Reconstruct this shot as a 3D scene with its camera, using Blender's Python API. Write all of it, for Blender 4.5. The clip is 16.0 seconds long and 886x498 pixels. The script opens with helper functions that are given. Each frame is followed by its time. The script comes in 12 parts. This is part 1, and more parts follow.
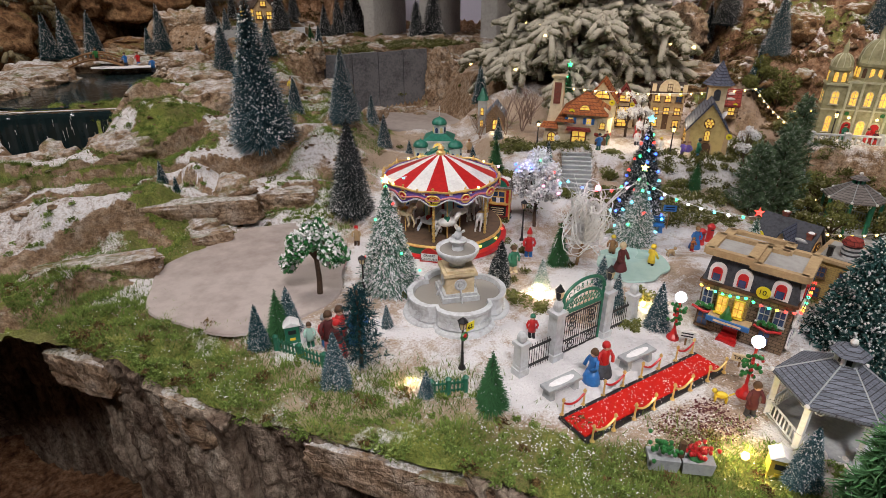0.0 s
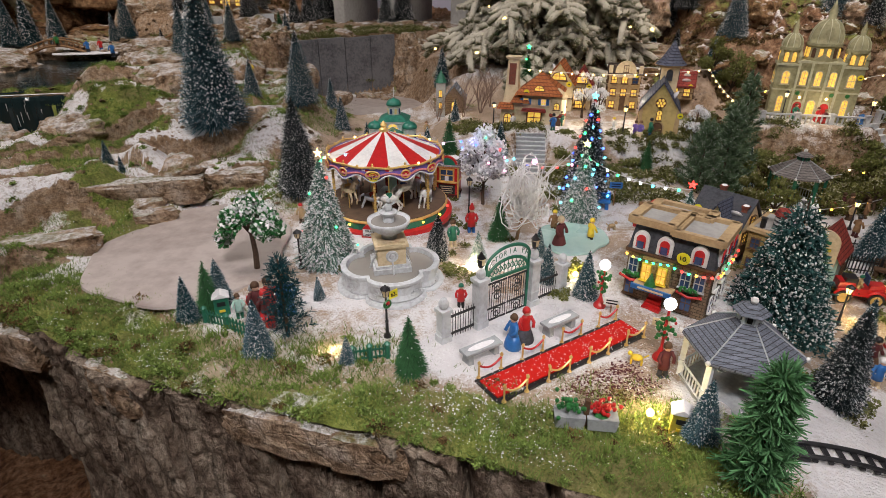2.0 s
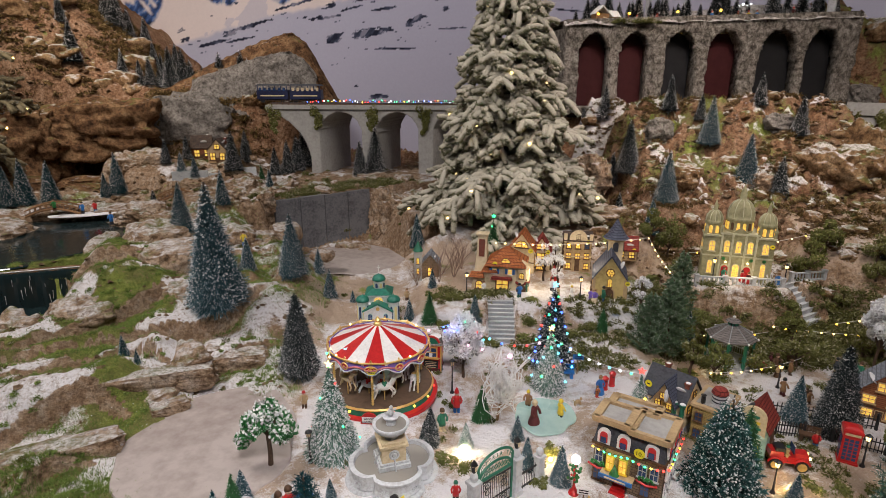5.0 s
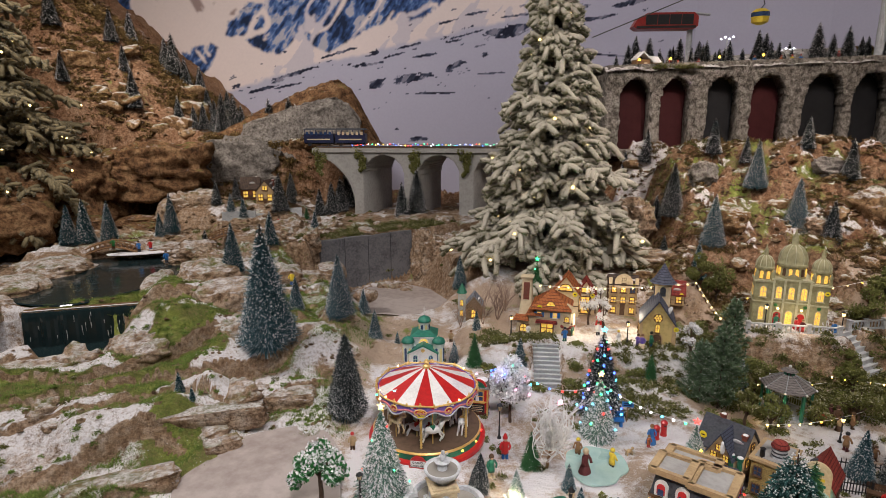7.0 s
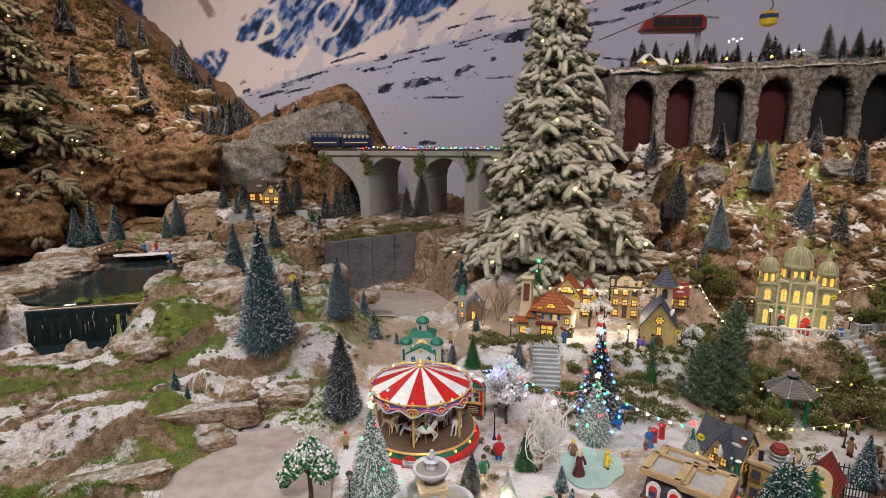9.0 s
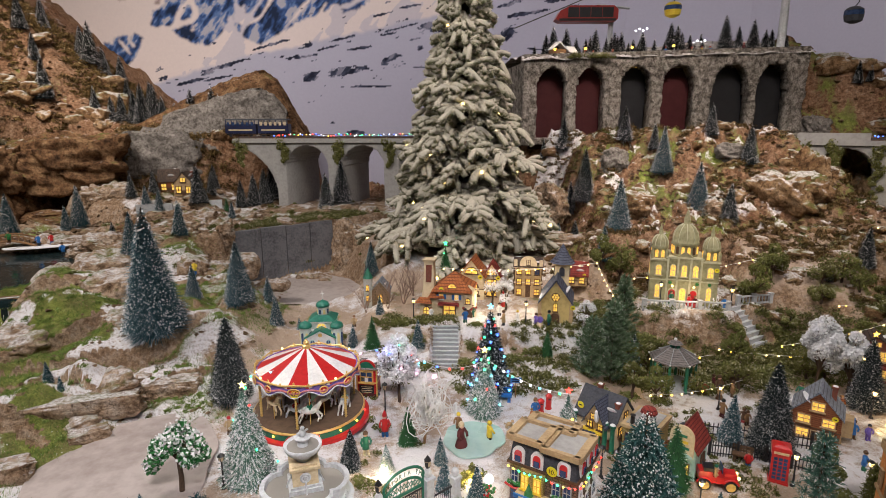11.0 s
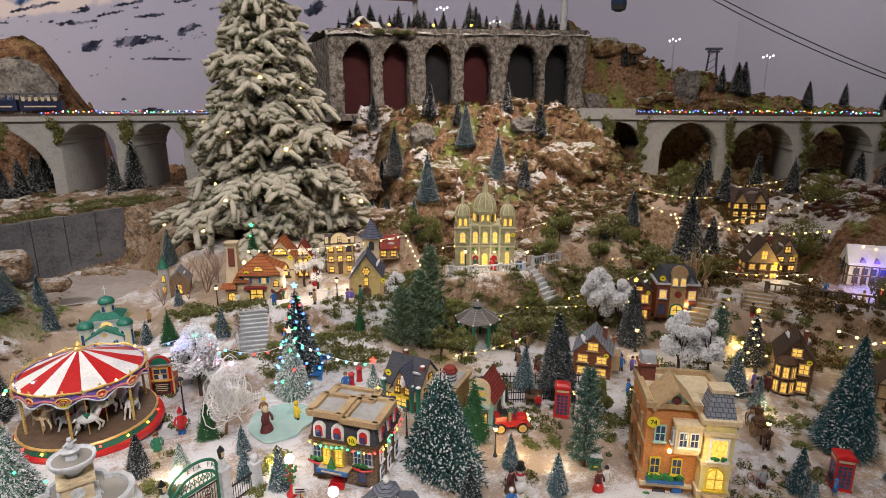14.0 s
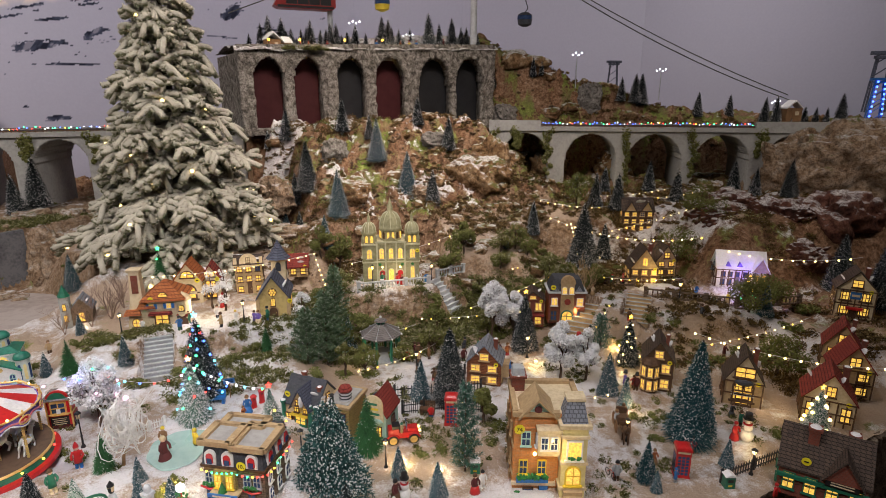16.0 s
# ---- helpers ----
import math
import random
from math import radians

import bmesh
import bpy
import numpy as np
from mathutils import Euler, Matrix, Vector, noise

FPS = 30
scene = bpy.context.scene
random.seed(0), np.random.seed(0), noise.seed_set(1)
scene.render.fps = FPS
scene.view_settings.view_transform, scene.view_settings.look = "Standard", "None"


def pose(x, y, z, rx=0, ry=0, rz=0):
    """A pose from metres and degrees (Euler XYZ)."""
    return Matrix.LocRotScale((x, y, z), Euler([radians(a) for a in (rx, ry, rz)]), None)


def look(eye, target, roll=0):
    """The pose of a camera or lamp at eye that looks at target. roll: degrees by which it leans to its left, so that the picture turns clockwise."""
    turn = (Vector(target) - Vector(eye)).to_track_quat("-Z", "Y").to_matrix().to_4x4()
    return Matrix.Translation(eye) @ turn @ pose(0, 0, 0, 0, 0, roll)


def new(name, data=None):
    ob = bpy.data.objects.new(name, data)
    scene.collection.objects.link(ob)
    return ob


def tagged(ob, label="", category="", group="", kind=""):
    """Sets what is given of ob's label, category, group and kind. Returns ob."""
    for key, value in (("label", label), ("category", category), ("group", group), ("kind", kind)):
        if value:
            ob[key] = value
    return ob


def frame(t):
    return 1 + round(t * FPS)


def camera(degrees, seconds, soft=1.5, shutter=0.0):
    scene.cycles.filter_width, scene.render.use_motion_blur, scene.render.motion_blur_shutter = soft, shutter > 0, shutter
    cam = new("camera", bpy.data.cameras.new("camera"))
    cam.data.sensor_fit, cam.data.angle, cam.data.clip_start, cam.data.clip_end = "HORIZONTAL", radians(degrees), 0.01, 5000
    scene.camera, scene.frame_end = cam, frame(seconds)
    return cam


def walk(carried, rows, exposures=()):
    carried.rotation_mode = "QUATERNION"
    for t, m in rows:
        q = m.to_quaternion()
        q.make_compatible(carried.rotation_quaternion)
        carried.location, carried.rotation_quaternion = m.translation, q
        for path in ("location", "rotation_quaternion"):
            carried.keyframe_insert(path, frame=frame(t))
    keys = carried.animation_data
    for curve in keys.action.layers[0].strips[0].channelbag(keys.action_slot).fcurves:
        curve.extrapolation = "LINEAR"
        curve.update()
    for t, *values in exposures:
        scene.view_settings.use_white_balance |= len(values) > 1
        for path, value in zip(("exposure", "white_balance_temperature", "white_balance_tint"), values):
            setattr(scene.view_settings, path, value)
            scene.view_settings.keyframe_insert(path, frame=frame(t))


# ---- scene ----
cam = camera(75.79, 16.0, 0.7)
# seconds, x, y, z, yaw, pitch, roll
PATH = [
    (0, 0.0086, 0.0171, 0.5987, 0.000, -25.954, 0.130),
    (0.5, 0.0177, 0.0166, 0.5939, -0.111, -25.937, 0.096),
    (1, 0.0449, 0.0156, 0.5833, -0.470, -26.086, 0.107),
    (1.5, 0.0853, 0.0058, 0.5713, -0.639, -26.380, 0.061),
    (2, 0.1191, -0.0102, 0.5665, -1.146, -26.634, 0.091),
    (2.5, 0.1637, -0.0225, 0.5792, -1.919, -26.841, 0.038),
    (3, 0.2065, -0.0358, 0.6149, -3.678, -26.842, -0.012),
    (3.5, 0.1803, -0.0531, 0.7217, -5.430, -26.123, 0.138),
    (4, 0.1307, -0.0792, 0.7922, -5.903, -23.906, 0.152),
    (4.5, 0.0710, -0.1102, 0.8436, -5.738, -20.000, 0.089),
    (5, 0.0509, -0.1222, 0.8609, -5.214, -16.644, 0.050),
    (7.5, 0.0016, -0.1386, 0.8805, -0.874, -12.446, -0.227),
    (8, 0.0063, -0.1351, 0.8772, -0.349, -12.121, -0.229),
    (10.5, 0.1765, -0.1436, 0.8244, -3.149, -12.590, -0.221),
    (11, 0.2201, -0.1541, 0.8174, -6.166, -12.859, -0.185),
    (11.5, 0.2663, -0.1680, 0.8187, -9.726, -13.050, -0.121),
    (12, 0.3008, -0.1694, 0.8107, -13.922, -13.231, -0.085),
    (12.5, 0.3015, -0.1721, 0.8074, -17.062, -13.542, -0.008),
    (13, 0.3082, -0.1751, 0.8048, -19.501, -13.994, -0.016),
    (13.5, 0.3126, -0.1770, 0.8002, -21.521, -14.530, -0.031),
    (14, 0.3146, -0.1777, 0.8007, -23.235, -14.909, 0.049),
    (14.5, 0.3128, -0.1750, 0.7963, -24.498, -15.111, 0.016),
    (15, 0.3457, -0.1992, 0.8018, -25.738, -15.443, -0.002),
    (15.5, 0.3680, -0.2432, 0.8553, -27.496, -15.539, 0.034),
    (16, 0.4020, -0.3300, 0.9217, -29.582, -15.420, 0.023),
]
walk(cam, [(t, pose(x, y, z, 90 + pitch, 0, yaw) @ pose(0, 0, 0, 0, 0, roll)) for t, x, y, z, yaw, pitch, roll in PATH],
     exposures=[(0, -0.22), (4.5, -0.22), (8, -0.14), (11, 0.0), (16, 0.0)])

# ---- light ----
world = bpy.data.worlds.new("hall")
scene.world = world
world.use_nodes = True
world.node_tree.nodes["Background"].inputs[0].default_value = (0.86, 0.88, 1.0, 1)
world.node_tree.nodes["Background"].inputs[1].default_value = 0.045


def area_lamp(name, eye, target, sx, sy, power, colour, spread=180):
    data = bpy.data.lights.new(name, "AREA")
    data.shape, data.size, data.size_y, data.energy, data.color = "RECTANGLE", sx, sy, power, colour
    data.spread = radians(spread)
    ob = new(name, data)
    ob.matrix_world = look(eye, target)
    return ob


# stand-ins for the hall's unseen ceiling lights, over and before the display
area_lamp("hall_light_front", (0.25, -1.3, 2.9), (0.05, 0.80, -0.2), 0.7, 0.5, 19, (1.0, 0.94, 0.945), 74)
area_lamp("hall_light_west", (-2.1, 1.7, 3.1), (-1.4, 3.0, 0.1), 0.9, 0.6, 86, (1.0, 0.92, 0.87))
area_lamp("hall_light_centre", (0.8, 0.85, 3.1), (0.9, 1.5, 0), 0.6, 0.5, 25, (1.0, 0.935, 0.925))
area_lamp("hall_light_back", (0.8, 4.0, 3.4), (0.8, 6.8, 1.6), 6.5, 0.7, 52, (1.0, 0.89, 0.85), 120)
# four fills added to brighten dim zones; no fitting known there
area_lamp("fill_light_hill", (1.7, 0.9, 3.2), (1.8, 2.95, 0.6), 1.0, 0.5, 15, (1.0, 0.86, 0.77), 58)
area_lamp("fill_light_corner", (3.4, 0.0, 3.0), (3.8, 1.9, 0.4), 0.9, 0.6, 8, (1.0, 0.88, 0.80), 100)
area_lamp("fill_light_northwest", (-2.2, 3.2, 3.3), (-2.3, 5.0, 1.2), 1.2, 0.6, 23, (1.0, 0.86, 0.74), 90)
area_lamp("fill_light_east", (4.4, 2.2, 3.4), (6.2, 4.4, 1.5), 2.0, 0.8, 38, (1.0, 0.90, 0.85), 120)


def point_lamp(name, x, y, z, power, colour, radius=0.006):
    data = bpy.data.lights.new(name, "POINT")
    data.energy, data.color, data.shadow_soft_size = power, colour, radius
    ob = new(name, data)
    ob.location = (x, y, z)
    return ob


# ---- materials ----
def nodes_of(name):
    m = bpy.data.materials.new(name)
    m.use_nodes = True
    nt = m.node_tree
    bsdf = nt.nodes["Principled BSDF"]
    bsdf.inputs["Specular IOR Level"].default_value = 0.15
    return m, nt, bsdf


def put(nt, kind, **values):
    n = nt.nodes.new(kind)
    for k, v in values.items():
        n.inputs[k].default_value = v
    return n


def coords(nt, space="Object"):
    return nt.nodes.new("ShaderNodeTexCoord").outputs[space]


def noise_of(nt, vec, scale, detail=4.0, rough=0.6):
    n = put(nt, "ShaderNodeTexNoise", Scale=scale, Detail=detail, Roughness=rough)
    nt.links.new(vec, n.inputs["Vector"])
    return n.outputs["Fac"]


def ramp(nt, fac, stops):
    r = nt.nodes.new("ShaderNodeValToRGB")
    el = r.color_ramp.elements
    while len(el) < len(stops):
        el.new(0.5)
    for e, (p, c) in zip(el, stops):
        e.position, e.color = p, (*c, 1)
    nt.links.new(fac, r.inputs[0])
    return r.outputs[0]


def mixed(nt, fac, a, b, mode="MIX"):
    m = nt.nodes.new("ShaderNodeMix")
    m.data_type, m.blend_type = "RGBA", mode
    for sock, v in ((m.inputs[0], fac), (m.inputs[6], a), (m.inputs[7], b)):
        if isinstance(v, (int, float)):
            sock.default_value = v
        elif isinstance(v, tuple):
            sock.default_value = (*v, 1)
        else:
            nt.links.new(v, sock)
    return m.outputs[2]


def maths(nt, op, a, b=0.0, clamp=False):
    m = nt.nodes.new("ShaderNodeMath")
    m.operation, m.use_clamp = op, clamp
    for sock, v in ((m.inputs[0], a), (m.inputs[1], b)):
        if isinstance(v, (int, float)):
            sock.default_value = v
        else:
            nt.links.new(v, sock)
    return m.outputs[0]


def bumped(nt, bsdf, height, strength, distance):
    b = put(nt, "ShaderNodeBump", Strength=strength, Distance=distance)
    nt.links.new(height, b.inputs["Height"])
    nt.links.new(b.outputs[0], bsdf.inputs["Normal"])


def dark(c, k):
    return tuple(v * k for v in c)


def mat(name, c, c2=None, scale=120, rough=0.55, metal=0.0, bump=0.25, dist=0.001, random_tint=0.0):
    """Painted or natural surface with grain at two sizes."""
    m, nt, b = nodes_of(name)
    c2 = c2 or dark(c, 0.62)
    v = coords(nt)
    fine, broad = noise_of(nt, v, scale), noise_of(nt, v, scale * 0.13, 2.0)
    f = maths(nt, "ADD", maths(nt, "MULTIPLY", fine, 0.6), maths(nt, "MULTIPLY", broad, 0.5))
    col = ramp(nt, f, [(0.35, c2), (0.62, c)])
    if random_tint:
        info = nt.nodes.new("ShaderNodeObjectInfo")
        h = put(nt, "ShaderNodeHueSaturation")
        nt.links.new(maths(nt, "ADD", maths(nt, "MULTIPLY", info.outputs["Random"], random_tint), 1 - random_tint / 2), h.inputs["Value"])
        nt.links.new(col, h.inputs["Color"])
        col = h.outputs[0]
    nt.links.new(col, b.inputs["Base Color"])
    nt.links.new(ramp(nt, broad, [(0.3, (rough * 0.8,) * 3), (0.7, (min(1, rough * 1.2),) * 3)]), b.inputs["Roughness"])
    b.inputs["Metallic"].default_value = metal
    if rough < 0.55:
        b.inputs["Specular IOR Level"].default_value = 0.5
    if bump:
        bumped(nt, b, fine, bump, dist)
    return m


def glow(name, c, strength, base=None):
    m, nt, b = nodes_of(name)
    b.inputs["Base Color"].default_value = (*(base or c), 1)
    b.inputs["Emission Color"].default_value = (*c, 1)
    f = noise_of(nt, coords(nt), 160, 2.0)
    nt.links.new(maths(nt, "MULTIPLY", ramp(nt, f, [(0.3, (0.35,) * 3), (0.65, (1,) * 3)]), strength), b.inputs["Emission Strength"])
    b.inputs["Roughness"].default_value = 0.4
    return m


def courses(name, c, c2, mortar, bw, bh, rough=0.75, shift=0.5, bump=0.6):
    """Cast and painted masonry relief, too fine to pick apart."""
    m, nt, b = nodes_of(name)
    v = coords(nt)
    sep = nt.nodes.new("ShaderNodeSeparateXYZ")
    nt.links.new(v, sep.inputs[0])
    comb = nt.nodes.new("ShaderNodeCombineXYZ")
    nt.links.new(maths(nt, "ADD", sep.outputs[0], sep.outputs[1]), comb.inputs[0])
    nt.links.new(sep.outputs[2], comb.inputs[1])
    br = put(nt, "ShaderNodeTexBrick", Scale=1.0)
    br.inputs["Color1"].default_value, br.inputs["Color2"].default_value, br.inputs["Mortar"].default_value = (*c, 1), (*c2, 1), (*mortar, 1)
    br.inputs["Brick Width"].default_value, br.inputs["Row Height"].default_value, br.inputs["Mortar Size"].default_value = bw, bh, bh * 0.1
    br.offset = shift
    nt.links.new(comb.outputs[0], br.inputs["Vector"])
    f = noise_of(nt, v, 220)
    nt.links.new(mixed(nt, 0.5, br.outputs["Color"], ramp(nt, f, [(0.3, (0.45,) * 3), (0.7, (1.0,) * 3)]), "MULTIPLY"), b.inputs["Base Color"])
    b.inputs["Roughness"].default_value = rough
    bumped(nt, b, maths(nt, "SUBTRACT", maths(nt, "MULTIPLY", f, 0.3), br.outputs["Fac"]), bump, 0.0012)
    return m


def ground_material():
    m, nt, b = nodes_of("display_ground")
    v = coords(nt)

    def attr(name):
        a = nt.nodes.new("ShaderNodeAttribute")
        a.attribute_name = name
        return a.outputs["Fac"]

    fine, mid, broad = noise_of(nt, v, 260, 5), noise_of(nt, v, 42, 4), noise_of(nt, v, 9, 3)
    soil = mixed(nt, broad, (0.44, 0.32, 0.23), (0.62, 0.50, 0.40))
    soil = mixed(nt, 0.5, soil, ramp(nt, fine, [(0.3, (0.5, 0.45, 0.4)), (0.65, (1, 1, 1))]), "MULTIPLY")
    vor = put(nt, "ShaderNodeTexVoronoi", Scale=30.0)
    vor.feature = "DISTANCE_TO_EDGE"
    nt.links.new(v, vor.inputs["Vector"])
    rock = ramp(nt, maths(nt, "ADD", maths(nt, "MULTIPLY", mid, 0.6), maths(nt, "MULTIPLY", broad, 0.4)),
                [(0.3, (0.17, 0.10, 0.06)), (0.45, (0.40, 0.265, 0.165)), (0.57, (0.54, 0.40, 0.285)), (0.72, (0.63, 0.53, 0.44))])
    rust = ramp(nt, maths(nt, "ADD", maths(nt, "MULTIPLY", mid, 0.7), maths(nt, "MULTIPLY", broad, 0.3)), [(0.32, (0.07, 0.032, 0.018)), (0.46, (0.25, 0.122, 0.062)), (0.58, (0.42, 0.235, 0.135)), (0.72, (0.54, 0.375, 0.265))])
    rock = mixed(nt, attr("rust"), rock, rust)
    rock = mixed(nt, 0.65, rock, ramp(nt, noise_of(nt, v, 75, 5, 0.7), [(0.36, (0.25, 0.22, 0.20)), (0.57, (1, 1, 1))]), "MULTIPLY")
    rock = mixed(nt, 0.6, rock, ramp(nt, fine, [(0.32, (0.3, 0.28, 0.26)), (0.6, (1, 1, 1))]), "MULTIPLY")
    moss = ramp(nt, maths(nt, "ADD", maths(nt, "MULTIPLY", fine, 0.5), maths(nt, "MULTIPLY", mid, 0.5)),
                [(0.3, (0.06, 0.072, 0.018)), (0.5, (0.20, 0.235, 0.05)), (0.66, (0.37, 0.40, 0.12))])
    moss = mixed(nt, ramp(nt, broad, [(0.40, (0, 0, 0)), (0.62, (0.75,) * 3)]), moss, mixed(nt, fine, (0.06, 0.045, 0.02), (0.30, 0.25, 0.12)))
    snow = mixed(nt, fine, (0.72, 0.69, 0.70), (0.90, 0.88, 0.89))
    pick = maths(nt, "ADD", maths(nt, "MULTIPLY", mid, 0.55), maths(nt, "MULTIPLY", fine, 0.45))

    def mask(name, soft):
        return maths(nt, "MULTIPLY", maths(nt, "SUBTRACT", maths(nt, "ADD", attr(name), maths(nt, "SUBTRACT", pick, 0.5)), 0.5), soft, True)

    col = mixed(nt, mask("rock", 9), soil, rock)
    col = mixed(nt, mask("moss", 7), col, moss)
    dust = ramp(nt, noise_of(nt, v, 110, 5, 0.75), [(0.36, (0.25,) * 3), (0.52, (1,) * 3)])
    thin = mixed(nt, maths(nt, "MULTIPLY", attr("rock"), 0.9), (1, 1, 1), dust)
    col = mixed(nt, maths(nt, "MULTIPLY", mask("snow", 5), thin), col, snow)
    nt.links.new(col, b.inputs["Base Color"])
    b.inputs["Roughness"].default_value = 0.9
    bumped(nt, b, maths(nt, "ADD", fine, maths(nt, "MULTIPLY", mid, 2.2)), 0.8, 0.009)
    return m


def rock_material(name, stops, scale=14, snow=0.0, strata=0.0, moss=0.0):
    m, nt, b = nodes_of(name)
    geo = nt.nodes.new("ShaderNodeNewGeometry")
    v = geo.outputs["Position"]
    if strata:
        mp = nt.nodes.new("ShaderNodeMapping")
        mp.inputs["Scale"].default_value = (1, 1, strata)
        mp.inputs["Rotation"].default_value = (0.15, 0.3, 0)
        nt.links.new(v, mp.inputs[0])
        vs = mp.outputs[0]
    else:
        vs = v
    a, f = noise_of(nt, vs, scale, 6, 0.65), noise_of(nt, v, 180, 5)
    vor = put(nt, "ShaderNodeTexVoronoi", Scale=scale * 1.6)
    vor.feature = "DISTANCE_TO_EDGE"
    wob = nt.nodes.new("ShaderNodeVectorMath")
    wob.operation = "MULTIPLY_ADD"
    nz = put(nt, "ShaderNodeTexNoise", Scale=scale, Detail=3.0)
    nt.links.new(vs, nz.inputs["Vector"])
    nt.links.new(nz.outputs["Color"], wob.inputs[0])
    wob.inputs[1].default_value = (0.06, 0.06, 0.06)
    nt.links.new(vs, wob.inputs[2])
    nt.links.new(wob.outputs[0], vor.inputs["Vector"])
    col = ramp(nt, a, stops)
    crack = ramp(nt, vor.outputs["Distance"], [(0.0, (0.35,) * 3), (0.05, (1,) * 3)])
    col = mixed(nt, 0.45, col, crack, "MULTIPLY")
    col = mixed(nt, 0.5, col, ramp(nt, f, [(0.3, (0.4, 0.37, 0.35)), (0.6, (1, 1, 1))]), "MULTIPLY")
    mid = noise_of(nt, v, scale * 3.4, 5, 0.7)
    col = mixed(nt, 0.75, col, ramp(nt, mid, [(0.36, (0.22, 0.19, 0.17)), (0.56, (1, 1, 1))]), "MULTIPLY")
    sep = nt.nodes.new("ShaderNodeSeparateXYZ")
    nt.links.new(geo.outputs["Normal"], sep.inputs[0])
    n2 = noise_of(nt, v, scale * 1.3, 4)
    if moss:
        k = maths(nt, "MULTIPLY", maths(nt, "SUBTRACT", maths(nt, "ADD", maths(nt, "MULTIPLY", sep.outputs[2], 0.35), noise_of(nt, v, scale * 0.7, 5)), 1.0 - moss), 6, True)
        col = mixed(nt, k, col, mixed(nt, f, (0.05, 0.06, 0.015), (0.24, 0.24, 0.07)))
    if snow:
        k = maths(nt, "MULTIPLY", maths(nt, "SUBTRACT", maths(nt, "ADD", maths(nt, "MULTIPLY", sep.outputs[2], 0.5), n2), 1.28 - snow), 5, True)
        k = maths(nt, "MULTIPLY", k, ramp(nt, noise_of(nt, v, 95, 5, 0.75), [(0.38, (0.12,) * 3), (0.56, (0.92,) * 3)]))
        col = mixed(nt, k, col, (0.8, 0.77, 0.76))
    nt.links.new(col, b.inputs["Base Color"])
    b.inputs["Roughness"].default_value = 0.88
    bumped(nt, b, maths(nt, "ADD", maths(nt, "MULTIPLY", a, 2.0), maths(nt, "ADD", maths(nt, "ADD", f, maths(nt, "MULTIPLY", mid, 1.6)), maths(nt, "MULTIPLY", crack, 0.5))), 0.9, 0.008)
    return m


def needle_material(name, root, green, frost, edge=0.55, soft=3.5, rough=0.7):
    """Bristles and leaves: root colour paints in the shade at the wire, then green, with frosted tips."""
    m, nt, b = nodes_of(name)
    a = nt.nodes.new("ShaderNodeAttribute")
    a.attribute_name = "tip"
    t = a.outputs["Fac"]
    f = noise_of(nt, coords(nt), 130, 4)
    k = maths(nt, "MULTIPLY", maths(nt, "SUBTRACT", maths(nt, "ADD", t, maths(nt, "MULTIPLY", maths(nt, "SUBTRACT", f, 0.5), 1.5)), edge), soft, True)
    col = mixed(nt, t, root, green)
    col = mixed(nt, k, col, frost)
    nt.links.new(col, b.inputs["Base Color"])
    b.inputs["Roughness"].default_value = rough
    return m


def flock_material(name, under, top):
    """Flocking that lies on the upper side of a green twig, in grains."""
    m, nt, b = nodes_of(name)
    geo = nt.nodes.new("ShaderNodeNewGeometry")
    sep = nt.nodes.new("ShaderNodeSeparateXYZ")
    nt.links.new(geo.outputs["Normal"], sep.inputs[0])
    grain, clot = noise_of(nt, coords(nt), 190, 5, 0.7), noise_of(nt, coords(nt), 34, 4)
    k = maths(nt, "ADD", maths(nt, "MULTIPLY", sep.outputs[2], 0.42), maths(nt, "ADD", grain, clot))
    k = maths(nt, "MULTIPLY", maths(nt, "SUBTRACT", k, 0.72), 2.6, True)
    nt.links.new(mixed(nt, k, under, top), b.inputs["Base Color"])
    b.inputs["Roughness"].default_value = 0.95
    bumped(nt, b, maths(nt, "ADD", grain, clot), 1.0, 0.006)
    return m


M = {}
M["ground"] = ground_material()
M["rock"] = rock_material("brown_rock", [(0.28, (0.14, 0.085, 0.05)), (0.40, (0.36, 0.235, 0.145)), (0.52, (0.53, 0.385, 0.265)), (0.68, (0.62, 0.51, 0.41))], 17, snow=0.42, strata=1.2, moss=0.20)
M["rock_red"] = rock_material("red_rock", [(0.3, (0.05, 0.025, 0.02)), (0.5, (0.17, 0.07, 0.05)), (0.7, (0.3, 0.15, 0.1))], 12, snow=0.44)
M["rock_dark"] = rock_material("dark_rock", [(0.3, (0.06, 0.035, 0.022)), (0.48, (0.24, 0.13, 0.065)), (0.7, (0.44, 0.28, 0.15))], 14, snow=0.24, moss=0.16)
M["cliff"] = rock_material("cliff_rock", [(0.34, (0.115, 0.075, 0.055)), (0.45, (0.27, 0.20, 0.15)), (0.56, (0.43, 0.345, 0.265)), (0.70, (0.55, 0.47, 0.38))], 16, strata=0.22)
M["rock_ochre"] = rock_material("ochre_rock", [(0.3, (0.09, 0.05, 0.025)), (0.45, (0.30, 0.175, 0.085)), (0.6, (0.49, 0.325, 0.18)), (0.74, (0.58, 0.44, 0.29))], 13, snow=0.48, moss=0.30)
M["rubble"] = rock_material("brown_rubble", [(0.3, (0.10, 0.06, 0.035)), (0.5, (0.30, 0.20, 0.12)), (0.7, (0.48, 0.36, 0.25))], 20, snow=0.12)
M["grey_rock"] = rock_material("grey_rock", [(0.3, (0.14, 0.125, 0.115)), (0.5, (0.31, 0.285, 0.26)), (0.7, (0.46, 0.43, 0.39))], 13, snow=0.18)
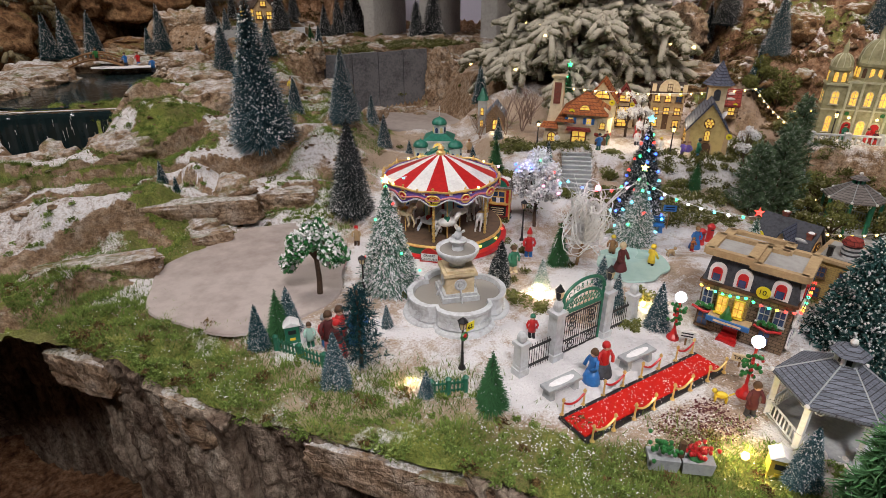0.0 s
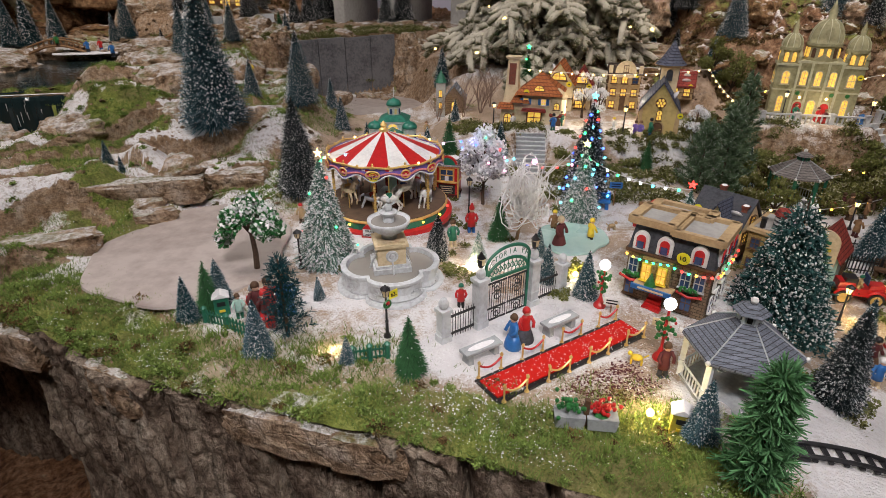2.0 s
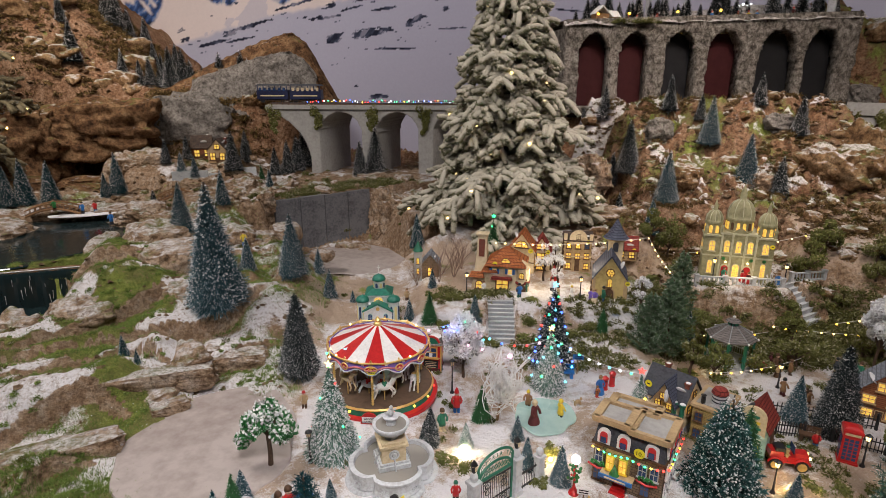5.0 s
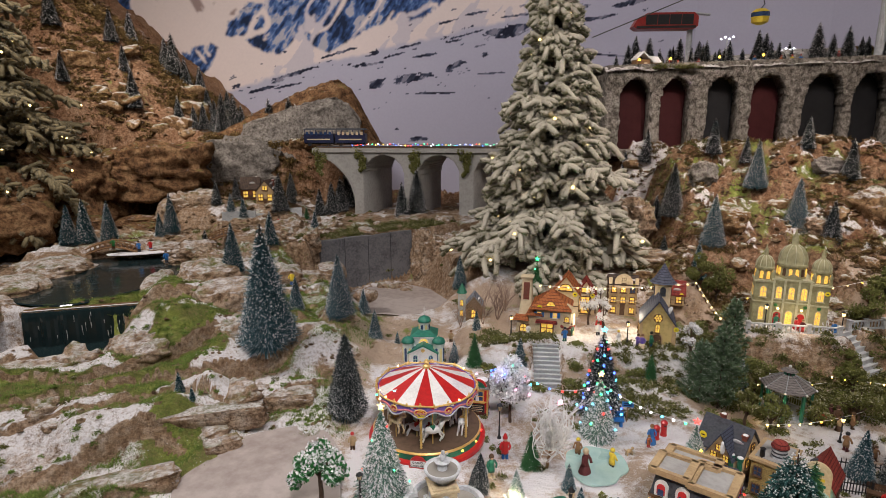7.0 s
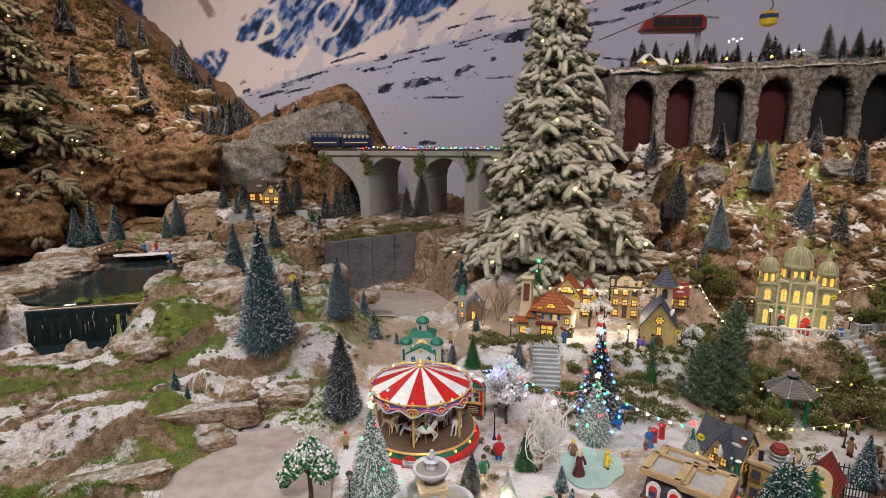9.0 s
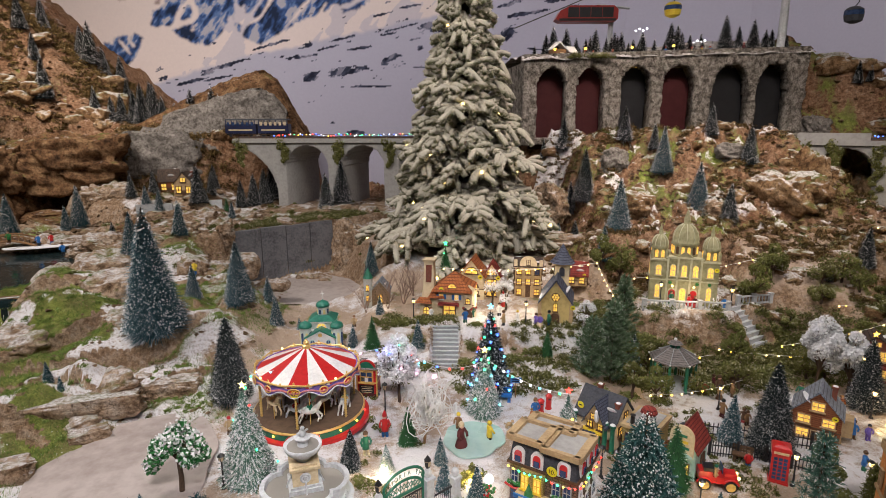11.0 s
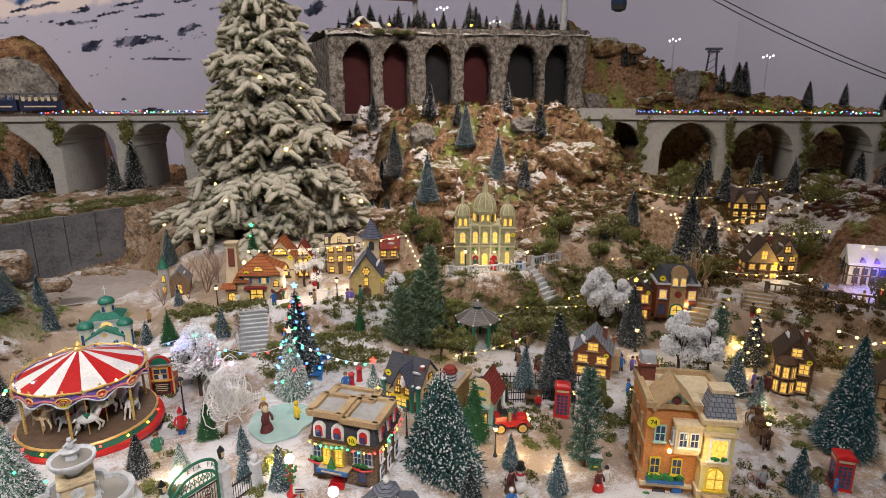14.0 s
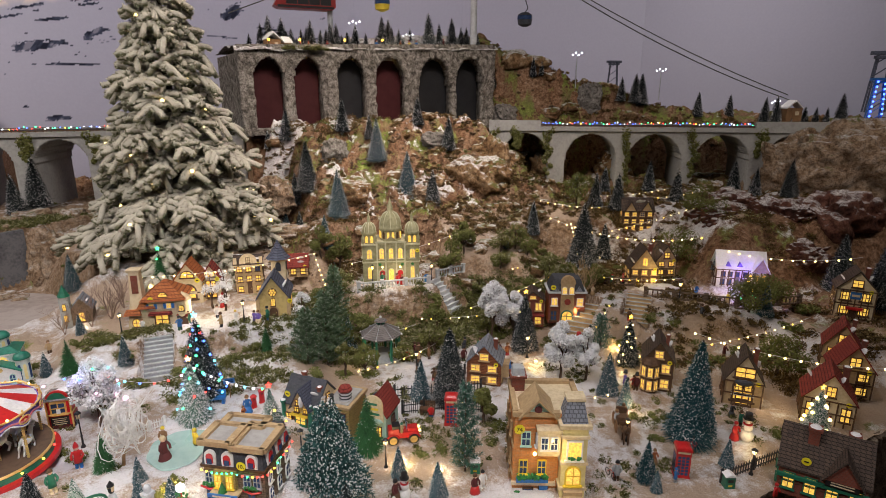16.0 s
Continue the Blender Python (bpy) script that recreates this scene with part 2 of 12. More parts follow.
M["arcade"] = rock_material("cast_stone", [(0.34, (0.10, 0.09, 0.075)), (0.47, (0.30, 0.27, 0.235)), (0.60, (0.52, 0.48, 0.43))], 34, snow=0.24, moss=0.14)
M["snow"] = mat("snow", (0.88, 0.87, 0.88), (0.70, 0.68, 0.68), 150, 0.85, bump=0.5, dist=0.003)
M["hall_paint"] = mat("hall_paint", (0.10, 0.098, 0.095), (0.08, 0.078, 0.075), 6, 0.8, bump=0.0)
M["concrete"] = mat("concrete", (0.40, 0.39, 0.37), (0.29, 0.28, 0.27), 60, 0.85, bump=0.3)
M["slate_slab"] = mat("slate_slab", (0.20, 0.20, 0.21), (0.085, 0.085, 0.095), 90, 0.7, bump=0.5, dist=0.002)
M["ice"] = mat("ice", (0.47, 0.41, 0.38), (0.27, 0.215, 0.19), 22, 0.4, bump=0.2)
M["ice_green"] = mat("green_ice", (0.42, 0.58, 0.53), (0.28, 0.46, 0.43), 40, 0.3, bump=0.1)
M["white"] = mat("white_paint", (0.80, 0.79, 0.77), (0.62, 0.61, 0.60), 130, 0.45)
M["cold_white"] = mat("cold_white_paint", (0.74, 0.79, 0.86), (0.56, 0.60, 0.66), 130, 0.5)
M["gazebo_slate"] = courses("blue_grey_shingle", (0.22, 0.24, 0.29), (0.16, 0.175, 0.21), (0.07, 0.07, 0.08), 0.007, 0.004)
M["slate_roof_grey"] = courses("weathered_shingle", (0.30, 0.27, 0.25), (0.20, 0.18, 0.17), (0.09, 0.08, 0.08), 0.008, 0.005)
M["grey"] = mat("grey_paint", (0.42, 0.44, 0.45), (0.28, 0.29, 0.30), 150, 0.55)
M["pale_grey"] = mat("pale_grey_cast", (0.60, 0.62, 0.64), (0.38, 0.38, 0.39), 130, 0.6, bump=0.5)
M["cream"] = mat("cream_paint", (0.72, 0.60, 0.40), (0.52, 0.40, 0.25), 120, 0.55)
M["tan"] = mat("tan_paint", (0.50, 0.36, 0.20), (0.33, 0.22, 0.12), 120, 0.6)
M["black"] = mat("black_paint", (0.018, 0.018, 0.02), (0.008, 0.008, 0.009), 150, 0.4)
M["dark_grey"] = mat("dark_slate", (0.075, 0.078, 0.09), (0.03, 0.032, 0.04), 160, 0.6, bump=0.4)
M["slate_blue"] = courses("blue_slate", (0.10, 0.115, 0.16), (0.14, 0.15, 0.20), (0.04, 0.04, 0.06), 0.012, 0.007)
M["slate_grey"] = courses("grey_slate", (0.36, 0.38, 0.44), (0.28, 0.30, 0.35), (0.14, 0.15, 0.17), 0.010, 0.010)
M["slate_brown"] = courses("brown_shingle", (0.13, 0.09, 0.07), (0.09, 0.065, 0.055), (0.03, 0.025, 0.02), 0.012, 0.007)
M["tile_orange"] = courses("orange_tile", (0.55, 0.19, 0.07), (0.45, 0.14, 0.05), (0.18, 0.06, 0.03), 0.010, 0.008)
M["tile_red"] = courses("red_shingle", (0.36, 0.07, 0.055), (0.27, 0.05, 0.04), (0.10, 0.02, 0.02), 0.014, 0.008)
M["brick_orange"] = courses("orange_brick", (0.80, 0.33, 0.11), (0.70, 0.27, 0.08), (0.62, 0.36, 0.18), 0.008, 0.0035)
M["brick_red"] = courses("red_brick", (0.30, 0.09, 0.06), (0.24, 0.07, 0.05), (0.20, 0.12, 0.09), 0.008, 0.0035)
M["yellow_wall"] = mat("pale_yellow_paint", (0.78, 0.66, 0.30), (0.62, 0.50, 0.20), 110, 0.5)
M["car_red"] = mat("cable_car_red", (0.34, 0.025, 0.02), (0.22, 0.015, 0.014), 60, 0.35)
M["yellow_stone"] = mat("yellow_stone", (0.62, 0.48, 0.20), (0.40, 0.29, 0.11), 80, 0.7)
M["deck"] = mat("carousel_deck", (0.16, 0.105, 0.07), (0.09, 0.06, 0.042), 60, 0.6, bump=0.3)
M["church_wall"] = mat("church_wall", (0.37, 0.35, 0.21), (0.20, 0.185, 0.10), 70, 0.55)
M["church_trim"] = mat("church_trim", (0.54, 0.53, 0.37), (0.36, 0.34, 0.22), 90, 0.5)
M["snowy_stone"] = rock_material("snowy_stone", [(0.3, (0.2, 0.17, 0.14)), (0.6, (0.42, 0.38, 0.33))], 14, snow=0.52)
M["stone_brown"] = courses("brown_stone", (0.27, 0.19, 0.13), (0.20, 0.145, 0.10), (0.10, 0.075, 0.05), 0.014, 0.007)
M["yellow_brick"] = courses("yellow_brick", (0.50, 0.36, 0.14), (0.43, 0.30, 0.11), (0.30, 0.22, 0.10), 0.010, 0.005)
M["plank_wall"] = courses("plank_wall", (0.34, 0.13, 0.06), (0.28, 0.10, 0.05), (0.09, 0.03, 0.02), 0.3, 0.006)
M["brown"] = mat("dark_brown_wood", (0.13, 0.075, 0.045), (0.06, 0.035, 0.022), 140, 0.6, bump=0.4)
M["wood"] = mat("wood", (0.30, 0.17, 0.085), (0.16, 0.085, 0.045), 110, 0.6, bump=0.4)
M["bare_bark"] = mat("bare_bark", (0.30, 0.21, 0.17), (0.16, 0.105, 0.085), 200, 0.85, bump=0.4)
M["trunk"] = mat("trunk_bark", (0.10, 0.065, 0.045), (0.04, 0.028, 0.02), 200, 0.85, bump=0.6)
M["red"] = mat("red_paint", (0.55, 0.02, 0.02), (0.38, 0.012, 0.014), 110, 0.35)
M["carpet"] = mat("red_carpet", (0.58, 0.018, 0.012), (0.46, 0.012, 0.01), 320, 0.9, bump=0.5)
M["wine_board"] = mat("wine_board", (0.055, 0.014, 0.015), (0.038, 0.010, 0.011), 20, 0.6, bump=0.1)
M["maroon"] = mat("maroon_board", (0.12, 0.035, 0.035), (0.085, 0.024, 0.026), 20, 0.6, bump=0.1)
M["gold"] = mat("gold_paint", (0.80, 0.56, 0.20), (0.55, 0.35, 0.10), 160, 0.35, metal=0.35, bump=0.1)
M["green"] = mat("green_paint", (0.02, 0.17, 0.10), (0.012, 0.10, 0.06), 130, 0.4)
M["green_dome"] = mat("green_dome", (0.03, 0.22, 0.15), (0.015, 0.12, 0.085), 110, 0.4)
M["olive_paint"] = mat("olive_yellow_paint", (0.42, 0.36, 0.05), (0.26, 0.22, 0.03), 120, 0.5)
M["leaf"] = mat("plastic_leaf", (0.03, 0.20, 0.045), (0.015, 0.10, 0.025), 150, 0.45)
M["blue"] = mat("blue_paint", (0.03, 0.17, 0.48), (0.02, 0.10, 0.30), 120, 0.4)
M["carriage_blue"] = mat("carriage_blue", (0.018, 0.024, 0.075), (0.010, 0.012, 0.035), 90, 0.4)
M["purple"] = mat("purple_paint", (0.20, 0.13, 0.50), (0.12, 0.08, 0.32), 120, 0.4)
M["mint"] = mat("mint_paint", (0.46, 0.68, 0.60), (0.32, 0.52, 0.46), 120, 0.5)
M["pale_mint"] = mat("pale_mint_paint", (0.62, 0.68, 0.64), (0.40, 0.47, 0.44), 120, 0.5)
M["yellow"] = mat("yellow_paint", (0.80, 0.60, 0.05), (0.62, 0.42, 0.03), 120, 0.5)
M["sticker"] = mat("yellow_sticker", (0.85, 0.74, 0.03), (0.78, 0.66, 0.02), 60, 0.5, bump=0.0)
M["skin"] = mat("painted_face", (0.70, 0.44, 0.33), (0.56, 0.33, 0.24), 200, 0.5)
M["pink_cloth"] = mat("pink_cloth_paint", (0.62, 0.20, 0.22), (0.42, 0.10, 0.12), 120, 0.5)
M["ink"] = mat("black_ink", (0.015, 0.015, 0.02), None, 80, 0.6, bump=0.0)
M["pane"] = glow("lit_pane", (1.0, 0.58, 0.10), 1.15, (0.6, 0.4, 0.1))
M["pane_dim"] = mat("blue_pane", (0.05, 0.09, 0.20), (0.02, 0.03, 0.07), 60, 0.12, bump=0.05)
M["warm"] = glow("warm_bulb", (1.0, 0.70, 0.25), 7.0)
M["white_bulb"] = glow("cold_bulb", (0.85, 0.90, 1.0), 7.0)
for cname, cval in (("red", (1.0, 0.04, 0.03)), ("green", (0.05, 1.0, 0.30)), ("blue", (0.06, 0.15, 1.0)), ("cyan", (0.1, 0.7, 1.0)), ("amber", (1.0, 0.55, 0.06)), ("pink", (1.0, 0.35, 0.6))):
    M["bulb_" + cname] = glow(cname + "_bulb", cval, 8.0)
M["wire"] = mat("wire", (0.10, 0.10, 0.09), None, 90, 0.6, bump=0.0)
M["frost_wire"] = mat("frosted_twig", (0.80, 0.80, 0.80), (0.6, 0.58, 0.55), 160, 0.5)
# first colour darkens the stem end, painted shade deep among the bristles
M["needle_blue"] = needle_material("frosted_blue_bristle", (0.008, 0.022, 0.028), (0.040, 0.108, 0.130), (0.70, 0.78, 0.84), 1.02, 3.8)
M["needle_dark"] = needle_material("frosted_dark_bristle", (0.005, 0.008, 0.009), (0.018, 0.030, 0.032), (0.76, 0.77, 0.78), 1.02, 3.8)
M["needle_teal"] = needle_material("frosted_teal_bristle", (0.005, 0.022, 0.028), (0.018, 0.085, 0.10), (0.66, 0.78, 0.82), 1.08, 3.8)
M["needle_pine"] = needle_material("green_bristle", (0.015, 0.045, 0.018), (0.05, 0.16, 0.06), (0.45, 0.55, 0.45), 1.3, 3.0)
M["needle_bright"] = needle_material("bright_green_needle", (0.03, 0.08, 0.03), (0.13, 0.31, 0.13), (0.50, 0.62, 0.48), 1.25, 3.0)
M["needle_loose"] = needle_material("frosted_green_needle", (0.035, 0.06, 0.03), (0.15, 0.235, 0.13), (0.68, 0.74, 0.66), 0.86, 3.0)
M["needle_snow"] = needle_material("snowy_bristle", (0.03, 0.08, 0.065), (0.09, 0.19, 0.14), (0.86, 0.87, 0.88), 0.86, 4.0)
# dark roots paint the shaded gaps between the flocked twigs
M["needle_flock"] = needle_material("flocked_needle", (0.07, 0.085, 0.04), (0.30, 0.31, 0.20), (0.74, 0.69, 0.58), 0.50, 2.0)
M["needle_olive"] = needle_material("olive_needle", (0.06, 0.058, 0.04), (0.23, 0.22, 0.165), (0.60, 0.57, 0.50), 0.82, 2.0)
M["olive_twig"] = mat("olive_twig", (0.24, 0.20, 0.12), (0.10, 0.08, 0.045), 60, 0.9, bump=0.5)
M["flock_twig"] = flock_material("flocked_twig", (0.19, 0.20, 0.115), (0.58, 0.54, 0.45))
M["clump"] = needle_material("frosted_foam_leaf", (0.30, 0.31, 0.32), (0.60, 0.60, 0.62), (0.90, 0.90, 0.92), 0.30, 4.0)
# the dark first colour paints shade inside moss, scrub and bushes
M["moss_blade"] = needle_material("moss_fibre", (0.06, 0.08, 0.015), (0.235, 0.335, 0.08), (0.60, 0.64, 0.36), 0.98, 2.0, 0.9)
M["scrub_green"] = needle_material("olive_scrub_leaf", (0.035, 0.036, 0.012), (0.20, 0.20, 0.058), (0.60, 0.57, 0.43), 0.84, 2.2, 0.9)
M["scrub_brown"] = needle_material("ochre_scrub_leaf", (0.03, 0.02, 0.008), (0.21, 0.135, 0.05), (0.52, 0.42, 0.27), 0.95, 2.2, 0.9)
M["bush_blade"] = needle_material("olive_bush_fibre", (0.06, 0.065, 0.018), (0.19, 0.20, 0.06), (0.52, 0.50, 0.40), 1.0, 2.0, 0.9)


def water_material(name, tint):
    m, nt, b = nodes_of(name)
    b.inputs["Base Color"].default_value = (*tint, 1)
    b.inputs["Roughness"].default_value = 0.06
    b.inputs["Specular IOR Level"].default_value = 0.6
    bumped(nt, b, noise_of(nt, coords(nt), 26, 3), 0.25, 0.006)
    return m


M["water"] = water_material("dark_water", (0.014, 0.026, 0.028))
M["basin_water"] = water_material("basin_water", (0.30, 0.28, 0.25))

# ---- shape of the ground ----
_tab = np.random.RandomState(5).rand(256, 256)


def vnoise(x, y):
    xi, yi = np.floor(x).astype(int), np.floor(y).astype(int)
    fx, fy = x - xi, y - yi
    fx, fy = fx * fx * (3 - 2 * fx), fy * fy * (3 - 2 * fy)
    a, b = _tab[xi % 256, yi % 256], _tab[(xi + 1) % 256, yi % 256]
    c, d = _tab[xi % 256, (yi + 1) % 256], _tab[(xi + 1) % 256, (yi + 1) % 256]
    return (a * (1 - fx) + b * fx) * (1 - fy) + (c * (1 - fx) + d * fx) * fy


def fbm(x, y, freq, octaves=4):
    s, a, tot = 0.0, 1.0, 0.0
    for k in range(octaves):
        s = s + a * vnoise(x * freq + 17.3 * k, y * freq + 9.1 * k)
        tot += a
        a, freq = a * 0.55, freq * 2.1
    return s / tot - 0.5


def lumps(x, y, freq, seed=0):
    """Rounded lumps side by side with sharp clefts between them: 0 in a cleft, about 1 on a top."""
    x, y = x * freq + 3.3 * seed, y * freq + 1.7 * seed
    xi, yi = np.floor(x), np.floor(y)
    near, second = np.full(np.shape(x), 9.0), np.full(np.shape(x), 9.0)
    for dx in (-1, 0, 1):
        for dy in (-1, 0, 1):
            cx, cy = xi + dx, yi + dy
            i, j = cx.astype(int) % 256, cy.astype(int) % 256
            d = (cx + _tab[i, j] - x) ** 2 + (cy + _tab[j, (i + 91) % 256] - y) ** 2
            second = np.minimum(second, np.maximum(near, d))
            near = np.minimum(near, d)
    return np.clip(1.5 * (np.sqrt(second) - np.sqrt(near)), 0, 1) ** 0.6


def sstep(a, b, v):
    t = np.clip((v - a) / (b - a), 0, 1)
    return t * t * (3 - 2 * t)


def inside(x, y, cx, cy, rx, ry, rot, soft):
    """1 inside a turned box with soft edges of that width, 0 outside."""
    c, s = np.cos(np.radians(rot)), np.sin(np.radians(rot))
    u, v = (x - cx) * c + (y - cy) * s, -(x - cx) * s + (y - cy) * c
    du, dv = np.maximum(np.abs(u) - rx, 0), np.maximum(np.abs(v) - ry, 0)
    return 1 - sstep(0, soft, np.sqrt(du * du + dv * dv))


def edge_y(x):
    """The front edge of the display."""
    e = np.interp(x, [-4, -1.3, -0.9, -0.77, -0.70, -0.61, -0.48, -0.39, -0.31, -0.24, -0.17, -0.05, 0.07, 0.2, 0.45, 0.8, 7],
                  [1.4, 1.2, 1.01, 0.91, 0.872, 0.835, 0.775, 0.728, 0.688, 0.660, 0.640, 0.600, 0.565, 0.510, 0.435, 0.36, 0.30])
    return e


# level, centre x, centre y, half width, half depth, turn, softness
TERRACES = [
    (0.0, -0.1, 1.1, 0.62, 0.75, 0, 0.30),
    (-0.03, 0.50, 1.50, 0.35, 0.18, 0, 0.15),
    (0.02, -0.05, 2.3, 0.55, 0.6, 0, 0.3),
    (0.068, 0.62, 2.15, 0.42, 0.36, -4, 0.09),
    (0.085, 1.47, 2.06, 0.24, 0.22, -10, 0.10),
    (0.16, 0.68, 2.85, 0.50, 0.32, 0, 0.22),
    (0.10, -0.84, 1.52, 0.14, 0.12, 20, 0.15),
    (0.06, -1.20, 1.62, 0.36, 0.20, 0, 0.2),
    (0.20, -0.93, 2.45, 0.20, 0.45, 12, 0.22),
    (0.12, -0.55, 2.15, 0.15, 0.30, 0, 0.25),
    (0.23, -0.78, 3.08, 0.12, 0.18, 20, 0.10),
    (-0.085, -0.20, 2.82, 0.27, 0.41, 25, 0.10),
    (0.12, -1.55, 2.62, 0.34, 0.42, 18, 0.06),
    (-0.05, -1.50, 2.00, 0.28, 0.15, 22, 0.05),
    (0.17, -1.75, 3.3, 0.40, 0.30, 0, 0.2),
    (0.215, -0.42, 4.14, 1.1, 0.855, 29, 0.03),
    (0.29, -1.35, 4.2, 0.35, 0.30, 0, 0.2),
    (0.05, 2.55, 1.42, 0.42, 0.38, -22, 0.12),
    (0.0, 3.1, 1.0, 0.3, 0.4, 0, 0.3),
    (0.27, 3.5, 2.0, 0.62, 0.35, -36, 0.3),
    (0.30, 3.5, 1.5, 0.4, 0.3, -20, 0.3),
]


def hill(x, y):
    """The snowy hillside with the arcade on its shoulder."""
    yy = y + 0.33 * np.clip(x - 1.5, 0, 1.2)
    up = 0.09 + 0.48 * np.clip(yy - 1.98, 0, 0.8) + 0.75 * np.clip(yy - 2.78, 0, 0.4)
    up = up - 0.28 * (1 - sstep(0.85, 1.15, x)) * sstep(2.1, 2.6, y)
    return np.minimum(up, 0.715)


def height(x, y):
    x, y = np.asarray(x, float), np.asarray(y, float)
    z = -0.09 * sstep(0.55, 0.95, x) + 0 * y
    z = z + 0.03 * sstep(1.45, 1.9, y) * sstep(1.0, 1.3, x)
    for k, (lv, cx, cy, rx, ry, rot, soft) in enumerate(TERRACES[:3]):
        w = inside(x, y, cx, cy, rx, ry, rot, soft)
        z = z * (1 - w) + lv * w
    # hillside behind the cathedral
    w = sstep(0.85, 1.1, x + 0.25 * (2.6 - y)) * (1 - sstep(2.48, 2.72, x + 0.30 * (y - 2.6))) * sstep(1.95, 2.2, y + 0.6 * np.clip(x - 1.5, 0, 1))
    z = z * (1 - w) + hill(x, y) * w
    # valley under the eastern viaduct
    w = sstep(2.55, 2.95, x + 0.35 * (y - 2.6)) * sstep(1.5, 2.3, y + 0.3 * (x - 2.6))
    z = z * (1 - w) + (0.27) * w
    for lv, cx, cy, rx, ry, rot, soft in TERRACES[3:]:
        w = inside(x, y, cx, cy, rx, ry, rot, soft)
        z = z * (1 - w) + lv * w
    # railway shelf and far hill in the west
    w = sstep(4.42, 4.56, y - 0.20 * sstep(-1.75, -1.95, x) - 0.35 * np.clip(x + 0.9, 0, 2)) * (1 - sstep(-0.62, -0.45, x))
    far = 0.70 + np.interp(x, [-4.2, -3.15, -2.1, -1.5], [2.1, 1.26, 0.34, 0.0]) * np.clip((y + 0.3 * np.clip(-2.2 - x, 0, 1) - 4.62) / 0.85, 0, 1.0)
    z = z * (1 - w) + far * w
    # far hill in the east, behind the viaduct
    d = y - (3.46 - 0.66 * (x - 2.9))
    crest = np.interp(x, [2.9, 3.14, 3.31, 3.51, 3.70, 3.86, 4.05, 4.25, 4.44, 4.63, 5.0], [1.34, 1.31, 1.20, 1.10, 1.00, 0.95, 0.87, 0.81, 0.75, 0.70, 0.66])
    w = sstep(-0.06, 0.04, d) * sstep(2.78, 2.92, x)
    z = z * (1 - w) + (0.34 + (crest - 0.34) * np.interp(d, [-0.05, 0.06, 0.16, 0.36, 0.46], [0.0, 0.42, 0.58, 1.0, 1.0])) * w
    # the arcade's top
    w = inside(x, y, 2.05, 3.95, 0.86, 0.42, 0, 0.05)
    z = z * (1 - w) + 1.14 * w
    return z


def ruggedness(x, y):
    """How rough the ground is: 0 on streets and squares, 1 on hillsides."""
    r = 0.10 + 0 * x
    r = np.maximum(r, 0.9 * inside(x, y, -1.15, 2.2, 0.75, 1.3, 0, 0.25))
    r = np.maximum(r, 0.8 * inside(x, y, -0.85, 1.25, 0.26, 0.5, 15, 0.2))
    r = np.maximum(r, sstep(2.15, 2.5, y + 0.25 * np.clip(x - 1.6, 0, 1)) * sstep(0.9, 1.2, x))
    r = np.maximum(r, sstep(4.2, 4.6, y))
    r = np.maximum(r, 0.7 * sstep(2.9, 3.2, y))
    r = np.maximum(r, 0.6 * sstep(2.5, 2.9, x))
    r = np.maximum(r, 0.8 * (1 - sstep(-1.9, -1.6, x)))
    r = np.maximum(r, 0.35 * sstep(1.5, 1.75, y))
    return r


# flights of steps: foot, head, width
STAIRS = [(0.425, 1.685, -0.030, 0.447, 1.845, 0.066, 0.092), (1.66, 1.76, -0.045, 1.60, 1.88, 0.082, 0.085), (2.00, 1.33, -0.075, 2.13, 1.42, 0.02, 0.12), (2.22, 1.22, -0.03, 2.36, 1.33, 0.05, 0.10)]


def slabs(x, y):
    """Tilted rock slabs in the west: where they lie, how high on a slab, and how far behind its broken front."""
    w = inside(x, y, -1.05, 1.72, 0.52, 0.72, 12, 0.22) * (1 - inside(x, y, -0.39, 1.13, 0.24, 0.26, 0, 0.10))
    v = (y - 0.34 * x + 0.95 * fbm(x + 1.3, y, 1.7, 3)) / 0.27
    ph = v - np.floor(v)
    up = np.where(ph < 0.07, ph / 0.07, 1 - (np.clip(ph - 0.07, 0, 1) / 0.93) ** 1.6)
    tall = np.clip(-0.55 + 2.6 * vnoise(x * 2.1 + 7.7 * np.floor(v), np.floor(v) * 3.1), 0, 1.1)
    return w * tall, up, ph


def slab_moss(x, y):
    """Moss in the troughs between the slabs."""
    sw, up, ph = slabs(x, y)
    far = inside(x, y, -1.05, 1.72, 0.52, 0.72, 12, 0.22)
    patch = sstep(-0.06, 0.07, fbm(x + 5, y + 2, 3.4, 5)) + 0.6 * sstep(0.55, 0.9, ph + 0.9 * fbm(x, y + 2, 9.0, 4)) * sstep(0.1, 0.3, sw)
    return far * np.clip(patch, 0, 1) * (1 - 0.9 * (ph < 0.07) * (sw > 0.15))


def craggy(x, y):
    """Slopes of piled rock lumps: the hill below the arcade, the far ridges."""
    k = sstep(2.15, 2.45, y + 0.25 * np.clip(x - 1.6, 0, 1)) * sstep(0.95, 1.2, x)
    return np.maximum(k, sstep(4.3, 4.6, y))


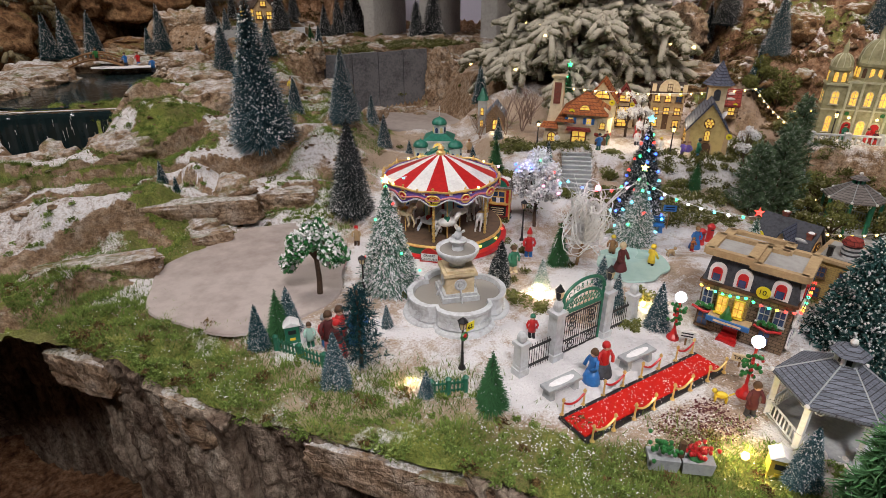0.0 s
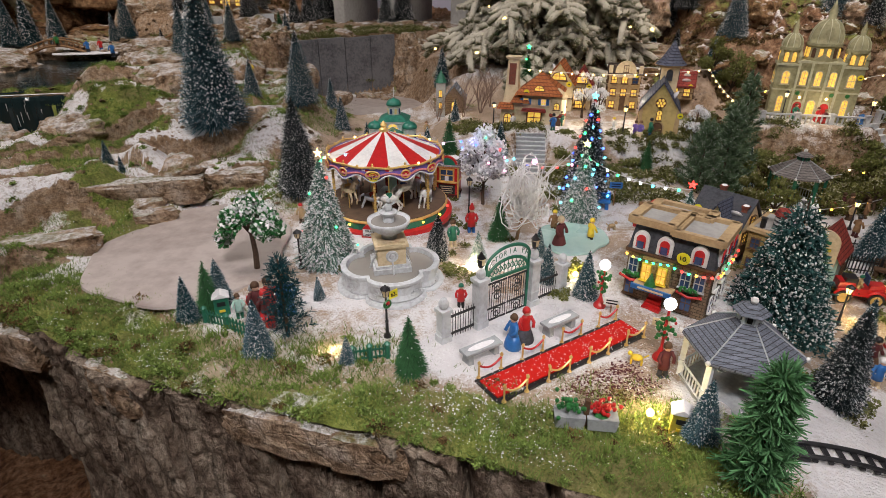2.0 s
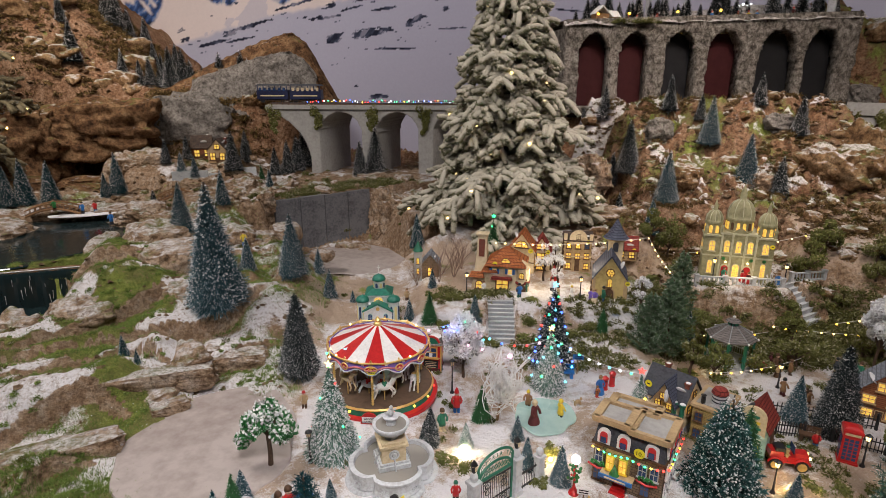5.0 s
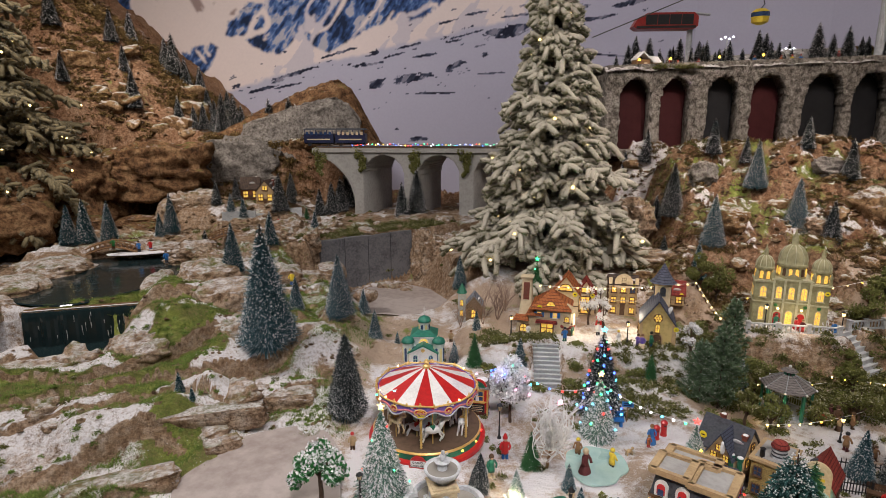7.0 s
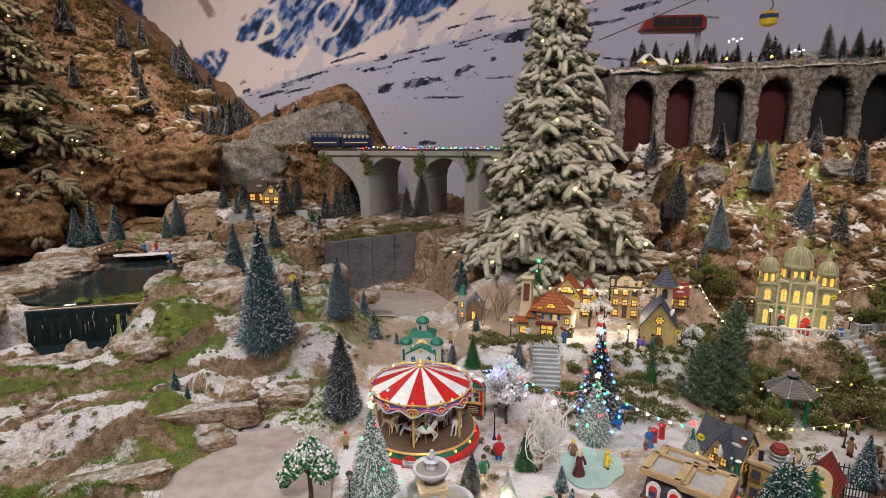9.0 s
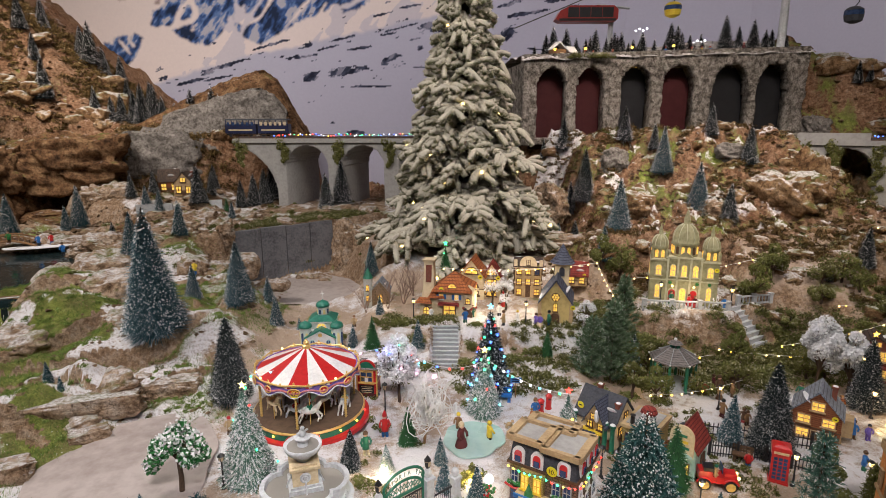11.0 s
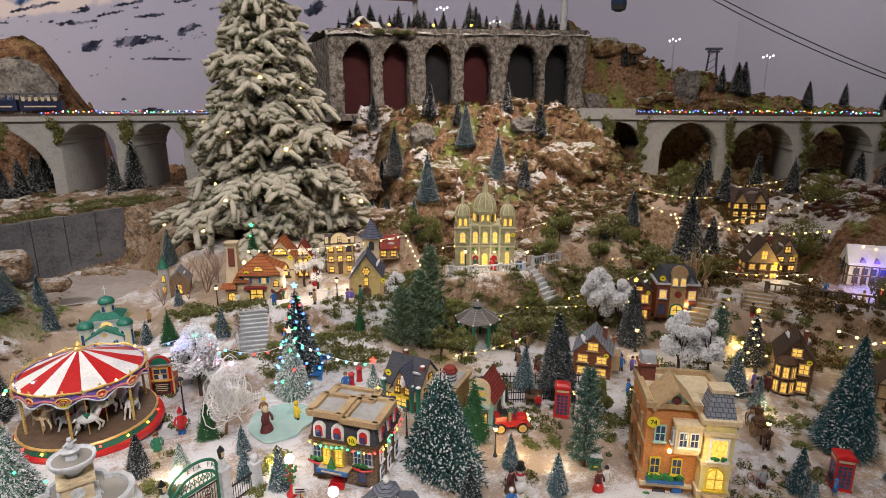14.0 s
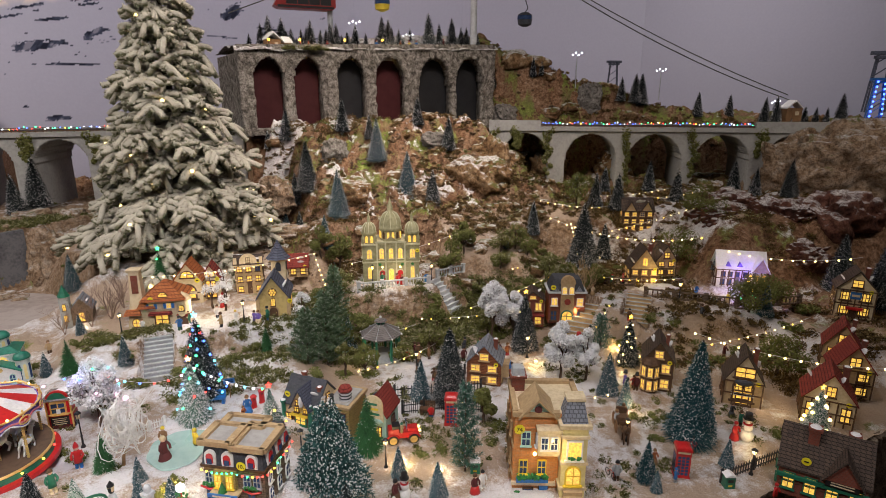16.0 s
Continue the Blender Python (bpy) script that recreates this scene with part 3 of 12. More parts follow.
def ground_z(x, y):
    r = ruggedness(x, y)
    z = height(x, y)
    sw, sup, sph = slabs(x, y)
    z = z + 0.062 * sw * (sup - 0.45)
    r = r * (1 - 0.42 * inside(x, y, -1.05, 1.72, 0.52, 0.72, 12, 0.22))
    cr = craggy(x, y)
    wx, wy = x + 0.05 * fbm(x, y, 8, 2), y + 0.05 * fbm(x + 4, y + 4, 8, 2)
    z = z + cr * (0.050 * (lumps(wx, wy, 6.5) - 0.6) + 0.030 * (lumps(wx, wy, 15.0, 3) - 0.6))
    crest = 0.5 - np.abs(fbm(x + 1.7, y + 0.4, 9.0, 4)) * 2.2
    z = z + r * (0.10 * fbm(x, y, 5.0, 5) + 0.045 * (crest - 0.15) + 0.035 * fbm(x + 3, y, 24.0, 4)) + 0.006 * fbm(x, y, 12.0, 3)
    z = z + 0.10 * r * sstep(2.1, 2.4, y) * sstep(0.95, 1.2, x) * (fbm(x + 2, y, 3.2, 3) + 0.6 * fbm(x, y + 4, 7.5, 2))
    for sx0, sy0, sz0, sx1, sy1, sz1, w in STAIRS:
        dx, dy = sx1 - sx0, sy1 - sy0
        n2 = dx * dx + dy * dy
        t = ((x - sx0) * dx + (y - sy0) * dy) / n2
        lat = np.abs((x - sx0) * dy - (y - sy0) * dx) / n2 ** 0.5
        cut = (lat < w / 2 + 0.006) & (t > -0.6) & (t < 1.04)
        z = np.where(cut, np.minimum(z, sz0 + (sz1 - sz0) * np.clip(t, 0, 1) - 0.008), z)
    rim = (1 - sstep(0.10, 0.24, y - edge_y(x))) * (1 - sstep(0.45, 0.65, x))
    z = z + rim * sstep(0.01, 0.06, y - edge_y(x)) * 0.020 * (lumps(x + 0.02 * fbm(x, y, 20, 2), y, 17.0, 5) - 0.62)
    pond = inside(x, y, -0.39, 1.13, 0.15, 0.17, -20, 0.09)
    z = z * (1 - pond) - 0.008 * pond
    ice = inside(x, y, 0.445, 1.185, 0.07, 0.08, 0, 0.03)
    z = z * (1 - ice) - 0.012 * ice
    pool = np.maximum(inside(x, y, -1.57, 2.68, 0.24, 0.36, 14, 0.08), inside(x, y, -1.46, 2.0, 0.24, 0.10, 20, 0.06))
    z = np.where(pool > 0, z * (1 - pool) + np.where(y > 2.16, 0.09, -0.05) * pool, z)
    return z


# ---- mesh tools ----
class Shape:
    """Collects faces for one mesh; everything in metres, local to its thing."""

    def __init__(self):
        self.v, self.f, self.n = [], [], 0

    def add(self, verts, faces):
        self.v.extend(verts)
        self.f.extend([[i + self.n for i in f] for f in faces])
        self.n += len(verts)
        return self

    def box(self, cx, cy, cz, sx, sy, sz, rz=0.0, top=1.0, topy=None):
        """A box by centre and size; top shrinks its upper face."""
        c, s = math.cos(radians(rz)), math.sin(radians(rz))
        topy = top if topy is None else topy
        vs = []
        for dz, k, ky in ((-0.5, 1, 1), (0.5, top, topy)):
            for dx, dy in ((-0.5, -0.5), (0.5, -0.5), (0.5, 0.5), (-0.5, 0.5)):
                x, y = dx * sx * k, dy * sy * ky
                vs.append((cx + x * c - y * s, cy + x * s + y * c, cz + dz * sz))
        return self.add(vs, [(3, 2, 1, 0), (4, 5, 6, 7), (0, 1, 5, 4), (1, 2, 6, 5), (2, 3, 7, 6), (3, 0, 4, 7)])

    def bar(self, a, b, r, r2=None, n=6):
        a, b = Vector(a), Vector(b)
        r2 = r if r2 is None else r2
        q = (b - a).to_track_quat("Z", "Y")
        vs = []
        for p, rr in ((a, r), (b, r2)):
            for k in range(n):
                t = 2 * math.pi * k / n
                vs.append(tuple(p + q @ Vector((rr * math.cos(t), rr * math.sin(t), 0))))
        fs = [(k, (k + 1) % n, n + (k + 1) % n, n + k) for k in range(n)]
        return self.add(vs, fs + [tuple(range(n - 1, -1, -1)), tuple(range(n, 2 * n))])

    def path(self, pts, r, n=5, taper=1.0):
        """One continuous tube along the points."""
        p = [Vector(q) for q in pts]
        m = len(p) - 1
        vs, side = [], None
        for k in range(m + 1):
            t = (p[min(m, k + 1)] - p[max(0, k - 1)])
            t = t.normalized() if t.length > 1e-9 else Vector((0, 0, 1))
            side = side if side is not None else (Vector((0, 0, 1)) if abs(t.z) < 0.9 else Vector((1, 0, 0)))
            side = side - t * side.dot(t)
            side = side.normalized() if side.length > 1e-6 else t.orthogonal().normalized()
            up = t.cross(side)
            q = r * (1 + (taper - 1) * k / m)
            vs += [tuple(p[k] + side * (q * math.cos(2 * math.pi * j / n)) + up * (q * math.sin(2 * math.pi * j / n))) for j in range(n)]
        fs = [(k * n + j, k * n + (j + 1) % n, (k + 1) * n + (j + 1) % n, (k + 1) * n + j) for k in range(m) for j in range(n)]
        return self.add(vs, fs + [tuple(range(n - 1, -1, -1)), tuple(m * n + j for j in range(n))])

    def lathe(self, profile, n=16, cx=0.0, cy=0.0, cz=0.0, squash=1.0, fold=None):
        """Turned from (radius, height) pairs; fold(angle) scales the radius."""
        vs = []
        for r, z in profile:
            for k in range(n):
                t = 2 * math.pi * k / n
                q = r * (fold(t) if fold else 1)
                vs.append((cx + q * math.cos(t), cy + q * squash * math.sin(t), cz + z))
        fs = []
        for j in range(len(profile) - 1):
            for k in range(n):
                k2 = (k + 1) % n
                fs.append((j * n + k, j * n + k2, (j + 1) * n + k2, (j + 1) * n + k))
        fs.append(tuple(range(n - 1, -1, -1)))
        fs.append(tuple((len(profile) - 1) * n + k for k in range(n)))
        return self.add(vs, fs)

    def ball(self, cx, cy, cz, r, n=8, sz=1.0, sx=1.0, sy=1.0):
        m = max(4, n // 2)
        prof = [(max(1e-5, r * math.sin(math.pi * j / m)), -r * sz * math.cos(math.pi * j / m)) for j in range(m + 1)]
        vs, fs = [], []
        for q, z in prof:
            for k in range(n):
                t = 2 * math.pi * k / n
                vs.append((cx + q * sx * math.cos(t), cy + q * sy * math.sin(t), cz + z))
        for j in range(m):
            for k in range(n):
                k2 = (k + 1) % n
                fs.append((j * n + k, j * n + k2, (j + 1) * n + k2, (j + 1) * n + k))
        return self.add(vs, fs)

    def gable(self, cx, cy, z0, w, d, h, along="y", over=0.0):
        """A solid triangular block: ridge along y or x."""
        if along == "y":
            a, b = w / 2 + over, d / 2 + over
            vs = [(cx - a, cy - b, z0), (cx + a, cy - b, z0), (cx, cy - b, z0 + h), (cx - a, cy + b, z0), (cx + a, cy + b, z0), (cx, cy + b, z0 + h)]
        else:
            a, b = d / 2 + over, w / 2 + over
            vs = [(cx - b, cy + a, z0), (cx - b, cy - a, z0), (cx - b, cy, z0 + h), (cx + b, cy + a, z0), (cx + b, cy - a, z0), (cx + b, cy, z0 + h)]
        return self.add(vs, [(0, 1, 2), (5, 4, 3), (0, 3, 4, 1), (1, 4, 5, 2), (2, 5, 3, 0)])

    def slope(self, cx, cy, z0, w, d, h, thick=0.004, along="y", over=0.006):
        """Two roof slabs meeting at a ridge."""
        a = (w if along == "y" else d) / 2 + over
        b = (d if along == "y" else w) / 2 + over
        drop = over * h / ((w if along == "y" else d) / 2)
        for sgn in (-1, 1):
            pr = [(sgn * a, -drop), (sgn * a, -drop + thick), (0, h + thick * 1.3), (0, h)]
            vs = []
            for q in (-b, b):
                for p, z in pr:
                    vs.append((cx + p, cy + q, z0 + z) if along == "y" else (cx + q, cy + p, z0 + z))
            fs = [(0, 1, 2, 3), (7, 6, 5, 4), (0, 4, 5, 1), (1, 5, 6, 2), (2, 6, 7, 3), (3, 7, 4, 0)]
            self.add(vs, fs)
        return self

    def arch(self, cx, cy, z0, w, h, depth, n=8):
        """A round-headed slab, front towards -y."""
        pts = [(-w / 2, 0), (w / 2, 0)] + [(w / 2 * math.cos(t), h - w / 2 + w / 2 * math.sin(t)) for t in [math.pi * k / n for k in range(n + 1)]]
        m = len(pts)
        vs = [(cx + p, cy - depth / 2, z0 + z) for p, z in pts] + [(cx + p, cy + depth / 2, z0 + z) for p, z in pts]
        fs = [tuple(range(m)), tuple(range(2 * m - 1, m - 1, -1))] + [(k, m + k, m + (k + 1) % m, (k + 1) % m) for k in range(m)]
        return self.add(vs, fs)

    def turned(self, rz=0.0, x=0.0, y=0.0, z=0.0):
        m = pose(x, y, z, 0, 0, rz)
        self.v = [tuple(m @ Vector(p)) for p in self.v]
        return self

    def merge(self, other):
        return self.add(other.v, other.f)


def mesh_of(name, shape, material, smooth=False):
    me = bpy.data.meshes.new(name)
    me.from_pydata(shape.v, [], shape.f)
    bm = bmesh.new()
    bm.from_mesh(me)
    bmesh.ops.recalc_face_normals(bm, faces=bm.faces)
    bm.to_mesh(me)
    bm.free()
    if smooth:
        me.polygons.foreach_set("use_smooth", [True] * len(me.polygons))
    me.materials.append(M[material] if isinstance(material, str) else material)
    return me


def part(name, shape, material, parent, label="", smooth=False):
    ob = new(name, mesh_of(name, shape, material, smooth))
    ob.parent = parent
    return tagged(ob, label)


def solid(name, shape, material, label, category, group="", kind="", smooth=False):
    return tagged(new(name, mesh_of(name, shape, material, smooth)), label, category, group, kind)


def thing(name, x, y, z, rz, label, category, group=""):
    ob = new(name)
    ob.empty_display_size = 0.01
    ob.matrix_basis = pose(x, y, z, 0, 0, rz)
    return tagged(ob, label, category, group)


def gz(x, y):
    return float(ground_z(np.array([x]), np.array([y]))[0])


def array_mesh(name, verts, faces, material, attrs=(), smooth=False):
    """A mesh straight from arrays of triangles or quads."""
    k = faces.shape[1]
    me = bpy.data.meshes.new(name)
    me.vertices.add(len(verts))
    me.vertices.foreach_set("co", np.ascontiguousarray(verts, dtype=np.float32).ravel())
    me.loops.add(faces.size)
    me.loops.foreach_set("vertex_index", np.ascontiguousarray(faces, dtype=np.int32).ravel())
    me.polygons.add(len(faces))
    me.polygons.foreach_set("loop_start", np.arange(0, faces.size, k, dtype=np.int32))
    me.polygons.foreach_set("loop_total", np.full(len(faces), k, dtype=np.int32))
    for an, val in attrs:
        me.attributes.new(an, "FLOAT", "POINT").data.foreach_set("value", np.ascontiguousarray(val, dtype=np.float32))
    if smooth:
        me.polygons.foreach_set("use_smooth", np.ones(len(faces), dtype=bool))
    me.materials.append(M[material] if isinstance(material, str) else material)
    me.update()
    return me


# ---- the ground of the display ----
def spaced(stops):
    out = []
    for (a, b, d) in stops:
        out += list(np.arange(a, b - 1e-6, d))
    return np.array(out + [stops[-1][1]])


gx = spaced([(-4.2, -1.9, 0.028), (-1.9, -0.9, 0.014), (-0.9, 2.3, 0.008), (2.3, 3.2, 0.015), (3.2, 4.7, 0.02), (4.7, 7.0, 0.07)])
gy = spaced([(0.30, 1.9, 0.008), (1.9, 3.6, 0.014), (3.6, 5.0, 0.03), (5.0, 6.0, 0.028), (6.0, 7.2, 0.07)])
GX, GY = np.meshgrid(gx, gy)
GY = GY + (edge_y(GX) + 0.02 * fbm(GX, GX * 0, 9.0, 4) - 0.30) * np.clip(1 - (GY - 0.30) / 0.55, 0, 1)
GZ = ground_z(GX, GY)
gap = GY - edge_y(GX)
GZ = GZ - 0.014 * (1 - sstep(0.0, 0.03, gap)) * sstep(0.9, 0.5, GX) + 0.012 * fbm(GX, GY, 30, 3) * (1 - sstep(0.0, 0.16, gap))
sy_, sx_ = np.gradient(GZ)
slope = np.sqrt((sx_ / np.gradient(GX, axis=1)) ** 2 + (sy_ / np.gradient(GY, axis=0)) ** 2)
rg = ruggedness(GX, GY)
n1, n2 = fbm(GX, GY, 6.0, 4), fbm(GX + 5, GY + 2, 11.0, 4)
rock_a = np.clip(0.15 + 0.80 * rg + 0.25 * np.clip(slope - 0.5, 0, 2) + 0.4 * n1, 0, 1)
moss_a = np.clip(0.25 + 1.2 * n2 + 0.22 * rg - 0.30 * sstep(4.2, 4.6, GY), 0, 1) * (1 - 0.35 * np.clip(slope - 1.2, 0, 1))
front = (1 - sstep(0.10, 0.24, gap + 0.10 * n1)) * (1 - sstep(0.46, 0.58, GX + 0.2 * n2))
moss_a = np.maximum(moss_a, 0.95 * front)
west = inside(GX, GY, -0.85, 1.5, 0.42, 0.55, 20, 0.2)
moss_a = np.maximum(moss_a, np.clip(west * (0.62 + 1.3 * n2), 0, 1))
snow_a = np.clip(0.50 + 1.0 * n1 - 0.30 * np.clip(slope - 0.7, 0, 2), 0, 1)
snow_a = np.where(rg > 0.5, np.clip(0.50 + 0.8 * n1 + 0.7 * n2 - 0.12 * sstep(2.6, 2.9, GX) - 0.35 * np.clip(slope - 0.6, 0, 2), 0, 1), snow_a)
snow_a = np.maximum(snow_a, np.clip((0.50 + 1.7 * n1) * np.maximum(inside(GX, GY, -0.9, 1.8, 0.5, 0.7, 20, 0.2), inside(GX, GY, 3.3, 1.9, 0.7, 0.4, 0, 0.2)), 0, 1))
snow_a = np.maximum(snow_a, 0.98 * inside(GX, GY, 0.21, 0.73, 0.12, 0.06, 30, 0.10))
snow_a = np.maximum(snow_a, (0.46 + 0.8 * n2) * inside(GX, GY, 1.4, 1.2, 0.9, 0.7, 0, 0.2))
snow_a = np.maximum(snow_a, 0.86 * inside(GX, GY, 0.92, 0.52, 0.30, 0.16, 0, 0.14))
snow_a = np.maximum(snow_a, (0.55 + 0.8 * n2) * inside(GX, GY, -0.02, 0.85, 0.16, 0.07, 0, 0.10))
snow_a = snow_a * (1 - 0.75 * front) + 0.5 * front * np.clip(0.3 + 1.6 * n2, 0, 1)
snow_a = np.maximum(snow_a, (0.42 + 1.3 * n2) * inside(GX, GY, 1.0, 1.72, 0.8, 0.22, 0, 0.12))
snow_a = np.maximum(snow_a, (0.50 + 0.7 * n2) * front * (1 - sstep(-0.15, -0.04, fbm(GX + 3, GY, 7.0, 3))))
sw_, sup_, sph_ = slabs(GX, GY)
on_slab = inside(GX, GY, -1.05, 1.72, 0.52, 0.72, 12, 0.22)
rock_a = np.where(on_slab > 0.3, np.maximum(rock_a, 0.9), rock_a)
moss_a = moss_a * (1 - on_slab) + slab_moss(GX, GY)
snow_a = snow_a * (1 - on_slab) + on_slab * np.clip(0.92 + 1.0 * n1 + 0.6 * n2 - 0.80 * slab_moss(GX, GY) - 0.9 * (sph_ < 0.07) * (sw_ > 0.1), 0, 1)
clefts = craggy(GX, GY) * (1 - lumps(GX + 0.05 * fbm(GX, GY, 8, 2), GY + 0.05 * fbm(GX + 4, GY + 4, 8, 2), 6.5))
snow_a = snow_a * (1 - 0.25 * inside(GX, GY, -1.08, 1.16, 0.22, 0.16, 0, 0.12))
snow_a = np.clip(snow_a + 0.24 * craggy(GX, GY) * sstep(2.0, 2.3, GY) * (GX > 0.9) * (GX < 3.0) - 0.42 * clefts, 0, 1)
moss_a = np.clip(moss_a + 0.18 * clefts, 0, 1)
planted = inside(GX, GY, 1.65, 1.80, 0.75, 0.26, -6, 0.15) * (1 - inside(GX, GY, 1.46, 1.98, 0.22, 0.16, -10, 0.05))
moss_a = np.maximum(moss_a, planted * np.clip(0.40 + 1.2 * n2, 0, 1))
snow_a = snow_a * (1 - 0.30 * planted)
for sx_, sy_, rx_, ry_, rot_, k_ in ((0.66, 1.87, 0.30, 0.10, -8, 0.74), (1.32, 1.40, 0.22, 0.12, 0, 0.72), (1.62, 1.12, 0.25, 0.14, 0, 0.66), (0.72, 1.42, 0.12, 0.22, 0, 0.66), (1.05, 1.80, 0.10, 0.10, 0, 0.62), (2.62, 1.28, 0.22, 0.08, -35, 0.70), (0.05, 1.70, 0.22, 0.06, 0, 0.70), (1.75, 0.62, 0.30, 0.22, 0, 0.52)):
    snow_a = np.maximum(snow_a, (k_ + 0.8 * n2) * inside(GX, GY, sx_, sy_, rx_, ry_, rot_, 0.10))
plaza = inside(GX, GY, 0.25, 1.15, 0.42, 0.40, 0, 0.2)
snow_a = np.maximum(snow_a, (0.62 + 0.8 * n2) * plaza)
snow_a = np.maximum(snow_a, 0.86 * inside(GX, GY, 2.0, 3.27, 0.95, 0.10, 0, 0.06))
rock_a, moss_a = rock_a * (1 - plaza), moss_a * (1 - 0.65 * plaza)
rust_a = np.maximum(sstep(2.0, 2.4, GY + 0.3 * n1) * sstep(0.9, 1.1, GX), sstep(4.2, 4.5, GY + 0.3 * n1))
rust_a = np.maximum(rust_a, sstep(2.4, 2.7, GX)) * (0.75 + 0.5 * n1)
ny_, nx_ = GX.shape
idx = np.arange(nx_ * ny_).reshape(ny_, nx_)
gf = np.stack([idx[:-1, :-1], idx[:-1, 1:], idx[1:, 1:], idx[1:, :-1]], -1).reshape(-1, 4)
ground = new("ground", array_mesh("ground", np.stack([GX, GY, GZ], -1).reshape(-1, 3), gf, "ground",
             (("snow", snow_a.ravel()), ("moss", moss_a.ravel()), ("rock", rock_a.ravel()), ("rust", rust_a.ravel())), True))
tagged(ground, "sandy miniature landscape with moss, rock and scattered snow", "ground", kind="structure")


def cliff_face():
    """Upright slabs of bark-like rock, each with its own set-back, seams between them."""
    n, rows = 900, 110
    xs = np.linspace(-2.2, 3.0, n)
    ex = edge_y(xs) + 0.02 * fbm(xs, xs * 0, 9.0, 4)
    top = ground_z(xs, ex) - 0.014 * sstep(0.9, 0.5, xs) - 0.002
    u, v = np.meshgrid(xs, np.linspace(0, 1, rows))
    depth = 0.98 * v ** 1.35
    rnd = np.random.RandomState(8)
    joints = np.cumsum(0.07 + 0.15 * rnd.rand(60)) - 2.3
    uw = u + 0.05 * (fbm(u * 0.4, depth, 4.0, 3)) - 0.10 * depth
    k = np.searchsorted(joints, uw.ravel()).reshape(u.shape)
    k = np.clip(k, 1, 59)
    seam = np.minimum(uw - joints[k - 1], joints[k] - uw)
    back = (rnd.rand(61) - 0.35)[k] * 0.055
    lean = (rnd.rand(61) - 0.4)[k] * 0.10
    bark = np.abs(fbm(uw * 2.2, depth * 0.35, 16, 4))
    out = back + lean * depth + 0.055 * (1 - sstep(0.0, 0.010, seam)) + 0.055 * (0.12 - bark) + 0.24 * sstep(-0.64, -0.76, u) * sstep(0.02, 0.08, depth) + 0.030 * fbm(u, depth, 9, 4) + 0.016 * fbm(u, depth * 1.6, 48, 3)
    ledge = 0.03 * np.round(fbm(u * 0.8 + 2, depth * 1.4, 5.0, 2) * 7) / 7
    y = ex[None, :] + 0.010 + (out + ledge - 0.030) * sstep(0.0, 0.022, v) + 0.07 * v
    z = top[None, :] - depth
    i = np.arange(n * rows).reshape(rows, n)
    f = np.stack([i[:-1, :-1], i[1:, :-1], i[1:, 1:], i[:-1, 1:]], -1).reshape(-1, 4)
    ob = new("rock_cliff", array_mesh("rock_cliff", np.stack([u, y, z], -1).reshape(-1, 3), f, "cliff", (), True))
    return tagged(ob, "bark-like brown rock cliff at the front of the display", "cliff", kind="structure")


cliff_face()


def lower_ground():
    xs, ys = np.meshgrid(np.linspace(-3.0, 3.5, 160), np.linspace(-0.6, 1.6, 60))
    z = -0.92 + 0.14 * fbm(xs, ys, 4.0, 4)
    i = np.arange(xs.size).reshape(xs.shape)
    f = np.stack([i[:-1, :-1], i[:-1, 1:], i[1:, 1:], i[1:, :-1]], -1).reshape(-1, 4)
    # little snow, full rust: the deep shadow down here is put into the colour
    s = np.clip(0.10 + 0.9 * fbm(xs, ys, 6, 3), 0, 1).ravel()
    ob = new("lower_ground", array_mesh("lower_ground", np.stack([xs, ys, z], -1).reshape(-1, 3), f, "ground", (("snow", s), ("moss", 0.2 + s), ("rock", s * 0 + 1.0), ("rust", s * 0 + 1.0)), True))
    tagged(ob, "rocky ground below the cliff, its dark colour standing in for shadow", "ground", kind="structure")


lower_ground()


# ---- the hall around ----
# shell out of view, added to close the room; its dark colour limits bounced light
def hall():
    for name, c, s in (("hall_floor", (1.0, 1.5, -1.15), (16, 14, 0.1)), ("hall_ceiling", (1.0, 1.5, 3.75), (16, 14, 0.1)), ("hall_wall_south", (1.0, -4.0, 1.35), (16, 0.1, 4.9)),
                       ("hall_wall_west", (-6.0, 2.0, 1.35), (0.1, 12, 4.9)), ("hall_wall_east", (8.5, 2.0, 1.35), (0.1, 12, 4.9))):
        solid(name, Shape().box(*c, *s), "hall_paint", "plain grey " + ("floor" if "floor" in name else "ceiling" if "ceiling" in name else "wall") + " of the exhibition hall", "wall", kind="structure")


hall()


def mural_material():
    m, nt, b = nodes_of("mountain_mural")

    def attr(name):
        a = nt.nodes.new("ShaderNodeAttribute")
        a.attribute_name = name
        return a.outputs["Fac"]

    f = noise_of(nt, coords(nt), 40, 4)
    snow = mixed(nt, attr("sunlit"), (0.40, 0.40, 0.50), (0.66, 0.58, 0.56))
    snow = mixed(nt, 0.25, snow, ramp(nt, f, [(0.3, (0.8, 0.8, 0.84)), (0.7, (1, 1, 1))]), "MULTIPLY")
    blue = ramp(nt, attr("tone"), [(0.25, (0.012, 0.022, 0.055)), (0.48, (0.035, 0.075, 0.20)), (0.62, (0.10, 0.17, 0.36)), (0.75, (0.36, 0.36, 0.42))])
    dark_ = ramp(nt, attr("tone"), [(0.3, (0.012, 0.014, 0.03)), (0.6, (0.05, 0.06, 0.10)), (0.75, (0.2, 0.2, 0.26))])
    col = mixed(nt, attr("rib"), snow, (0.22, 0.15, 0.14))
    col = mixed(nt, attr("crag"), col, blue)
    col = mixed(nt, attr("outcrop"), col, dark_)
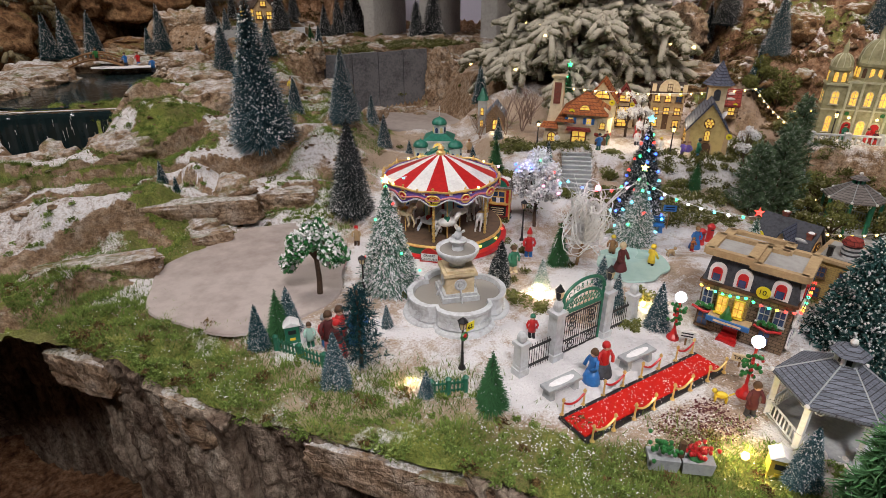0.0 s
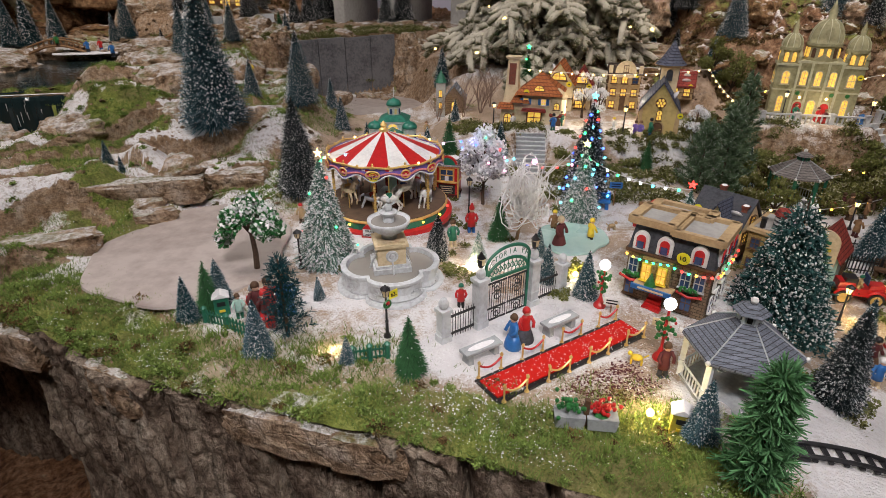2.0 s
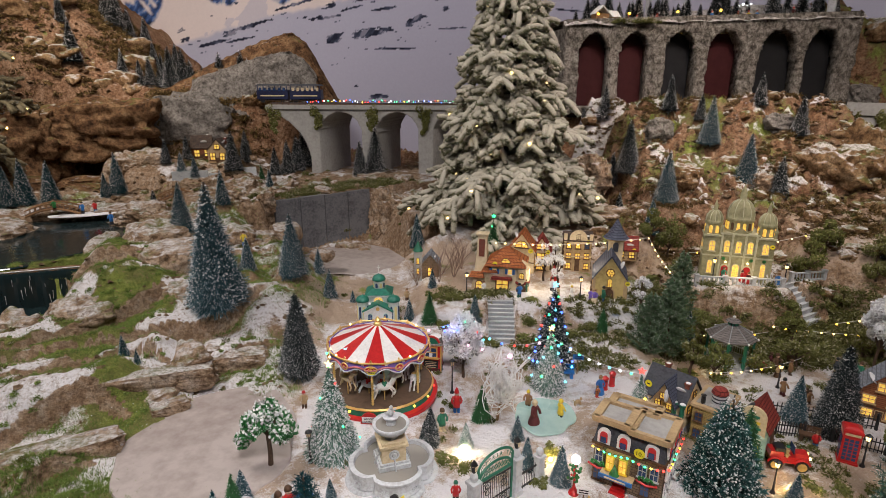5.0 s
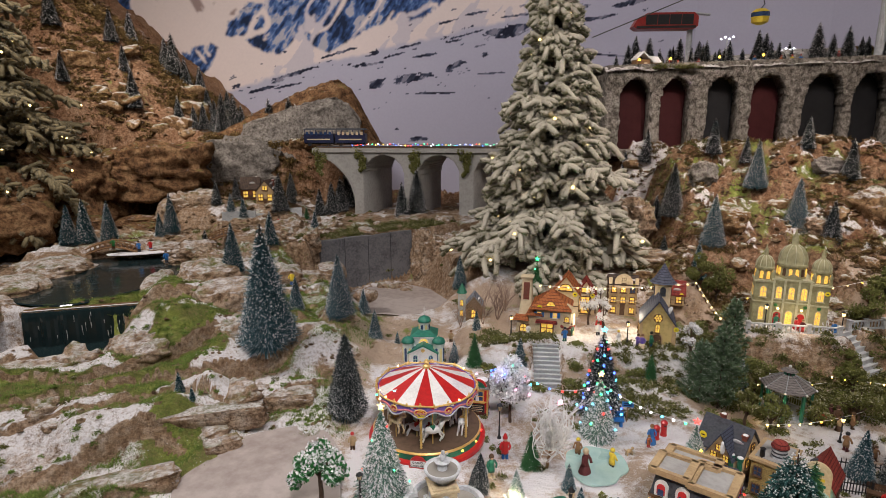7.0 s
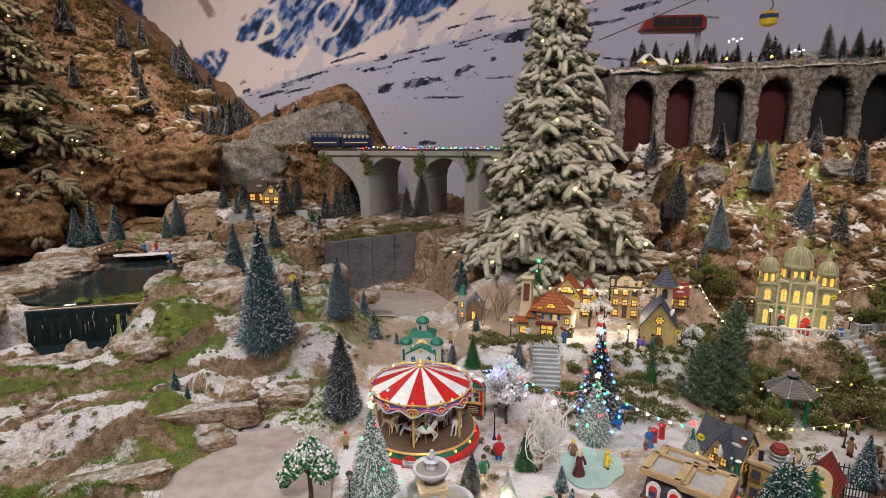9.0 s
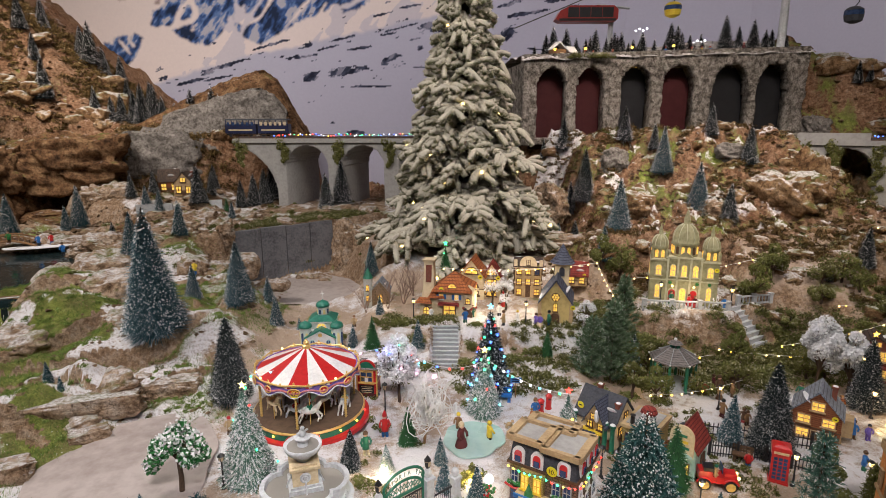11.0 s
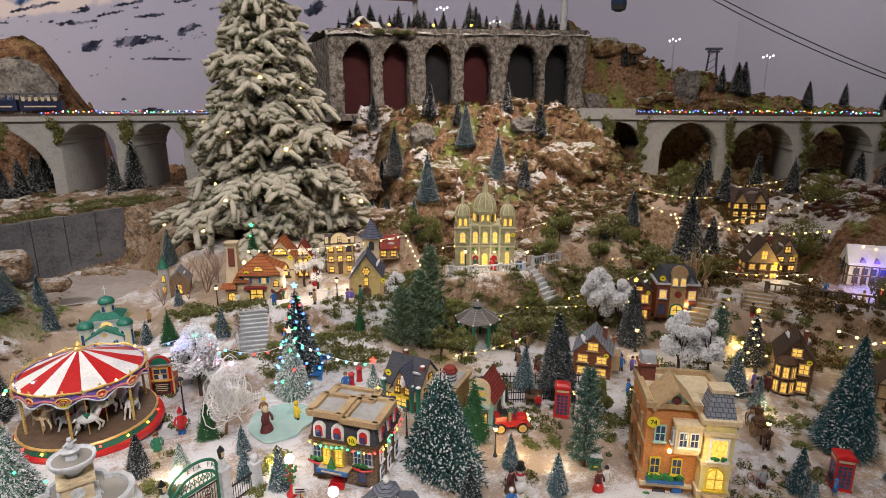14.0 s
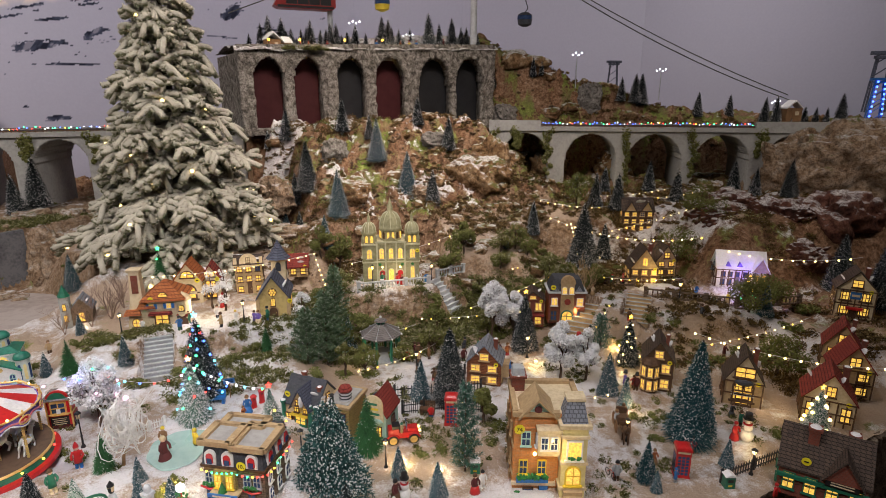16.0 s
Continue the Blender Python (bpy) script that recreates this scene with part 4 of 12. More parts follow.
    nt.links.new(col, b.inputs["Base Color"])
    b.inputs["Roughness"].default_value = 0.75
    return m


def in_polygon(x, z, poly):
    """Even-odd test of arrays against a closed outline."""
    hit = np.zeros(x.shape, bool)
    for (x0, z0), (x1, z1) in zip(poly, poly[1:] + poly[:1]):
        if z0 != z1:
            hit ^= ((z0 > z) != (z1 > z)) & (x < (x1 - x0) * (z - z0) / (z1 - z0) + x0)
    return hit


def softened(a, n):
    for _ in range(n):
        a = (a + np.roll(a, 1, 0) + np.roll(a, -1, 0) + np.roll(a, 1, 1) + np.roll(a, -1, 1)) / 5
    return a


# dark outcrops on the painted snow slope: x, z, width, height, tilt
OUTCROPS = [(0.98, 1.90, 0.60, 0.09, 10), (0.98, 1.84, 0.34, 0.05, 8), (-0.12, 1.36, 0.50, 0.11, 10), (-0.55, 1.30, 0.22, 0.10, 20), (0.36, 1.50, 0.36, 0.07, 26), (0.08, 1.195, 0.62, 0.025, 1), (0.72, 1.62, 0.10, 0.08, 40), (0.80, 1.42, 0.34, 0.025, 3), (0.02, 1.62, 0.30, 0.035, 10),
            (-0.35, 1.62, 0.34, 0.03, 14), (-0.62, 1.52, 0.30, 0.03, 10), (-0.15, 1.73, 0.36, 0.03, 14), (0.35, 1.78, 0.2, 0.03, 12), (-0.95, 1.66, 0.5, 0.035, 16), (-1.5, 1.42, 0.6, 0.04, 16), (-1.9, 1.24, 0.5, 0.04, 14), (-1.6, 1.28, 0.4, 0.025, 12), (-0.31, 0.78, 0.10, 0.03, 0), (-0.1, 0.66, 0.3, 0.06, 3),
            (1.75, 1.80, 0.34, 0.13, 28), (1.95, 2.02, 0.5, 0.05, 10), (1.35, 2.20, 0.5, 0.05, 10), (1.1, 2.06, 0.5, 0.03, 6), (2.4, 2.2, 0.5, 0.06, 14), (2.2, 1.62, 0.4, 0.025, -4), (0.25, 1.98, 0.3, 0.03, 14), (0.6, 2.08, 0.3, 0.03, 10), (1.6, 1.52, 0.3, 0.02, -3)]


def mural():
    xs, zs = np.meshgrid(np.arange(-4.3, 3.2, 0.0125), np.arange(0.55, 3.0, 0.0125))
    wx = xs + 0.10 * fbm(xs, zs, 5.0, 5) + 0.03 * fbm(xs + 4, zs, 26.0, 3)
    wz = zs + 0.16 * fbm(xs + 9, zs + 3, 5.0, 5) + 0.05 * fbm(xs, zs + 8, 26.0, 3)
    # direction of the gullies: down to the lower left
    gu, gv = 0.80 * xs - 0.60 * zs, 0.60 * xs + 0.80 * zs
    gully = fbm(gu, gv * 0.28, 9.0, 5)
    lean = np.where(xs < -2.45, 1, 0)
    gu2, gv2 = 0.86 * xs + 0.50 * zs, -0.50 * xs + 0.86 * zs
    gully = np.where(lean > 0, fbm(gu2, gv2 * 0.28, 9.0, 5), gully)
    main = in_polygon(wx, wz, [(-2.28, 1.86), (-2.20, 2.03), (-1.95, 2.22), (-1.50, 2.5), (-0.9, 3.2), (1.0, 3.2), (0.42, 2.36), (0.14, 2.10), (-0.16, 1.96), (-0.22, 2.10), (-0.62, 1.92), (-1.10, 1.62), (-1.28, 1.72), (-1.40, 1.92), (-1.66, 1.64), (-1.84, 1.62), (-2.02, 1.82)])
    couloir = np.abs(fbm(gu, gv * 0.35, 2.6, 3)) < 0.028
    main = main & ~couloir
    left = in_polygon(wx, wz, [(-4.0, 3.2), (-3.66, 2.24), (-3.42, 1.90), (-3.40, 1.60), (-2.98, 1.20), (-2.86, 1.30), (-2.92, 1.62), (-3.10, 1.90), (-3.28, 1.98), (-3.30, 2.2), (-3.2, 3.2)])
    spur = in_polygon(wx, wz, [(-2.86, 1.28), (-2.78, 1.62), (-2.60, 1.74), (-2.36, 1.70), (-2.52, 1.42), (-2.66, 1.28)]) & (gully < 0.10)
    crag = softened(((main | left) & (gully < 0.27) | spur).astype(float), 1)
    ribs = (gully > 0.13) & (zs > 2.02 + 0.25 * fbm(xs, zs, 4, 2)) & (xs > -3.5) & (xs < -1.9)
    # sunlit upper slopes above a diagonal edge
    lit = sstep(-0.03, 0.03, zs - np.interp(xs, [-2.4, -1.2, 0.6, 2.2, 3.2], [1.20, 1.53, 1.92, 2.35, 2.6]) + 0.10 * fbm(xs, zs, 4, 4))
    lit = lit * (1 - 0.55 * (fbm(gu, gv * 0.4, 3.0, 4) > 0.12) * (xs > -2.4))
    oc = np.zeros_like(xs)
    n1 = fbm(xs, zs * 2.2, 13.0, 5)
    for x, z, w, h, tl in OUTCROPS:
        c, s = math.cos(radians(tl)), math.sin(radians(tl))
        a, q = (xs - x) * c + (zs - z) * s, -(xs - x) * s + (zs - z) * c
        oc = np.maximum(oc, ((2 * a / w) ** 2 + (2 * q / h) ** 2 + 2.6 * n1 < 0.85) * 1.0)
    band = np.exp(-((zs - np.interp(xs, [-2.4, -1.2, 0.6, 2.2], [1.16, 1.48, 1.86, 2.25])) / 0.09) ** 2)
    thin = fbm(xs * 0.97 + zs * 0.24, (zs * 0.97 - xs * 0.26) * 5, 6.0, 4) - 0.24 + 0.14 * band
    oc = np.maximum(oc, ((thin > 0.06) & (xs > -2.3) & (zs > 1.0)) * 1.0)
    tone = np.clip(0.5 + 1.1 * fbm(gu, gv * 0.3, 26.0, 4) + 0.8 * fbm(xs, zs, 8, 3), 0, 1)
    ys = 6.84 - 0.05 * (xs - 0.5) * (xs < 0) * 0
    i = np.arange(xs.size).reshape(xs.shape)
    f = np.stack([i[:-1, :-1], i[:-1, 1:], i[1:, 1:], i[1:, :-1]], -1).reshape(-1, 4)
    mt = mural_material()
    ob = new("backdrop", array_mesh("backdrop", np.stack([xs, ys + 0 * xs, zs], -1).reshape(-1, 3), f, mt,
             (("crag", crag.ravel()), ("rib", 0.85 * softened(ribs.astype(float), 1).ravel()), ("sunlit", lit.ravel()), ("outcrop", oc.ravel()), ("tone", tone.ravel()))))
    tagged(ob, "painted mural of snowy blue alpine mountains", "backdrop", kind="structure")
    # the plain painted sky and snow beyond it, on the curved hall wall
    for name, pts in (("backdrop_east", [(3.18, 6.85), (4.5, 6.4), (6.3, 5.0), (7.6, 2.6), (8.2, 0.0)]), ("backdrop_west", [(-6.0, 4.6), (-4.9, 6.2), (-4.28, 6.85)])):
        s = Shape()
        for (x0, y0), (x1, y1) in zip(pts[:-1], pts[1:]):
            s.add([(x0, y0, -0.2), (x1, y1, -0.2), (x1, y1, 3.7), (x0, y0, 3.7)], [(0, 1, 2, 3)])
        tagged(new(name, mesh_of(name, s, mt)), "pale lavender painted snowfield of the mural", "backdrop", kind="structure")
    s = Shape().box(-0.55, 6.9, 0.0, 7.6, 0.06, 1.4).box(-0.55, 6.9, 3.3, 7.6, 0.06, 0.8)
    tagged(new("hall_wall_north", mesh_of("hall_wall_north", s, mt)), "pale lavender painted wall round the mural", "wall", kind="structure")


mural()


# ---- dam, viaducts, arcade ----
def pierced(ox, oy, ang, length, z0, z1, hole, step, thick, rough=0.0, seed=0.0, skew=0.0):
    """A wall with openings: (verts, faces). hole(u, z) says where it is open."""
    nu, nz = int(length / step), int((z1 - z0) / step)
    us, zs = np.linspace(0, length, nu + 1), np.linspace(z0, z1, nz + 1)
    U, Z = np.meshgrid(us, zs)
    uc, zc = np.meshgrid((us[:-1] + us[1:]) / 2, (zs[:-1] + zs[1:]) / 2)
    keep = ~hole(uc, zc)
    off = rough * (fbm(U + seed, Z, 9, 4) + 0.6 * fbm(U + seed, Z, 36, 3))
    c, s = math.cos(radians(ang)), math.sin(radians(ang))

    def place(u, d, z):
        return np.stack([ox + u * c - d * s, oy + u * s + d * c, z], -1)

    n = U.size
    shift = rough * 0.25 * fbm(U + 7, Z + 3, 25, 3)
    V = np.concatenate([place(U + shift, off, Z).reshape(-1, 3), place(U + shift + skew, off * 0 + thick, Z).reshape(-1, 3)])
    i = np.arange(n).reshape(U.shape)
    q = np.stack([i[:-1, :-1], i[:-1, 1:], i[1:, 1:], i[1:, :-1]], -1)[keep]
    fs = [q, q[:, ::-1] + n]
    pad = np.pad(keep, 1)
    k = pad[1:-1, 1:-1]
    for nb, (a, b) in ((pad[1:-1, :-2], ((0, 0), (1, 0))), (pad[1:-1, 2:], ((1, 1), (0, 1))), (pad[:-2, 1:-1], ((0, 1), (0, 0))), (pad[2:, 1:-1], ((1, 0), (1, 1)))):
        r, cc = np.where(k & ~nb)
        p, o = i[r + a[0], cc + a[1]], i[r + b[0], cc + b[1]]
        fs.append(np.stack([p, o, o + n, p + n], -1))
    return V, np.concatenate(fs)


def round_arches(spans, z0, crown):
    def hole(u, z):
        r = np.zeros(u.shape, bool)
        for a, b in spans:
            m, w = (a + b) / 2, (b - a) / 2
            rise = w * 1.05
            top = crown - rise
            r |= (np.abs(u - m) < w) & (z > z0) & (z < top)
            r |= (((u - m) / w) ** 2 + ((z - top) / rise) ** 2 < 1) & (z >= top)
        return r
    return hole


def viaduct(ox, oy, ang, length, spans, thick, skew):
    v, f = pierced(ox, oy, ang, length, 0.06, 0.66, round_arches(spans, 0.0, 0.642), 0.008, thick, skew=skew)
    root = thing("viaduct", ox, oy, 0, ang, "grey concrete railway viaduct with deep round arches", "viaduct")
    ob = new("arcade_wall", array_mesh("arcade_wall", v, f, "concrete"))
    ob.parent, ob.matrix_parent_inverse = root, root.matrix_basis.inverted()
    part("deck", Shape().box(length / 2, thick / 2, 0.674, length, thick + 0.03, 0.028), "concrete", root)
    part("track_bed", Shape().box(length / 2, 0.11, 0.691, length, 0.10, 0.006), "brown", root)
    for y in (0.085, 0.130):
        part("rail", Shape().box(length / 2, y, 0.6965, length, 0.004, 0.005), "dark_grey", root)
    s, n = Shape(), int(length / 0.04)
    for k in range(n + 1):
        s.box(k * length / n, -0.008, 0.702, 0.003, 0.003, 0.03)
    tagged(part("railing", s, "brown", root), kind="stuff")
    for z in (0.705, 0.716):
        part("railing", Shape().bar((0, -0.008, z), (length, -0.008, z), 0.0012, n=4), "brown", root)
    return root


viaduct(-0.80, 4.03, -10, 1.98, [(-0.40, 0.30), (0.368, 0.665), (0.765, 1.062), (1.16, 1.44), (1.54, 1.80)], 0.45, 0.10)
east_line = viaduct(2.72, 3.09, -37.1, 2.60, [(0.10, 0.415), (0.54, 0.888), (0.965, 1.325), (1.405, 1.765), (1.86, 2.20)], 0.42, 0.0)
# solid parapets where the railing ends
part("parapet", Shape().box(0.18, 0.0, 0.708, 0.36, 0.022, 0.046), "concrete", east_line)
part("parapet", Shape().box(2.18, 0.0, 0.708, 0.80, 0.022, 0.046), "concrete", east_line)


def fairy_lights(x0, y0, ang, length, z, n, seed):
    """Coloured bulbs along the railing."""
    rnd = random.Random(seed)
    root = thing("light_chain", x0, y0, z, ang, "string of small coloured lights along the railing", "string lights")
    part("cable", Shape().bar((0, 0, 0), (length, 0, 0), 0.0012, n=4), "wire", root)
    for k in range(n):
        c = rnd.choice(["bulb_blue", "bulb_blue", "bulb_green", "bulb_red", "white_bulb", "bulb_amber"])
        part("bulb", Shape().ball((k + 0.5 + rnd.uniform(-0.4, 0.4)) * length / n, 0, rnd.uniform(-0.006, 0.008), rnd.uniform(0.0032, 0.0046), 6), c, root)


fairy_lights(-0.52, 3.965, -10, 1.5, 0.713, 72, 3)
fairy_lights(3.008, 2.858, -37.1, 1.40, 0.713, 72, 4)


def dam():
    a, b = Vector((-0.60, 3.035)), Vector((-0.09, 3.335))
    d = b - a
    root = thing("dam_wall", a.x, a.y, 0.055, math.degrees(math.atan2(d.y, d.x)), "dam of dark grey slate slabs", "dam")
    n, w = 4, d.length / 4
    for k in range(n):
        part("slab", Shape().box((k + 0.5) * w, 0, 0.0, w - 0.004, 0.03, 0.32 + 0.006 * (k % 2)), "slate_slab", root)


dam()


RISE = [0.045, 0.11]


def arcade():
    root = thing("rock_arcade", 1.10, 3.36, 0, 0, "grey rock arcade with six arched openings and snow on top", "arcade")
    spans = [(0.08, 0.27), (0.335, 0.51), (0.605, 0.81), (0.875, 1.10), (1.205, 1.465), (1.51, 1.735)]
    v, f = pierced(1.10, 3.36, 0, 1.84, 0.66, 1.15, round_arches(spans, 0.70, 1.085), 0.010, 0.09, 0.042, 2.0)
    v[:, 2] += np.clip((v[:, 2] - 0.9) / 0.25, 0, 1.2) * np.interp(v[:, 0], [1.1, 2.94], RISE)
    ob = new("rock_front", array_mesh("rock_front", v, f, "arcade", (), True))
    ob.parent, ob.matrix_parent_inverse = root, root.matrix_basis.inverted()
    for k, (p, q) in enumerate(spans):
        # wine-red boards are real; black slabs paint the darkness of three open arches
        m = ("wine_board", "wine_board", "black", "wine_board", "black", "black")[k]
        part("arch_backing", Shape().box((p + q) / 2, 0.11, 0.88, q - p + 0.04, 0.02, 0.5), m, root)
    xs, ys = np.meshgrid(np.linspace(-0.02, 1.86, 150), np.linspace(-0.014, 0.75, 60))
    z = 1.140 + 0.030 * fbm(xs, ys, 12, 4) + 0.05 * fbm(xs, ys, 3, 2) * sstep(0.1, 0.3, ys) + 0.10 * inside(xs, ys, 1.35, 0.64, 0.42, 0.16, 0, 0.25) - 0.025 * (1 - sstep(-0.014, 0.02, ys))
    z = z + np.interp(xs, [0, 1.84], RISE)
    i = np.arange(xs.size).reshape(xs.shape)
    fq = np.stack([i[:-1, :-1], i[:-1, 1:], i[1:, 1:], i[1:, :-1]], -1).reshape(-1, 4)
    cap = new("snow_cap", array_mesh("snow_cap", np.stack([xs, ys, z], -1).reshape(-1, 3), fq, "snowy_stone", (), True))
    cap.parent = root
    for wx in (1.80, 0.03):
        part("end_wall", Shape().box(wx, 0.40, 0.9 + 0.03 * (wx > 1), 0.06, 0.7, 0.5), "arcade", root)


arcade()


# ---- rocks ----
def boulder_mesh(seed, material, strata=0.09, n=26, round_=0.62, swell=1.05, broken=0.34):
    """A weathered block: a rounded box with ledges and cracks, about 1 m across before scaling."""
    rnd = np.random.RandomState(seed)
    t = np.linspace(-1, 1, n)
    verts, faces, base = [], [], 0
    a, b = np.meshgrid(t, t)
    one = np.ones_like(a)
    for k in range(6):
        p = [(a, b, one), (b, a, -one), (one, a, b), (-one, b, a), (b, one, a), (a, -one, b)][k]
        verts.append(np.stack(p, -1).reshape(-1, 3))
        i = np.arange(n * n).reshape(n, n) + base
        faces.append(np.stack([i[:-1, :-1], i[:-1, 1:], i[1:, 1:], i[1:, :-1]], -1).reshape(-1, 4))
        base += n * n
    v = np.concatenate(verts)
    _, first, back = np.unique(np.round(v * 1000).astype(int), axis=0, return_index=True, return_inverse=True)
    v, quad = v[first], back.ravel()[np.concatenate(faces)]
    r = np.linalg.norm(v, axis=1, keepdims=True)
    v = v / r ** round_ * 0.5
    sx, sy = rnd.rand(2) * 40
    q = fbm(v[:, 0] * 1.3 + v[:, 2] * 0.7 + sx, v[:, 1] * 1.3 - v[:, 2] * 0.9 + sy, 2.2, 4)
    led = np.round((v[:, 2] + 0.15 * v[:, 0] + 0.3 * q) * 6) / 6
    lay = fbm(led * 3 + sx, led * 2 + v[:, 0] * 0.6, 2.0, 2)
    crack = fbm(v[:, 0] * 1.0 + sy, v[:, 1] + v[:, 2] * 1.5, 7.0, 4)
    v = v * (1 + swell * q + strata * lay + broken * crack)[:, None]
    return array_mesh("rock", v, quad, material, (), True)


SMALL_ROCKS = [boulder_mesh(70 + s, "rock", 0.12, 10) for s in range(6)]
RUST_ROCKS = [boulder_mesh(90 + s, "rock_ochre", 0.12, 10) for s in range(5)]
ROCKS = {k: [boulder_mesh(s + 10 * j, k, n=28) for s in range(4)] for j, k in enumerate(("rock", "rock_red", "rock_dark", "grey_rock", "rock_ochre"))}


ROCKS["slab"] = [boulder_mesh(200 + s, "rock", 0.03, 40, 0.26, 0.34, 0.13) for s in range(4)]
ROCKS["mound"] = [boulder_mesh(220 + s, "rock", 0.03, 40, 0.75, 0.50, 0.14) for s in range(4)]


def rock(x, y, z, sx, sy, sz, rz=0, k=0, kind="rock", label="weathered brown rock with snow and moss in its hollows", tilt=0.0, group="rocks of the display"):
    ob = new("rock", ROCKS[kind][k % 4])
    ob.matrix_basis = pose(x, y, z, tilt, 0, rz) @ Matrix.Diagonal((sx, sy, sz, 1))
    return tagged(ob, label, "rock", group)


# ---- trees ----
def bristles(n, h, r0, r1, seed, droop=-0.15, width=0.0016, power=1.0, z0=0.06, ragged=0.16):
    """Single-triangle bristles round a stem, as (verts, tip)."""
    rnd = np.random.RandomState(seed)
    u = 1 - np.sqrt(rnd.rand(n) * 0.97 + 0.0)
    u = np.clip(u, 0, 1)
    a = rnd.rand(n) * 2 * np.pi
    rad = (r1 + (r0 - r1) * (1 - u) ** power) * (1 - ragged + 2 * ragged * rnd.rand(n)) * (1 + 0.10 * np.sin(3 * a + seed) * (1 - u))
    zr = h * (z0 + (1 - z0) * u)
    whorl = (u * 13 + 0.12 * np.sin(2 * a + seed)) % 1.0
    rad = rad * (1.10 - 0.30 * whorl)
    inner = 0.25 * rnd.rand(n)
    dirx, diry = np.cos(a), np.sin(a)
    zt = zr + rad * (droop + 0.35 * (rnd.rand(n) - 0.5))
    p0 = np.stack([dirx * rad * inner, diry * rad * inner, zr], -1)
    p1 = np.stack([dirx * rad, diry * rad, np.maximum(zt, 0.002)], -1)
    w = np.stack([-diry, dirx, 0.6 * (rnd.rand(n) - 0.5)], -1) * width * (0.7 + 0.6 * rnd.rand(n))[:, None]
    v = np.stack([p0 - w, p0 + w, p1 + w * 0.5, p1 - w * 0.5], 1).reshape(-1, 3)
    # 0 at the stem, where the dark root colour stands in for shade
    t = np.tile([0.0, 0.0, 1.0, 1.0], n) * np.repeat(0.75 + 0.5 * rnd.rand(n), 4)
    return v, t


def quads(n):
    return np.arange(4 * n).reshape(n, 4)


def specks(n, h, r0, r1, seed, size, z0=0.08, power=1.0):
    rnd = np.random.RandomState(seed + 77)
    u = 1 - np.sqrt(rnd.rand(n))
    a = rnd.rand(n) * 2 * np.pi
    rad = (r1 + (r0 - r1) * (1 - u) ** power) * (0.80 + 0.25 * rnd.rand(n))
    c = np.stack([np.cos(a) * rad, np.sin(a) * rad, h * (z0 + (1 - z0) * u)], -1)
    tet = np.array([(1, 0, -0.5), (-0.5, 0.87, -0.5), (-0.5, -0.87, -0.5), (0, 0, 0.9)])
    s = size * (0.5 + rnd.rand(n))
    v = (c[:, None, :] + tet[None] * s[:, None, None]).reshape(-1, 3)
    b = 4 * np.arange(n)[:, None]
    f = np.concatenate([b + np.array(q)[None] for q in ((0, 1, 3), (1, 2, 3), (2, 0, 3), (0, 2, 1))])
    return v, f


BRUSH = {
    "blue": ("needle_blue", 0.225, "frosted blue-green bottle-brush fir"),
    "dark": ("needle_dark", 0.215, "dark bottle-brush fir dusted with snow"),
    "teal": ("needle_teal", 0.21, "teal bottle-brush fir dusted with snow"),
    "green": ("needle_pine", 0.25, "small green wire-brush pine tree"),
    "white": ("needle_snow", 0.27, "bottle-brush fir heavy with snow"),
}
_brush = {}


def brush_masters(kind, k, tall=False):
    """Tree of height 1, radius by kind, built once; tall trees take finer bristles."""
    if (kind, k, tall) in _brush:
        return _brush[(kind, k, tall)]
    material, r, label = BRUSH[kind]
    n = {"green": 2200}.get(kind, 13000 if tall else 6500)
    wide = {"green": 0.007, "white": 0.010}.get(kind, 0.0040 if tall else 0.0062)
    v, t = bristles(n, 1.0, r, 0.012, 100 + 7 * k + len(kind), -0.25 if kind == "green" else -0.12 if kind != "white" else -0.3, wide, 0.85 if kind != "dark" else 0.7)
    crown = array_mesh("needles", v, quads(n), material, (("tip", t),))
    sv, sf = specks({"green": 40, "white": 1200}.get(kind, 1500 if tall else 620), 1.0, r, 0.012, k, 0.011 if kind == "white" else 0.0072 if tall else 0.0108)
    frost = array_mesh("frost", sv, sf, "snow")
    trunk = mesh_of("trunk", Shape().lathe([(0.016, -0.02), (0.013, 0.5), (0.004, 0.99)], 6), "trunk")
    _brush[(kind, k, tall)] = (trunk, crown, frost)
    return _brush[(kind, k, tall)]


def fir(x, y, h, kind="blue", z=None, wide=1.0, k=None, lean=0.0, star=False, label="", group="bottle-brush firs"):
    k = int(abs(x * 37 + y * 91) * 10) % 3 if k is None else k
    z = gz(x, y) - 0.004 if z is None else z
    root = new("fir_tree")
    root.empty_display_size = 0.01
    root.matrix_basis = pose(x, y, z, lean, 0, (x * 917 + y * 533) % 360) @ Matrix.Diagonal((h * wide, h * wide, h, 1))
    tagged(root, label or BRUSH[kind][2], "fir tree", group)
    for name, me in zip(("trunk", "needles", "frost"), brush_masters(kind, k, h > 0.235 and y < 3.2)):
        o = new(name, me)
        o.parent = root
        if name != "trunk":
            tagged(o, kind="stuff")
    return root


# ---- houses: tools ----
def lettering(text, size, parent, x, y, z, rz=0.0, tilt=90.0, material="ink", name="lettering"):
    cu = bpy.data.curves.new(name, "FONT")
    cu.body, cu.size, cu.align_x, cu.align_y, cu.extrude = text, size, "CENTER", "CENTER", 0.0003
    cu.materials.append(M[material])
    ob = new(name, cu)
    ob.parent = parent
    ob.matrix_basis = pose(x, y, z, 0, 0, rz) @ pose(0, 0, 0, tilt, 0, 0)
    return ob


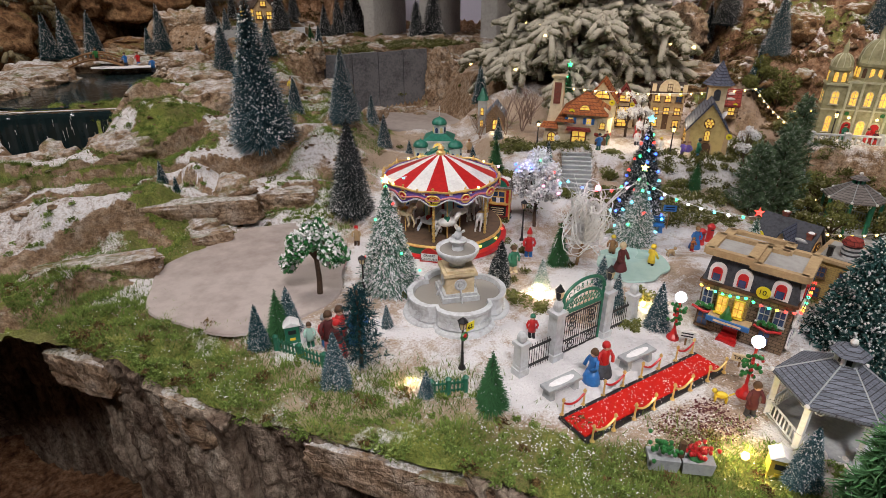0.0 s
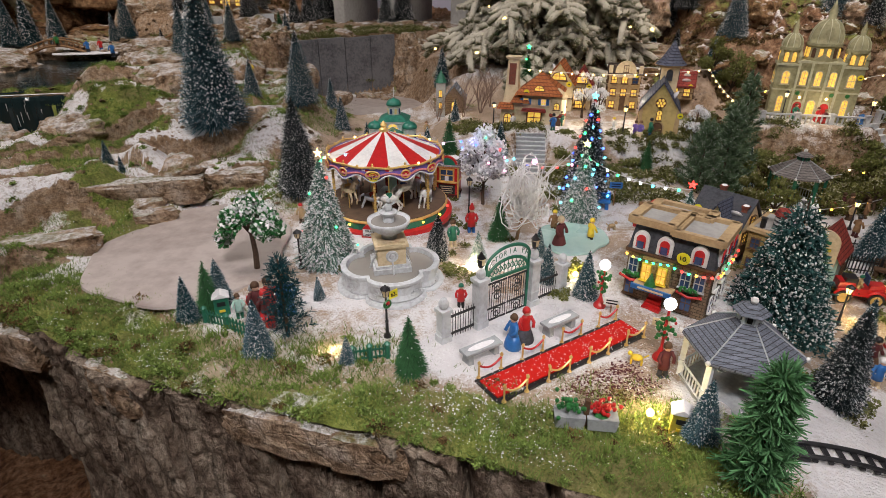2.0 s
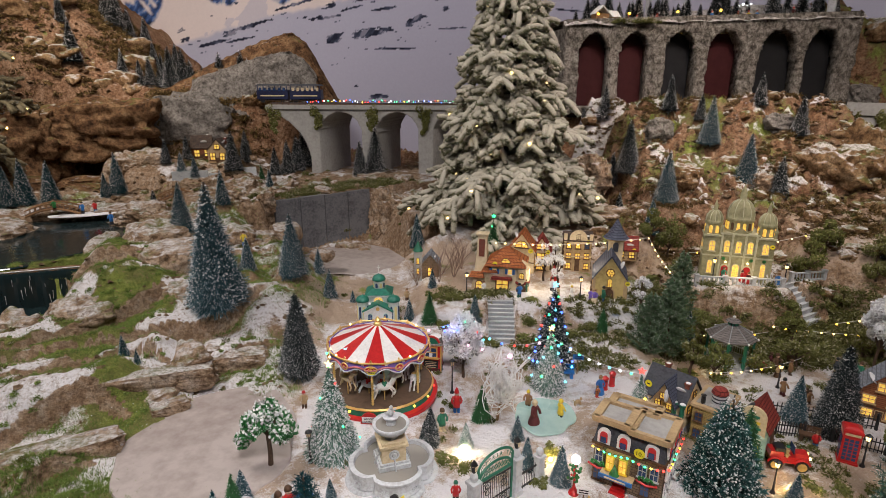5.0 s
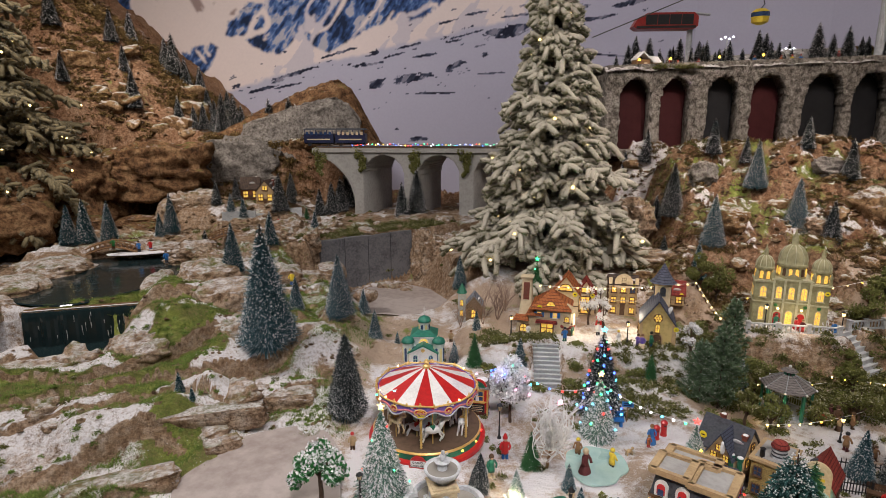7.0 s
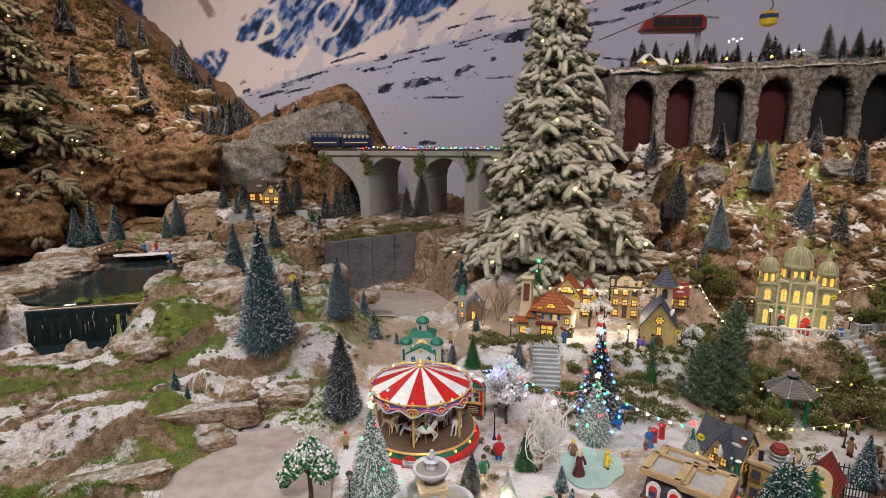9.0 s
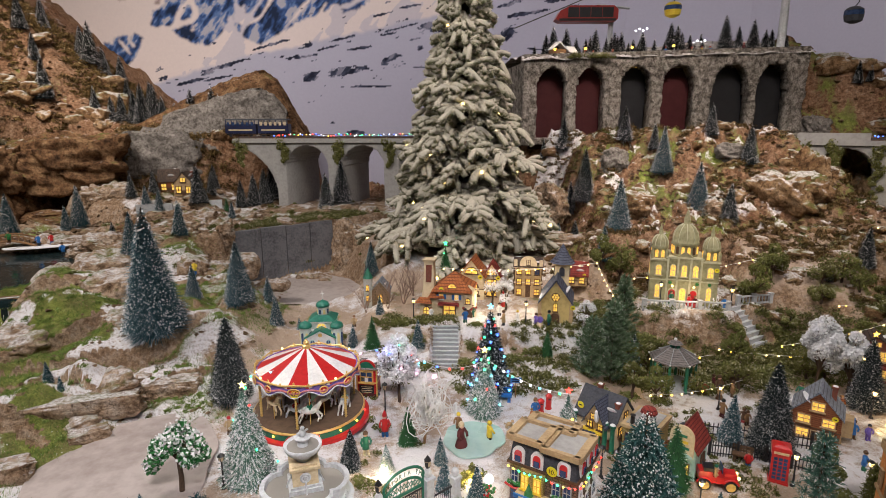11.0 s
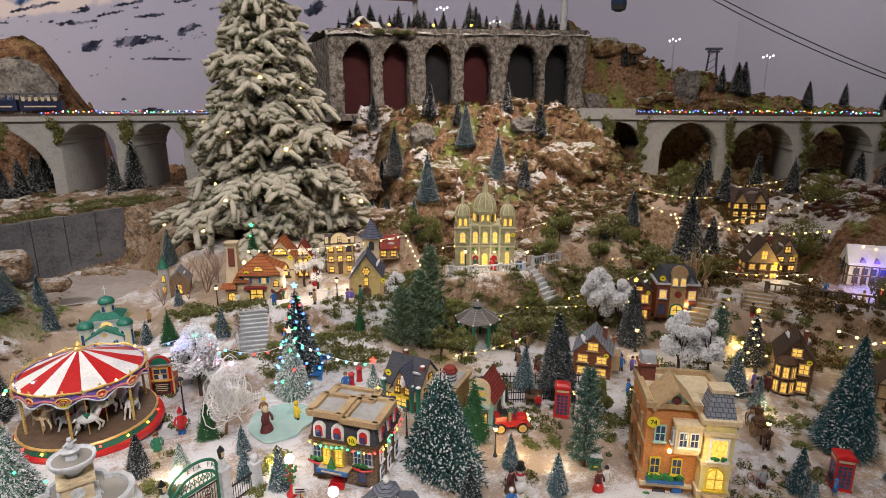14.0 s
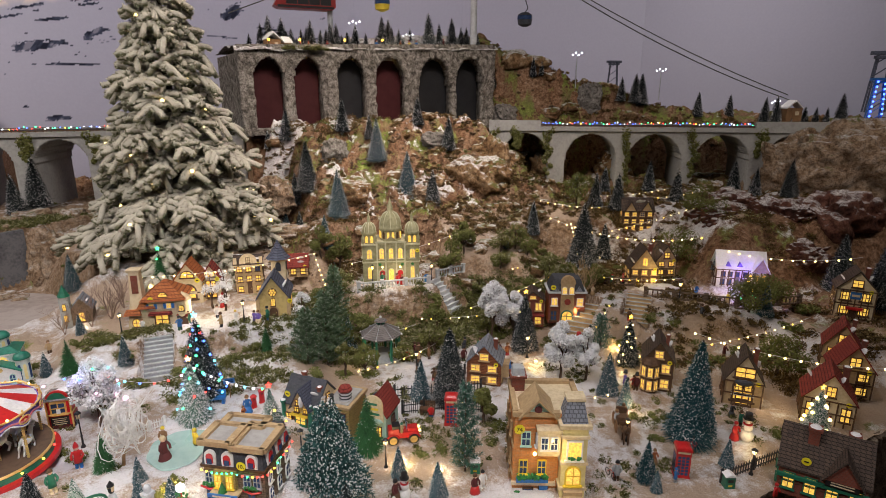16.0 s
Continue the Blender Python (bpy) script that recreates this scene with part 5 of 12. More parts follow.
class House:
    """A ceramic village house: origin in the middle of its foot, front towards local -y."""

    def __init__(self, name, label, x, y, rz, w, d, z=None, category="house", group="ceramic village houses"):
        self.root = thing(name, x, y, gz(x, y) if z is None else z, rz, label, category, group)
        self.w, self.d = w, d

    def at(self, face, u, out=0.0):
        w, d = self.w / 2 + out, self.d / 2 + out
        return {"f": (u, -d, 0), "r": (w, u, 90), "b": (-u, d, 180), "l": (-w, -u, -90)}[face]

    def block(self, name, material, w, d, h, x=0.0, y=0.0, z=0.0, top=1.0, topy=None):
        return part(name, Shape().box(x, y, z + h / 2, w, d, h, top=top, topy=topy), material, self.root)

    def roof(self, material, z, h, w=None, d=None, x=0.0, y=0.0, along="y", gable=None, over=0.006, snow=0, name="roof"):
        w, d = w or self.w, d or self.d
        if gable:
            part("gable_wall", Shape().gable(x, y, z, w, d, h, along), gable, self.root)
        r = part(name, Shape().slope(x, y, z + 0.0005, w, d, h, 0.005, along, over), material, self.root)
        rnd = random.Random(int(abs(x + z + h) * 1e4) + snow)
        half = (w if along == "y" else d) / 2
        run = d if along == "y" else w
        for k in range(snow):
            s, q, t = rnd.choice((-1, 1)), rnd.uniform(0.25, 0.8), rnd.uniform(-0.4, 0.4) * run
            p = s * half * q
            zc = z + h * (1 - q) + 0.006
            sh = Shape().ball(0, 0, 0, 1.0, 8).turned()
            a, b = rnd.uniform(0.10, 0.2) * half * 2, rnd.uniform(0.12, 0.25) * run
            ang = -s * math.atan2(h, half)
            c, sn = math.cos(ang), math.sin(ang)
            vs = []
            for vx, vy, vz in sh.v:
                lx, lz = vx * a, vz * 0.004
                px, pz = lx * c + lz * sn, -lx * sn + lz * c
                vs.append((x + p + px, y + t + vy * b, zc + pz) if along == "y" else (x + t + vy * b, y + p + px, zc + pz))
            sh.v = vs
            part("snow_patch", sh, "snow", r, "patch of snow")
        return r

    def win(self, face, u, z, w, h, lit=True, frame="white", arch=False, out=0.0, bars=True, x=None, y=None, rz=None, sill=True, pane=None):
        px, py, prz = self.at(face, u, out)
        if x is not None:
            px, py, prz = x, y, rz if rz is not None else prz
        t = min(w, h) * 0.13
        f = Shape()
        if arch:
            f.arch(0, -0.0005, -t, w + 2 * t, h + 2 * t, 0.003)
        else:
            f.box(-w / 2 - t / 2, -0.001, h / 2, t, 0.004, h + 2 * t).box(w / 2 + t / 2, -0.001, h / 2, t, 0.004, h + 2 * t)
            f.box(0, -0.001, h + t / 2, w, 0.004, t).box(0, -0.001, -t / 2, w, 0.004, t)
        if sill:
            f.box(0, -0.003, -t * 1.3, w + 4 * t, 0.006, t)
        if bars:
            f.box(0, -0.002, h / 2, t * 0.6, 0.0025, h).box(0, -0.002, h * 0.5, w, 0.0025, t * 0.6)
        ob = part("window", f.turned(prz, px, py, z), frame, self.root)
        p = Shape()
        if arch:
            p.arch(0, -0.0025 + 0.0012, 0, w, h, 0.0022)
        else:
            p.box(0, 0.0, h / 2, w, 0.003, h)
        part("pane", p.turned(prz, px, py, z), pane or ("pane" if lit else "pane_dim"), ob, "lit yellow pane" if lit else "dark blue pane")
        return ob

    def door(self, face, u, z, w, h, material="red", frame="white", arch=False):
        px, py, prz = self.at(face, u)
        f = Shape().arch(0, 0, 0, w * 1.25, h * 1.1, 0.004) if arch else Shape().box(0, 0, h * 0.54, w * 1.25, 0.004, h * 1.08)
        d = part("door", f.turned(prz, px, py, z), frame, self.root)
        p = Shape().arch(0, -0.002, 0, w, h, 0.003) if arch else Shape().box(0, -0.002, h / 2, w, 0.003, h)
        part("door_leaf", p.turned(prz, px, py, z), material, d)
        part("handle", Shape().ball(w * 0.32, -0.0042, h * 0.45, w * 0.05, 6).turned(prz, px, py, z), "gold", d)

    def band(self, z, h, material="white", out=0.003, w=None, d=None, x=0.0, y=0.0):
        part("cornice", Shape().box(x, y, z + h / 2, (w or self.w) + 2 * out, (d or self.d) + 2 * out, h), material, self.root)

    def chimney(self, x, y, z, h, material="brick_red", w=0.012):
        c = part("chimney", Shape().box(x, y, z + h / 2, w, w, h).box(x, y, z + h, w * 1.3, w * 1.3, h * 0.14), material, self.root)
        part("snow_cap", Shape().ball(x, y, z + h * 1.07, w * 0.6, 8, sz=0.35), "snow", c)

    def sticker(self, face, u, z, text="", r=0.0095, out=0.004, x=None, y=None, rz=None):
        px, py, prz = self.at(face, u, out)
        if x is not None:
            px, py, prz = x, y, rz
        disc = Shape().add([(r * math.cos(t), 0, r * math.sin(t)) for t in [2 * math.pi * k / 20 for k in range(20)]] + [(r * math.cos(t), 0.0008, r * math.sin(t)) for t in [2 * math.pi * k / 20 for k in range(20)]],
                           [tuple(range(20)), tuple(range(39, 19, -1))] + [(k, (k + 1) % 20, 20 + (k + 1) % 20, 20 + k) for k in range(20)])
        s = part("number_sticker", disc.turned(prz, px, py, z), "sticker", self.root, "round yellow paper sticker")
        if text:
            lettering(text, r * 1.15, s, px + 0.0016 * math.sin(radians(prz)), py - 0.0016 * math.cos(radians(prz)), z, prz)
        else:
            part("mark", Shape().box(0, -0.0009, 0, r * 0.9, 0.0006, r * 0.3).turned(prz, px, py, z), "ink", s)

    def sign(self, face, u, z, w, h, material, ink="ink", out=0.002, rows=1):
        px, py, prz = self.at(face, u, out)
        s = part("shop_sign", Shape().box(0, 0, 0, w, 0.003, h).turned(prz, px, py, z), material, self.root)
        for k in range(rows):
            part("sign_line", Shape().box(0, -0.002, h * (0.5 - (k + 0.5) / rows) * 0.8, w * 0.7, 0.001, h * 0.3 / rows).turned(prz, px, py, z), ink, s)

    def windows(self, face, us, z, w, h, **kw):
        for u in us:
            self.win(face, u, z, w, h, **kw)


# ---- hotel with the mansard roof ----
def hotel():
    H = House("hotel", "black-roofed stone hotel with arched dormers and a chain of lights", 0.578, 0.9215, -39.4, 0.166, 0.156, 0.0)
    r = H.root
    H.block("wall_body", "stone_brown", 0.160, 0.150, 0.110)
    H.block("bay", "yellow_brick", 0.056, 0.012, 0.060, -0.020, -0.080, 0.046)
    H.block("roof_storey", "dark_grey", 0.166, 0.156, 0.055, 0, 0, 0.112, 0.90, 0.90)
    H.band(0.108, 0.006, "brown")
    for x, y, w, d, z in ((-0.045, -0.03, 0.075, 0.09, 0.172), (0.042, -0.02, 0.082, 0.115, 0.166), (-0.02, 0.045, 0.11, 0.05, 0.166)):
        s = Shape()
        for dx, dy, sx, sy in ((0, -d / 2, w, 0.01), (0, d / 2, w, 0.01), (-w / 2, 0, 0.01, d), (w / 2, 0, 0.01, d)):
            s.box(x + dx, y + dy, z + 0.004, sx + 0.008, sy + 0.002, 0.014)
        k = part("parapet", s, "tan", r, "tan painted parapet")
        part("roof_floor", Shape().box(x, y, z, w, d, 0.006), "concrete", k)
    for face, us in (("f", (-0.058, -0.012, 0.052)), ("r", (-0.042, 0.010, 0.05))):
        for u in us:
            x, y, rz = H.at(face, u, -0.002)
            d = part("dormer", Shape().arch(0, 0.004, 0, 0.030, 0.040, 0.016, 10).turned(rz, x, y, 0.116), "white", r, "white arched dormer")
            p = part("window", Shape().arch(0, -0.005, 0.004, 0.018, 0.027, 0.003, 8).turned(rz, x, y, 0.118), "red", d)
            part("pane", Shape().box(0, -0.0072, 0.010, 0.013, 0.002, 0.015).turned(rz, x, y, 0.118), "pane_dim", p)
    H.windows("f", (-0.066, 0.036, 0.062), 0.064, 0.016, 0.030, lit=False, frame="grey")
    H.windows("f", (-0.036, -0.006), 0.060, 0.015, 0.034, lit=True, frame="yellow", out=0.011)
    H.windows("r", (-0.05, 0.0, 0.05), 0.064, 0.016, 0.030, lit=False, frame="white")
    H.windows("r", (-0.05, 0.0, 0.05), 0.016, 0.018, 0.032, lit=False, frame="white", arch=True)
    H.windows("f", (-0.066, 0.045), 0.014, 0.018, 0.034, lit=False, frame="brown", arch=True)
    H.door("f", -0.012, 0.012, 0.026, 0.040, "red", "brown")
    st = Shape()
    for k in range(3):
        st.box(-0.012, -0.084 - 0.007 * (2 - k), 0.003 + 0.004 * k, 0.036 - 0.004 * k, 0.012, 0.006 + 0.004 * k)
    part("front_steps", st, "red", r)
    part("balcony", Shape().box(-0.016, -0.094, 0.050, 0.075, 0.030, 0.006), "tan", r)
    part("name_board", Shape().box(-0.016, -0.111, 0.050, 0.078, 0.004, 0.010), "blue", r, "blue name board with pale lettering")
    part("name_line", Shape().box(-0.016, -0.1135, 0.050, 0.050, 0.001, 0.004), "cream", r)
    for u in (-0.066, 0.048):
        x, y, rz = H.at("f", u)
        g = Shape()
        rnd = random.Random(int(u * 999))
        for k in range(26):
            g.ball(rnd.uniform(-0.018, 0.018), -0.006 + rnd.uniform(-0.003, 0.003), rnd.uniform(-0.004, 0.005), 0.0032, 5)
        part("window_box", g.turned(rz, x, y, 0.060), "leaf", r)
        part("garland", Shape().path([(-0.024, -0.004, 0), (0, -0.006, -0.006), (0.024, -0.004, 0)], 0.003, 5).turned(rz, x, y, 0.052), "red", r)
    for face, a, b, n in (("f", -0.08, 0.082, 13), ("r", -0.076, 0.076, 9)):
        pts, rnd = [], random.Random(n)
        for k in range(n):
            u = a + (b - a) * k / (n - 1)
            x, y, rz = H.at(face, u, 0.008)
            z = 0.106 - 0.006 * math.sin(math.pi * ((k * 2.0 / (n - 1)) % 1)) 
            pts.append((x, y, z))
            part("fairy_bulb", Shape().ball(x, y, z - 0.003, 0.0030, 6), rnd.choice(["bulb_red", "bulb_green", "bulb_amber", "bulb_red"]), r)
        part("light_cable", Shape().path(pts, 0.0008, 4), "wire", r)
    H.sticker("f", 0.026, 0.124, "10.", 0.0125, 0.006)
    s = Shape()
    for k in range(9):
        q = 1 - k / 9
        s.lathe([(0.001, 0.003), (0.011 * q + 0.001, 0)], 8, -0.022, -0.098, 0.053 + 0.0032 * k)
    part("balcony_fir", s, "leaf", r)


hotel()


def orange_house():
    H = House("town_house", "orange brick town house with grey slate turret and lit porch", 1.312, 0.722, -31, 0.165, 0.15, -0.128)
    r = H.root
    H.block("wall_body", "brick_orange", 0.160, 0.145, 0.235)
    H.block("front_wall", "brick_orange", 0.100, 0.004, 0.150, -0.030, -0.0735, 0.05)
    H.block("bay_tower", "yellow_wall", 0.058, 0.050, 0.222, 0.058, -0.078)
    for z in (0.060, 0.128, 0.196):
        part("cornice", Shape().box(0.058, -0.078, z, 0.066, 0.058, 0.008), "cream", r)
    part("turret_roof", Shape().box(0.058, -0.072, 0.251, 0.060, 0.052, 0.056, top=0.62), "slate_grey", r, "grey slate mansard turret")
    part("turret_rim", Shape().box(0.058, -0.074, 0.221, 0.074, 0.064, 0.010).box(0.058, -0.072, 0.282, 0.044, 0.038, 0.007), "cream", r)
    part("parapet", Shape().box(-0.078, 0, 0.240, 0.012, 0.152, 0.016).box(0.078, 0.02, 0.240, 0.012, 0.11, 0.016).box(0, 0.072, 0.240, 0.165, 0.012, 0.016).box(-0.03, -0.074, 0.238, 0.11, 0.014, 0.012), "tan", r)
    part("flat_roof", Shape().box(0, 0, 0.236, 0.150, 0.138, 0.004), "cream", r)
    part("gable_wall", Shape().gable(-0.026, -0.062, 0.232, 0.078, 0.03, 0.040), "mint", r)
    part("gable_roof", Shape().slope(-0.026, -0.045, 0.233, 0.078, 0.075, 0.041, 0.006), "tan", r)
    part("round_window", Shape().lathe([(0.009, 0), (0.009, 0.003), (0.006, 0.004)], 12).turned(0), "maroon", r).matrix_basis = pose(-0.026, -0.0775, 0.250, 90, 0, 0)
    H.chimney(-0.062, 0.045, 0.236, 0.040, "brick_red", 0.032)
    part("chimney_top", Shape().box(-0.062, 0.045, 0.288, 0.034, 0.034, 0.020, top=0.8), "grey", r)
    part("oriel", Shape().box(0.000, -0.085, 0.175, 0.052, 0.026, 0.056, top=1.0).box(0, -0.083, 0.143, 0.048, 0.022, 0.010, top=1.1).box(0, -0.085, 0.206, 0.058, 0.032, 0.006), "cream", r)
    for u in (-0.011, 0.011):
        H.win("f", 0, 0.160, 0.014, 0.030, lit=False, x=u, y=-0.0985, rz=0, frame="white")
    H.win("f", 0, 0.160, 0.012, 0.030, lit=False, x=-0.0265, y=-0.085, rz=-90, frame="white")
    H.windows("f", (-0.052,), 0.158, 0.018, 0.034, lit=False, frame="mint", out=0.004)
    H.windows("f", (-0.056, -0.012), 0.082, 0.017, 0.034, lit=False, frame="yellow", out=0.004)
    g, rnd = Shape(), random.Random(8)
    for k in range(60):
        g.ball(-0.034 + rnd.uniform(-0.036, 0.036), -0.084 + rnd.uniform(-0.005, 0.004), 0.074 + rnd.uniform(-0.005, 0.006), 0.004, 5)
    part("window_box", g, "leaf", r)
    part("flower_trough", Shape().box(-0.034, -0.084, 0.066, 0.076, 0.012, 0.008), "blue", r)
    H.win("f", 0, 0.140, 0.030, 0.044, lit=True, x=0.058, y=-0.104, rz=0, frame="white", bars=False)
    H.win("f", 0, 0.072, 0.030, 0.044, lit=True, x=0.058, y=-0.104, rz=0, frame="yellow", arch=True)
    g2 = Shape()
    for k in range(20):
        g2.ball(0.058 + rnd.uniform(-0.015, 0.015), -0.109, 0.142 + rnd.uniform(-0.003, 0.004), 0.0035, 5)
    part("lamp_garland", g2, "leaf", r)
    part("porch_lamp", Shape().ball(-0.030, -0.082, 0.136, 0.005, 8), "warm", r)
    st = Shape()
    for k in range(6):
        st.box(0.058, -0.112 - 0.008 * (5 - k), 0.004 + 0.005 * k, 0.044, 0.010, 0.008 + 0.010 * k)
    part("porch_steps", st, "tan", r)
    H.door("f", -0.005, 0.006, 0.020, 0.040, "blue", "brown")
    H.win("f", -0.042, 0.022, 0.022, 0.016, lit=False, frame="brown", out=0.002)
    part("plinth_band", Shape().box(-0.03, -0.077, 0.053, 0.106, 0.010, 0.008), "cream", r)
    H.windows("l", (-0.045, 0.0, 0.045), 0.165, 0.012, 0.034, lit=False, frame="tan")
    H.windows("l", (-0.045, 0.0, 0.045), 0.090, 0.012, 0.034, lit=False, frame="tan")
    H.windows("l", (-0.03, 0.03), 0.022, 0.012, 0.030, lit=False, frame="tan")
    for z in (0.075, 0.150):
        part("side_band", Shape().box(-0.0815, 0, z, 0.004, 0.15, 0.006), "tan", r)
    H.sticker("f", -0.068, 0.200, "74", 0.0125, 0.007)
    pl = Shape()
    for k in range(30):
        pl.ball(-0.072 + rnd.uniform(-0.006, 0.006), -0.086, 0.018 + rnd.uniform(-0.016, 0.016), 0.005, 5)
    part("door_shrub", pl, "leaf", r)


orange_house()


def cathedral():
    H = House("cathedral", "pale cream cathedral with three domes, lit arched windows and red doors", 1.440, 1.985, -24, 0.25, 0.13, 0.084)
    r, wall = H.root, "church_wall"
    H.block("nave", wall, 0.135, 0.13, 0.190)
    H.band(0.187, 0.007, "church_trim", 0.003, 0.135, 0.13)
    H.band(0.098, 0.005, "church_trim", 0.003, 0.135, 0.13)

    def dome(x, y, z, rad, tall, spire):
        d = part("dome", Shape().lathe([(rad * 1.08, 0), (rad * 1.10, 0.004), (rad, 0.005), (rad * 1.02, tall * 0.25), (rad * 0.92, tall * 0.55), (rad * 0.66, tall * 0.82), (rad * 0.30, tall * 0.97), (rad * 0.24, tall), (rad * 0.26, tall + spire * 0.35), (rad * 0.12, tall + spire * 0.7), (0.0006, tall + spire)], 20, x, y, z), wall, r, "pale rounded dome with a pointed lantern", True)
        for k in range(10):
            t = 2 * math.pi * (k + 0.5) / 10
            part("rib", Shape().path([(x + rad * q * math.cos(t), y + rad * q * math.sin(t), z + h) for q, h in ((1.03, 0.006), (1.05, tall * 0.25), (0.95, tall * 0.55), (0.68, tall * 0.83), (0.3, tall * 0.985))], 0.0014, 4), "church_trim", d)

    # twin towers with open arcades under their domes
    for x in (-0.096, 0.096):
        t = part("tower", Shape().box(x, -0.030, 0.090, 0.062, 0.072, 0.180), wall, r, "square front tower")
        part("tower_cornice", Shape().box(x, -0.030, 0.180, 0.070, 0.080, 0.007).box(x, -0.030, 0.098, 0.067, 0.077, 0.005), "church_trim", t)
        part("belfry", Shape().lathe([(0.030, 0.182), (0.030, 0.222), (0.035, 0.224), (0.035, 0.230)], 12, x, -0.030), wall, t)
        for k in range(8):
            a = 2 * math.pi * (k + 0.5) / 8
            part("belfry_arch", Shape().arch(0, 0, 0, 0.012, 0.030, 0.003).turned(math.degrees(a) + 90, x + 0.0305 * math.cos(a), -0.030 + 0.0305 * math.sin(a), 0.188), "pane", t, "lit arched opening")
        dome(x, -0.030, 0.229, 0.031, 0.048, 0.044)
        for dx in (-0.028, 0.028):
            part("pinnacle", Shape().lathe([(0.006, 0), (0.006, 0.022), (0.008, 0.024), (0.001, 0.046)], 8, x + dx, -0.062, 0.183), wall, t)
        H.win("f", x, 0.118, 0.020, 0.040, arch=True, frame="church_trim", x=x, y=-0.0665, rz=0)
        H.win("f", x, 0.024, 0.016, 0.052, arch=True, frame="church_trim", x=x, y=-0.0665, rz=0)
    # middle drum with small openings and the great dome
    part("drum", Shape().lathe([(0.050, 0.190), (0.048, 0.238), (0.053, 0.240), (0.053, 0.246)], 20, 0, -0.012), wall, r)
    for k in range(14):
        a = 2 * math.pi * k / 14
        part("drum_opening", Shape().arch(0, 0, 0, 0.011, 0.030, 0.003).turned(math.degrees(a) + 90, 0.0495 * math.cos(a), -0.012 + 0.0495 * math.sin(a), 0.204), "pane" if k % 3 else "brown", r)
    dome(0, -0.012, 0.245, 0.048, 0.078, 0.060)
    # facade
    for u in (-0.062, -0.024, 0.024, 0.062):
        part("pilaster", Shape().box(u, -0.0675, 0.094, 0.007, 0.007, 0.188), "church_trim", r)
    for u in (-0.042, 0.0, 0.042):
        H.win("f", u, 0.116, 0.018, 0.046, arch=True, frame="church_trim")
    part("gable_wall", Shape().gable(0, -0.058, 0.192, 0.070, 0.014, 0.026), wall, r)
    for u in (-0.040, 0.040):
        H.door("f", u, 0.0, 0.026, 0.060, "red", "church_trim", True)
        part("door_lamp", Shape().ball(u, -0.073, 0.076, 0.005, 8), "warm", r)
    H.win("f", 0.0, 0.014, 0.022, 0.052, arch=True, frame="church_trim", bars=False)
    for f in "lr":
        x = -0.1275 if f == "l" else 0.1275
        for y in (-0.045, -0.015):
            H.win(f, 0, 0.118, 0.014, 0.036, arch=True, frame="church_trim", x=x, y=y, rz=-90 if f == "l" else 90)
    for x, y in ((-0.05, -0.074), (0.05, -0.074), (0.096, -0.072)):
        part("wreath", Shape().lathe([(0.0045, 0), (0.007, 0.003), (0.0045, 0.006)], 10), "leaf", r).matrix_basis = pose(x, y, 0.090, 90, 0, 0)
    H.sticker("f", 0.118, 0.150, "", 0.009, 0.004)


cathedral()


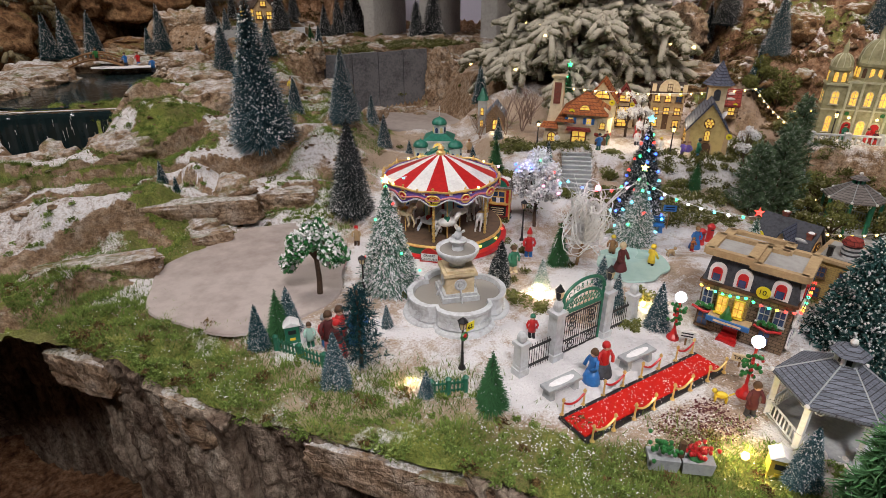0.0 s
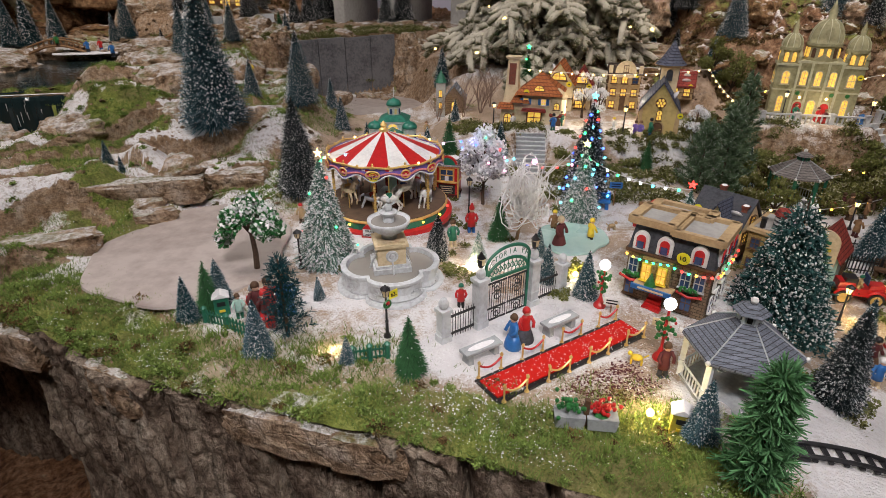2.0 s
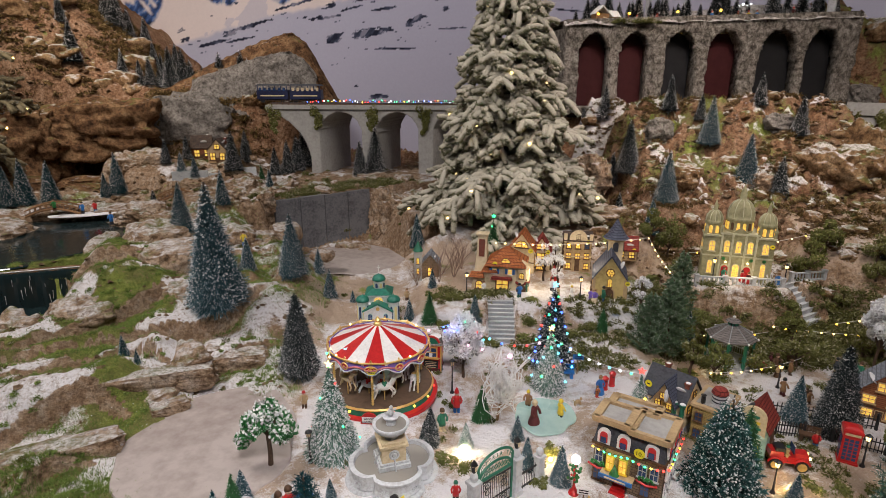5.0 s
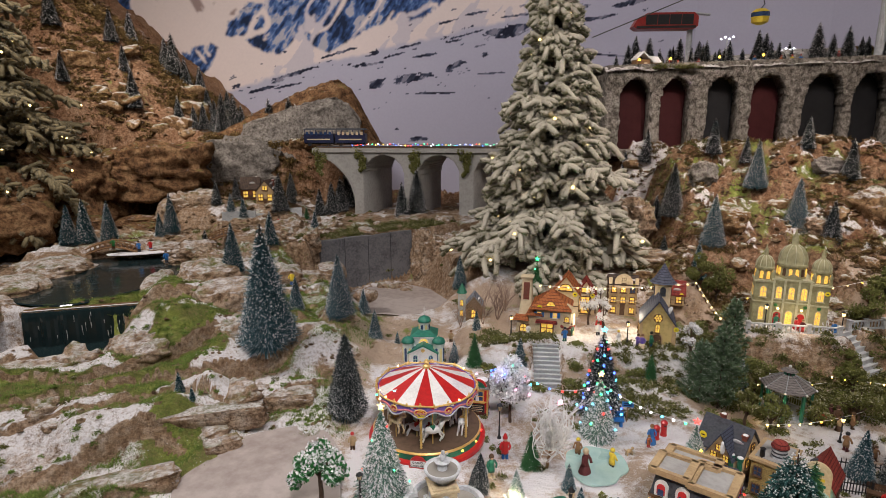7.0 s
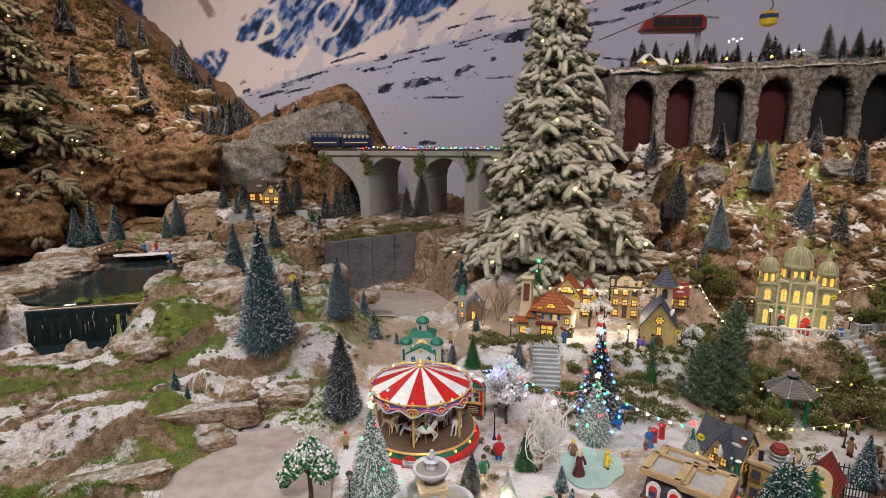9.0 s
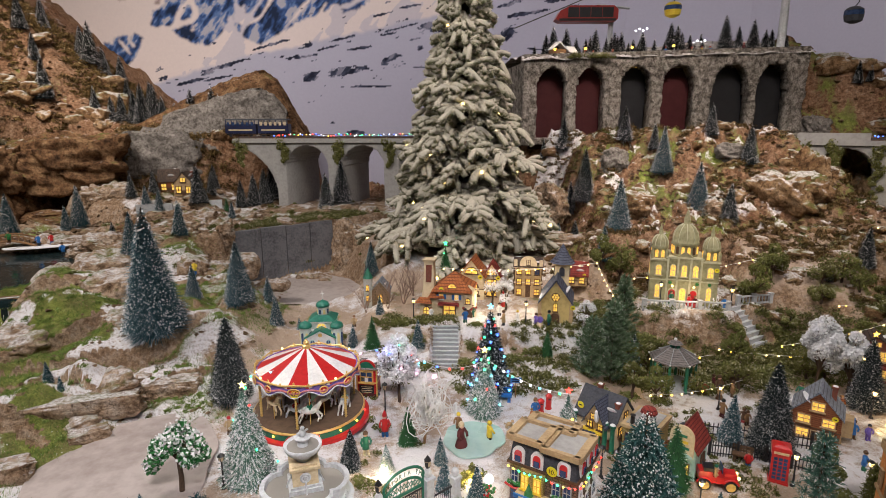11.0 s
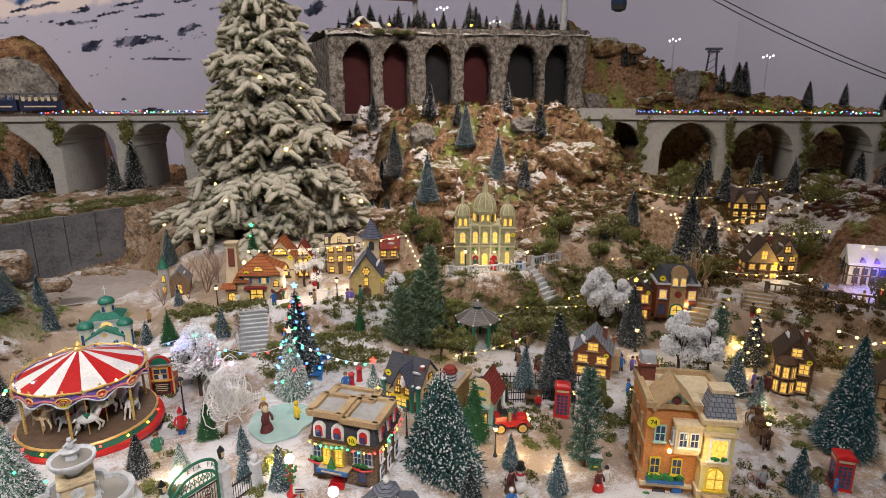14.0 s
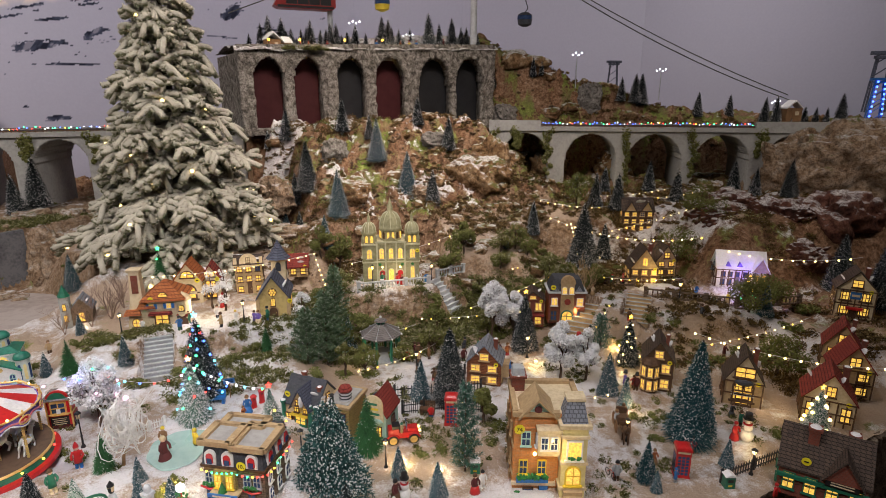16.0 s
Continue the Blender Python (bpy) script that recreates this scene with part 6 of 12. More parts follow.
# ---- the toy town on the terrace ----
def toon_house():
    H = House("toy_house", "pale toy house with orange hipped roofs and a tapered crooked tower", 0.462, 1.985, -18, 0.13, 0.10, 0.066)
    r = H.root
    H.block("wall_body", "cream", 0.094, 0.09, 0.094, 0.030, 0)
    H.block("low_wing", "cream", 0.040, 0.07, 0.066, -0.020, -0.006)
    part("crooked_tower", Shape().add([(-0.082, -0.040, 0), (-0.030, -0.040, 0), (-0.030, 0.012, 0), (-0.082, 0.012, 0),
                                       (-0.069, -0.030, 0.10), (-0.034, -0.030, 0.10), (-0.034, 0.006, 0.10), (-0.069, 0.006, 0.10),
                                       (-0.065, -0.028, 0.178), (-0.036, -0.028, 0.178), (-0.036, 0.002, 0.178), (-0.065, 0.002, 0.178)],
                                      [(0, 1, 5, 4), (1, 2, 6, 5), (2, 3, 7, 6), (3, 0, 4, 7), (4, 5, 9, 8), (5, 6, 10, 9), (6, 7, 11, 10), (7, 4, 8, 11), (8, 9, 10, 11)]), "cream", r, "battered cream tower")
    part("tower_cap", Shape().box(-0.0505, -0.013, 0.182, 0.036, 0.036, 0.007, top=1.15), "cream", r)
    part("tower_patch", Shape().add([(-0.061, -0.0305, 0.110), (-0.042, -0.0305, 0.110), (-0.0405, -0.0292, 0.168), (-0.060, -0.0292, 0.168), (-0.061, -0.029, 0.110), (-0.042, -0.029, 0.110), (-0.0405, -0.0277, 0.168), (-0.060, -0.0277, 0.168)],
                                    [(0, 1, 2, 3), (7, 6, 5, 4), (0, 4, 5, 1), (1, 5, 6, 2), (2, 6, 7, 3), (3, 7, 4, 0)]), "brick_red", r, "patch of bare red brick")
    part("tower_skirt", Shape().box(-0.064, -0.036, 0.052, 0.052, 0.030, 0.016, top=0.72, topy=0.3), "tile_orange", r)
    part("roof", Shape().box(0.030, 0, 0.118, 0.128, 0.120, 0.048, top=0.08), "tile_orange", r, "wide hipped orange tiled roof")
    part("eave_course", Shape().box(0.030, 0, 0.0915, 0.132, 0.124, 0.006, top=0.97), "tile_orange", r)
    part("low_roof", Shape().box(-0.022, -0.014, 0.076, 0.056, 0.080, 0.024, top=0.55), "tile_orange", r)
    part("shop_canopy", Shape().box(0.018, -0.052, 0.047, 0.070, 0.016, 0.008, top=0.9), "tile_red", r)
    part("round_bay", Shape().lathe([(0.024, 0), (0.024, 0.080), (0.028, 0.083), (0.018, 0.096), (0.001, 0.108)], 12, 0.082, -0.030), "cream", r, "round bay under a tiled cap")
    part("bay_band", Shape().lathe([(0.0245, 0.030), (0.026, 0.034), (0.0245, 0.040)], 12, 0.082, -0.030), "tile_red", r)
    H.win("f", 0, 0.010, 0.036, 0.030, x=0.020, y=-0.0455, rz=0, frame="brown")
    for u in (-0.006, 0.044):
        w = H.win("f", 0, 0.062, 0.012, 0.015, x=u, y=-0.0455, rz=0, frame="white")
        for sg in (-1, 1):
            part("shutter", Shape().box(u + sg * 0.0115, -0.0465, 0.0695, 0.008, 0.003, 0.017), "blue", w)
    H.win("f", 0, 0.102, 0.026, 0.012, x=0.030, y=-0.049, rz=0, frame="brown", arch=True)
    H.win("f", 0, 0.054, 0.013, 0.016, x=0.082, y=-0.0545, rz=0, frame="brown", arch=True)
    part("bay_arch", Shape().arch(0.082, -0.054, 0.002, 0.030, 0.030, 0.004), "brown", r)
    H.win("f", 0, 0.006, 0.020, 0.024, x=-0.056, y=-0.0415, rz=0, frame="brown", arch=True)
    part("round_badge", Shape().lathe([(0.010, 0), (0.010, 0.002)], 14), "cream", r).matrix_basis = pose(0.082, -0.0565, 0.044, 90, 0, 0)
    H.sticker("f", 0, 0.096, "", 0.008, 0.0, -0.004, -0.058, 0)


toon_house()


def gable_house(name, label, x, y, rz, w, d, h, rh, wall, roofm, z=None, frame="brown", along="y", rows=2, cols=2, door="brown", snow=2, sign=None, chimney=True, sticker=True, band="brown", arch=False, side=True, gablem=None):
    """Box walls, a pitched roof and rows of lit windows."""
    H = House(name, label, x, y, rz, w, d, z)
    H.block("wall_body", wall, w, d, h)
    H.roof(roofm, h, rh, w, d, along=along, gable=gablem or wall, snow=snow)
    if band:
        H.band(h * 0.47, h * 0.035, band, 0.002)
    ww, wh = w / (cols * 2.1), h / (rows * 2.0)
    for j in range(rows):
        for k in range(cols):
            u = (k + 0.5) * w / cols - w / 2
            if j == 0 and door and abs(k - (cols - 1) / 2) < 0.6 and cols % 2 == 1:
                continue
            H.win("f", u, h * (j + 0.28) / rows, ww, wh, frame=frame, arch=arch, lit=(j + k) % 5 != 4)
        if side:
            for f in "lr":
                for u in (-d * 0.22, d * 0.22):
                    H.win(f, u, h * (j + 0.28) / rows, d / 5, wh, frame=frame, arch=arch)
    if along == "y":
        H.win("f", 0, h + rh * 0.18, ww, rh * 0.36, frame=frame, arch=arch)
    if door:
        H.door("f", 0 if cols % 2 == 1 else w * 0.0, 0.002, w * 0.14, h * 0.36, door, frame, arch)
    if chimney:
        H.chimney(w * 0.28 if along == "y" else w * 0.3, d * 0.1, h + rh * 0.3, rh * 0.75, "brick_red", w * 0.11)
    if sticker:
        H.sticker("f", w * 0.36, h * 0.98, "", 0.008)
    if sign:
        H.sign("f", 0, h * 0.48, w * 0.6, h * 0.11, sign)
    return H


gable_house("toy_shop", "toy shop with pointed orange roof and lit arch", 0.60, 2.16, -20, 0.085, 0.08, 0.085, 0.055, "cream", "tile_orange", 0.070, rows=1, cols=1, door="", sign="cream", arch=True, chimney=False)
gable_house("toy_shop", "narrow toy shop with red roof beside its neighbour", 0.685, 2.17, -16, 0.06, 0.07, 0.075, 0.045, "cream", "tile_red", 0.070, rows=2, cols=1, door="", chimney=False, sign="cream")
H_ = gable_house("dutch_gable_house", "tan stepped-gable house with small yellow windows", 0.842, 2.175, -14, 0.095, 0.085, 0.115, 0.02, "tan", "slate_brown", 0.070, rows=3, cols=3, door="brown", along="x", chimney=False, band="cream")
part("stepped_gable", Shape().arch(0, -0.045, 0.105, 0.062, 0.050, 0.006).box(-0.045, -0.044, 0.125, 0.012, 0.008, 0.03).box(0.045, -0.044, 0.125, 0.012, 0.008, 0.03), "cream", H_.root)
H_.win("f", 0, 0.122, 0.012, 0.018, out=0.003, frame="brown")
gable_house("red_roof_house", "small house with red shingled roof and snow", 1.055, 2.155, -20, 0.085, 0.07, 0.05, 0.045, "tan", "tile_red", 0.115, along="x", rows=1, cols=2, door="", snow=3)


def chapel():
    H = House("chapel", "yellow stone chapel with blue slate spire and rose window", 0.885, 1.90, -20, 0.095, 0.13, 0.064)
    r = H.root
    H.block("nave", "yellow_stone", 0.090, 0.125, 0.062)
    H.roof("slate_blue", 0.062, 0.062, 0.090, 0.125, gable="yellow_stone", snow=1)
    H.block("buttress", "tan", 0.012, 0.02, 0.06, -0.045, -0.06, 0, 0.7)
    H.block("buttress", "tan", 0.012, 0.02, 0.06, 0.045, -0.06, 0, 0.7)
    H.block("bell_tower", "cream", 0.044, 0.044, 0.155, 0.012, 0.052)
    H.block("tower_rim", "tan", 0.052, 0.052, 0.006, 0.012, 0.052, 0.150)
    part("spire", Shape().lathe([(0.040, 0), (0.026, 0.014), (0.012, 0.038), (0.001, 0.058)], 8, 0.012, 0.052, 0.156), "slate_blue", r, "blue slate spire")
    for rz, x, y in ((0, 0.012, 0.029), (90, 0.035, 0.052), (-90, -0.011, 0.052)):
        part("belfry_arch", Shape().arch(0, 0, 0.118, 0.016, 0.028, 0.003).turned(rz, x, y, 0), "dark_grey", r)
    rose = Shape().lathe([(0.013, 0), (0.013, 0.003)], 12)
    part("rose_window", rose, "brown", r).matrix_basis = pose(0, -0.063, 0.078, 90, 0, 0)
    for k in range(7):
        a = 2 * math.pi * k / 6
        q = 0.0 if k == 6 else 0.0078
        part("rose_pane", Shape().lathe([(0.0034, 0), (0.0034, 0.002)], 7), "pane", r).matrix_basis = pose(q * math.cos(a), -0.0655, 0.078 + q * math.sin(a), 90, 0, 0)
    H.win("f", 0, 0.036, 0.011, 0.024, arch=True, frame="brown")
    H.door("f", 0, 0, 0.026, 0.030, "brown", "tan", True)
    H.windows("r", (-0.04, 0.0), 0.012, 0.016, 0.034, arch=True, frame="brown")
    H.windows("l", (-0.04, 0.0, 0.04), 0.012, 0.014, 0.034, arch=True, frame="brown")
    H.sticker("f", 0.05, 0.05, "", 0.007)


chapel()


def grey_church():
    H = House("grey_church", "small grey church with green-tipped tower and yellow windows", 0.185, 2.15, -8, 0.07, 0.07, 0.05)
    r = H.root
    H.block("nave", "stone_brown", 0.07, 0.07, 0.07, 0.02, 0.02)
    H.roof("slate_grey", 0.07, 0.04, 0.07, 0.07, 0.02, 0.02, gable="stone_brown", snow=1)
    H.block("tower", "grey", 0.032, 0.032, 0.125, -0.03, -0.01)
    part("tower_tip", Shape().lathe([(0.022, 0), (0.001, 0.045)], 6, -0.03, -0.01, 0.125), "green", r)
    H.win("f", 0.02, 0.02, 0.018, 0.035, arch=True, frame="brown", out=-0.02)
    for z in (0.03, 0.075):
        H.win("f", 0, z, 0.010, 0.024, x=-0.03, y=-0.027, rz=0, arch=True, frame="brown")


grey_church()


def station():
    H = House("green_domed_hall", "pale mint hall with three green domes and a white cross", -0.005, 1.850, -4, 0.15, 0.11, 0.012)
    r = H.root
    H.block("main_body", "pale_mint", 0.092, 0.085, 0.098, 0, 0.010)
    H.band(0.092, 0.006, "white", 0.003, 0.092, 0.085, 0, 0.010)
    part("main_roof", Shape().box(0, 0.010, 0.106, 0.100, 0.093, 0.016, top=0.50), "green_dome", r, "green hipped roof")
    H.block("front_wing", "white", 0.100, 0.040, 0.050, 0, -0.048)
    H.roof("green_dome", 0.050, 0.026, 0.100, 0.046, 0, -0.046, gable="white", snow=1, name="wing_roof")
    part("pediment_trim", Shape().bar((-0.052, -0.0715, 0.050), (0, -0.0715, 0.077), 0.0026, n=4), "mint", r)
    part("pediment_trim", Shape().bar((0.052, -0.0715, 0.050), (0, -0.0715, 0.077), 0.0026, n=4), "mint", r)
    part("tympanum_badge", Shape().lathe([(0.007, 0), (0.007, 0.002)], 12), "gold", r).matrix_basis = pose(0, -0.0700, 0.060, 90, 0, 0)
    H.win("f", 0, 0.070, 0.034, 0.021, x=0, y=-0.0335, rz=0, arch=True, frame="white", sill=False)
    for u in (-0.028, 0.028):
        H.win("f", 0, 0.012, 0.014, 0.028, x=u, y=-0.0685, rz=0, arch=True, frame="mint", lit=False)
    H.door("f", 0, 0, 0.020, 0.034, "green", "white", True)

    def dome(x, y, rad, z, h, label):
        d = part("drum", Shape().lathe([(rad, 0), (rad, h), (rad * 1.14, h + 0.002), (rad * 1.14, h + 0.005)], 8, x, y, z), "pale_mint", r)
        part("dome", Shape().lathe([(rad * 1.2, 0), (rad * 1.16, rad * 0.3), (rad * 0.92, rad * 0.7), (rad * 0.5, rad * 0.92), (rad * 0.12, rad * 1.02), (0.001, rad * 1.25)], 16, x, y, z + h + 0.005), "green_dome", d, label, True)
        for k in range(8):
            t = math.pi * (k * 0.25 + 0.125)
            part("drum_window", Shape().arch(0, 0, 0, rad * 0.40, h * 0.66, 0.003).turned(math.degrees(t) + 90, x + rad * 0.93 * math.cos(t), y + rad * 0.93 * math.sin(t), z + h * 0.18), "pane_dim" if k % 2 else "yellow_wall", d)

    dome(0, 0.010, 0.021, 0.112, 0.026, "small green dome")
    dome(-0.056, -0.046, 0.0205, 0.0, 0.078, "green dome of a corner tower")
    dome(0.056, -0.046, 0.0205, 0.0, 0.078, "green dome of a corner tower")
    part("finial", Shape().bar((0, 0.010, 0.166), (0, 0.010, 0.200), 0.0014).bar((-0.006, 0.010, 0.190), (0.006, 0.010, 0.190), 0.0012), "white", r, "white cross")


station()


def green_cottage():
    H = House("corner_shop", "cottage shop with dark slate roofs, green pillars and lit windows", 0.822, 1.235, -52, 0.125, 0.115, -0.055)
    r = H.root
    H.block("wall_body", "cream", 0.118, 0.105, 0.075)
    H.block("shop_front", "brick_red", 0.120, 0.004, 0.03, 0, -0.053)
    H.roof("dark_grey", 0.075, 0.060, 0.118, 0.105, along="x", gable="cream", snow=2)
    H.roof("slate_blue", 0.075, 0.055, 0.06, 0.07, 0.010, -0.035, gable="tan", snow=1, name="cross_roof")
    H.chimney(-0.02, 0.005, 0.12, 0.03)
    H.chimney(0.05, -0.02, 0.09, 0.035)
    H.windows("f", (-0.010, 0.022), 0.052, 0.014, 0.022, frame="brown")
    H.win("f", 0.008, 0.086, 0.012, 0.016, out=0.016, frame="brown")
    H.win("f", 0.002, 0.012, 0.034, 0.024, frame="green")
    H.win("f", -0.040, 0.016, 0.018, 0.024, frame="brown")
    H.windows("r", (-0.025, 0.025), 0.042, 0.016, 0.022, frame="brown")
    H.windows("l", (-0.025, 0.025), 0.042, 0.016, 0.022, frame="brown")
    for u in (-0.058, 0.036, 0.058):
        part("green_pillar", Shape().lathe([(0.007, 0), (0.006, 0.072), (0.009, 0.075), (0.009, 0.080)], 8, u, -0.058), "green", r)
        part("pillar_snow", Shape().ball(u, -0.058, 0.081, 0.008, 8, sz=0.4), "snow", r)
    aw = Shape()
    for k in range(6):
        aw.box(-0.024 + 0.010 * k, -0.062, 0.044 - 0.0, 0.0095, 0.018, 0.003)
    part("awning", aw, "yellow", r)
    part("snow_drift", Shape().ball(0.018, -0.072, 0.098, 0.012, 8, sz=1.8, sx=0.5), "snow", r)
    H.sticker("f", 0, 0.10, "", 0.010, 0, -0.045, -0.052, 0)
    H.win("r", 0, 0.084, 0.016, 0.016, frame="brown")


green_cottage()


def factory_shop():
    H = House("yellow_brick_factory", "yellow brick factory with flat roof and red-topped water tank", 0.905, 1.155, -47, 0.085, 0.12, -0.088)
    r = H.root
    H.block("wall_body", "yellow_brick", 0.08, 0.115, 0.120)
    H.band(0.117, 0.008, "tan")
    part("roof_floor", Shape().box(0, 0, 0.126, 0.07, 0.10, 0.003), "concrete", r)
    part("tank", Shape().lathe([(0.018, 0.126), (0.018, 0.158)], 12, 0.012, -0.02), "pale_grey", r, "grey banded water tank")
    for z in (0.133, 0.143, 0.153):
        part("tank_band", Shape().lathe([(0.0185, 0), (0.0188, 0.002), (0.0185, 0.004)], 12, 0.012, -0.02, z), "dark_grey", r)
    part("tank_roof", Shape().lathe([(0.022, 0), (0.016, 0.012), (0.001, 0.016)], 12, 0.012, -0.02, 0.158), "tile_red", r)
    part("flue", Shape().lathe([(0.006, 0), (0.006, 0.022), (0.008, 0.024)], 8, -0.02, -0.045, 0.126), "black", r)
    for z in (0.03, 0.08):
        H.windows("f", (-0.022, 0.022), z, 0.016, 0.022, lit=False, frame="brown")
        H.windows("l", (-0.03, 0.02), z, 0.016, 0.022, lit=False, frame="brown")
    H2 = House("red_barn_shop", "red shingled barn shop with a pale billboard gable", 1.005, 1.115, -47, 0.075, 0.10, -0.091)
    q = H2.root
    H2.block("wall_body", "mint", 0.07, 0.095, 0.085)
    H2.roof("tile_red", 0.085, 0.055, 0.07, 0.095, gable="mint", snow=0)
    part("billboard", Shape().arch(0, -0.056, 0.066, 0.060, 0.085, 0.006, 10), "cream", q, "pale billboard with swashes of green")
    for k in range(3):
        part("billboard_swash", Shape().box(0, -0.0600, 0.092 + 0.016 * k, 0.04 - 0.007 * k, 0.001, 0.007), ("green", "yellow", "green")[k], q)
    part("oval_sign", Shape().ball(0.008, -0.062, 0.070, 0.024, 12, sz=0.38, sy=0.15), "ice_green", q)
    part("small_sign", Shape().arch(-0.030, -0.054, 0.060, 0.03, 0.036, 0.004), "tile_orange", q)
    H2.win("f", 0.012, 0.014, 0.016, 0.030, frame="brown")
    H2.door("f", -0.016, 0, 0.016, 0.036, "brown")
    H2.win("r", 0, 0.040, 0.02, 0.02, lit=False, frame="brown")
    part("roof_wheel", Shape().lathe([(0.010, 0), (0.010, 0.004), (0.006, 0.005)], 10), "dark_grey", q).matrix_basis = pose(-0.020, 0.0, 0.120, 40, 0, -90)


factory_shop()

H_ = gable_house("brick_cottage", "orange plank cottage with grey roof and blue-framed bay", 1.470, 1.235, -42, 0.12, 0.10, 0.085, 0.065, "plank_wall", "slate_grey", -0.091, frame="tan", rows=2, cols=2, snow=1)
part("bay", Shape().box(0.072, -0.01, 0.055, 0.03, 0.05, 0.05), "tan", H_.root)
H_.win("r", 0, 0.045, 0.012, 0.03, x=0.0875, y=-0.022, rz=90, frame="blue", lit=False)
H_.win("r", 0, 0.045, 0.012, 0.03, x=0.0875, y=0.002, rz=90, frame="blue", lit=False)

H_ = gable_house("brick_shop", "red brick shop with stepped gable and lit sign", 1.915, 1.535, -35, 0.10, 0.09, 0.125, 0.035, "brick_red", "slate_brown", -0.075, frame="tan", rows=2, cols=2, snow=1, sign="tile_red", chimney=False, door="red")
part("shop_awning", Shape().box(0, -0.055, 0.058, 0.1, 0.025, 0.006), "tile_red", H_.root)
H_ = House("fire_station", "red brick station with dark mansard roof and green arched gate", 2.050, 1.475, -32, 0.13, 0.10, -0.06)
H_.block("wall_body", "brick_red", 0.125, 0.095, 0.115)
part("mansard", Shape().box(0, 0, 0.138, 0.125, 0.095, 0.046, top=0.72), "dark_grey", H_.root, "dark slate mansard roof")
H_.band(0.113, 0.006, "pale_grey")
part("central_bay", Shape().box(0, -0.05, 0.075, 0.045, 0.012, 0.15), "tan", H_.root)
part("bay_gable", Shape().arch(0, -0.05, 0.148, 0.05, 0.030, 0.014), "tan", H_.root)
H_.windows("f", (-0.012, 0.012), 0.116, 0.013, 0.022, out=0.008, frame="white", arch=True)
H_.windows("f", (-0.044, 0.044), 0.070, 0.018, 0.024, frame="white")
H_.win("f", 0, 0.016, 0.034, 0.034, arch=True, out=0.008, frame="green")
H_.windows("f", (-0.045, 0.045), 0.015, 0.018, 0.032, frame="brown", lit=False)
part("round_badge", Shape().lathe([(0.011, 0), (0.011, 0.003)], 12), "tile_red", H_.root).matrix_basis = pose(0, -0.058, 0.085, 90, 0, 0)
H_.sticker("f", -0.05, 0.135, "", 0.009)
for x_ in (-0.04, 0.04):
    part("dormer", Shape().gable(x_, -0.04, 0.120, 0.024, 0.02, 0.018), "slate_grey", H_.root)

# terrace in the east
H_ = gable_house("tudor_inn", "dark half-timbered inn with steep brown roof and snow", 2.52, 1.47, -34, 0.13, 0.11, 0.075, 0.095, "brown", "slate_brown", 0.045, frame="tan", rows=2, cols=3, snow=2, gablem="tan", door="brown")
H_ = gable_house("tudor_house", "half-timbered house behind the inn with lit windows", 2.70, 1.50, -25, 0.10, 0.09, 0.08, 0.07, "tan", "slate_brown", 0.045, rows=2, cols=2, snow=1)


def half_timber(H, h, n, face="f", material="brown", out=0.002):
    w = H.w if face in "fb" else H.d
    for k in range(n + 1):
        x, y, rz = H.at(face, -w / 2 + w * k / n, out)
        part("timber", Shape().box(0, 0, h / 2, 0.004, 0.003, h).turned(rz, x, y, 0), material, H.root)
    for z in (h * 0.5, h * 0.98):
        x, y, rz = H.at(face, 0, out + 0.0007)
        part("timber", Shape().box(0, 0, z, w, 0.003, 0.004).turned(rz, x, y, 0), material, H.root)


H_ = House("snowy_inn", "half-timbered inn with thick snow roof under blue light", 2.90, 1.225, -42, 0.22, 0.13, 0.04)
H_.block("wall_body", "white", 0.21, 0.12, 0.085)
H_.roof("snow", 0.085, 0.070, 0.21, 0.12, along="x", gable="white")
H_.roof("snow", 0.080, 0.065, 0.075, 0.10, 0.075, -0.03, gable="tan", name="cross_roof")
half_timber(H_, 0.085, 8)
half_timber(H_, 0.085, 4, "l")
H_.windows("f", (-0.08, -0.05, -0.02, 0.015), 0.052, 0.016, 0.020, lit=False, frame="brown")
H_.windows("f", (-0.08, -0.05, -0.02, 0.015), 0.012, 0.016, 0.024, lit=False, frame="brown")
H_.windows("f", (0.06, 0.09), 0.040, 0.014, 0.026, out=0.014, frame="brown")
for x_ in (-0.06, -0.01):
    part("dormer", Shape().gable(x_, -0.048, 0.098, 0.024, 0.03, 0.020), "purple", H_.root)
part("porch_arch", Shape().arch(0.075, -0.092, 0, 0.045, 0.04, 0.02), "tan", H_.root)

H_ = gable_house("tudor_house", "yellow half-timbered house with snow on its gable and red awning", 3.06, 0.80, -56, 0.14, 0.11, 0.125, 0.075, "cream", "slate_brown", 0.0, rows=2, cols=2, snow=3)
half_timber(H_, 0.125, 6)
H_.sign("f", 0, 0.100, 0.04, 0.03, "blue", "cream")
part("awning", Shape().box(0, -0.062, 0.045, 0.06, 0.018, 0.010), "red", H_.root)

H_ = gable_house("bay_house", "tall brown house with bay windows and snow on its roof", 1.985, 0.905, -48, 0.10, 0.12, 0.115, 0.065, "brown", "slate_brown", -0.091, frame="tan", rows=2, cols=2, snow=3, door="")
part("bay", Shape().lathe([(0.03, 0), (0.03, 0.105), (0.034, 0.108), (0.020, 0.125)], 8, -0.025, -0.062), "brown", H_.root)
for k in range(3):
    a_ = radians(-135 + 45 * k)
    for z_ in (0.015, 0.065):
        H_.win("f", 0, z_, 0.014, 0.032, x=-0.025 + 0.029 * math.cos(a_), y=-0.062 + 0.029 * math.sin(a_), rz=math.degrees(a_) + 90, frame="tan")
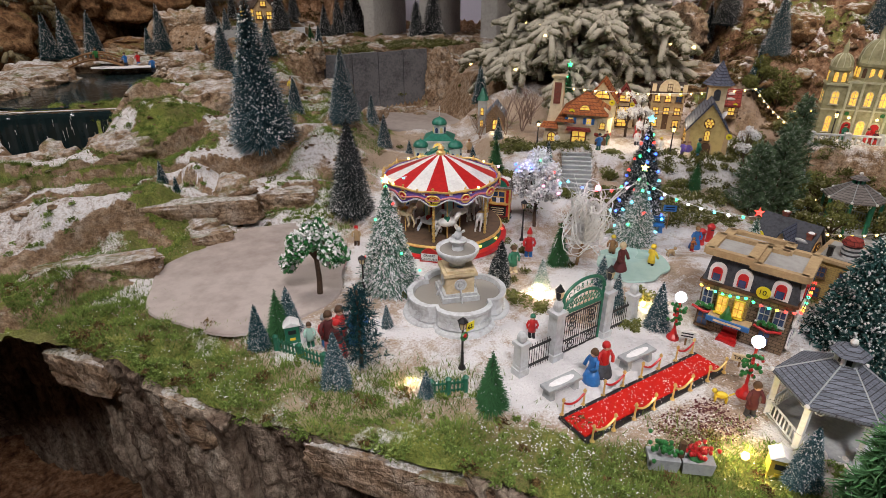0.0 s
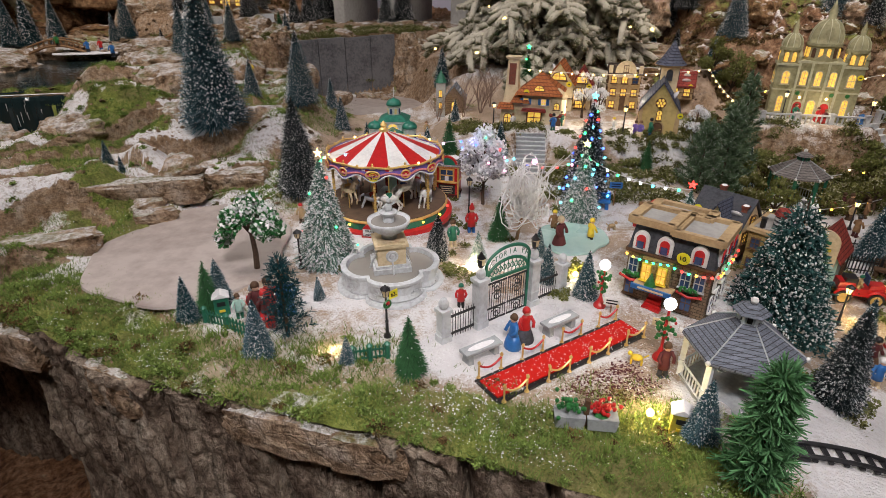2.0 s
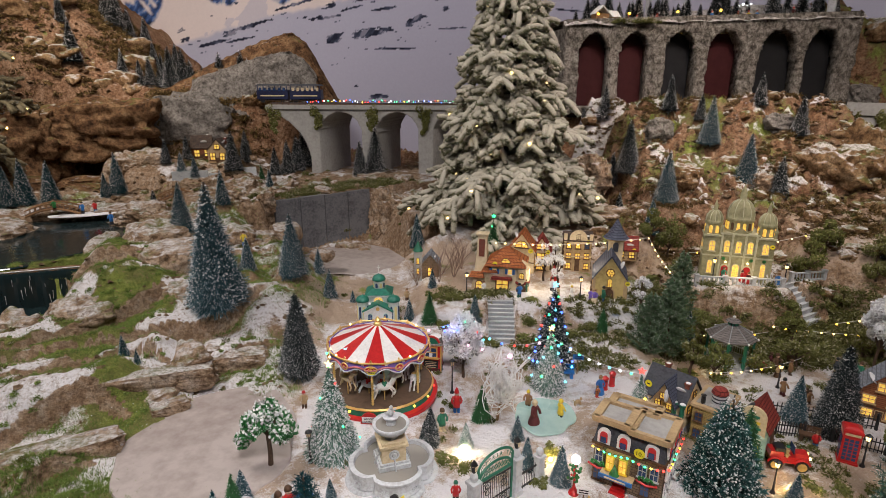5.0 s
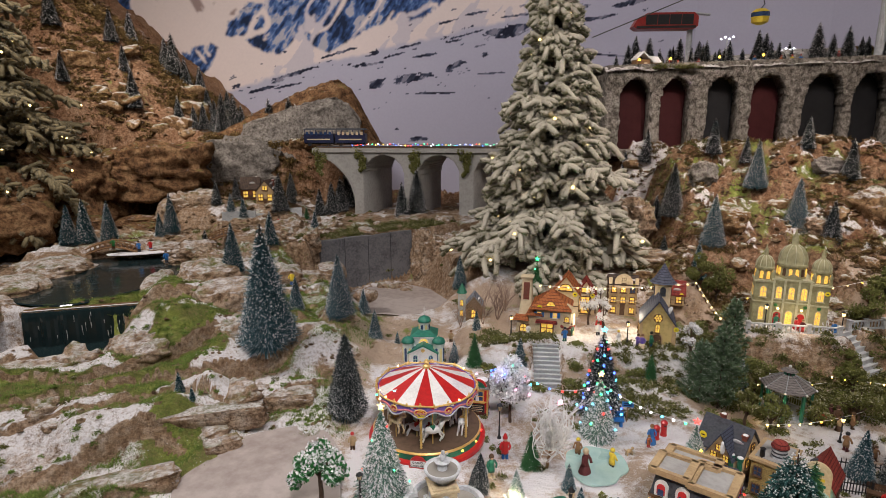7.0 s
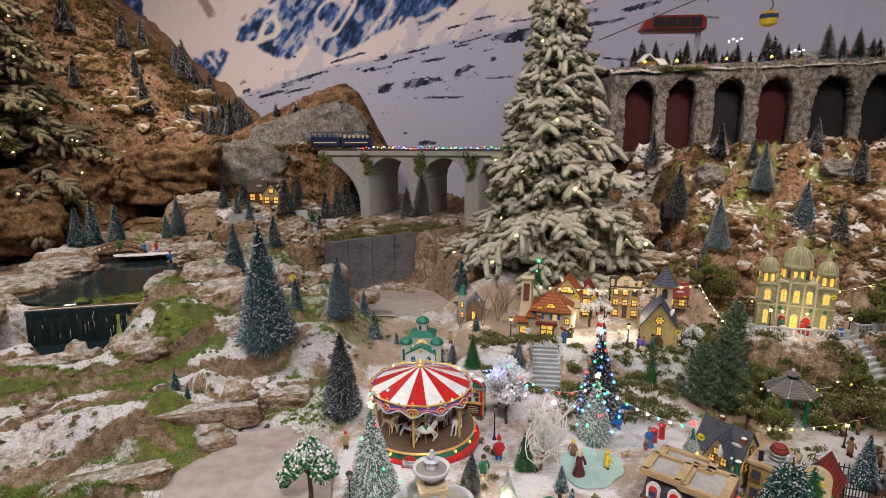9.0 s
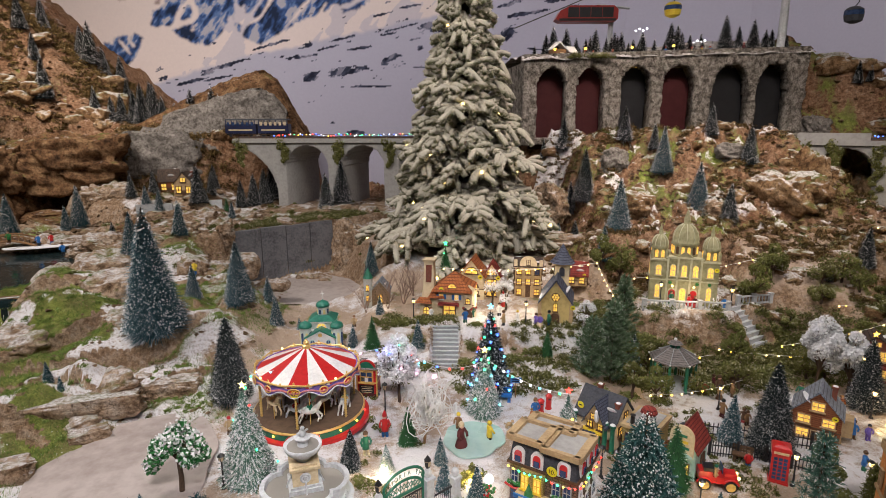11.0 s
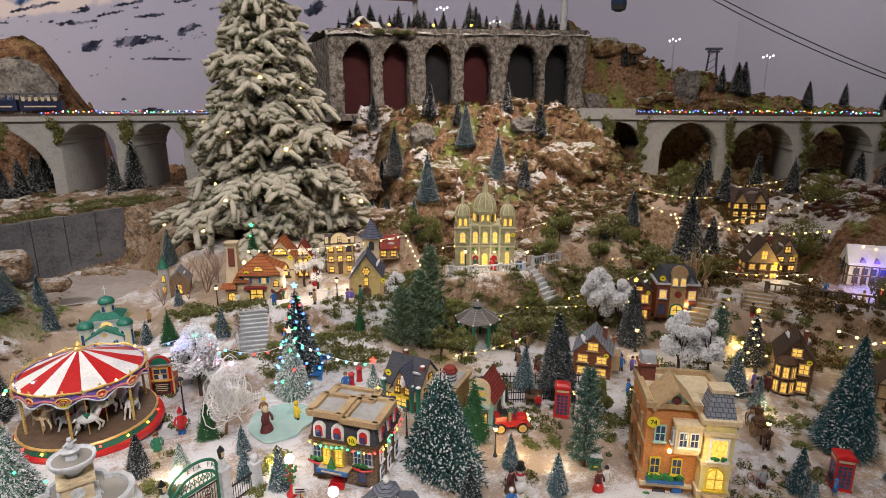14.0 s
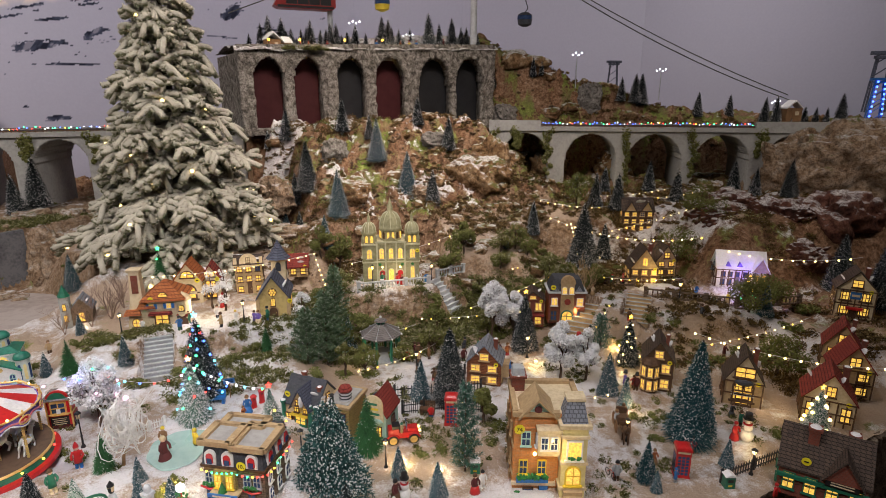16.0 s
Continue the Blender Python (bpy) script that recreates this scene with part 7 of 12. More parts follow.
H_ = gable_house("tudor_shop", "half-timbered stone shop with steep roof and blue sign", 2.145, 0.685, -52, 0.115, 0.10, 0.09, 0.090, "tan", "slate_brown", -0.091, frame="brown", rows=1, cols=1, snow=3, sign="pale_grey", gablem="cream", door="")
half_timber(H_, 0.09, 4)
H_.win("f", 0, 0.010, 0.034, 0.034, frame="brown")
H_.windows("f", (-0.014, 0.014), 0.060, 0.018, 0.022, frame="brown", out=0.003)
part("bonnet", Shape().ball(0, -0.054, 0.088, 0.03, 10, sz=0.4, sy=0.4), "dark_grey", H_.root)
H_ = gable_house("tudor_cottage", "red-roofed half-timbered cottage with snow", 2.285, 0.485, -58, 0.14, 0.12, 0.085, 0.085, "cream", "tile_red", -0.091, frame="brown", rows=1, cols=3, snow=2, gablem="cream", door="red")
half_timber(H_, 0.085, 6)
half_timber(H_, 0.085, 4, "l")
H_ = gable_house("tudor_cottage", "small brown cottage with tall chimney at the edge", 2.50, 0.53, -50, 0.12, 0.10, 0.10, 0.08, "tan", "tile_red", -0.08, rows=2, cols=2, snow=2)
half_timber(H_, 0.10, 5)
H_ = gable_house("red_pub", "red brick pub with dark roof, green trim and black sign", 1.905, 0.300, -62, 0.19, 0.15, 0.085, 0.080, "brick_red", "slate_brown", -0.092, frame="green", along="x", rows=1, cols=4, snow=2, door="")
H_.roof("slate_brown", 0.085, 0.060, 0.08, 0.09, 0.04, -0.045, gable="brick_red", name="cross_roof")
H_.sign("f", 0.04, 0.078, 0.07, 0.018, "black", "cream", 0.012, 2)
part("green_fascia", Shape().box(0, -0.080, 0.060, 0.196, 0.008, 0.010), "green", H_.root)
H_.chimney(-0.03, -0.02, 0.12, 0.06, "brick_red", 0.024)
H_.sticker("f", -0.04, 0.11, "", 0.011, 0.0)
H_ = gable_house("mansion", "dark timbered mansion with twin gables and lit windows", 2.93, 1.90, -32, 0.17, 0.12, 0.12, 0.06, "brown", "slate_brown", 0.16, frame="tan", along="x", rows=3, cols=4, snow=3, chimney=True)
H_.roof("slate_brown", 0.12, 0.05, 0.06, 0.06, -0.045, -0.035, gable="tan", name="cross_roof")
H_.roof("slate_brown", 0.12, 0.05, 0.06, 0.06, 0.045, -0.035, gable="tan", name="cross_roof")
for x_, y_, rz_, w_ in ((2.62, 0.62, -60, 0.11), (2.72, 0.40, -66, 0.13)):
    gable_house("tudor_house", "dark half-timbered house with red roof in the shade", x_, y_, rz_, w_, 0.10, 0.10, 0.08, "tan", "tile_red", -0.06, rows=2, cols=2, snow=2)

# two huts on the western shelf
for x_, y_, rz_ in ((-1.30, 4.16, 10), (-1.13, 3.99, -6)):
    gable_house("log_hut", "brown wooden hut with snowy roof and coloured lights", x_, y_, rz_, 0.135, 0.11, 0.085, 0.075, "plank_wall" if x_ < -1.2 else "tan", "slate_brown", None, rows=1, cols=2, snow=6, sticker=False, door="brown", along="y" if x_ > -1.2 else "x")


# true sizes of the houses against one another
for nm_, sc_ in (("toy_house", (1.2, 1.15, 1.2)), ("toy_shop", (1.25, 1.1, 1.25)), ("dutch_gable_house", (1.18, 1.1, 1.18)), ("hotel", (0.92, 0.85, 0.90)), ("chapel", (1.28, 1.2, 1.30)), ("fire_station", (1.25, 1.2, 1.25)), ("town_house", (1.09, 1.09, 1.10))):
    for ob_ in list(bpy.data.objects):
        if ob_.parent is None and ob_.name.split(".")[0] == nm_:
            ob_.scale = sc_


# ---- firs of the display ----
FIRS = [
    ("teal", -0.318, 0.854, 0.094),
    ("green", -0.287, 0.879, 0.109),
    ("blue", -0.272, 0.894, 0.104),
    ("blue", -0.160, 0.738, 0.108),
    ("blue", -0.096, 0.913, 0.052),
    ("blue", -0.017, 0.717, 0.056),
    ("green", 0.082, 0.695, 0.108),
    ("dark", 0.130, 1.076, 0.110),
    ("dark", 0.117, 1.088, 0.065),
    ("white", 0.214, 1.057, 0.073),
    ("blue", 0.345, 1.075, 0.077),
    ("blue", 0.343, 0.963, 0.087),
    ("blue", 0.407, 0.912, 0.103),
    ("blue", 0.472, 0.548, 0.100),
    ("white", -0.103, 1.064, 0.230),
    ("teal", -0.731, 1.443, 0.072),
    ("teal", -0.683, 1.413, 0.049),
    ("green", 0.271, 1.174, 0.110),
    ("blue", 0.184, 1.490, 0.067),
    ("blue", -0.520, 2.067, 0.146),
    ("teal", -0.884, 2.438, 0.238),
    ("dark", -1.283, 3.155, 0.129),
    ("teal", -0.823, 2.866, 0.191),
    ("blue", -0.266, 2.208, 0.118),
    ("blue", -0.202, 2.014, 0.123),
    ("blue", -0.112, 1.992, 0.055),
    ("blue", 0.104, 1.800, 0.088),
    ("green", 0.174, 1.756, 0.125),
    ("blue", 0.335, 1.742, 0.110),
    ("teal", 0.163, 2.446, 0.168),
    ("blue", 0.201, 1.989, 0.083),
    ("green", 0.797, 1.711, 0.099),
    ("teal", 1.248, 2.348, 0.183),
    ("blue", 1.114, 1.693, 0.157),
    ("dark", 0.541, 1.467, 0.282),
    ("white", 0.503, 1.358, 0.190),
    ("dark", 1.332, 3.273, 0.207),
    ("dark", 1.604, 3.015, 0.209),
    ("dark", 1.733, 2.911, 0.155),
    ("blue", 1.718, 2.768, 0.259),
    ("dark", 2.041, 2.877, 0.188),
    ("dark", 2.150, 2.681, 0.220),
    ("dark", 1.311, 2.818, 0.296),
    ("dark", 1.266, 2.910, 0.196),
    ("blue", 1.367, 2.472, 0.262),
    ("blue", 1.784, 2.505, 0.283),
    ("dark", 1.881, 2.390, 0.205),
    ("blue", 1.183, 2.848, 0.107),
    ("dark", 1.230, 3.344, 0.128),
    ("teal", -2.102, 3.226, 0.248),
    ("dark", -1.464, 3.891, 0.178),
    ("blue", -1.333, 3.783, 0.167),
    ("blue", -1.246, 3.772, 0.145),
    ("dark", -1.005, 3.805, 0.276),
    ("dark", -1.449, 4.471, 0.170),
    ("blue", -0.965, 3.821, 0.106),
    ("green", -0.814, 3.762, 0.113),
    ("dark", -0.626, 4.090, 0.274),
    ("dark", -0.603, 4.306, 0.354),
    ("blue", -0.462, 4.112, 0.217),
    ("dark", -0.057, 3.880, 0.318),
    ("green", 0.927, 1.040, 0.185),
    ("blue", 1.194, 1.216, 0.156),
    ("dark", 1.277, 1.166, 0.270),
    ("white", 0.682, 1.141, 0.148),
    ("blue", 0.955, 0.889, 0.099),
    ("blue", 1.008, 0.764, 0.110),
    ("dark", 1.735, 1.354, 0.245),
    ("dark", 2.001, 1.055, 0.191),
    ("teal", 1.792, 0.607, 0.334),
    ("dark", 2.407, 1.759, 0.349),
    ("dark", 2.283, 2.010, 0.192),
    ("dark", 2.053, 1.932, 0.088),
    ("dark", 2.783, 2.072, 0.217),
    ("dark", 2.859, 1.974, 0.224),
    ("dark", 3.365, 2.194, 0.212),
    ("teal", 1.527, 0.545, 0.126),
    ("blue", 1.776, 0.477, 0.091),
    ("white", 2.133, 0.433, 0.163),
    ("blue", 1.774, 0.931, 0.163),
    ("blue", 2.840, 1.295, 0.113),
    ("blue", 1.517, 0.501, 0.069),
    ("dark", 0.722, 0.640, 0.172),
    ("dark", 0.880, 0.600, 0.115),
    ("blue", 2.136, 1.175, 0.112),
    ("blue", 1.762, 0.840, 0.114),
    ("blue", 2.680, 0.946, 0.150),
    ("blue", -0.550, 1.750, 0.440),
    ("blue", -0.345, 2.050, 0.260),
    ("dark", -0.240, 1.460, 0.270),
    ("dark", -0.740, 3.860, 0.200),
    ("dark", -0.660, 3.890, 0.240),
    ("dark", -0.950, 3.930, 0.170),
    ("dark", -1.030, 4.280, 0.200),
    ("dark", -1.190, 4.020, 0.130),
    ("dark", -1.380, 4.060, 0.180),
    ("blue", -0.690, 3.400, 0.140),
    ("teal", -0.900, 3.120, 0.150),
    ("dark", -0.160, 3.780, 0.260),
]
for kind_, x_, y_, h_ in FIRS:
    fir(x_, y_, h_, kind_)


# ---- the great flocked fir ----
def needle_spray(pts, seed, needle, count, spread=0.9, thick=0.13):
    """Needles along a bent twig, as (verts, tip)."""
    rnd = np.random.RandomState(seed)
    pts = np.array(pts)
    seg = rnd.rand(count) * (len(pts) - 1)
    i = np.minimum(seg.astype(int), len(pts) - 2)
    f = (seg - i)[:, None]
    p = pts[i] * (1 - f) + pts[i + 1] * f
    d = pts[i + 1] - pts[i]
    d /= np.linalg.norm(d, axis=1, keepdims=True) + 1e-9
    q = rnd.randn(count, 3)
    q -= (q * d).sum(1, keepdims=True) * d
    q /= np.linalg.norm(q, axis=1, keepdims=True) + 1e-9
    n = (d * 0.75 + q * spread)
    n /= np.linalg.norm(n, axis=1, keepdims=True)
    L = needle * (0.7 + 0.6 * rnd.rand(count))[:, None]
    side = np.cross(n, rnd.randn(count, 3))
    side /= np.linalg.norm(side, axis=1, keepdims=True) + 1e-9
    w = side * needle * thick
    e = p + n * L
    v = np.stack([p - w, p + w, e + w * 0.7, e - w * 0.7], 1).reshape(-1, 3)
    # needle feet stay near the dark root colour, shade painted along the twig
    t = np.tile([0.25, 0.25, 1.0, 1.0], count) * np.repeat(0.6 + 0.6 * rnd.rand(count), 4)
    return v, t


def great_fir(x0, y0, z0, top, spread, tiers, label, lights, seed, needle="needle_flock", core="flock_twig", shape=1.05):
    root = thing("great_fir_tree", x0, y0, z0, 0, label, "fir tree")
    H = top - z0
    part("trunk", Shape().lathe([(0.035, 0), (0.028, 0.6 * H / 1.8), (0.006, H)], 10), "trunk", root)
    rnd = random.Random(seed)
    V, T, wood, tips = [], [], Shape(), []
    for lv in range(tiers):
        u = lv / (tiers - 1)
        zt = 0.10 + (H - 0.14) * u
        reach = spread * (1 - u) ** shape + 0.02
        k = max(6, int(16 - 8 * u))
        for b in range(k):
            a = 2 * math.pi * (b + 0.5 * (lv % 2) + rnd.uniform(-0.3, 0.3)) / k
            L = reach * rnd.uniform(0.72, 1.12)
            z = zt + rnd.uniform(-0.5, 0.5) * (H - 0.14) / (tiers - 1)
            rise = rnd.uniform(-0.10, 0.14)
            pts = []
            for s in range(5):
                q = s / 4
                pts.append((L * q * math.cos(a), L * q * math.sin(a), z + rise * q * L + L * (0.12 * q - 0.34 * q * q)))
            wood.path(pts, 0.013, 6, 0.8)
            v, t = needle_spray(pts[1:], seed + lv * 100 + b, 0.015, int(80 + 420 * L), 1.7, 0.20)
            V.append(v), T.append(t)
            m = max(4, int(L / 0.034))
            for j in range(m):
                q = 0.30 + 0.62 * (j + rnd.random() * 0.5) / m
                i = min(3, int(q * 4))
                f = q * 4 - i
                p = [pts[i][c] * (1 - f) + pts[i + 1][c] * f for c in range(3)]
                for sgn in (-1, 1):
                    da = a + sgn * rnd.uniform(0.15, 1.25)
                    lift, drop = rnd.uniform(-0.35, 0.75), rnd.uniform(0.25, 0.85)
                    l2 = rnd.uniform(0.045, 0.090) * (1.15 - 0.30 * u)
                    tw = [(p[0] + l2 * w * math.cos(da), p[1] + l2 * w * math.sin(da), p[2] + l2 * (lift * w - drop * w * w)) for w in (0, 0.4, 0.75, 1)]
                    wood.path(tw, 0.0150, 7, 0.85)
                    v, t = needle_spray(tw, seed + lv * 999 + b * 31 + j * 7 + sgn + 5, 0.0150, 84, 2.0, 0.20)
                    V.append(v), T.append(t)
            tips.append(pts[4])
    V, T = np.concatenate(V), np.concatenate(T)
    tagged(part("bough_core", wood, core, root, smooth=True), "flocked inner branches", kind="stuff")
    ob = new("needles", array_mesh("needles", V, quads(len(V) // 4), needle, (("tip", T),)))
    ob.parent = root
    tagged(ob, "white flocked needles", kind="stuff")
    rnd.shuffle(tips)
    for p in tips[:lights]:
        q = rnd.uniform(0.80, 1.03)
        part("warm_light", Shape().ball(p[0] * q, p[1] * q, p[2] + rnd.uniform(0, 0.02), 0.0085, 6), "warm", root)


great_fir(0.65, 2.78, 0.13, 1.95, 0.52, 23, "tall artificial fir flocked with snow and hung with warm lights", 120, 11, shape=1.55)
great_fir(-2.92, 3.80, 0.25, 2.70, 0.74, 18, "dark olive artificial fir with a little snow and many warm lights", 150, 12, "needle_olive", "olive_twig")


# ---- carousel ----
def carousel():
    root = thing("carousel", 0.003, 1.345, -0.004, 8, "miniature carousel with red and white striped canopy and horses", "carousel")
    part("plinth", Shape().lathe([(0.166, 0), (0.166, 0.012), (0.158, 0.014)], 36), "red", root, "red rim")
    part("drum", Shape().lathe([(0.154, 0.010), (0.150, 0.030), (0.152, 0.033)], 36), "green", root, "green drum with gold edge")
    part("gold_edge", Shape().lathe([(0.1535, 0.030), (0.155, 0.033), (0.152, 0.036)], 36), "gold", root)
    part("platform", Shape().lathe([(0.150, 0.032), (0.150, 0.0372), (0.001, 0.0376)], 36), "deck", root, "brown platform")
    n, R, z0, z1 = 16, 0.139, 0.157, 0.212
    for k in range(n):
        a, b = 2 * math.pi * k / n, 2 * math.pi * (k + 1) / n
        vs = []
        for q, z in ((1.0, 0), (0.5, 0.60), (0.05, 1.0)):
            for t in (a, b):
                vs.append((R * q * math.cos(t), R * q * math.sin(t), z0 + (z1 - z0) * z - 0.004 * math.sin(math.pi * q)))
        m = len(vs)
        vs += [(x, y, z - 0.003) for x, y, z in vs]
        part("canopy_stripe", Shape().add(vs, [(0, 1, 3, 2), (2, 3, 5, 4), (7, 6, 8, 9), (9, 8, 10, 11), (0, 6, 7, 1)]), "red" if k % 2 else "white", root)
    part("finial", Shape().lathe([(0.012, 0), (0.011, 0.008), (0.006, 0.012), (0.009, 0.017), (0.005, 0.022), (0.001, 0.027)], 10, 0, 0, z1 - 0.004), "gold", root)
    def hem(k, m=96):
        return 2 * math.pi * k / m, 0.5 - 0.5 * math.cos(12 * 2 * math.pi * k / m)

    vs, fs, m = [], [], 96
    for k in range(m):
        t, q = hem(k)
        for rr, z in ((R * 0.985, z0 + 0.003), (R * 1.0 + 0.004 * q, z0 - 0.012 - 0.014 * q), (R * 0.985 + 0.004 * q, z0 - 0.012 - 0.014 * q), (R * 0.965, z0 + 0.003)):
            vs.append((rr * math.cos(t), rr * math.sin(t), z))
    for k in range(m):
        for j in range(4):
            fs.append((4 * k + j, 4 * ((k + 1) % m) + j, 4 * ((k + 1) % m) + (j + 1) % 4, 4 * k + (j + 1) % 4))
    valance = part("valance", Shape().add(vs, fs), "purple", root, "mauve valance with a wavy hem")
    for name, up, drop, rad, material in (("crest_trim", 0.004, 0.0, 0.0026, "gold"), ("rose_band", -0.007, 0.006, 0.0026, "pink_cloth"), ("hem_trim", -0.012, 0.014, 0.0017, "cold_white")):
        pts = []
        for k in range(m + 1):
            t, q = hem(k)
            rr = R * (0.988 if up > 0 else 0.995) + 0.004 * q + 0.002
            pts.append((rr * math.cos(t), rr * math.sin(t), z0 + up + (0.004 * q if up > 0 else -drop * q)))
        part(name, Shape().path(pts, rad, 5), material, valance)
    for k in range(12):
        t = 2 * math.pi * (k + 0.5) / 12
        w = 1.0 if k % 2 else 1.5
        place = (math.degrees(t) + 90, R * 1.015 * math.cos(t), R * 1.015 * math.sin(t), z0)
        md = part("medallion", Shape().ball(0, -0.001, -0.010, 0.0095, 12, sz=0.85, sx=w, sy=0.3).turned(*place), "red", valance, "red medallion in a gold ring")
        part("medallion_ring", Shape().path([(0.0105 * w * math.cos(q), -0.003, -0.010 + 0.0092 * math.sin(q)) for q in [math.pi * j / 8 for j in range(17)]], 0.0018, 5).turned(*place), "gold", md)
        part("medallion_heart", Shape().ball(0, -0.004, -0.010, 0.0032, 8, sz=0.8, sx=w, sy=0.4).turned(*place), "gold", md)
        part("crest", Shape().lathe([(0.0075, 0), (0.0065, 0.004), (0.002, 0.007), (0.0032, 0.010), (0.0005, 0.013)], 8, squash=0.5).turned(place[0], place[1], place[2], z0 + 0.004), "gold", valance)
        part("canopy_bulb", Shape().ball(R * 1.0 * math.cos(t + 0.26), R * 1.0 * math.sin(t + 0.26), z0 + 0.008, 0.0032, 6), "warm" if k % 3 == 0 else "gold", root)
    for k in range(6):
        t = 2 * math.pi * (k + 0.25) / 6
        part("twisted_post", Shape().lathe([(0.0042 if j % 2 else 0.0024, 0.0375 + 0.0036 * j) for j in range(33)], 8, 0.132 * math.cos(t), 0.132 * math.sin(t)), "gold", root, "beaded golden post")
    part("centre_drum", Shape().lathe([(0.042, 0.036), (0.040, 0.05), (0.036, 0.12), (0.050, 0.150)], 8), "tile_red", root, "painted centre drum")
    for k in range(8):
        t = 2 * math.pi * (k + 0.5) / 8
        part("mirror_panel", Shape().arch(0, 0, 0.055, 0.022, 0.055, 0.003).turned(math.degrees(t) + 90, 0.0375 * math.cos(t), 0.0375 * math.sin(t), 0), "pale_grey" if k % 2 else "mint", root)
    for k in range(12):
        t = 2 * math.pi * k / 12
        rad = 0.108 if k % 2 else 0.075
        up = 0.012 * math.sin(k * 2.1)
        x, y = rad * math.cos(t), rad * math.sin(t)
        h = part("horse_pole", Shape().bar((x, y, 0.036), (x, y, 0.15), 0.0014, n=6), "gold", root)
        s = Shape().ball(0, 0, 0, 0.011, 10, sz=0.75, sx=1.7)
        s.bar((0.014, 0, 0.004), (0.024, 0, 0.020), 0.0058, 0.0042).ball(0.029, 0, 0.021, 0.0050, 8, sx=1.6)
        for lx, ly, bx in ((0.012, 0.004, 0.024), (0.012, -0.004, 0.018), (-0.013, 0.004, -0.022), (-0.013, -0.004, -0.018)):
            s.bar((lx, ly, -0.003), (bx, ly, -0.016), 0.0027, 0.0018).bar((bx, ly, -0.016), (bx - 0.004, ly, -0.025), 0.0018, 0.002)
        s.path([(-0.018, 0, 0.003), (-0.026, 0, -0.002), (-0.027, 0, -0.012)], 0.0026, 5, 0.5)
        s.v = [(a * 1.3, b * 1.3, c * 1.3) for a, b, c in s.v]
        s.turned(math.degrees(t) + 90, x, y, 0.078 + up)
        part("carousel_horse", s, ("white", "white", "cream", "cold_white", "white")[k % 5], h, "painted carousel horse", True)
        part("saddle", Shape().ball(0, 0, 0.005, 0.0122, 8, sz=0.7, sx=0.8).turned(math.degrees(t) + 90, x, y, 0.078 + up), ("red", "green", "blue", "gold")[k % 4], h)
    for k in range(16):
        t = 2 * math.pi * (k + 0.3) / 16
        part("rim_bulb", Shape().ball(0.155 * math.cos(t), 0.155 * math.sin(t), 0.024, 0.0032, 6), "bulb_amber" if k % 3 else "bulb_red", root)
    sg = part("sign_board", Shape().arch(0, 0, 0, 0.046, 0.034, 0.004, 10).turned(-19, -0.048, -0.165, 0.006), "red", root, "red arched name board")
    part("sign_face", Shape().box(0, -0.0026, 0.013, 0.038, 0.0015, 0.017).turned(-19, -0.048, -0.165, 0.006), "white", sg)
    c, s_ = math.cos(radians(-19)), math.sin(radians(-19))
    for text, z in (("GRAND", 0.0235), ("CAROUSEL", 0.0145)):
        lettering(text, 0.0078, sg, -0.048 + 0.0042 * s_, -0.165 - 0.0042 * c, z, -19)
    d = Shape().lathe([(0.011, 0), (0.011, 0.0008)], 20)
    st = part("number_sticker", d, "sticker", root, "round yellow paper sticker")
    st.matrix_basis = pose(-0.036, -0.139, 0.142, 90, 0, -14)
    lettering("47.", 0.0125, root, -0.0366, -0.1410, 0.142, -14)


carousel()


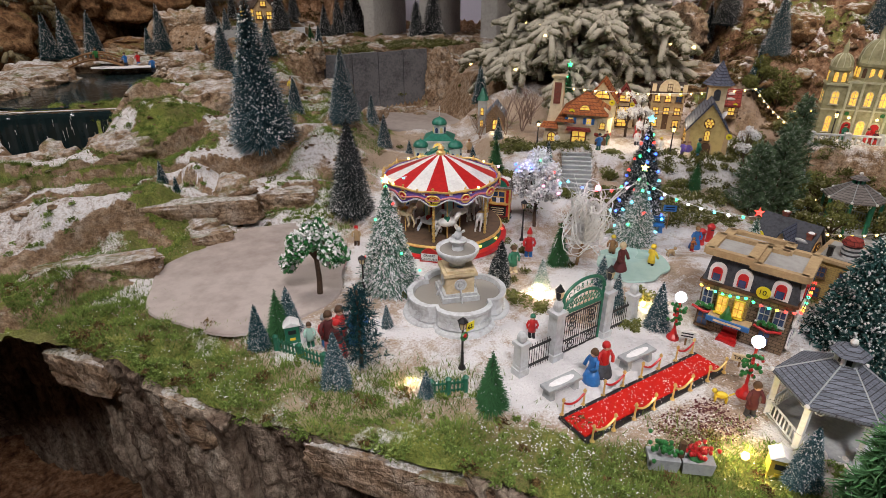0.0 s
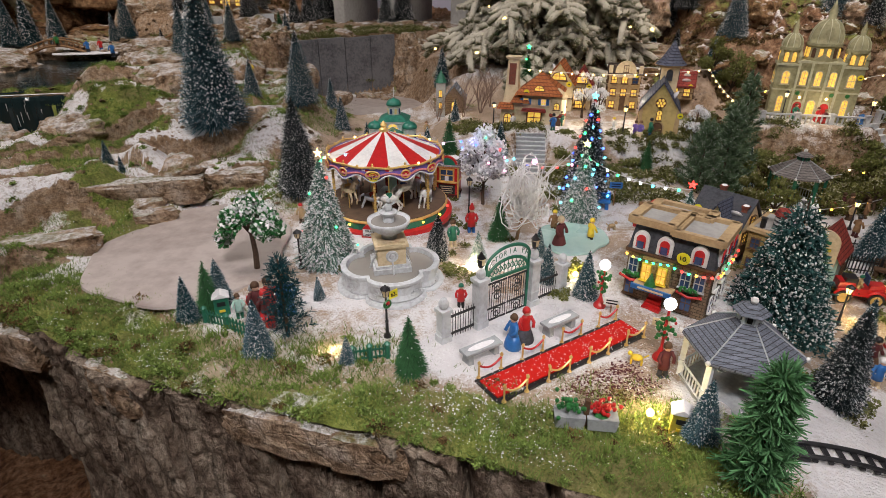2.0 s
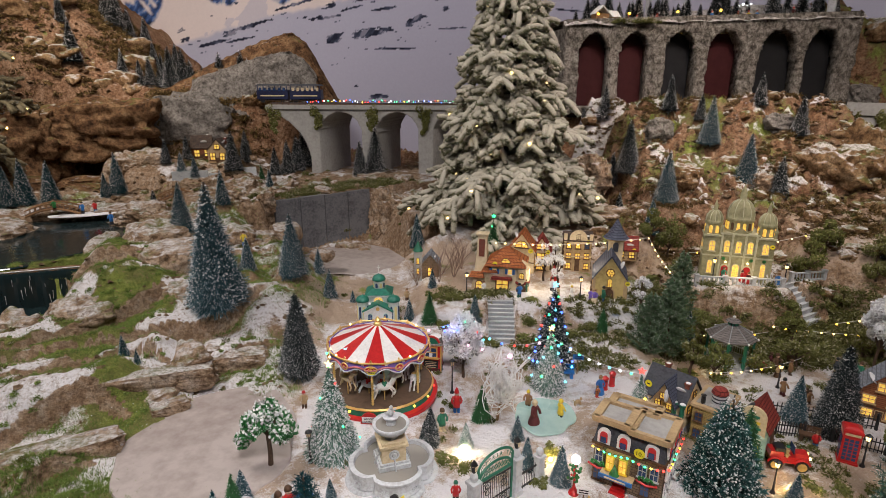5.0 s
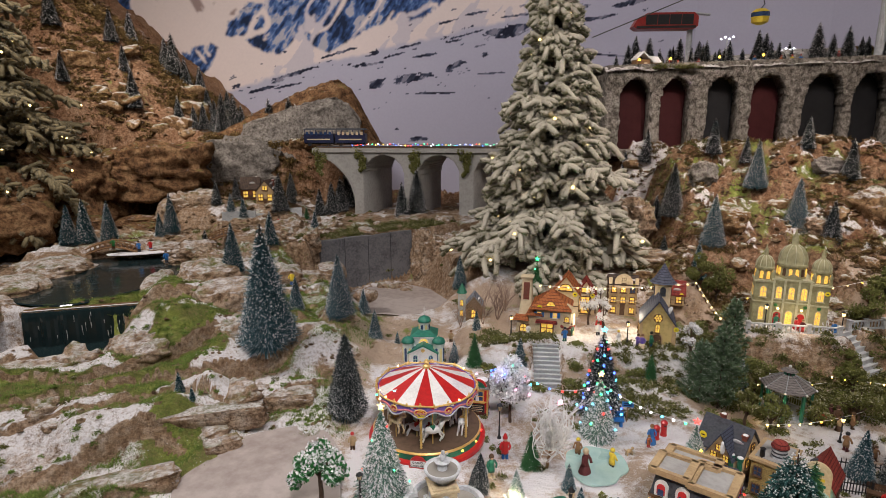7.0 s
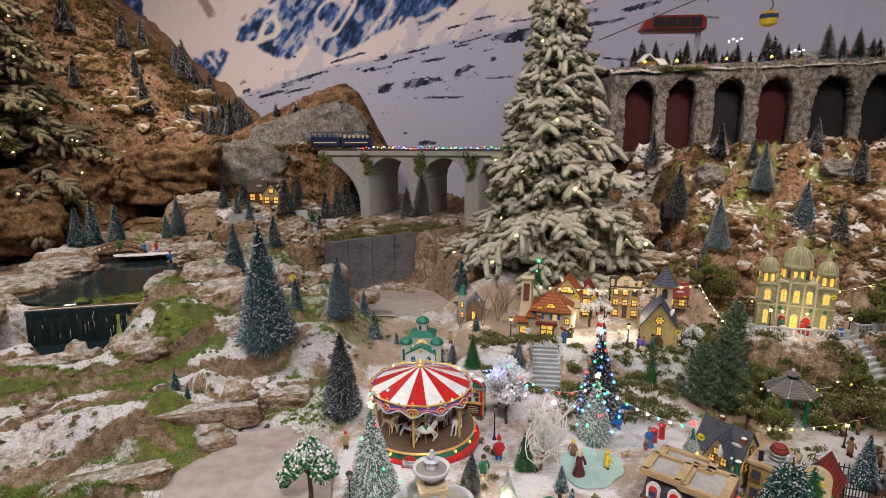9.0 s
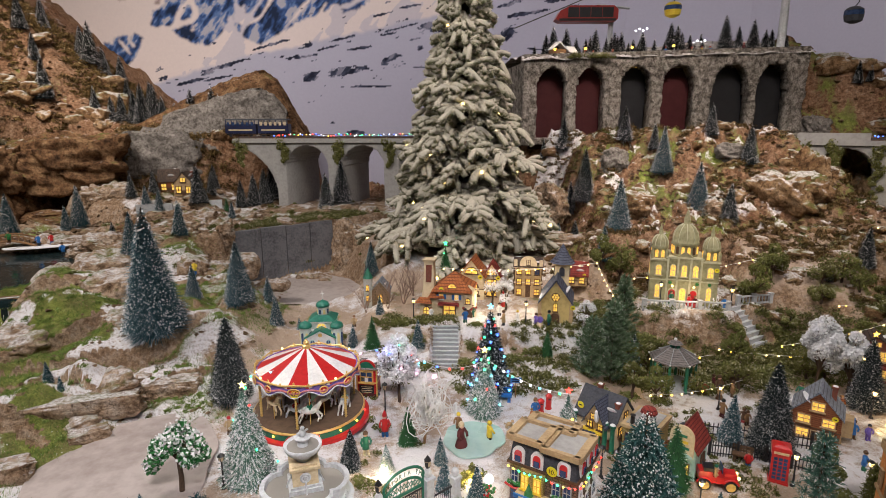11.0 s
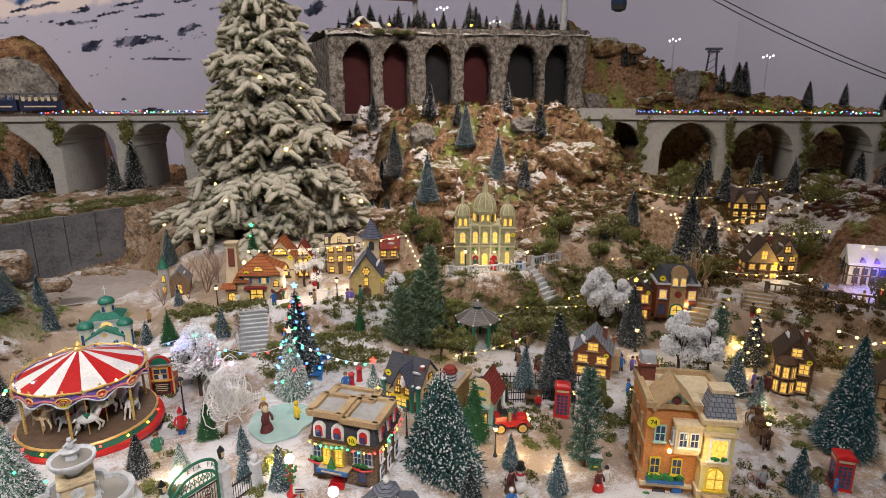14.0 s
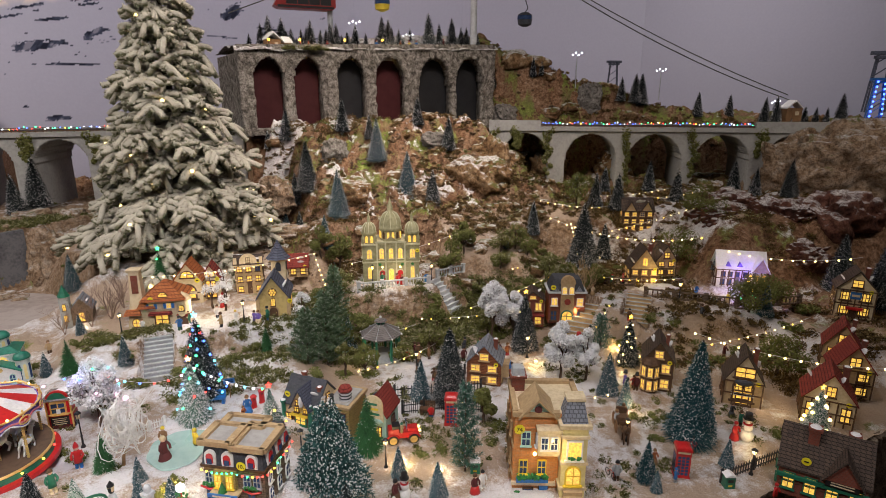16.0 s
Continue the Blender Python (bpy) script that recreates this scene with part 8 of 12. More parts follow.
# ---- fountain ----
def fountain():
    root = thing("fountain", 0.036, 0.978, -0.002, 12, "grey cast stone fountain with lobed basin and tiered bowl", "fountain")
    root.scale = (1, 1, 1.02)

    def lobed(t):
        return (0.79 + 0.23 * abs(math.cos(2 * t)) ** 0.5) * 0.82

    part("base_slab", Shape().lathe([(0.128, 0), (0.126, 0.006), (0.118, 0.008)], 48, fold=lobed), "pale_grey", root)
    part("basin", Shape().lathe([(0.112, 0.006), (0.116, 0.012), (0.110, 0.020), (0.112, 0.036), (0.116, 0.040), (0.116, 0.045), (0.103, 0.046), (0.101, 0.030), (0.001, 0.029)], 48, fold=lobed), "pale_grey", root)
    part("basin_water", Shape().lathe([(0.1005, 0.0), (0.001, 0.0005)], 48, cz=0.037, fold=lobed), "basin_water", root, "still grey water")
    for k in range(8):
        t = 2 * math.pi * (k + 0.5) / 8
        q = 0.1135 * lobed(t)
        s = Shape()
        for j in range(7):
            a = math.pi * j / 6
            s.bar((0.012 * math.cos(a), 0, 0.010 * math.sin(a)), (0.006 * math.cos(a), 0, 0.005 * math.sin(a)), 0.0016, n=5)
        part("relief_fan", s.turned(math.degrees(t) + 90, q * math.cos(t), q * math.sin(t), 0.018), "pale_grey", root)
    part("plinth", Shape().box(0, 0, 0.036, 0.072, 0.072, 0.022).box(0, 0, 0.049, 0.064, 0.064, 0.006), "pale_grey", root)
    part("pedestal", Shape().box(0, 0, 0.070, 0.054, 0.054, 0.036).box(0, 0, 0.091, 0.064, 0.064, 0.006).box(0, 0, 0.096, 0.052, 0.052, 0.004), "cream", root, "cream stained pedestal")
    for k in range(4):
        a = 90 * k
        r = part("round_relief", Shape().lathe([(0.012, 0), (0.012, 0.002), (0.009, 0.003), (0.006, 0.002), (0.004, 0.004)], 12), "pale_grey", root)
        r.matrix_basis = pose(0, 0, 0.070, 0, 0, a) @ pose(0, -0.0270, 0, 90, 0, 0)
        part("water_jet", Shape().path([(0, -0.026, 0.062), (0, -0.034, 0.054), (0, -0.040, 0.036)], 0.002, 5).turned(a), "pale_grey", root)
    part("bowl", Shape().lathe([(0.016, 0.096), (0.014, 0.104), (0.022, 0.110), (0.036, 0.120), (0.041, 0.130), (0.041, 0.135), (0.037, 0.134), (0.030, 0.126), (0.001, 0.125)], 24), "pale_grey", root, smooth=True)
    part("bowl_water", Shape().lathe([(0.0355, 0), (0.001, 0.0005)], 24, cz=0.1305), "basin_water", root)
    part("upper_stem", Shape().lathe([(0.012, 0.126), (0.010, 0.140), (0.016, 0.146), (0.018, 0.150), (0.008, 0.152)], 14), "pale_grey", root)
    s = Shape().ball(0, 0, 0.158, 0.008, 8, sz=1.2).ball(0.001, -0.002, 0.171, 0.005, 8).bar((0.004, 0, 0.162), (0.012, -0.003, 0.168), 0.0024).bar((-0.004, 0, 0.162), (-0.011, -0.002, 0.158), 0.0024)
    part("cherub", s, "pale_grey", root, "small cast figure on top", True)


fountain()


# ---- carpet, ropes, gate ----
def carpet():
    a = math.degrees(math.atan2(0.158, 0.26))
    root = thing("red_carpet", 0.330, 0.725, 0.0, a, "red carpet dusted with snow on a black strip", "carpet")
    part("black_strip", Shape().box(0, 0, 0.002, 0.312, 0.060, 0.004), "black", root)
    part("carpet", Shape().box(0, 0, 0.0055, 0.304, 0.043, 0.003), "carpet", root)
    rnd = random.Random(4)
    s = Shape()
    for k in range(420):
        s.ball(rnd.uniform(-0.16, 0.15), rnd.gauss(0, 0.026), 0.0072 if abs(0) < 1 else 0, rnd.uniform(0.0005, 0.0011), 4)
    tagged(part("snow_grains", s, "snow", root), kind="stuff")
    for row, sgn in ((0, 1), (1, -1)):
        xs = [-0.148 + 0.0425 * k for k in range(8)]
        for k, x in enumerate(xs):
            y = sgn * 0.031
            c, s_ = math.cos(radians(a)), math.sin(radians(a))
            wx, wy = 0.330 + x * c - y * s_, 0.725 + x * s_ + y * c
            p = thing("rope_post", wx, wy, 0.003, a, "small golden rope post beside the red carpet", "rope post", "rope posts of the carpet")
            part("post", Shape().lathe([(0.0042, 0), (0.0030, 0.002), (0.0016, 0.004), (0.0014, 0.024), (0.0026, 0.026), (0.0028, 0.028), (0.0012, 0.031)], 8), "gold", p)
            if k % 2 == 0 and k < 7:
                rope = Shape().path([(0.0425 * q, 0, 0.023 - 0.010 * math.sin(math.pi * q)) for q in [j / 8 for j in range(9)]], 0.0017, 6)
                part("rope", rope, "red" if sgn > 0 else "gold", p, "sagging rope")


carpet()


def park_gate():
    a = math.degrees(math.atan2(0.152, 0.222))
    root = thing("park_gate", 0.249, 0.852, -0.002, a, "green iron park gate between grey stone posts", "gate")
    root.scale = (1, 1, 1.32)
    for x, h, big in ((-0.061, 0.070, True), (0.061, 0.070, True), (-0.137, 0.046, False), (0.137, 0.046, False)):
        w = 0.019 if big else 0.017
        part("gate_post", Shape().box(x, 0, 0.006, w * 1.25, w * 1.25, 0.012).box(x, 0, h / 2, w, w, h).box(x, 0, h * 0.35, w * 1.1, w * 1.1, 0.003).box(x, 0, h + 0.002, w * 1.3, w * 1.3, 0.005).ball(x, 0, h + 0.011, 0.0088, 10), "pale_grey", root, "grey stone post", )
        if big:
            l = part("lantern", Shape().lathe([(0.0035, 0), (0.006, 0.003), (0.008, 0.014), (0.004, 0.018), (0.001, 0.022)], 6, x, 0, h + 0.020), "black", root)
            part("lantern_glass", Shape().lathe([(0.0055, 0.004), (0.0075, 0.013)], 6, x, -0.0006, h + 0.020), "cream", l)
    for s0 in (-1, 1):
        s = Shape().box(s0 * 0.099, 0, 0.008, 0.056, 0.002, 0.003).box(s0 * 0.099, 0, 0.034, 0.056, 0.002, 0.003)
        part("fence_rail", s, "black", root)
        for k in range(10):
            part("fence_bar", Shape().bar((s0 * (0.074 + 0.0055 * k), 0, 0.002), (s0 * (0.074 + 0.0055 * k), 0, 0.040), 0.0008, n=4), "black", root)
    fr = Shape().bar((-0.048, 0, 0), (-0.048, 0, 0.086), 0.0026).bar((0.048, 0, 0), (0.048, 0, 0.086), 0.0026).box(0, 0, 0.066, 0.096, 0.004, 0.004)
    part("gate_frame", fr, "green", root)
    for rad, zc in ((0.050, 0.084), (0.046, 0.068)):
        part("arch_band", Shape().path([(rad * math.cos(t), 0, zc + 0.46 * rad * math.sin(t)) for t in [math.pi * k / 16 for k in range(17)]], 0.0026, 6), "green", root)
    tr = Shape()
    for k in range(9):
        x = -0.036 + 0.009 * k
        top = 0.068 + 0.021 * math.sqrt(max(0, 1 - (x / 0.048) ** 2))
        tr.bar((x, 0, 0.067), (x, 0, top), 0.0009, n=4)
        tr.path([(x + 0.004 * math.cos(t), 0, (0.067 + top) / 2 + 0.004 * math.sin(t)) for t in [2 * math.pi * j / 8 for j in range(9)]], 0.0009, 4)
    part("arch_tracery", tr, "green", root)
    name = "VICTORIA PARK"
    for k, ch in enumerate(name):
        if ch == " ":
            continue
        t = math.pi * (1 - (k + 1.0) / (len(name) + 1))
        lettering(ch, 0.0105, root, 0.0485 * math.cos(t), -0.003, 0.077 + 0.46 * 0.050 * math.sin(t), 0, material="green")
    for s0 in (-1, 1):
        g = Shape().box(s0 * 0.0235, 0, 0.004, 0.044, 0.002, 0.002).box(s0 * 0.0235, 0, 0.060, 0.044, 0.002, 0.002).box(s0 * 0.0235, 0, 0.022, 0.044, 0.002, 0.002)
        leaf = part("gate_leaf", g, "black", root, "black iron leaf")
        for k in range(9):
            part("iron_bar", Shape().bar((s0 * (0.003 + 0.0052 * k), 0, 0.003), (s0 * (0.003 + 0.0052 * k), 0, 0.060), 0.0008, n=4), "black", leaf)
        for zc in (0.040, 0.051, 0.013):
            part("scroll", Shape().path([(s0 * 0.0235 + (0.002 + 0.0012 * j) * math.cos(j), -0.001, zc + (0.002 + 0.0008 * j) * math.sin(j)) for j in range(10)], 0.0009, 4), "black", leaf)


park_gate()


# ---- gazebos ----
def gazebo(x, y, z, rz, rad, h, roof_h, n, wood_m, roof_m, label, rail_m=""):
    rail_m = rail_m or wood_m
    root = thing("gazebo", x, y, z, rz, label, "gazebo")
    part("floor", Shape().lathe([(rad * 1.05, 0), (rad * 1.05, 0.008), (0.001, 0.009)], n), "grey", root)
    for k in range(n):
        t = 2 * math.pi * k / n
        t2 = 2 * math.pi * (k + 1) / n
        p, q = (rad * math.cos(t), rad * math.sin(t)), (rad * math.cos(t2), rad * math.sin(t2))
        part("post", Shape().box(*p, h / 2, 0.008, 0.008, h, math.degrees(t)).box(*p, h * 0.36, 0.011, 0.011, 0.004, math.degrees(t)), wood_m, root)
        part("eave_beam", Shape().bar((*p, h * 0.97), (*q, h * 0.97), 0.003, n=4), rail_m, root)
        s = Shape()
        for w in (0.18, 0.82):
            bx, by = p[0] * (1 - w) + q[0] * w, p[1] * (1 - w) + q[1] * w
            s.path([(bx + 0.006 * math.cos(j) * (q[0] - p[0]) / rad, by + 0.006 * math.cos(j) * (q[1] - p[1]) / rad, h * 0.88 + 0.006 * math.sin(j)) for j in range(7)], 0.0012, 4)
        part("scroll_bracket", s, rail_m, root)
        if k == (n * 5) // 8:
            continue
        part("hand_rail", Shape().bar((*p, h * 0.34), (*q, h * 0.34), 0.0022, n=4).bar((*p, h * 0.10), (*q, h * 0.10), 0.0018, n=4), rail_m, root)
        m = max(5, int((Vector(q) - Vector(p)).length / 0.0075))
        for j in range(1, m):
            w = j / m
            part("baluster", Shape().bar((p[0] * (1 - w) + q[0] * w, p[1] * (1 - w) + q[1] * w, h * 0.09), (p[0] * (1 - w) + q[0] * w, p[1] * (1 - w) + q[1] * w, h * 0.34), 0.0013, n=4), rail_m, root)
    R = rad * 1.14
    for k in range(n):
        t, t2 = 2 * math.pi * k / n, 2 * math.pi * (k + 1) / n
        vs = [(R * math.cos(t), R * math.sin(t), h * 0.97), (R * math.cos(t2), R * math.sin(t2), h * 0.97), (R * 0.2 * math.cos(t2), R * 0.2 * math.sin(t2), h + roof_h * 0.7), (R * 0.2 * math.cos(t), R * 0.2 * math.sin(t), h + roof_h * 0.7)]
        vs += [(a, b, c - 0.004) for a, b, c in vs]
        rp = part("roof_panel", Shape().add(vs, [(0, 1, 2, 3), (7, 6, 5, 4), (0, 4, 5, 1), (1, 5, 6, 2), (2, 6, 7, 3), (3, 7, 4, 0)]), roof_m, root)
        part("ridge", Shape().bar((R * math.cos(t), R * math.sin(t), h * 0.975), (R * 0.2 * math.cos(t), R * 0.2 * math.sin(t), h + roof_h * 0.71), 0.0011, n=4), "grey", root)
        part("eave_tip", Shape().ball(R * math.cos(t), R * math.sin(t), h * 0.97, 0.004, 6), "white", root)
    lz = h + roof_h * 0.68
    part("lantern_room", Shape().lathe([(R * 0.15, 0), (R * 0.15, roof_h * 0.28)], n, cz=lz), "dark_grey", root)
    for k in range(n):
        t = 2 * math.pi * k / n
        part("lantern_post", Shape().box(R * 0.17 * math.cos(t), R * 0.17 * math.sin(t), lz + roof_h * 0.14, 0.005, 0.005, roof_h * 0.28, math.degrees(t)), wood_m, root)
    part("lantern_roof", Shape().lathe([(R * 0.32, 0), (R * 0.18, roof_h * 0.14), (R * 0.02, roof_h * 0.24)], n, cz=lz + roof_h * 0.28), roof_m, root)
    part("knob", Shape().ball(0, 0, lz + roof_h * 0.58, 0.0055, 8), "white", root)


gazebo(0.562, 0.650, -0.004, 32.5, 0.072, 0.086, 0.056, 6, "cold_white", "gazebo_slate", "white garden gazebo with blue-grey slate roof")
gazebo(1.205, 1.575, -0.085, 8, 0.072, 0.105, 0.050, 8, "green", "slate_roof_grey", "bandstand with green posts, white rails and weathered grey roof", "white")


# ---- stairs and terrace walls ----
def stairs(x0, y0, z0, x1, y1, z1, w, n, material, label):
    d = Vector((x1 - x0, y1 - y0))
    root = thing("stone_stairs", x0, y0, 0, math.degrees(math.atan2(d.y, d.x)), label, "stairs", "stairs of the terraces")
    L = d.length
    for k in range(n):
        zt = z0 + (z1 - z0) * (k + 1) / n
        part("step", Shape().box(L * (k + 0.5) / n, 0, (zt + z0 - 0.05) / 2, L / n, w, zt - z0 + 0.05), material, root)
        part("step_nosing", Shape().box(L * k / n + 0.001, 0, zt + 0.0012, 0.005, w + 0.003, 0.0035), "pale_grey", root)


stairs(0.425, 1.685, -0.030, 0.447, 1.845, 0.066, 0.092, 10, "grey", "ten grey steps up to the toy town")
stairs(1.66, 1.76, -0.045, 1.60, 1.88, 0.082, 0.085, 8, "pale_grey", "grey steps up to the cathedral")
stairs(2.00, 1.33, -0.075, 2.13, 1.42, 0.02, 0.12, 7, "tan", "sandy steps up to the shops")
stairs(2.22, 1.22, -0.03, 2.36, 1.33, 0.05, 0.10, 8, "tan", "sandy steps up to the eastern terrace")


def balustrade(x0, y0, x1, y1, z, h, n, material, label, posts=2):
    d = Vector((x1 - x0, y1 - y0))
    root = thing("balustrade", x0, y0, z, math.degrees(math.atan2(d.y, d.x)), label, "railing", "terrace railings")
    L = d.length
    part("base_rail", Shape().box(L / 2, 0, 0.003, L, 0.009, 0.006), material, root)
    part("top_rail", Shape().box(L / 2, 0, h, L, 0.010, 0.005), material, root)
    for k in range(n):
        part("baluster", Shape().lathe([(0.0028, 0), (0.0018, h * 0.3), (0.0034, h * 0.6), (0.0020, h)], 6, L * (k + 0.5) / n), material, root)
    for k in range(posts + 1):
        part("pier", Shape().box(L * k / posts, 0, h * 0.55, 0.014, 0.014, h * 1.2).box(L * k / posts, 0, h * 1.18, 0.018, 0.018, 0.004), material, root)


balustrade(1.245, 1.905, 1.555, 1.83, 0.080, 0.034, 20, "pale_grey", "grey balustrade before the cathedral", 3)
balustrade(1.63, 1.885, 1.78, 1.90, 0.085, 0.034, 10, "pale_grey", "grey balustrade beside the cathedral stairs", 2)
balustrade(2.36, 1.30, 2.60, 1.02, 0.048, 0.034, 18, "stone_brown", "brown stone balustrade on the eastern terrace", 3)
balustrade(2.60, 1.02, 2.90, 0.93, 0.035, 0.034, 16, "stone_brown", "brown stone balustrade below the snowy inn", 3)
balustrade(2.22, 1.56, 2.42, 1.42, 0.05, 0.034, 14, "stone_brown", "brown stone balustrade by the inn", 2)


def terrace_wall():
    s = Shape().box(0, 0, 0, 0.34, 0.03, 0.13)
    ob = solid("retaining_wall", s, "slate_slab", "dark retaining wall below the cathedral", "wall", kind="structure")
    ob.matrix_basis = pose(1.40, 1.858, 0.012, 0, 0, -13.6)


terrace_wall()


# ---- lamps ----
def lantern_post(x, y, h, lit=True, z=None, wreath=False):
    root = thing("street_lamp", x, y, gz(x, y) - 0.002 if z is None else z, (x * 997) % 60, "black lantern street lamp" + (" with a red wreath" if wreath else ", lit yellow" if lit else " with clear glass"), "street lamp", "street lamps")
    part("pole", Shape().lathe([(0.0075, 0), (0.0055, 0.006), (0.0032, 0.010), (0.0024, h * 0.3), (0.0036, h * 0.32), (0.0020, h * 0.34), (0.0018, h * 0.76), (0.0036, h * 0.78)], 8), "black", root)
    part("glass", Shape().lathe([(0.0045, h * 0.79), (0.0072, h * 0.92), (0.003, h * 0.93)], 6), "warm" if lit else "cream", root, "lit glass" if lit else "pale glass")
    fr = Shape()
    for k in range(6):
        t = 2 * math.pi * k / 6
        fr.bar((0.0047 * math.cos(t), 0.0047 * math.sin(t), h * 0.785), (0.0076 * math.cos(t), 0.0076 * math.sin(t), h * 0.925), 0.0007, n=4)
    part("frame", fr, "black", root)
    part("cap", Shape().lathe([(0.0095, h * 0.92), (0.005, h * 0.965), (0.0015, h * 0.98), (0.002, h * 0.99), (0.0005, h)], 6), "black", root)
    if wreath:
        part("wreath", Shape().path([(0.006 * math.cos(t), -0.004, h * 0.66 + 0.006 * math.sin(t)) for t in [2 * math.pi * k / 10 for k in range(11)]], 0.0026, 5), "leaf", root)
        part("bow", Shape().ball(0, -0.006, h * 0.69, 0.0038, 6), "red", root)
        part("number_sticker", Shape().box(0.013, -0.004, h * 0.80, 0.017, 0.001, 0.015), "sticker", root, "yellow paper sticker")
        lettering("63.", 0.010, root, 0.013, -0.0052, h * 0.80)


LAMPS = [(0.041, 0.791, 0.103, False, True), (-0.154, 1.035, 0.091, False, False), (0.214, 1.364, 0.115, False, False), (0.331, 1.935, 0.085, True, False), (0.742, 1.812, 0.094, True, False),
         (1.234, 1.014, 0.098, True, False), (0.941, 0.941, 0.095, True, False), (1.705, 1.293, 0.10, True, False), (1.317, 1.915, 0.105, True, False), (1.591, 1.870, 0.10, True, False),
         (1.27, 1.40, 0.09, True, False), (1.62, 0.70, 0.08, True, False), (1.88, 0.70, 0.09, False, False), (1.80, 0.42, 0.085, True, False), (1.42, 0.99, 0.08, True, False), (0.73, 1.02, 0.09, False, False), (2.42, 1.17, 0.10, True, False)]
for x_, y_, h_, lit_, wr_ in LAMPS:
    lantern_post(x_, y_, h_, lit_, None, wr_)


def globe_lamp(x, y, h):
    root = thing("globe_lamp", x, y, gz(x, y) - 0.002, 20, "red garlanded lamp post with a white glowing globe", "street lamp", "globe lamps")
    part("foot", Shape().lathe([(0.012, 0), (0.011, 0.006), (0.006, 0.012), (0.003, 0.022)], 10), "red", root)
    part("pole", Shape().lathe([(0.0025, 0.018), (0.0022, h * 0.84)], 8), "red", root)
    part("globe", Shape().ball(0, 0, h * 0.92, 0.010, 12), "white_bulb", root, "glowing white globe", True)
    rnd, g = random.Random(int(x * 1e4)), Shape()
    for k in range(34):
        g.ball(rnd.gauss(0, 0.006), rnd.gauss(0, 0.006), h * rnd.uniform(0.35, 0.75), 0.0034, 5)
    part("garland", g, "leaf", root)
    for k in range(6):
        part("berry", Shape().ball(rnd.gauss(0, 0.007), -0.007, h * rnd.uniform(0.35, 0.75), 0.0026, 6), "red", root)


globe_lamp(0.426, 0.877, 0.095)
globe_lamp(0.483, 0.725, 0.112)


# ---- small figures, all of painted plaster ----
def figurine(x, y, h, coat, low="dark_grey", hat="", kind="standing", rz=0.0, label="", z=None):
    me = bpy.data.meshes.new("figurine")
    k = h / 0.065
    body, head, leg, cap = Shape(), Shape(), Shape(), Shape()
    body.lathe([(0.0095, 0.016), (0.0088, 0.026), (0.0072, 0.036), (0.0085, 0.044), (0.0045, 0.050)], 10, squash=0.8)
    body.path([(0.008, 0, 0.046), (0.0125, -0.004, 0.036), (0.008, -0.010, 0.031)], 0.0029, 6).path([(-0.008, 0, 0.046), (-0.0125, -0.002, 0.036), (-0.011, -0.008, 0.029)], 0.0029, 6)
    if kind == "gown":
        leg.lathe([(0.0165, 0), (0.0145, 0.010), (0.0098, 0.024)], 12, squash=0.85)
    else:
        leg.path([(0.0042, 0, 0.018), (0.0048, -0.001, 0.002)], 0.0040, 6).path([(-0.0042, 0, 0.018), (-0.0048, 0.001, 0.002)], 0.0040, 6).box(0.0048, -0.003, 0.002, 0.006, 0.011, 0.004).box(-0.0048, -0.002, 0.002, 0.006, 0.011, 0.004)
    head.ball(0, -0.001, 0.0555, 0.0060, 8, sz=1.1)
    if hat == "santa":
        cap.lathe([(0.0066, 0.057), (0.0055, 0.062), (0.002, 0.070), (0.0005, 0.072)], 8)
    elif hat == "top":
        cap.lathe([(0.0090, 0.059), (0.0062, 0.060), (0.0060, 0.070), (0.0005, 0.0702)], 10)
    else:
        cap.lathe([(0.0067, 0.055), (0.0064, 0.060), (0.004, 0.0635), (0.0005, 0.064)], 8)
    allv, allf, mi = [], [], []
    for j, s in enumerate((body, head, leg, cap)):
        b = len(allv)
        allv += [(a * k, q * k, c * k) for a, q, c in s.v]
        allf += [[i + b for i in f] for f in s.f]
        mi += [j] * len(s.f)
    me.from_pydata(allv, [], allf)
    for m in (coat, "skin", low, {"santa": "red", "top": "black"}.get(hat, hat or "brown")):
        me.materials.append(M[m])
    me.polygons.foreach_set("material_index", mi)
    me.polygons.foreach_set("use_smooth", [True] * len(mi))
    ob = new("figurine", me)
    ob.matrix_basis = pose(x, y, gz(x, y) - 0.001 if z is None else z, 0, 0, rz)
    return tagged(ob, label or "painted plaster figurine in a %s coat" % coat.replace("_", " "), "figurine", "village figurines")


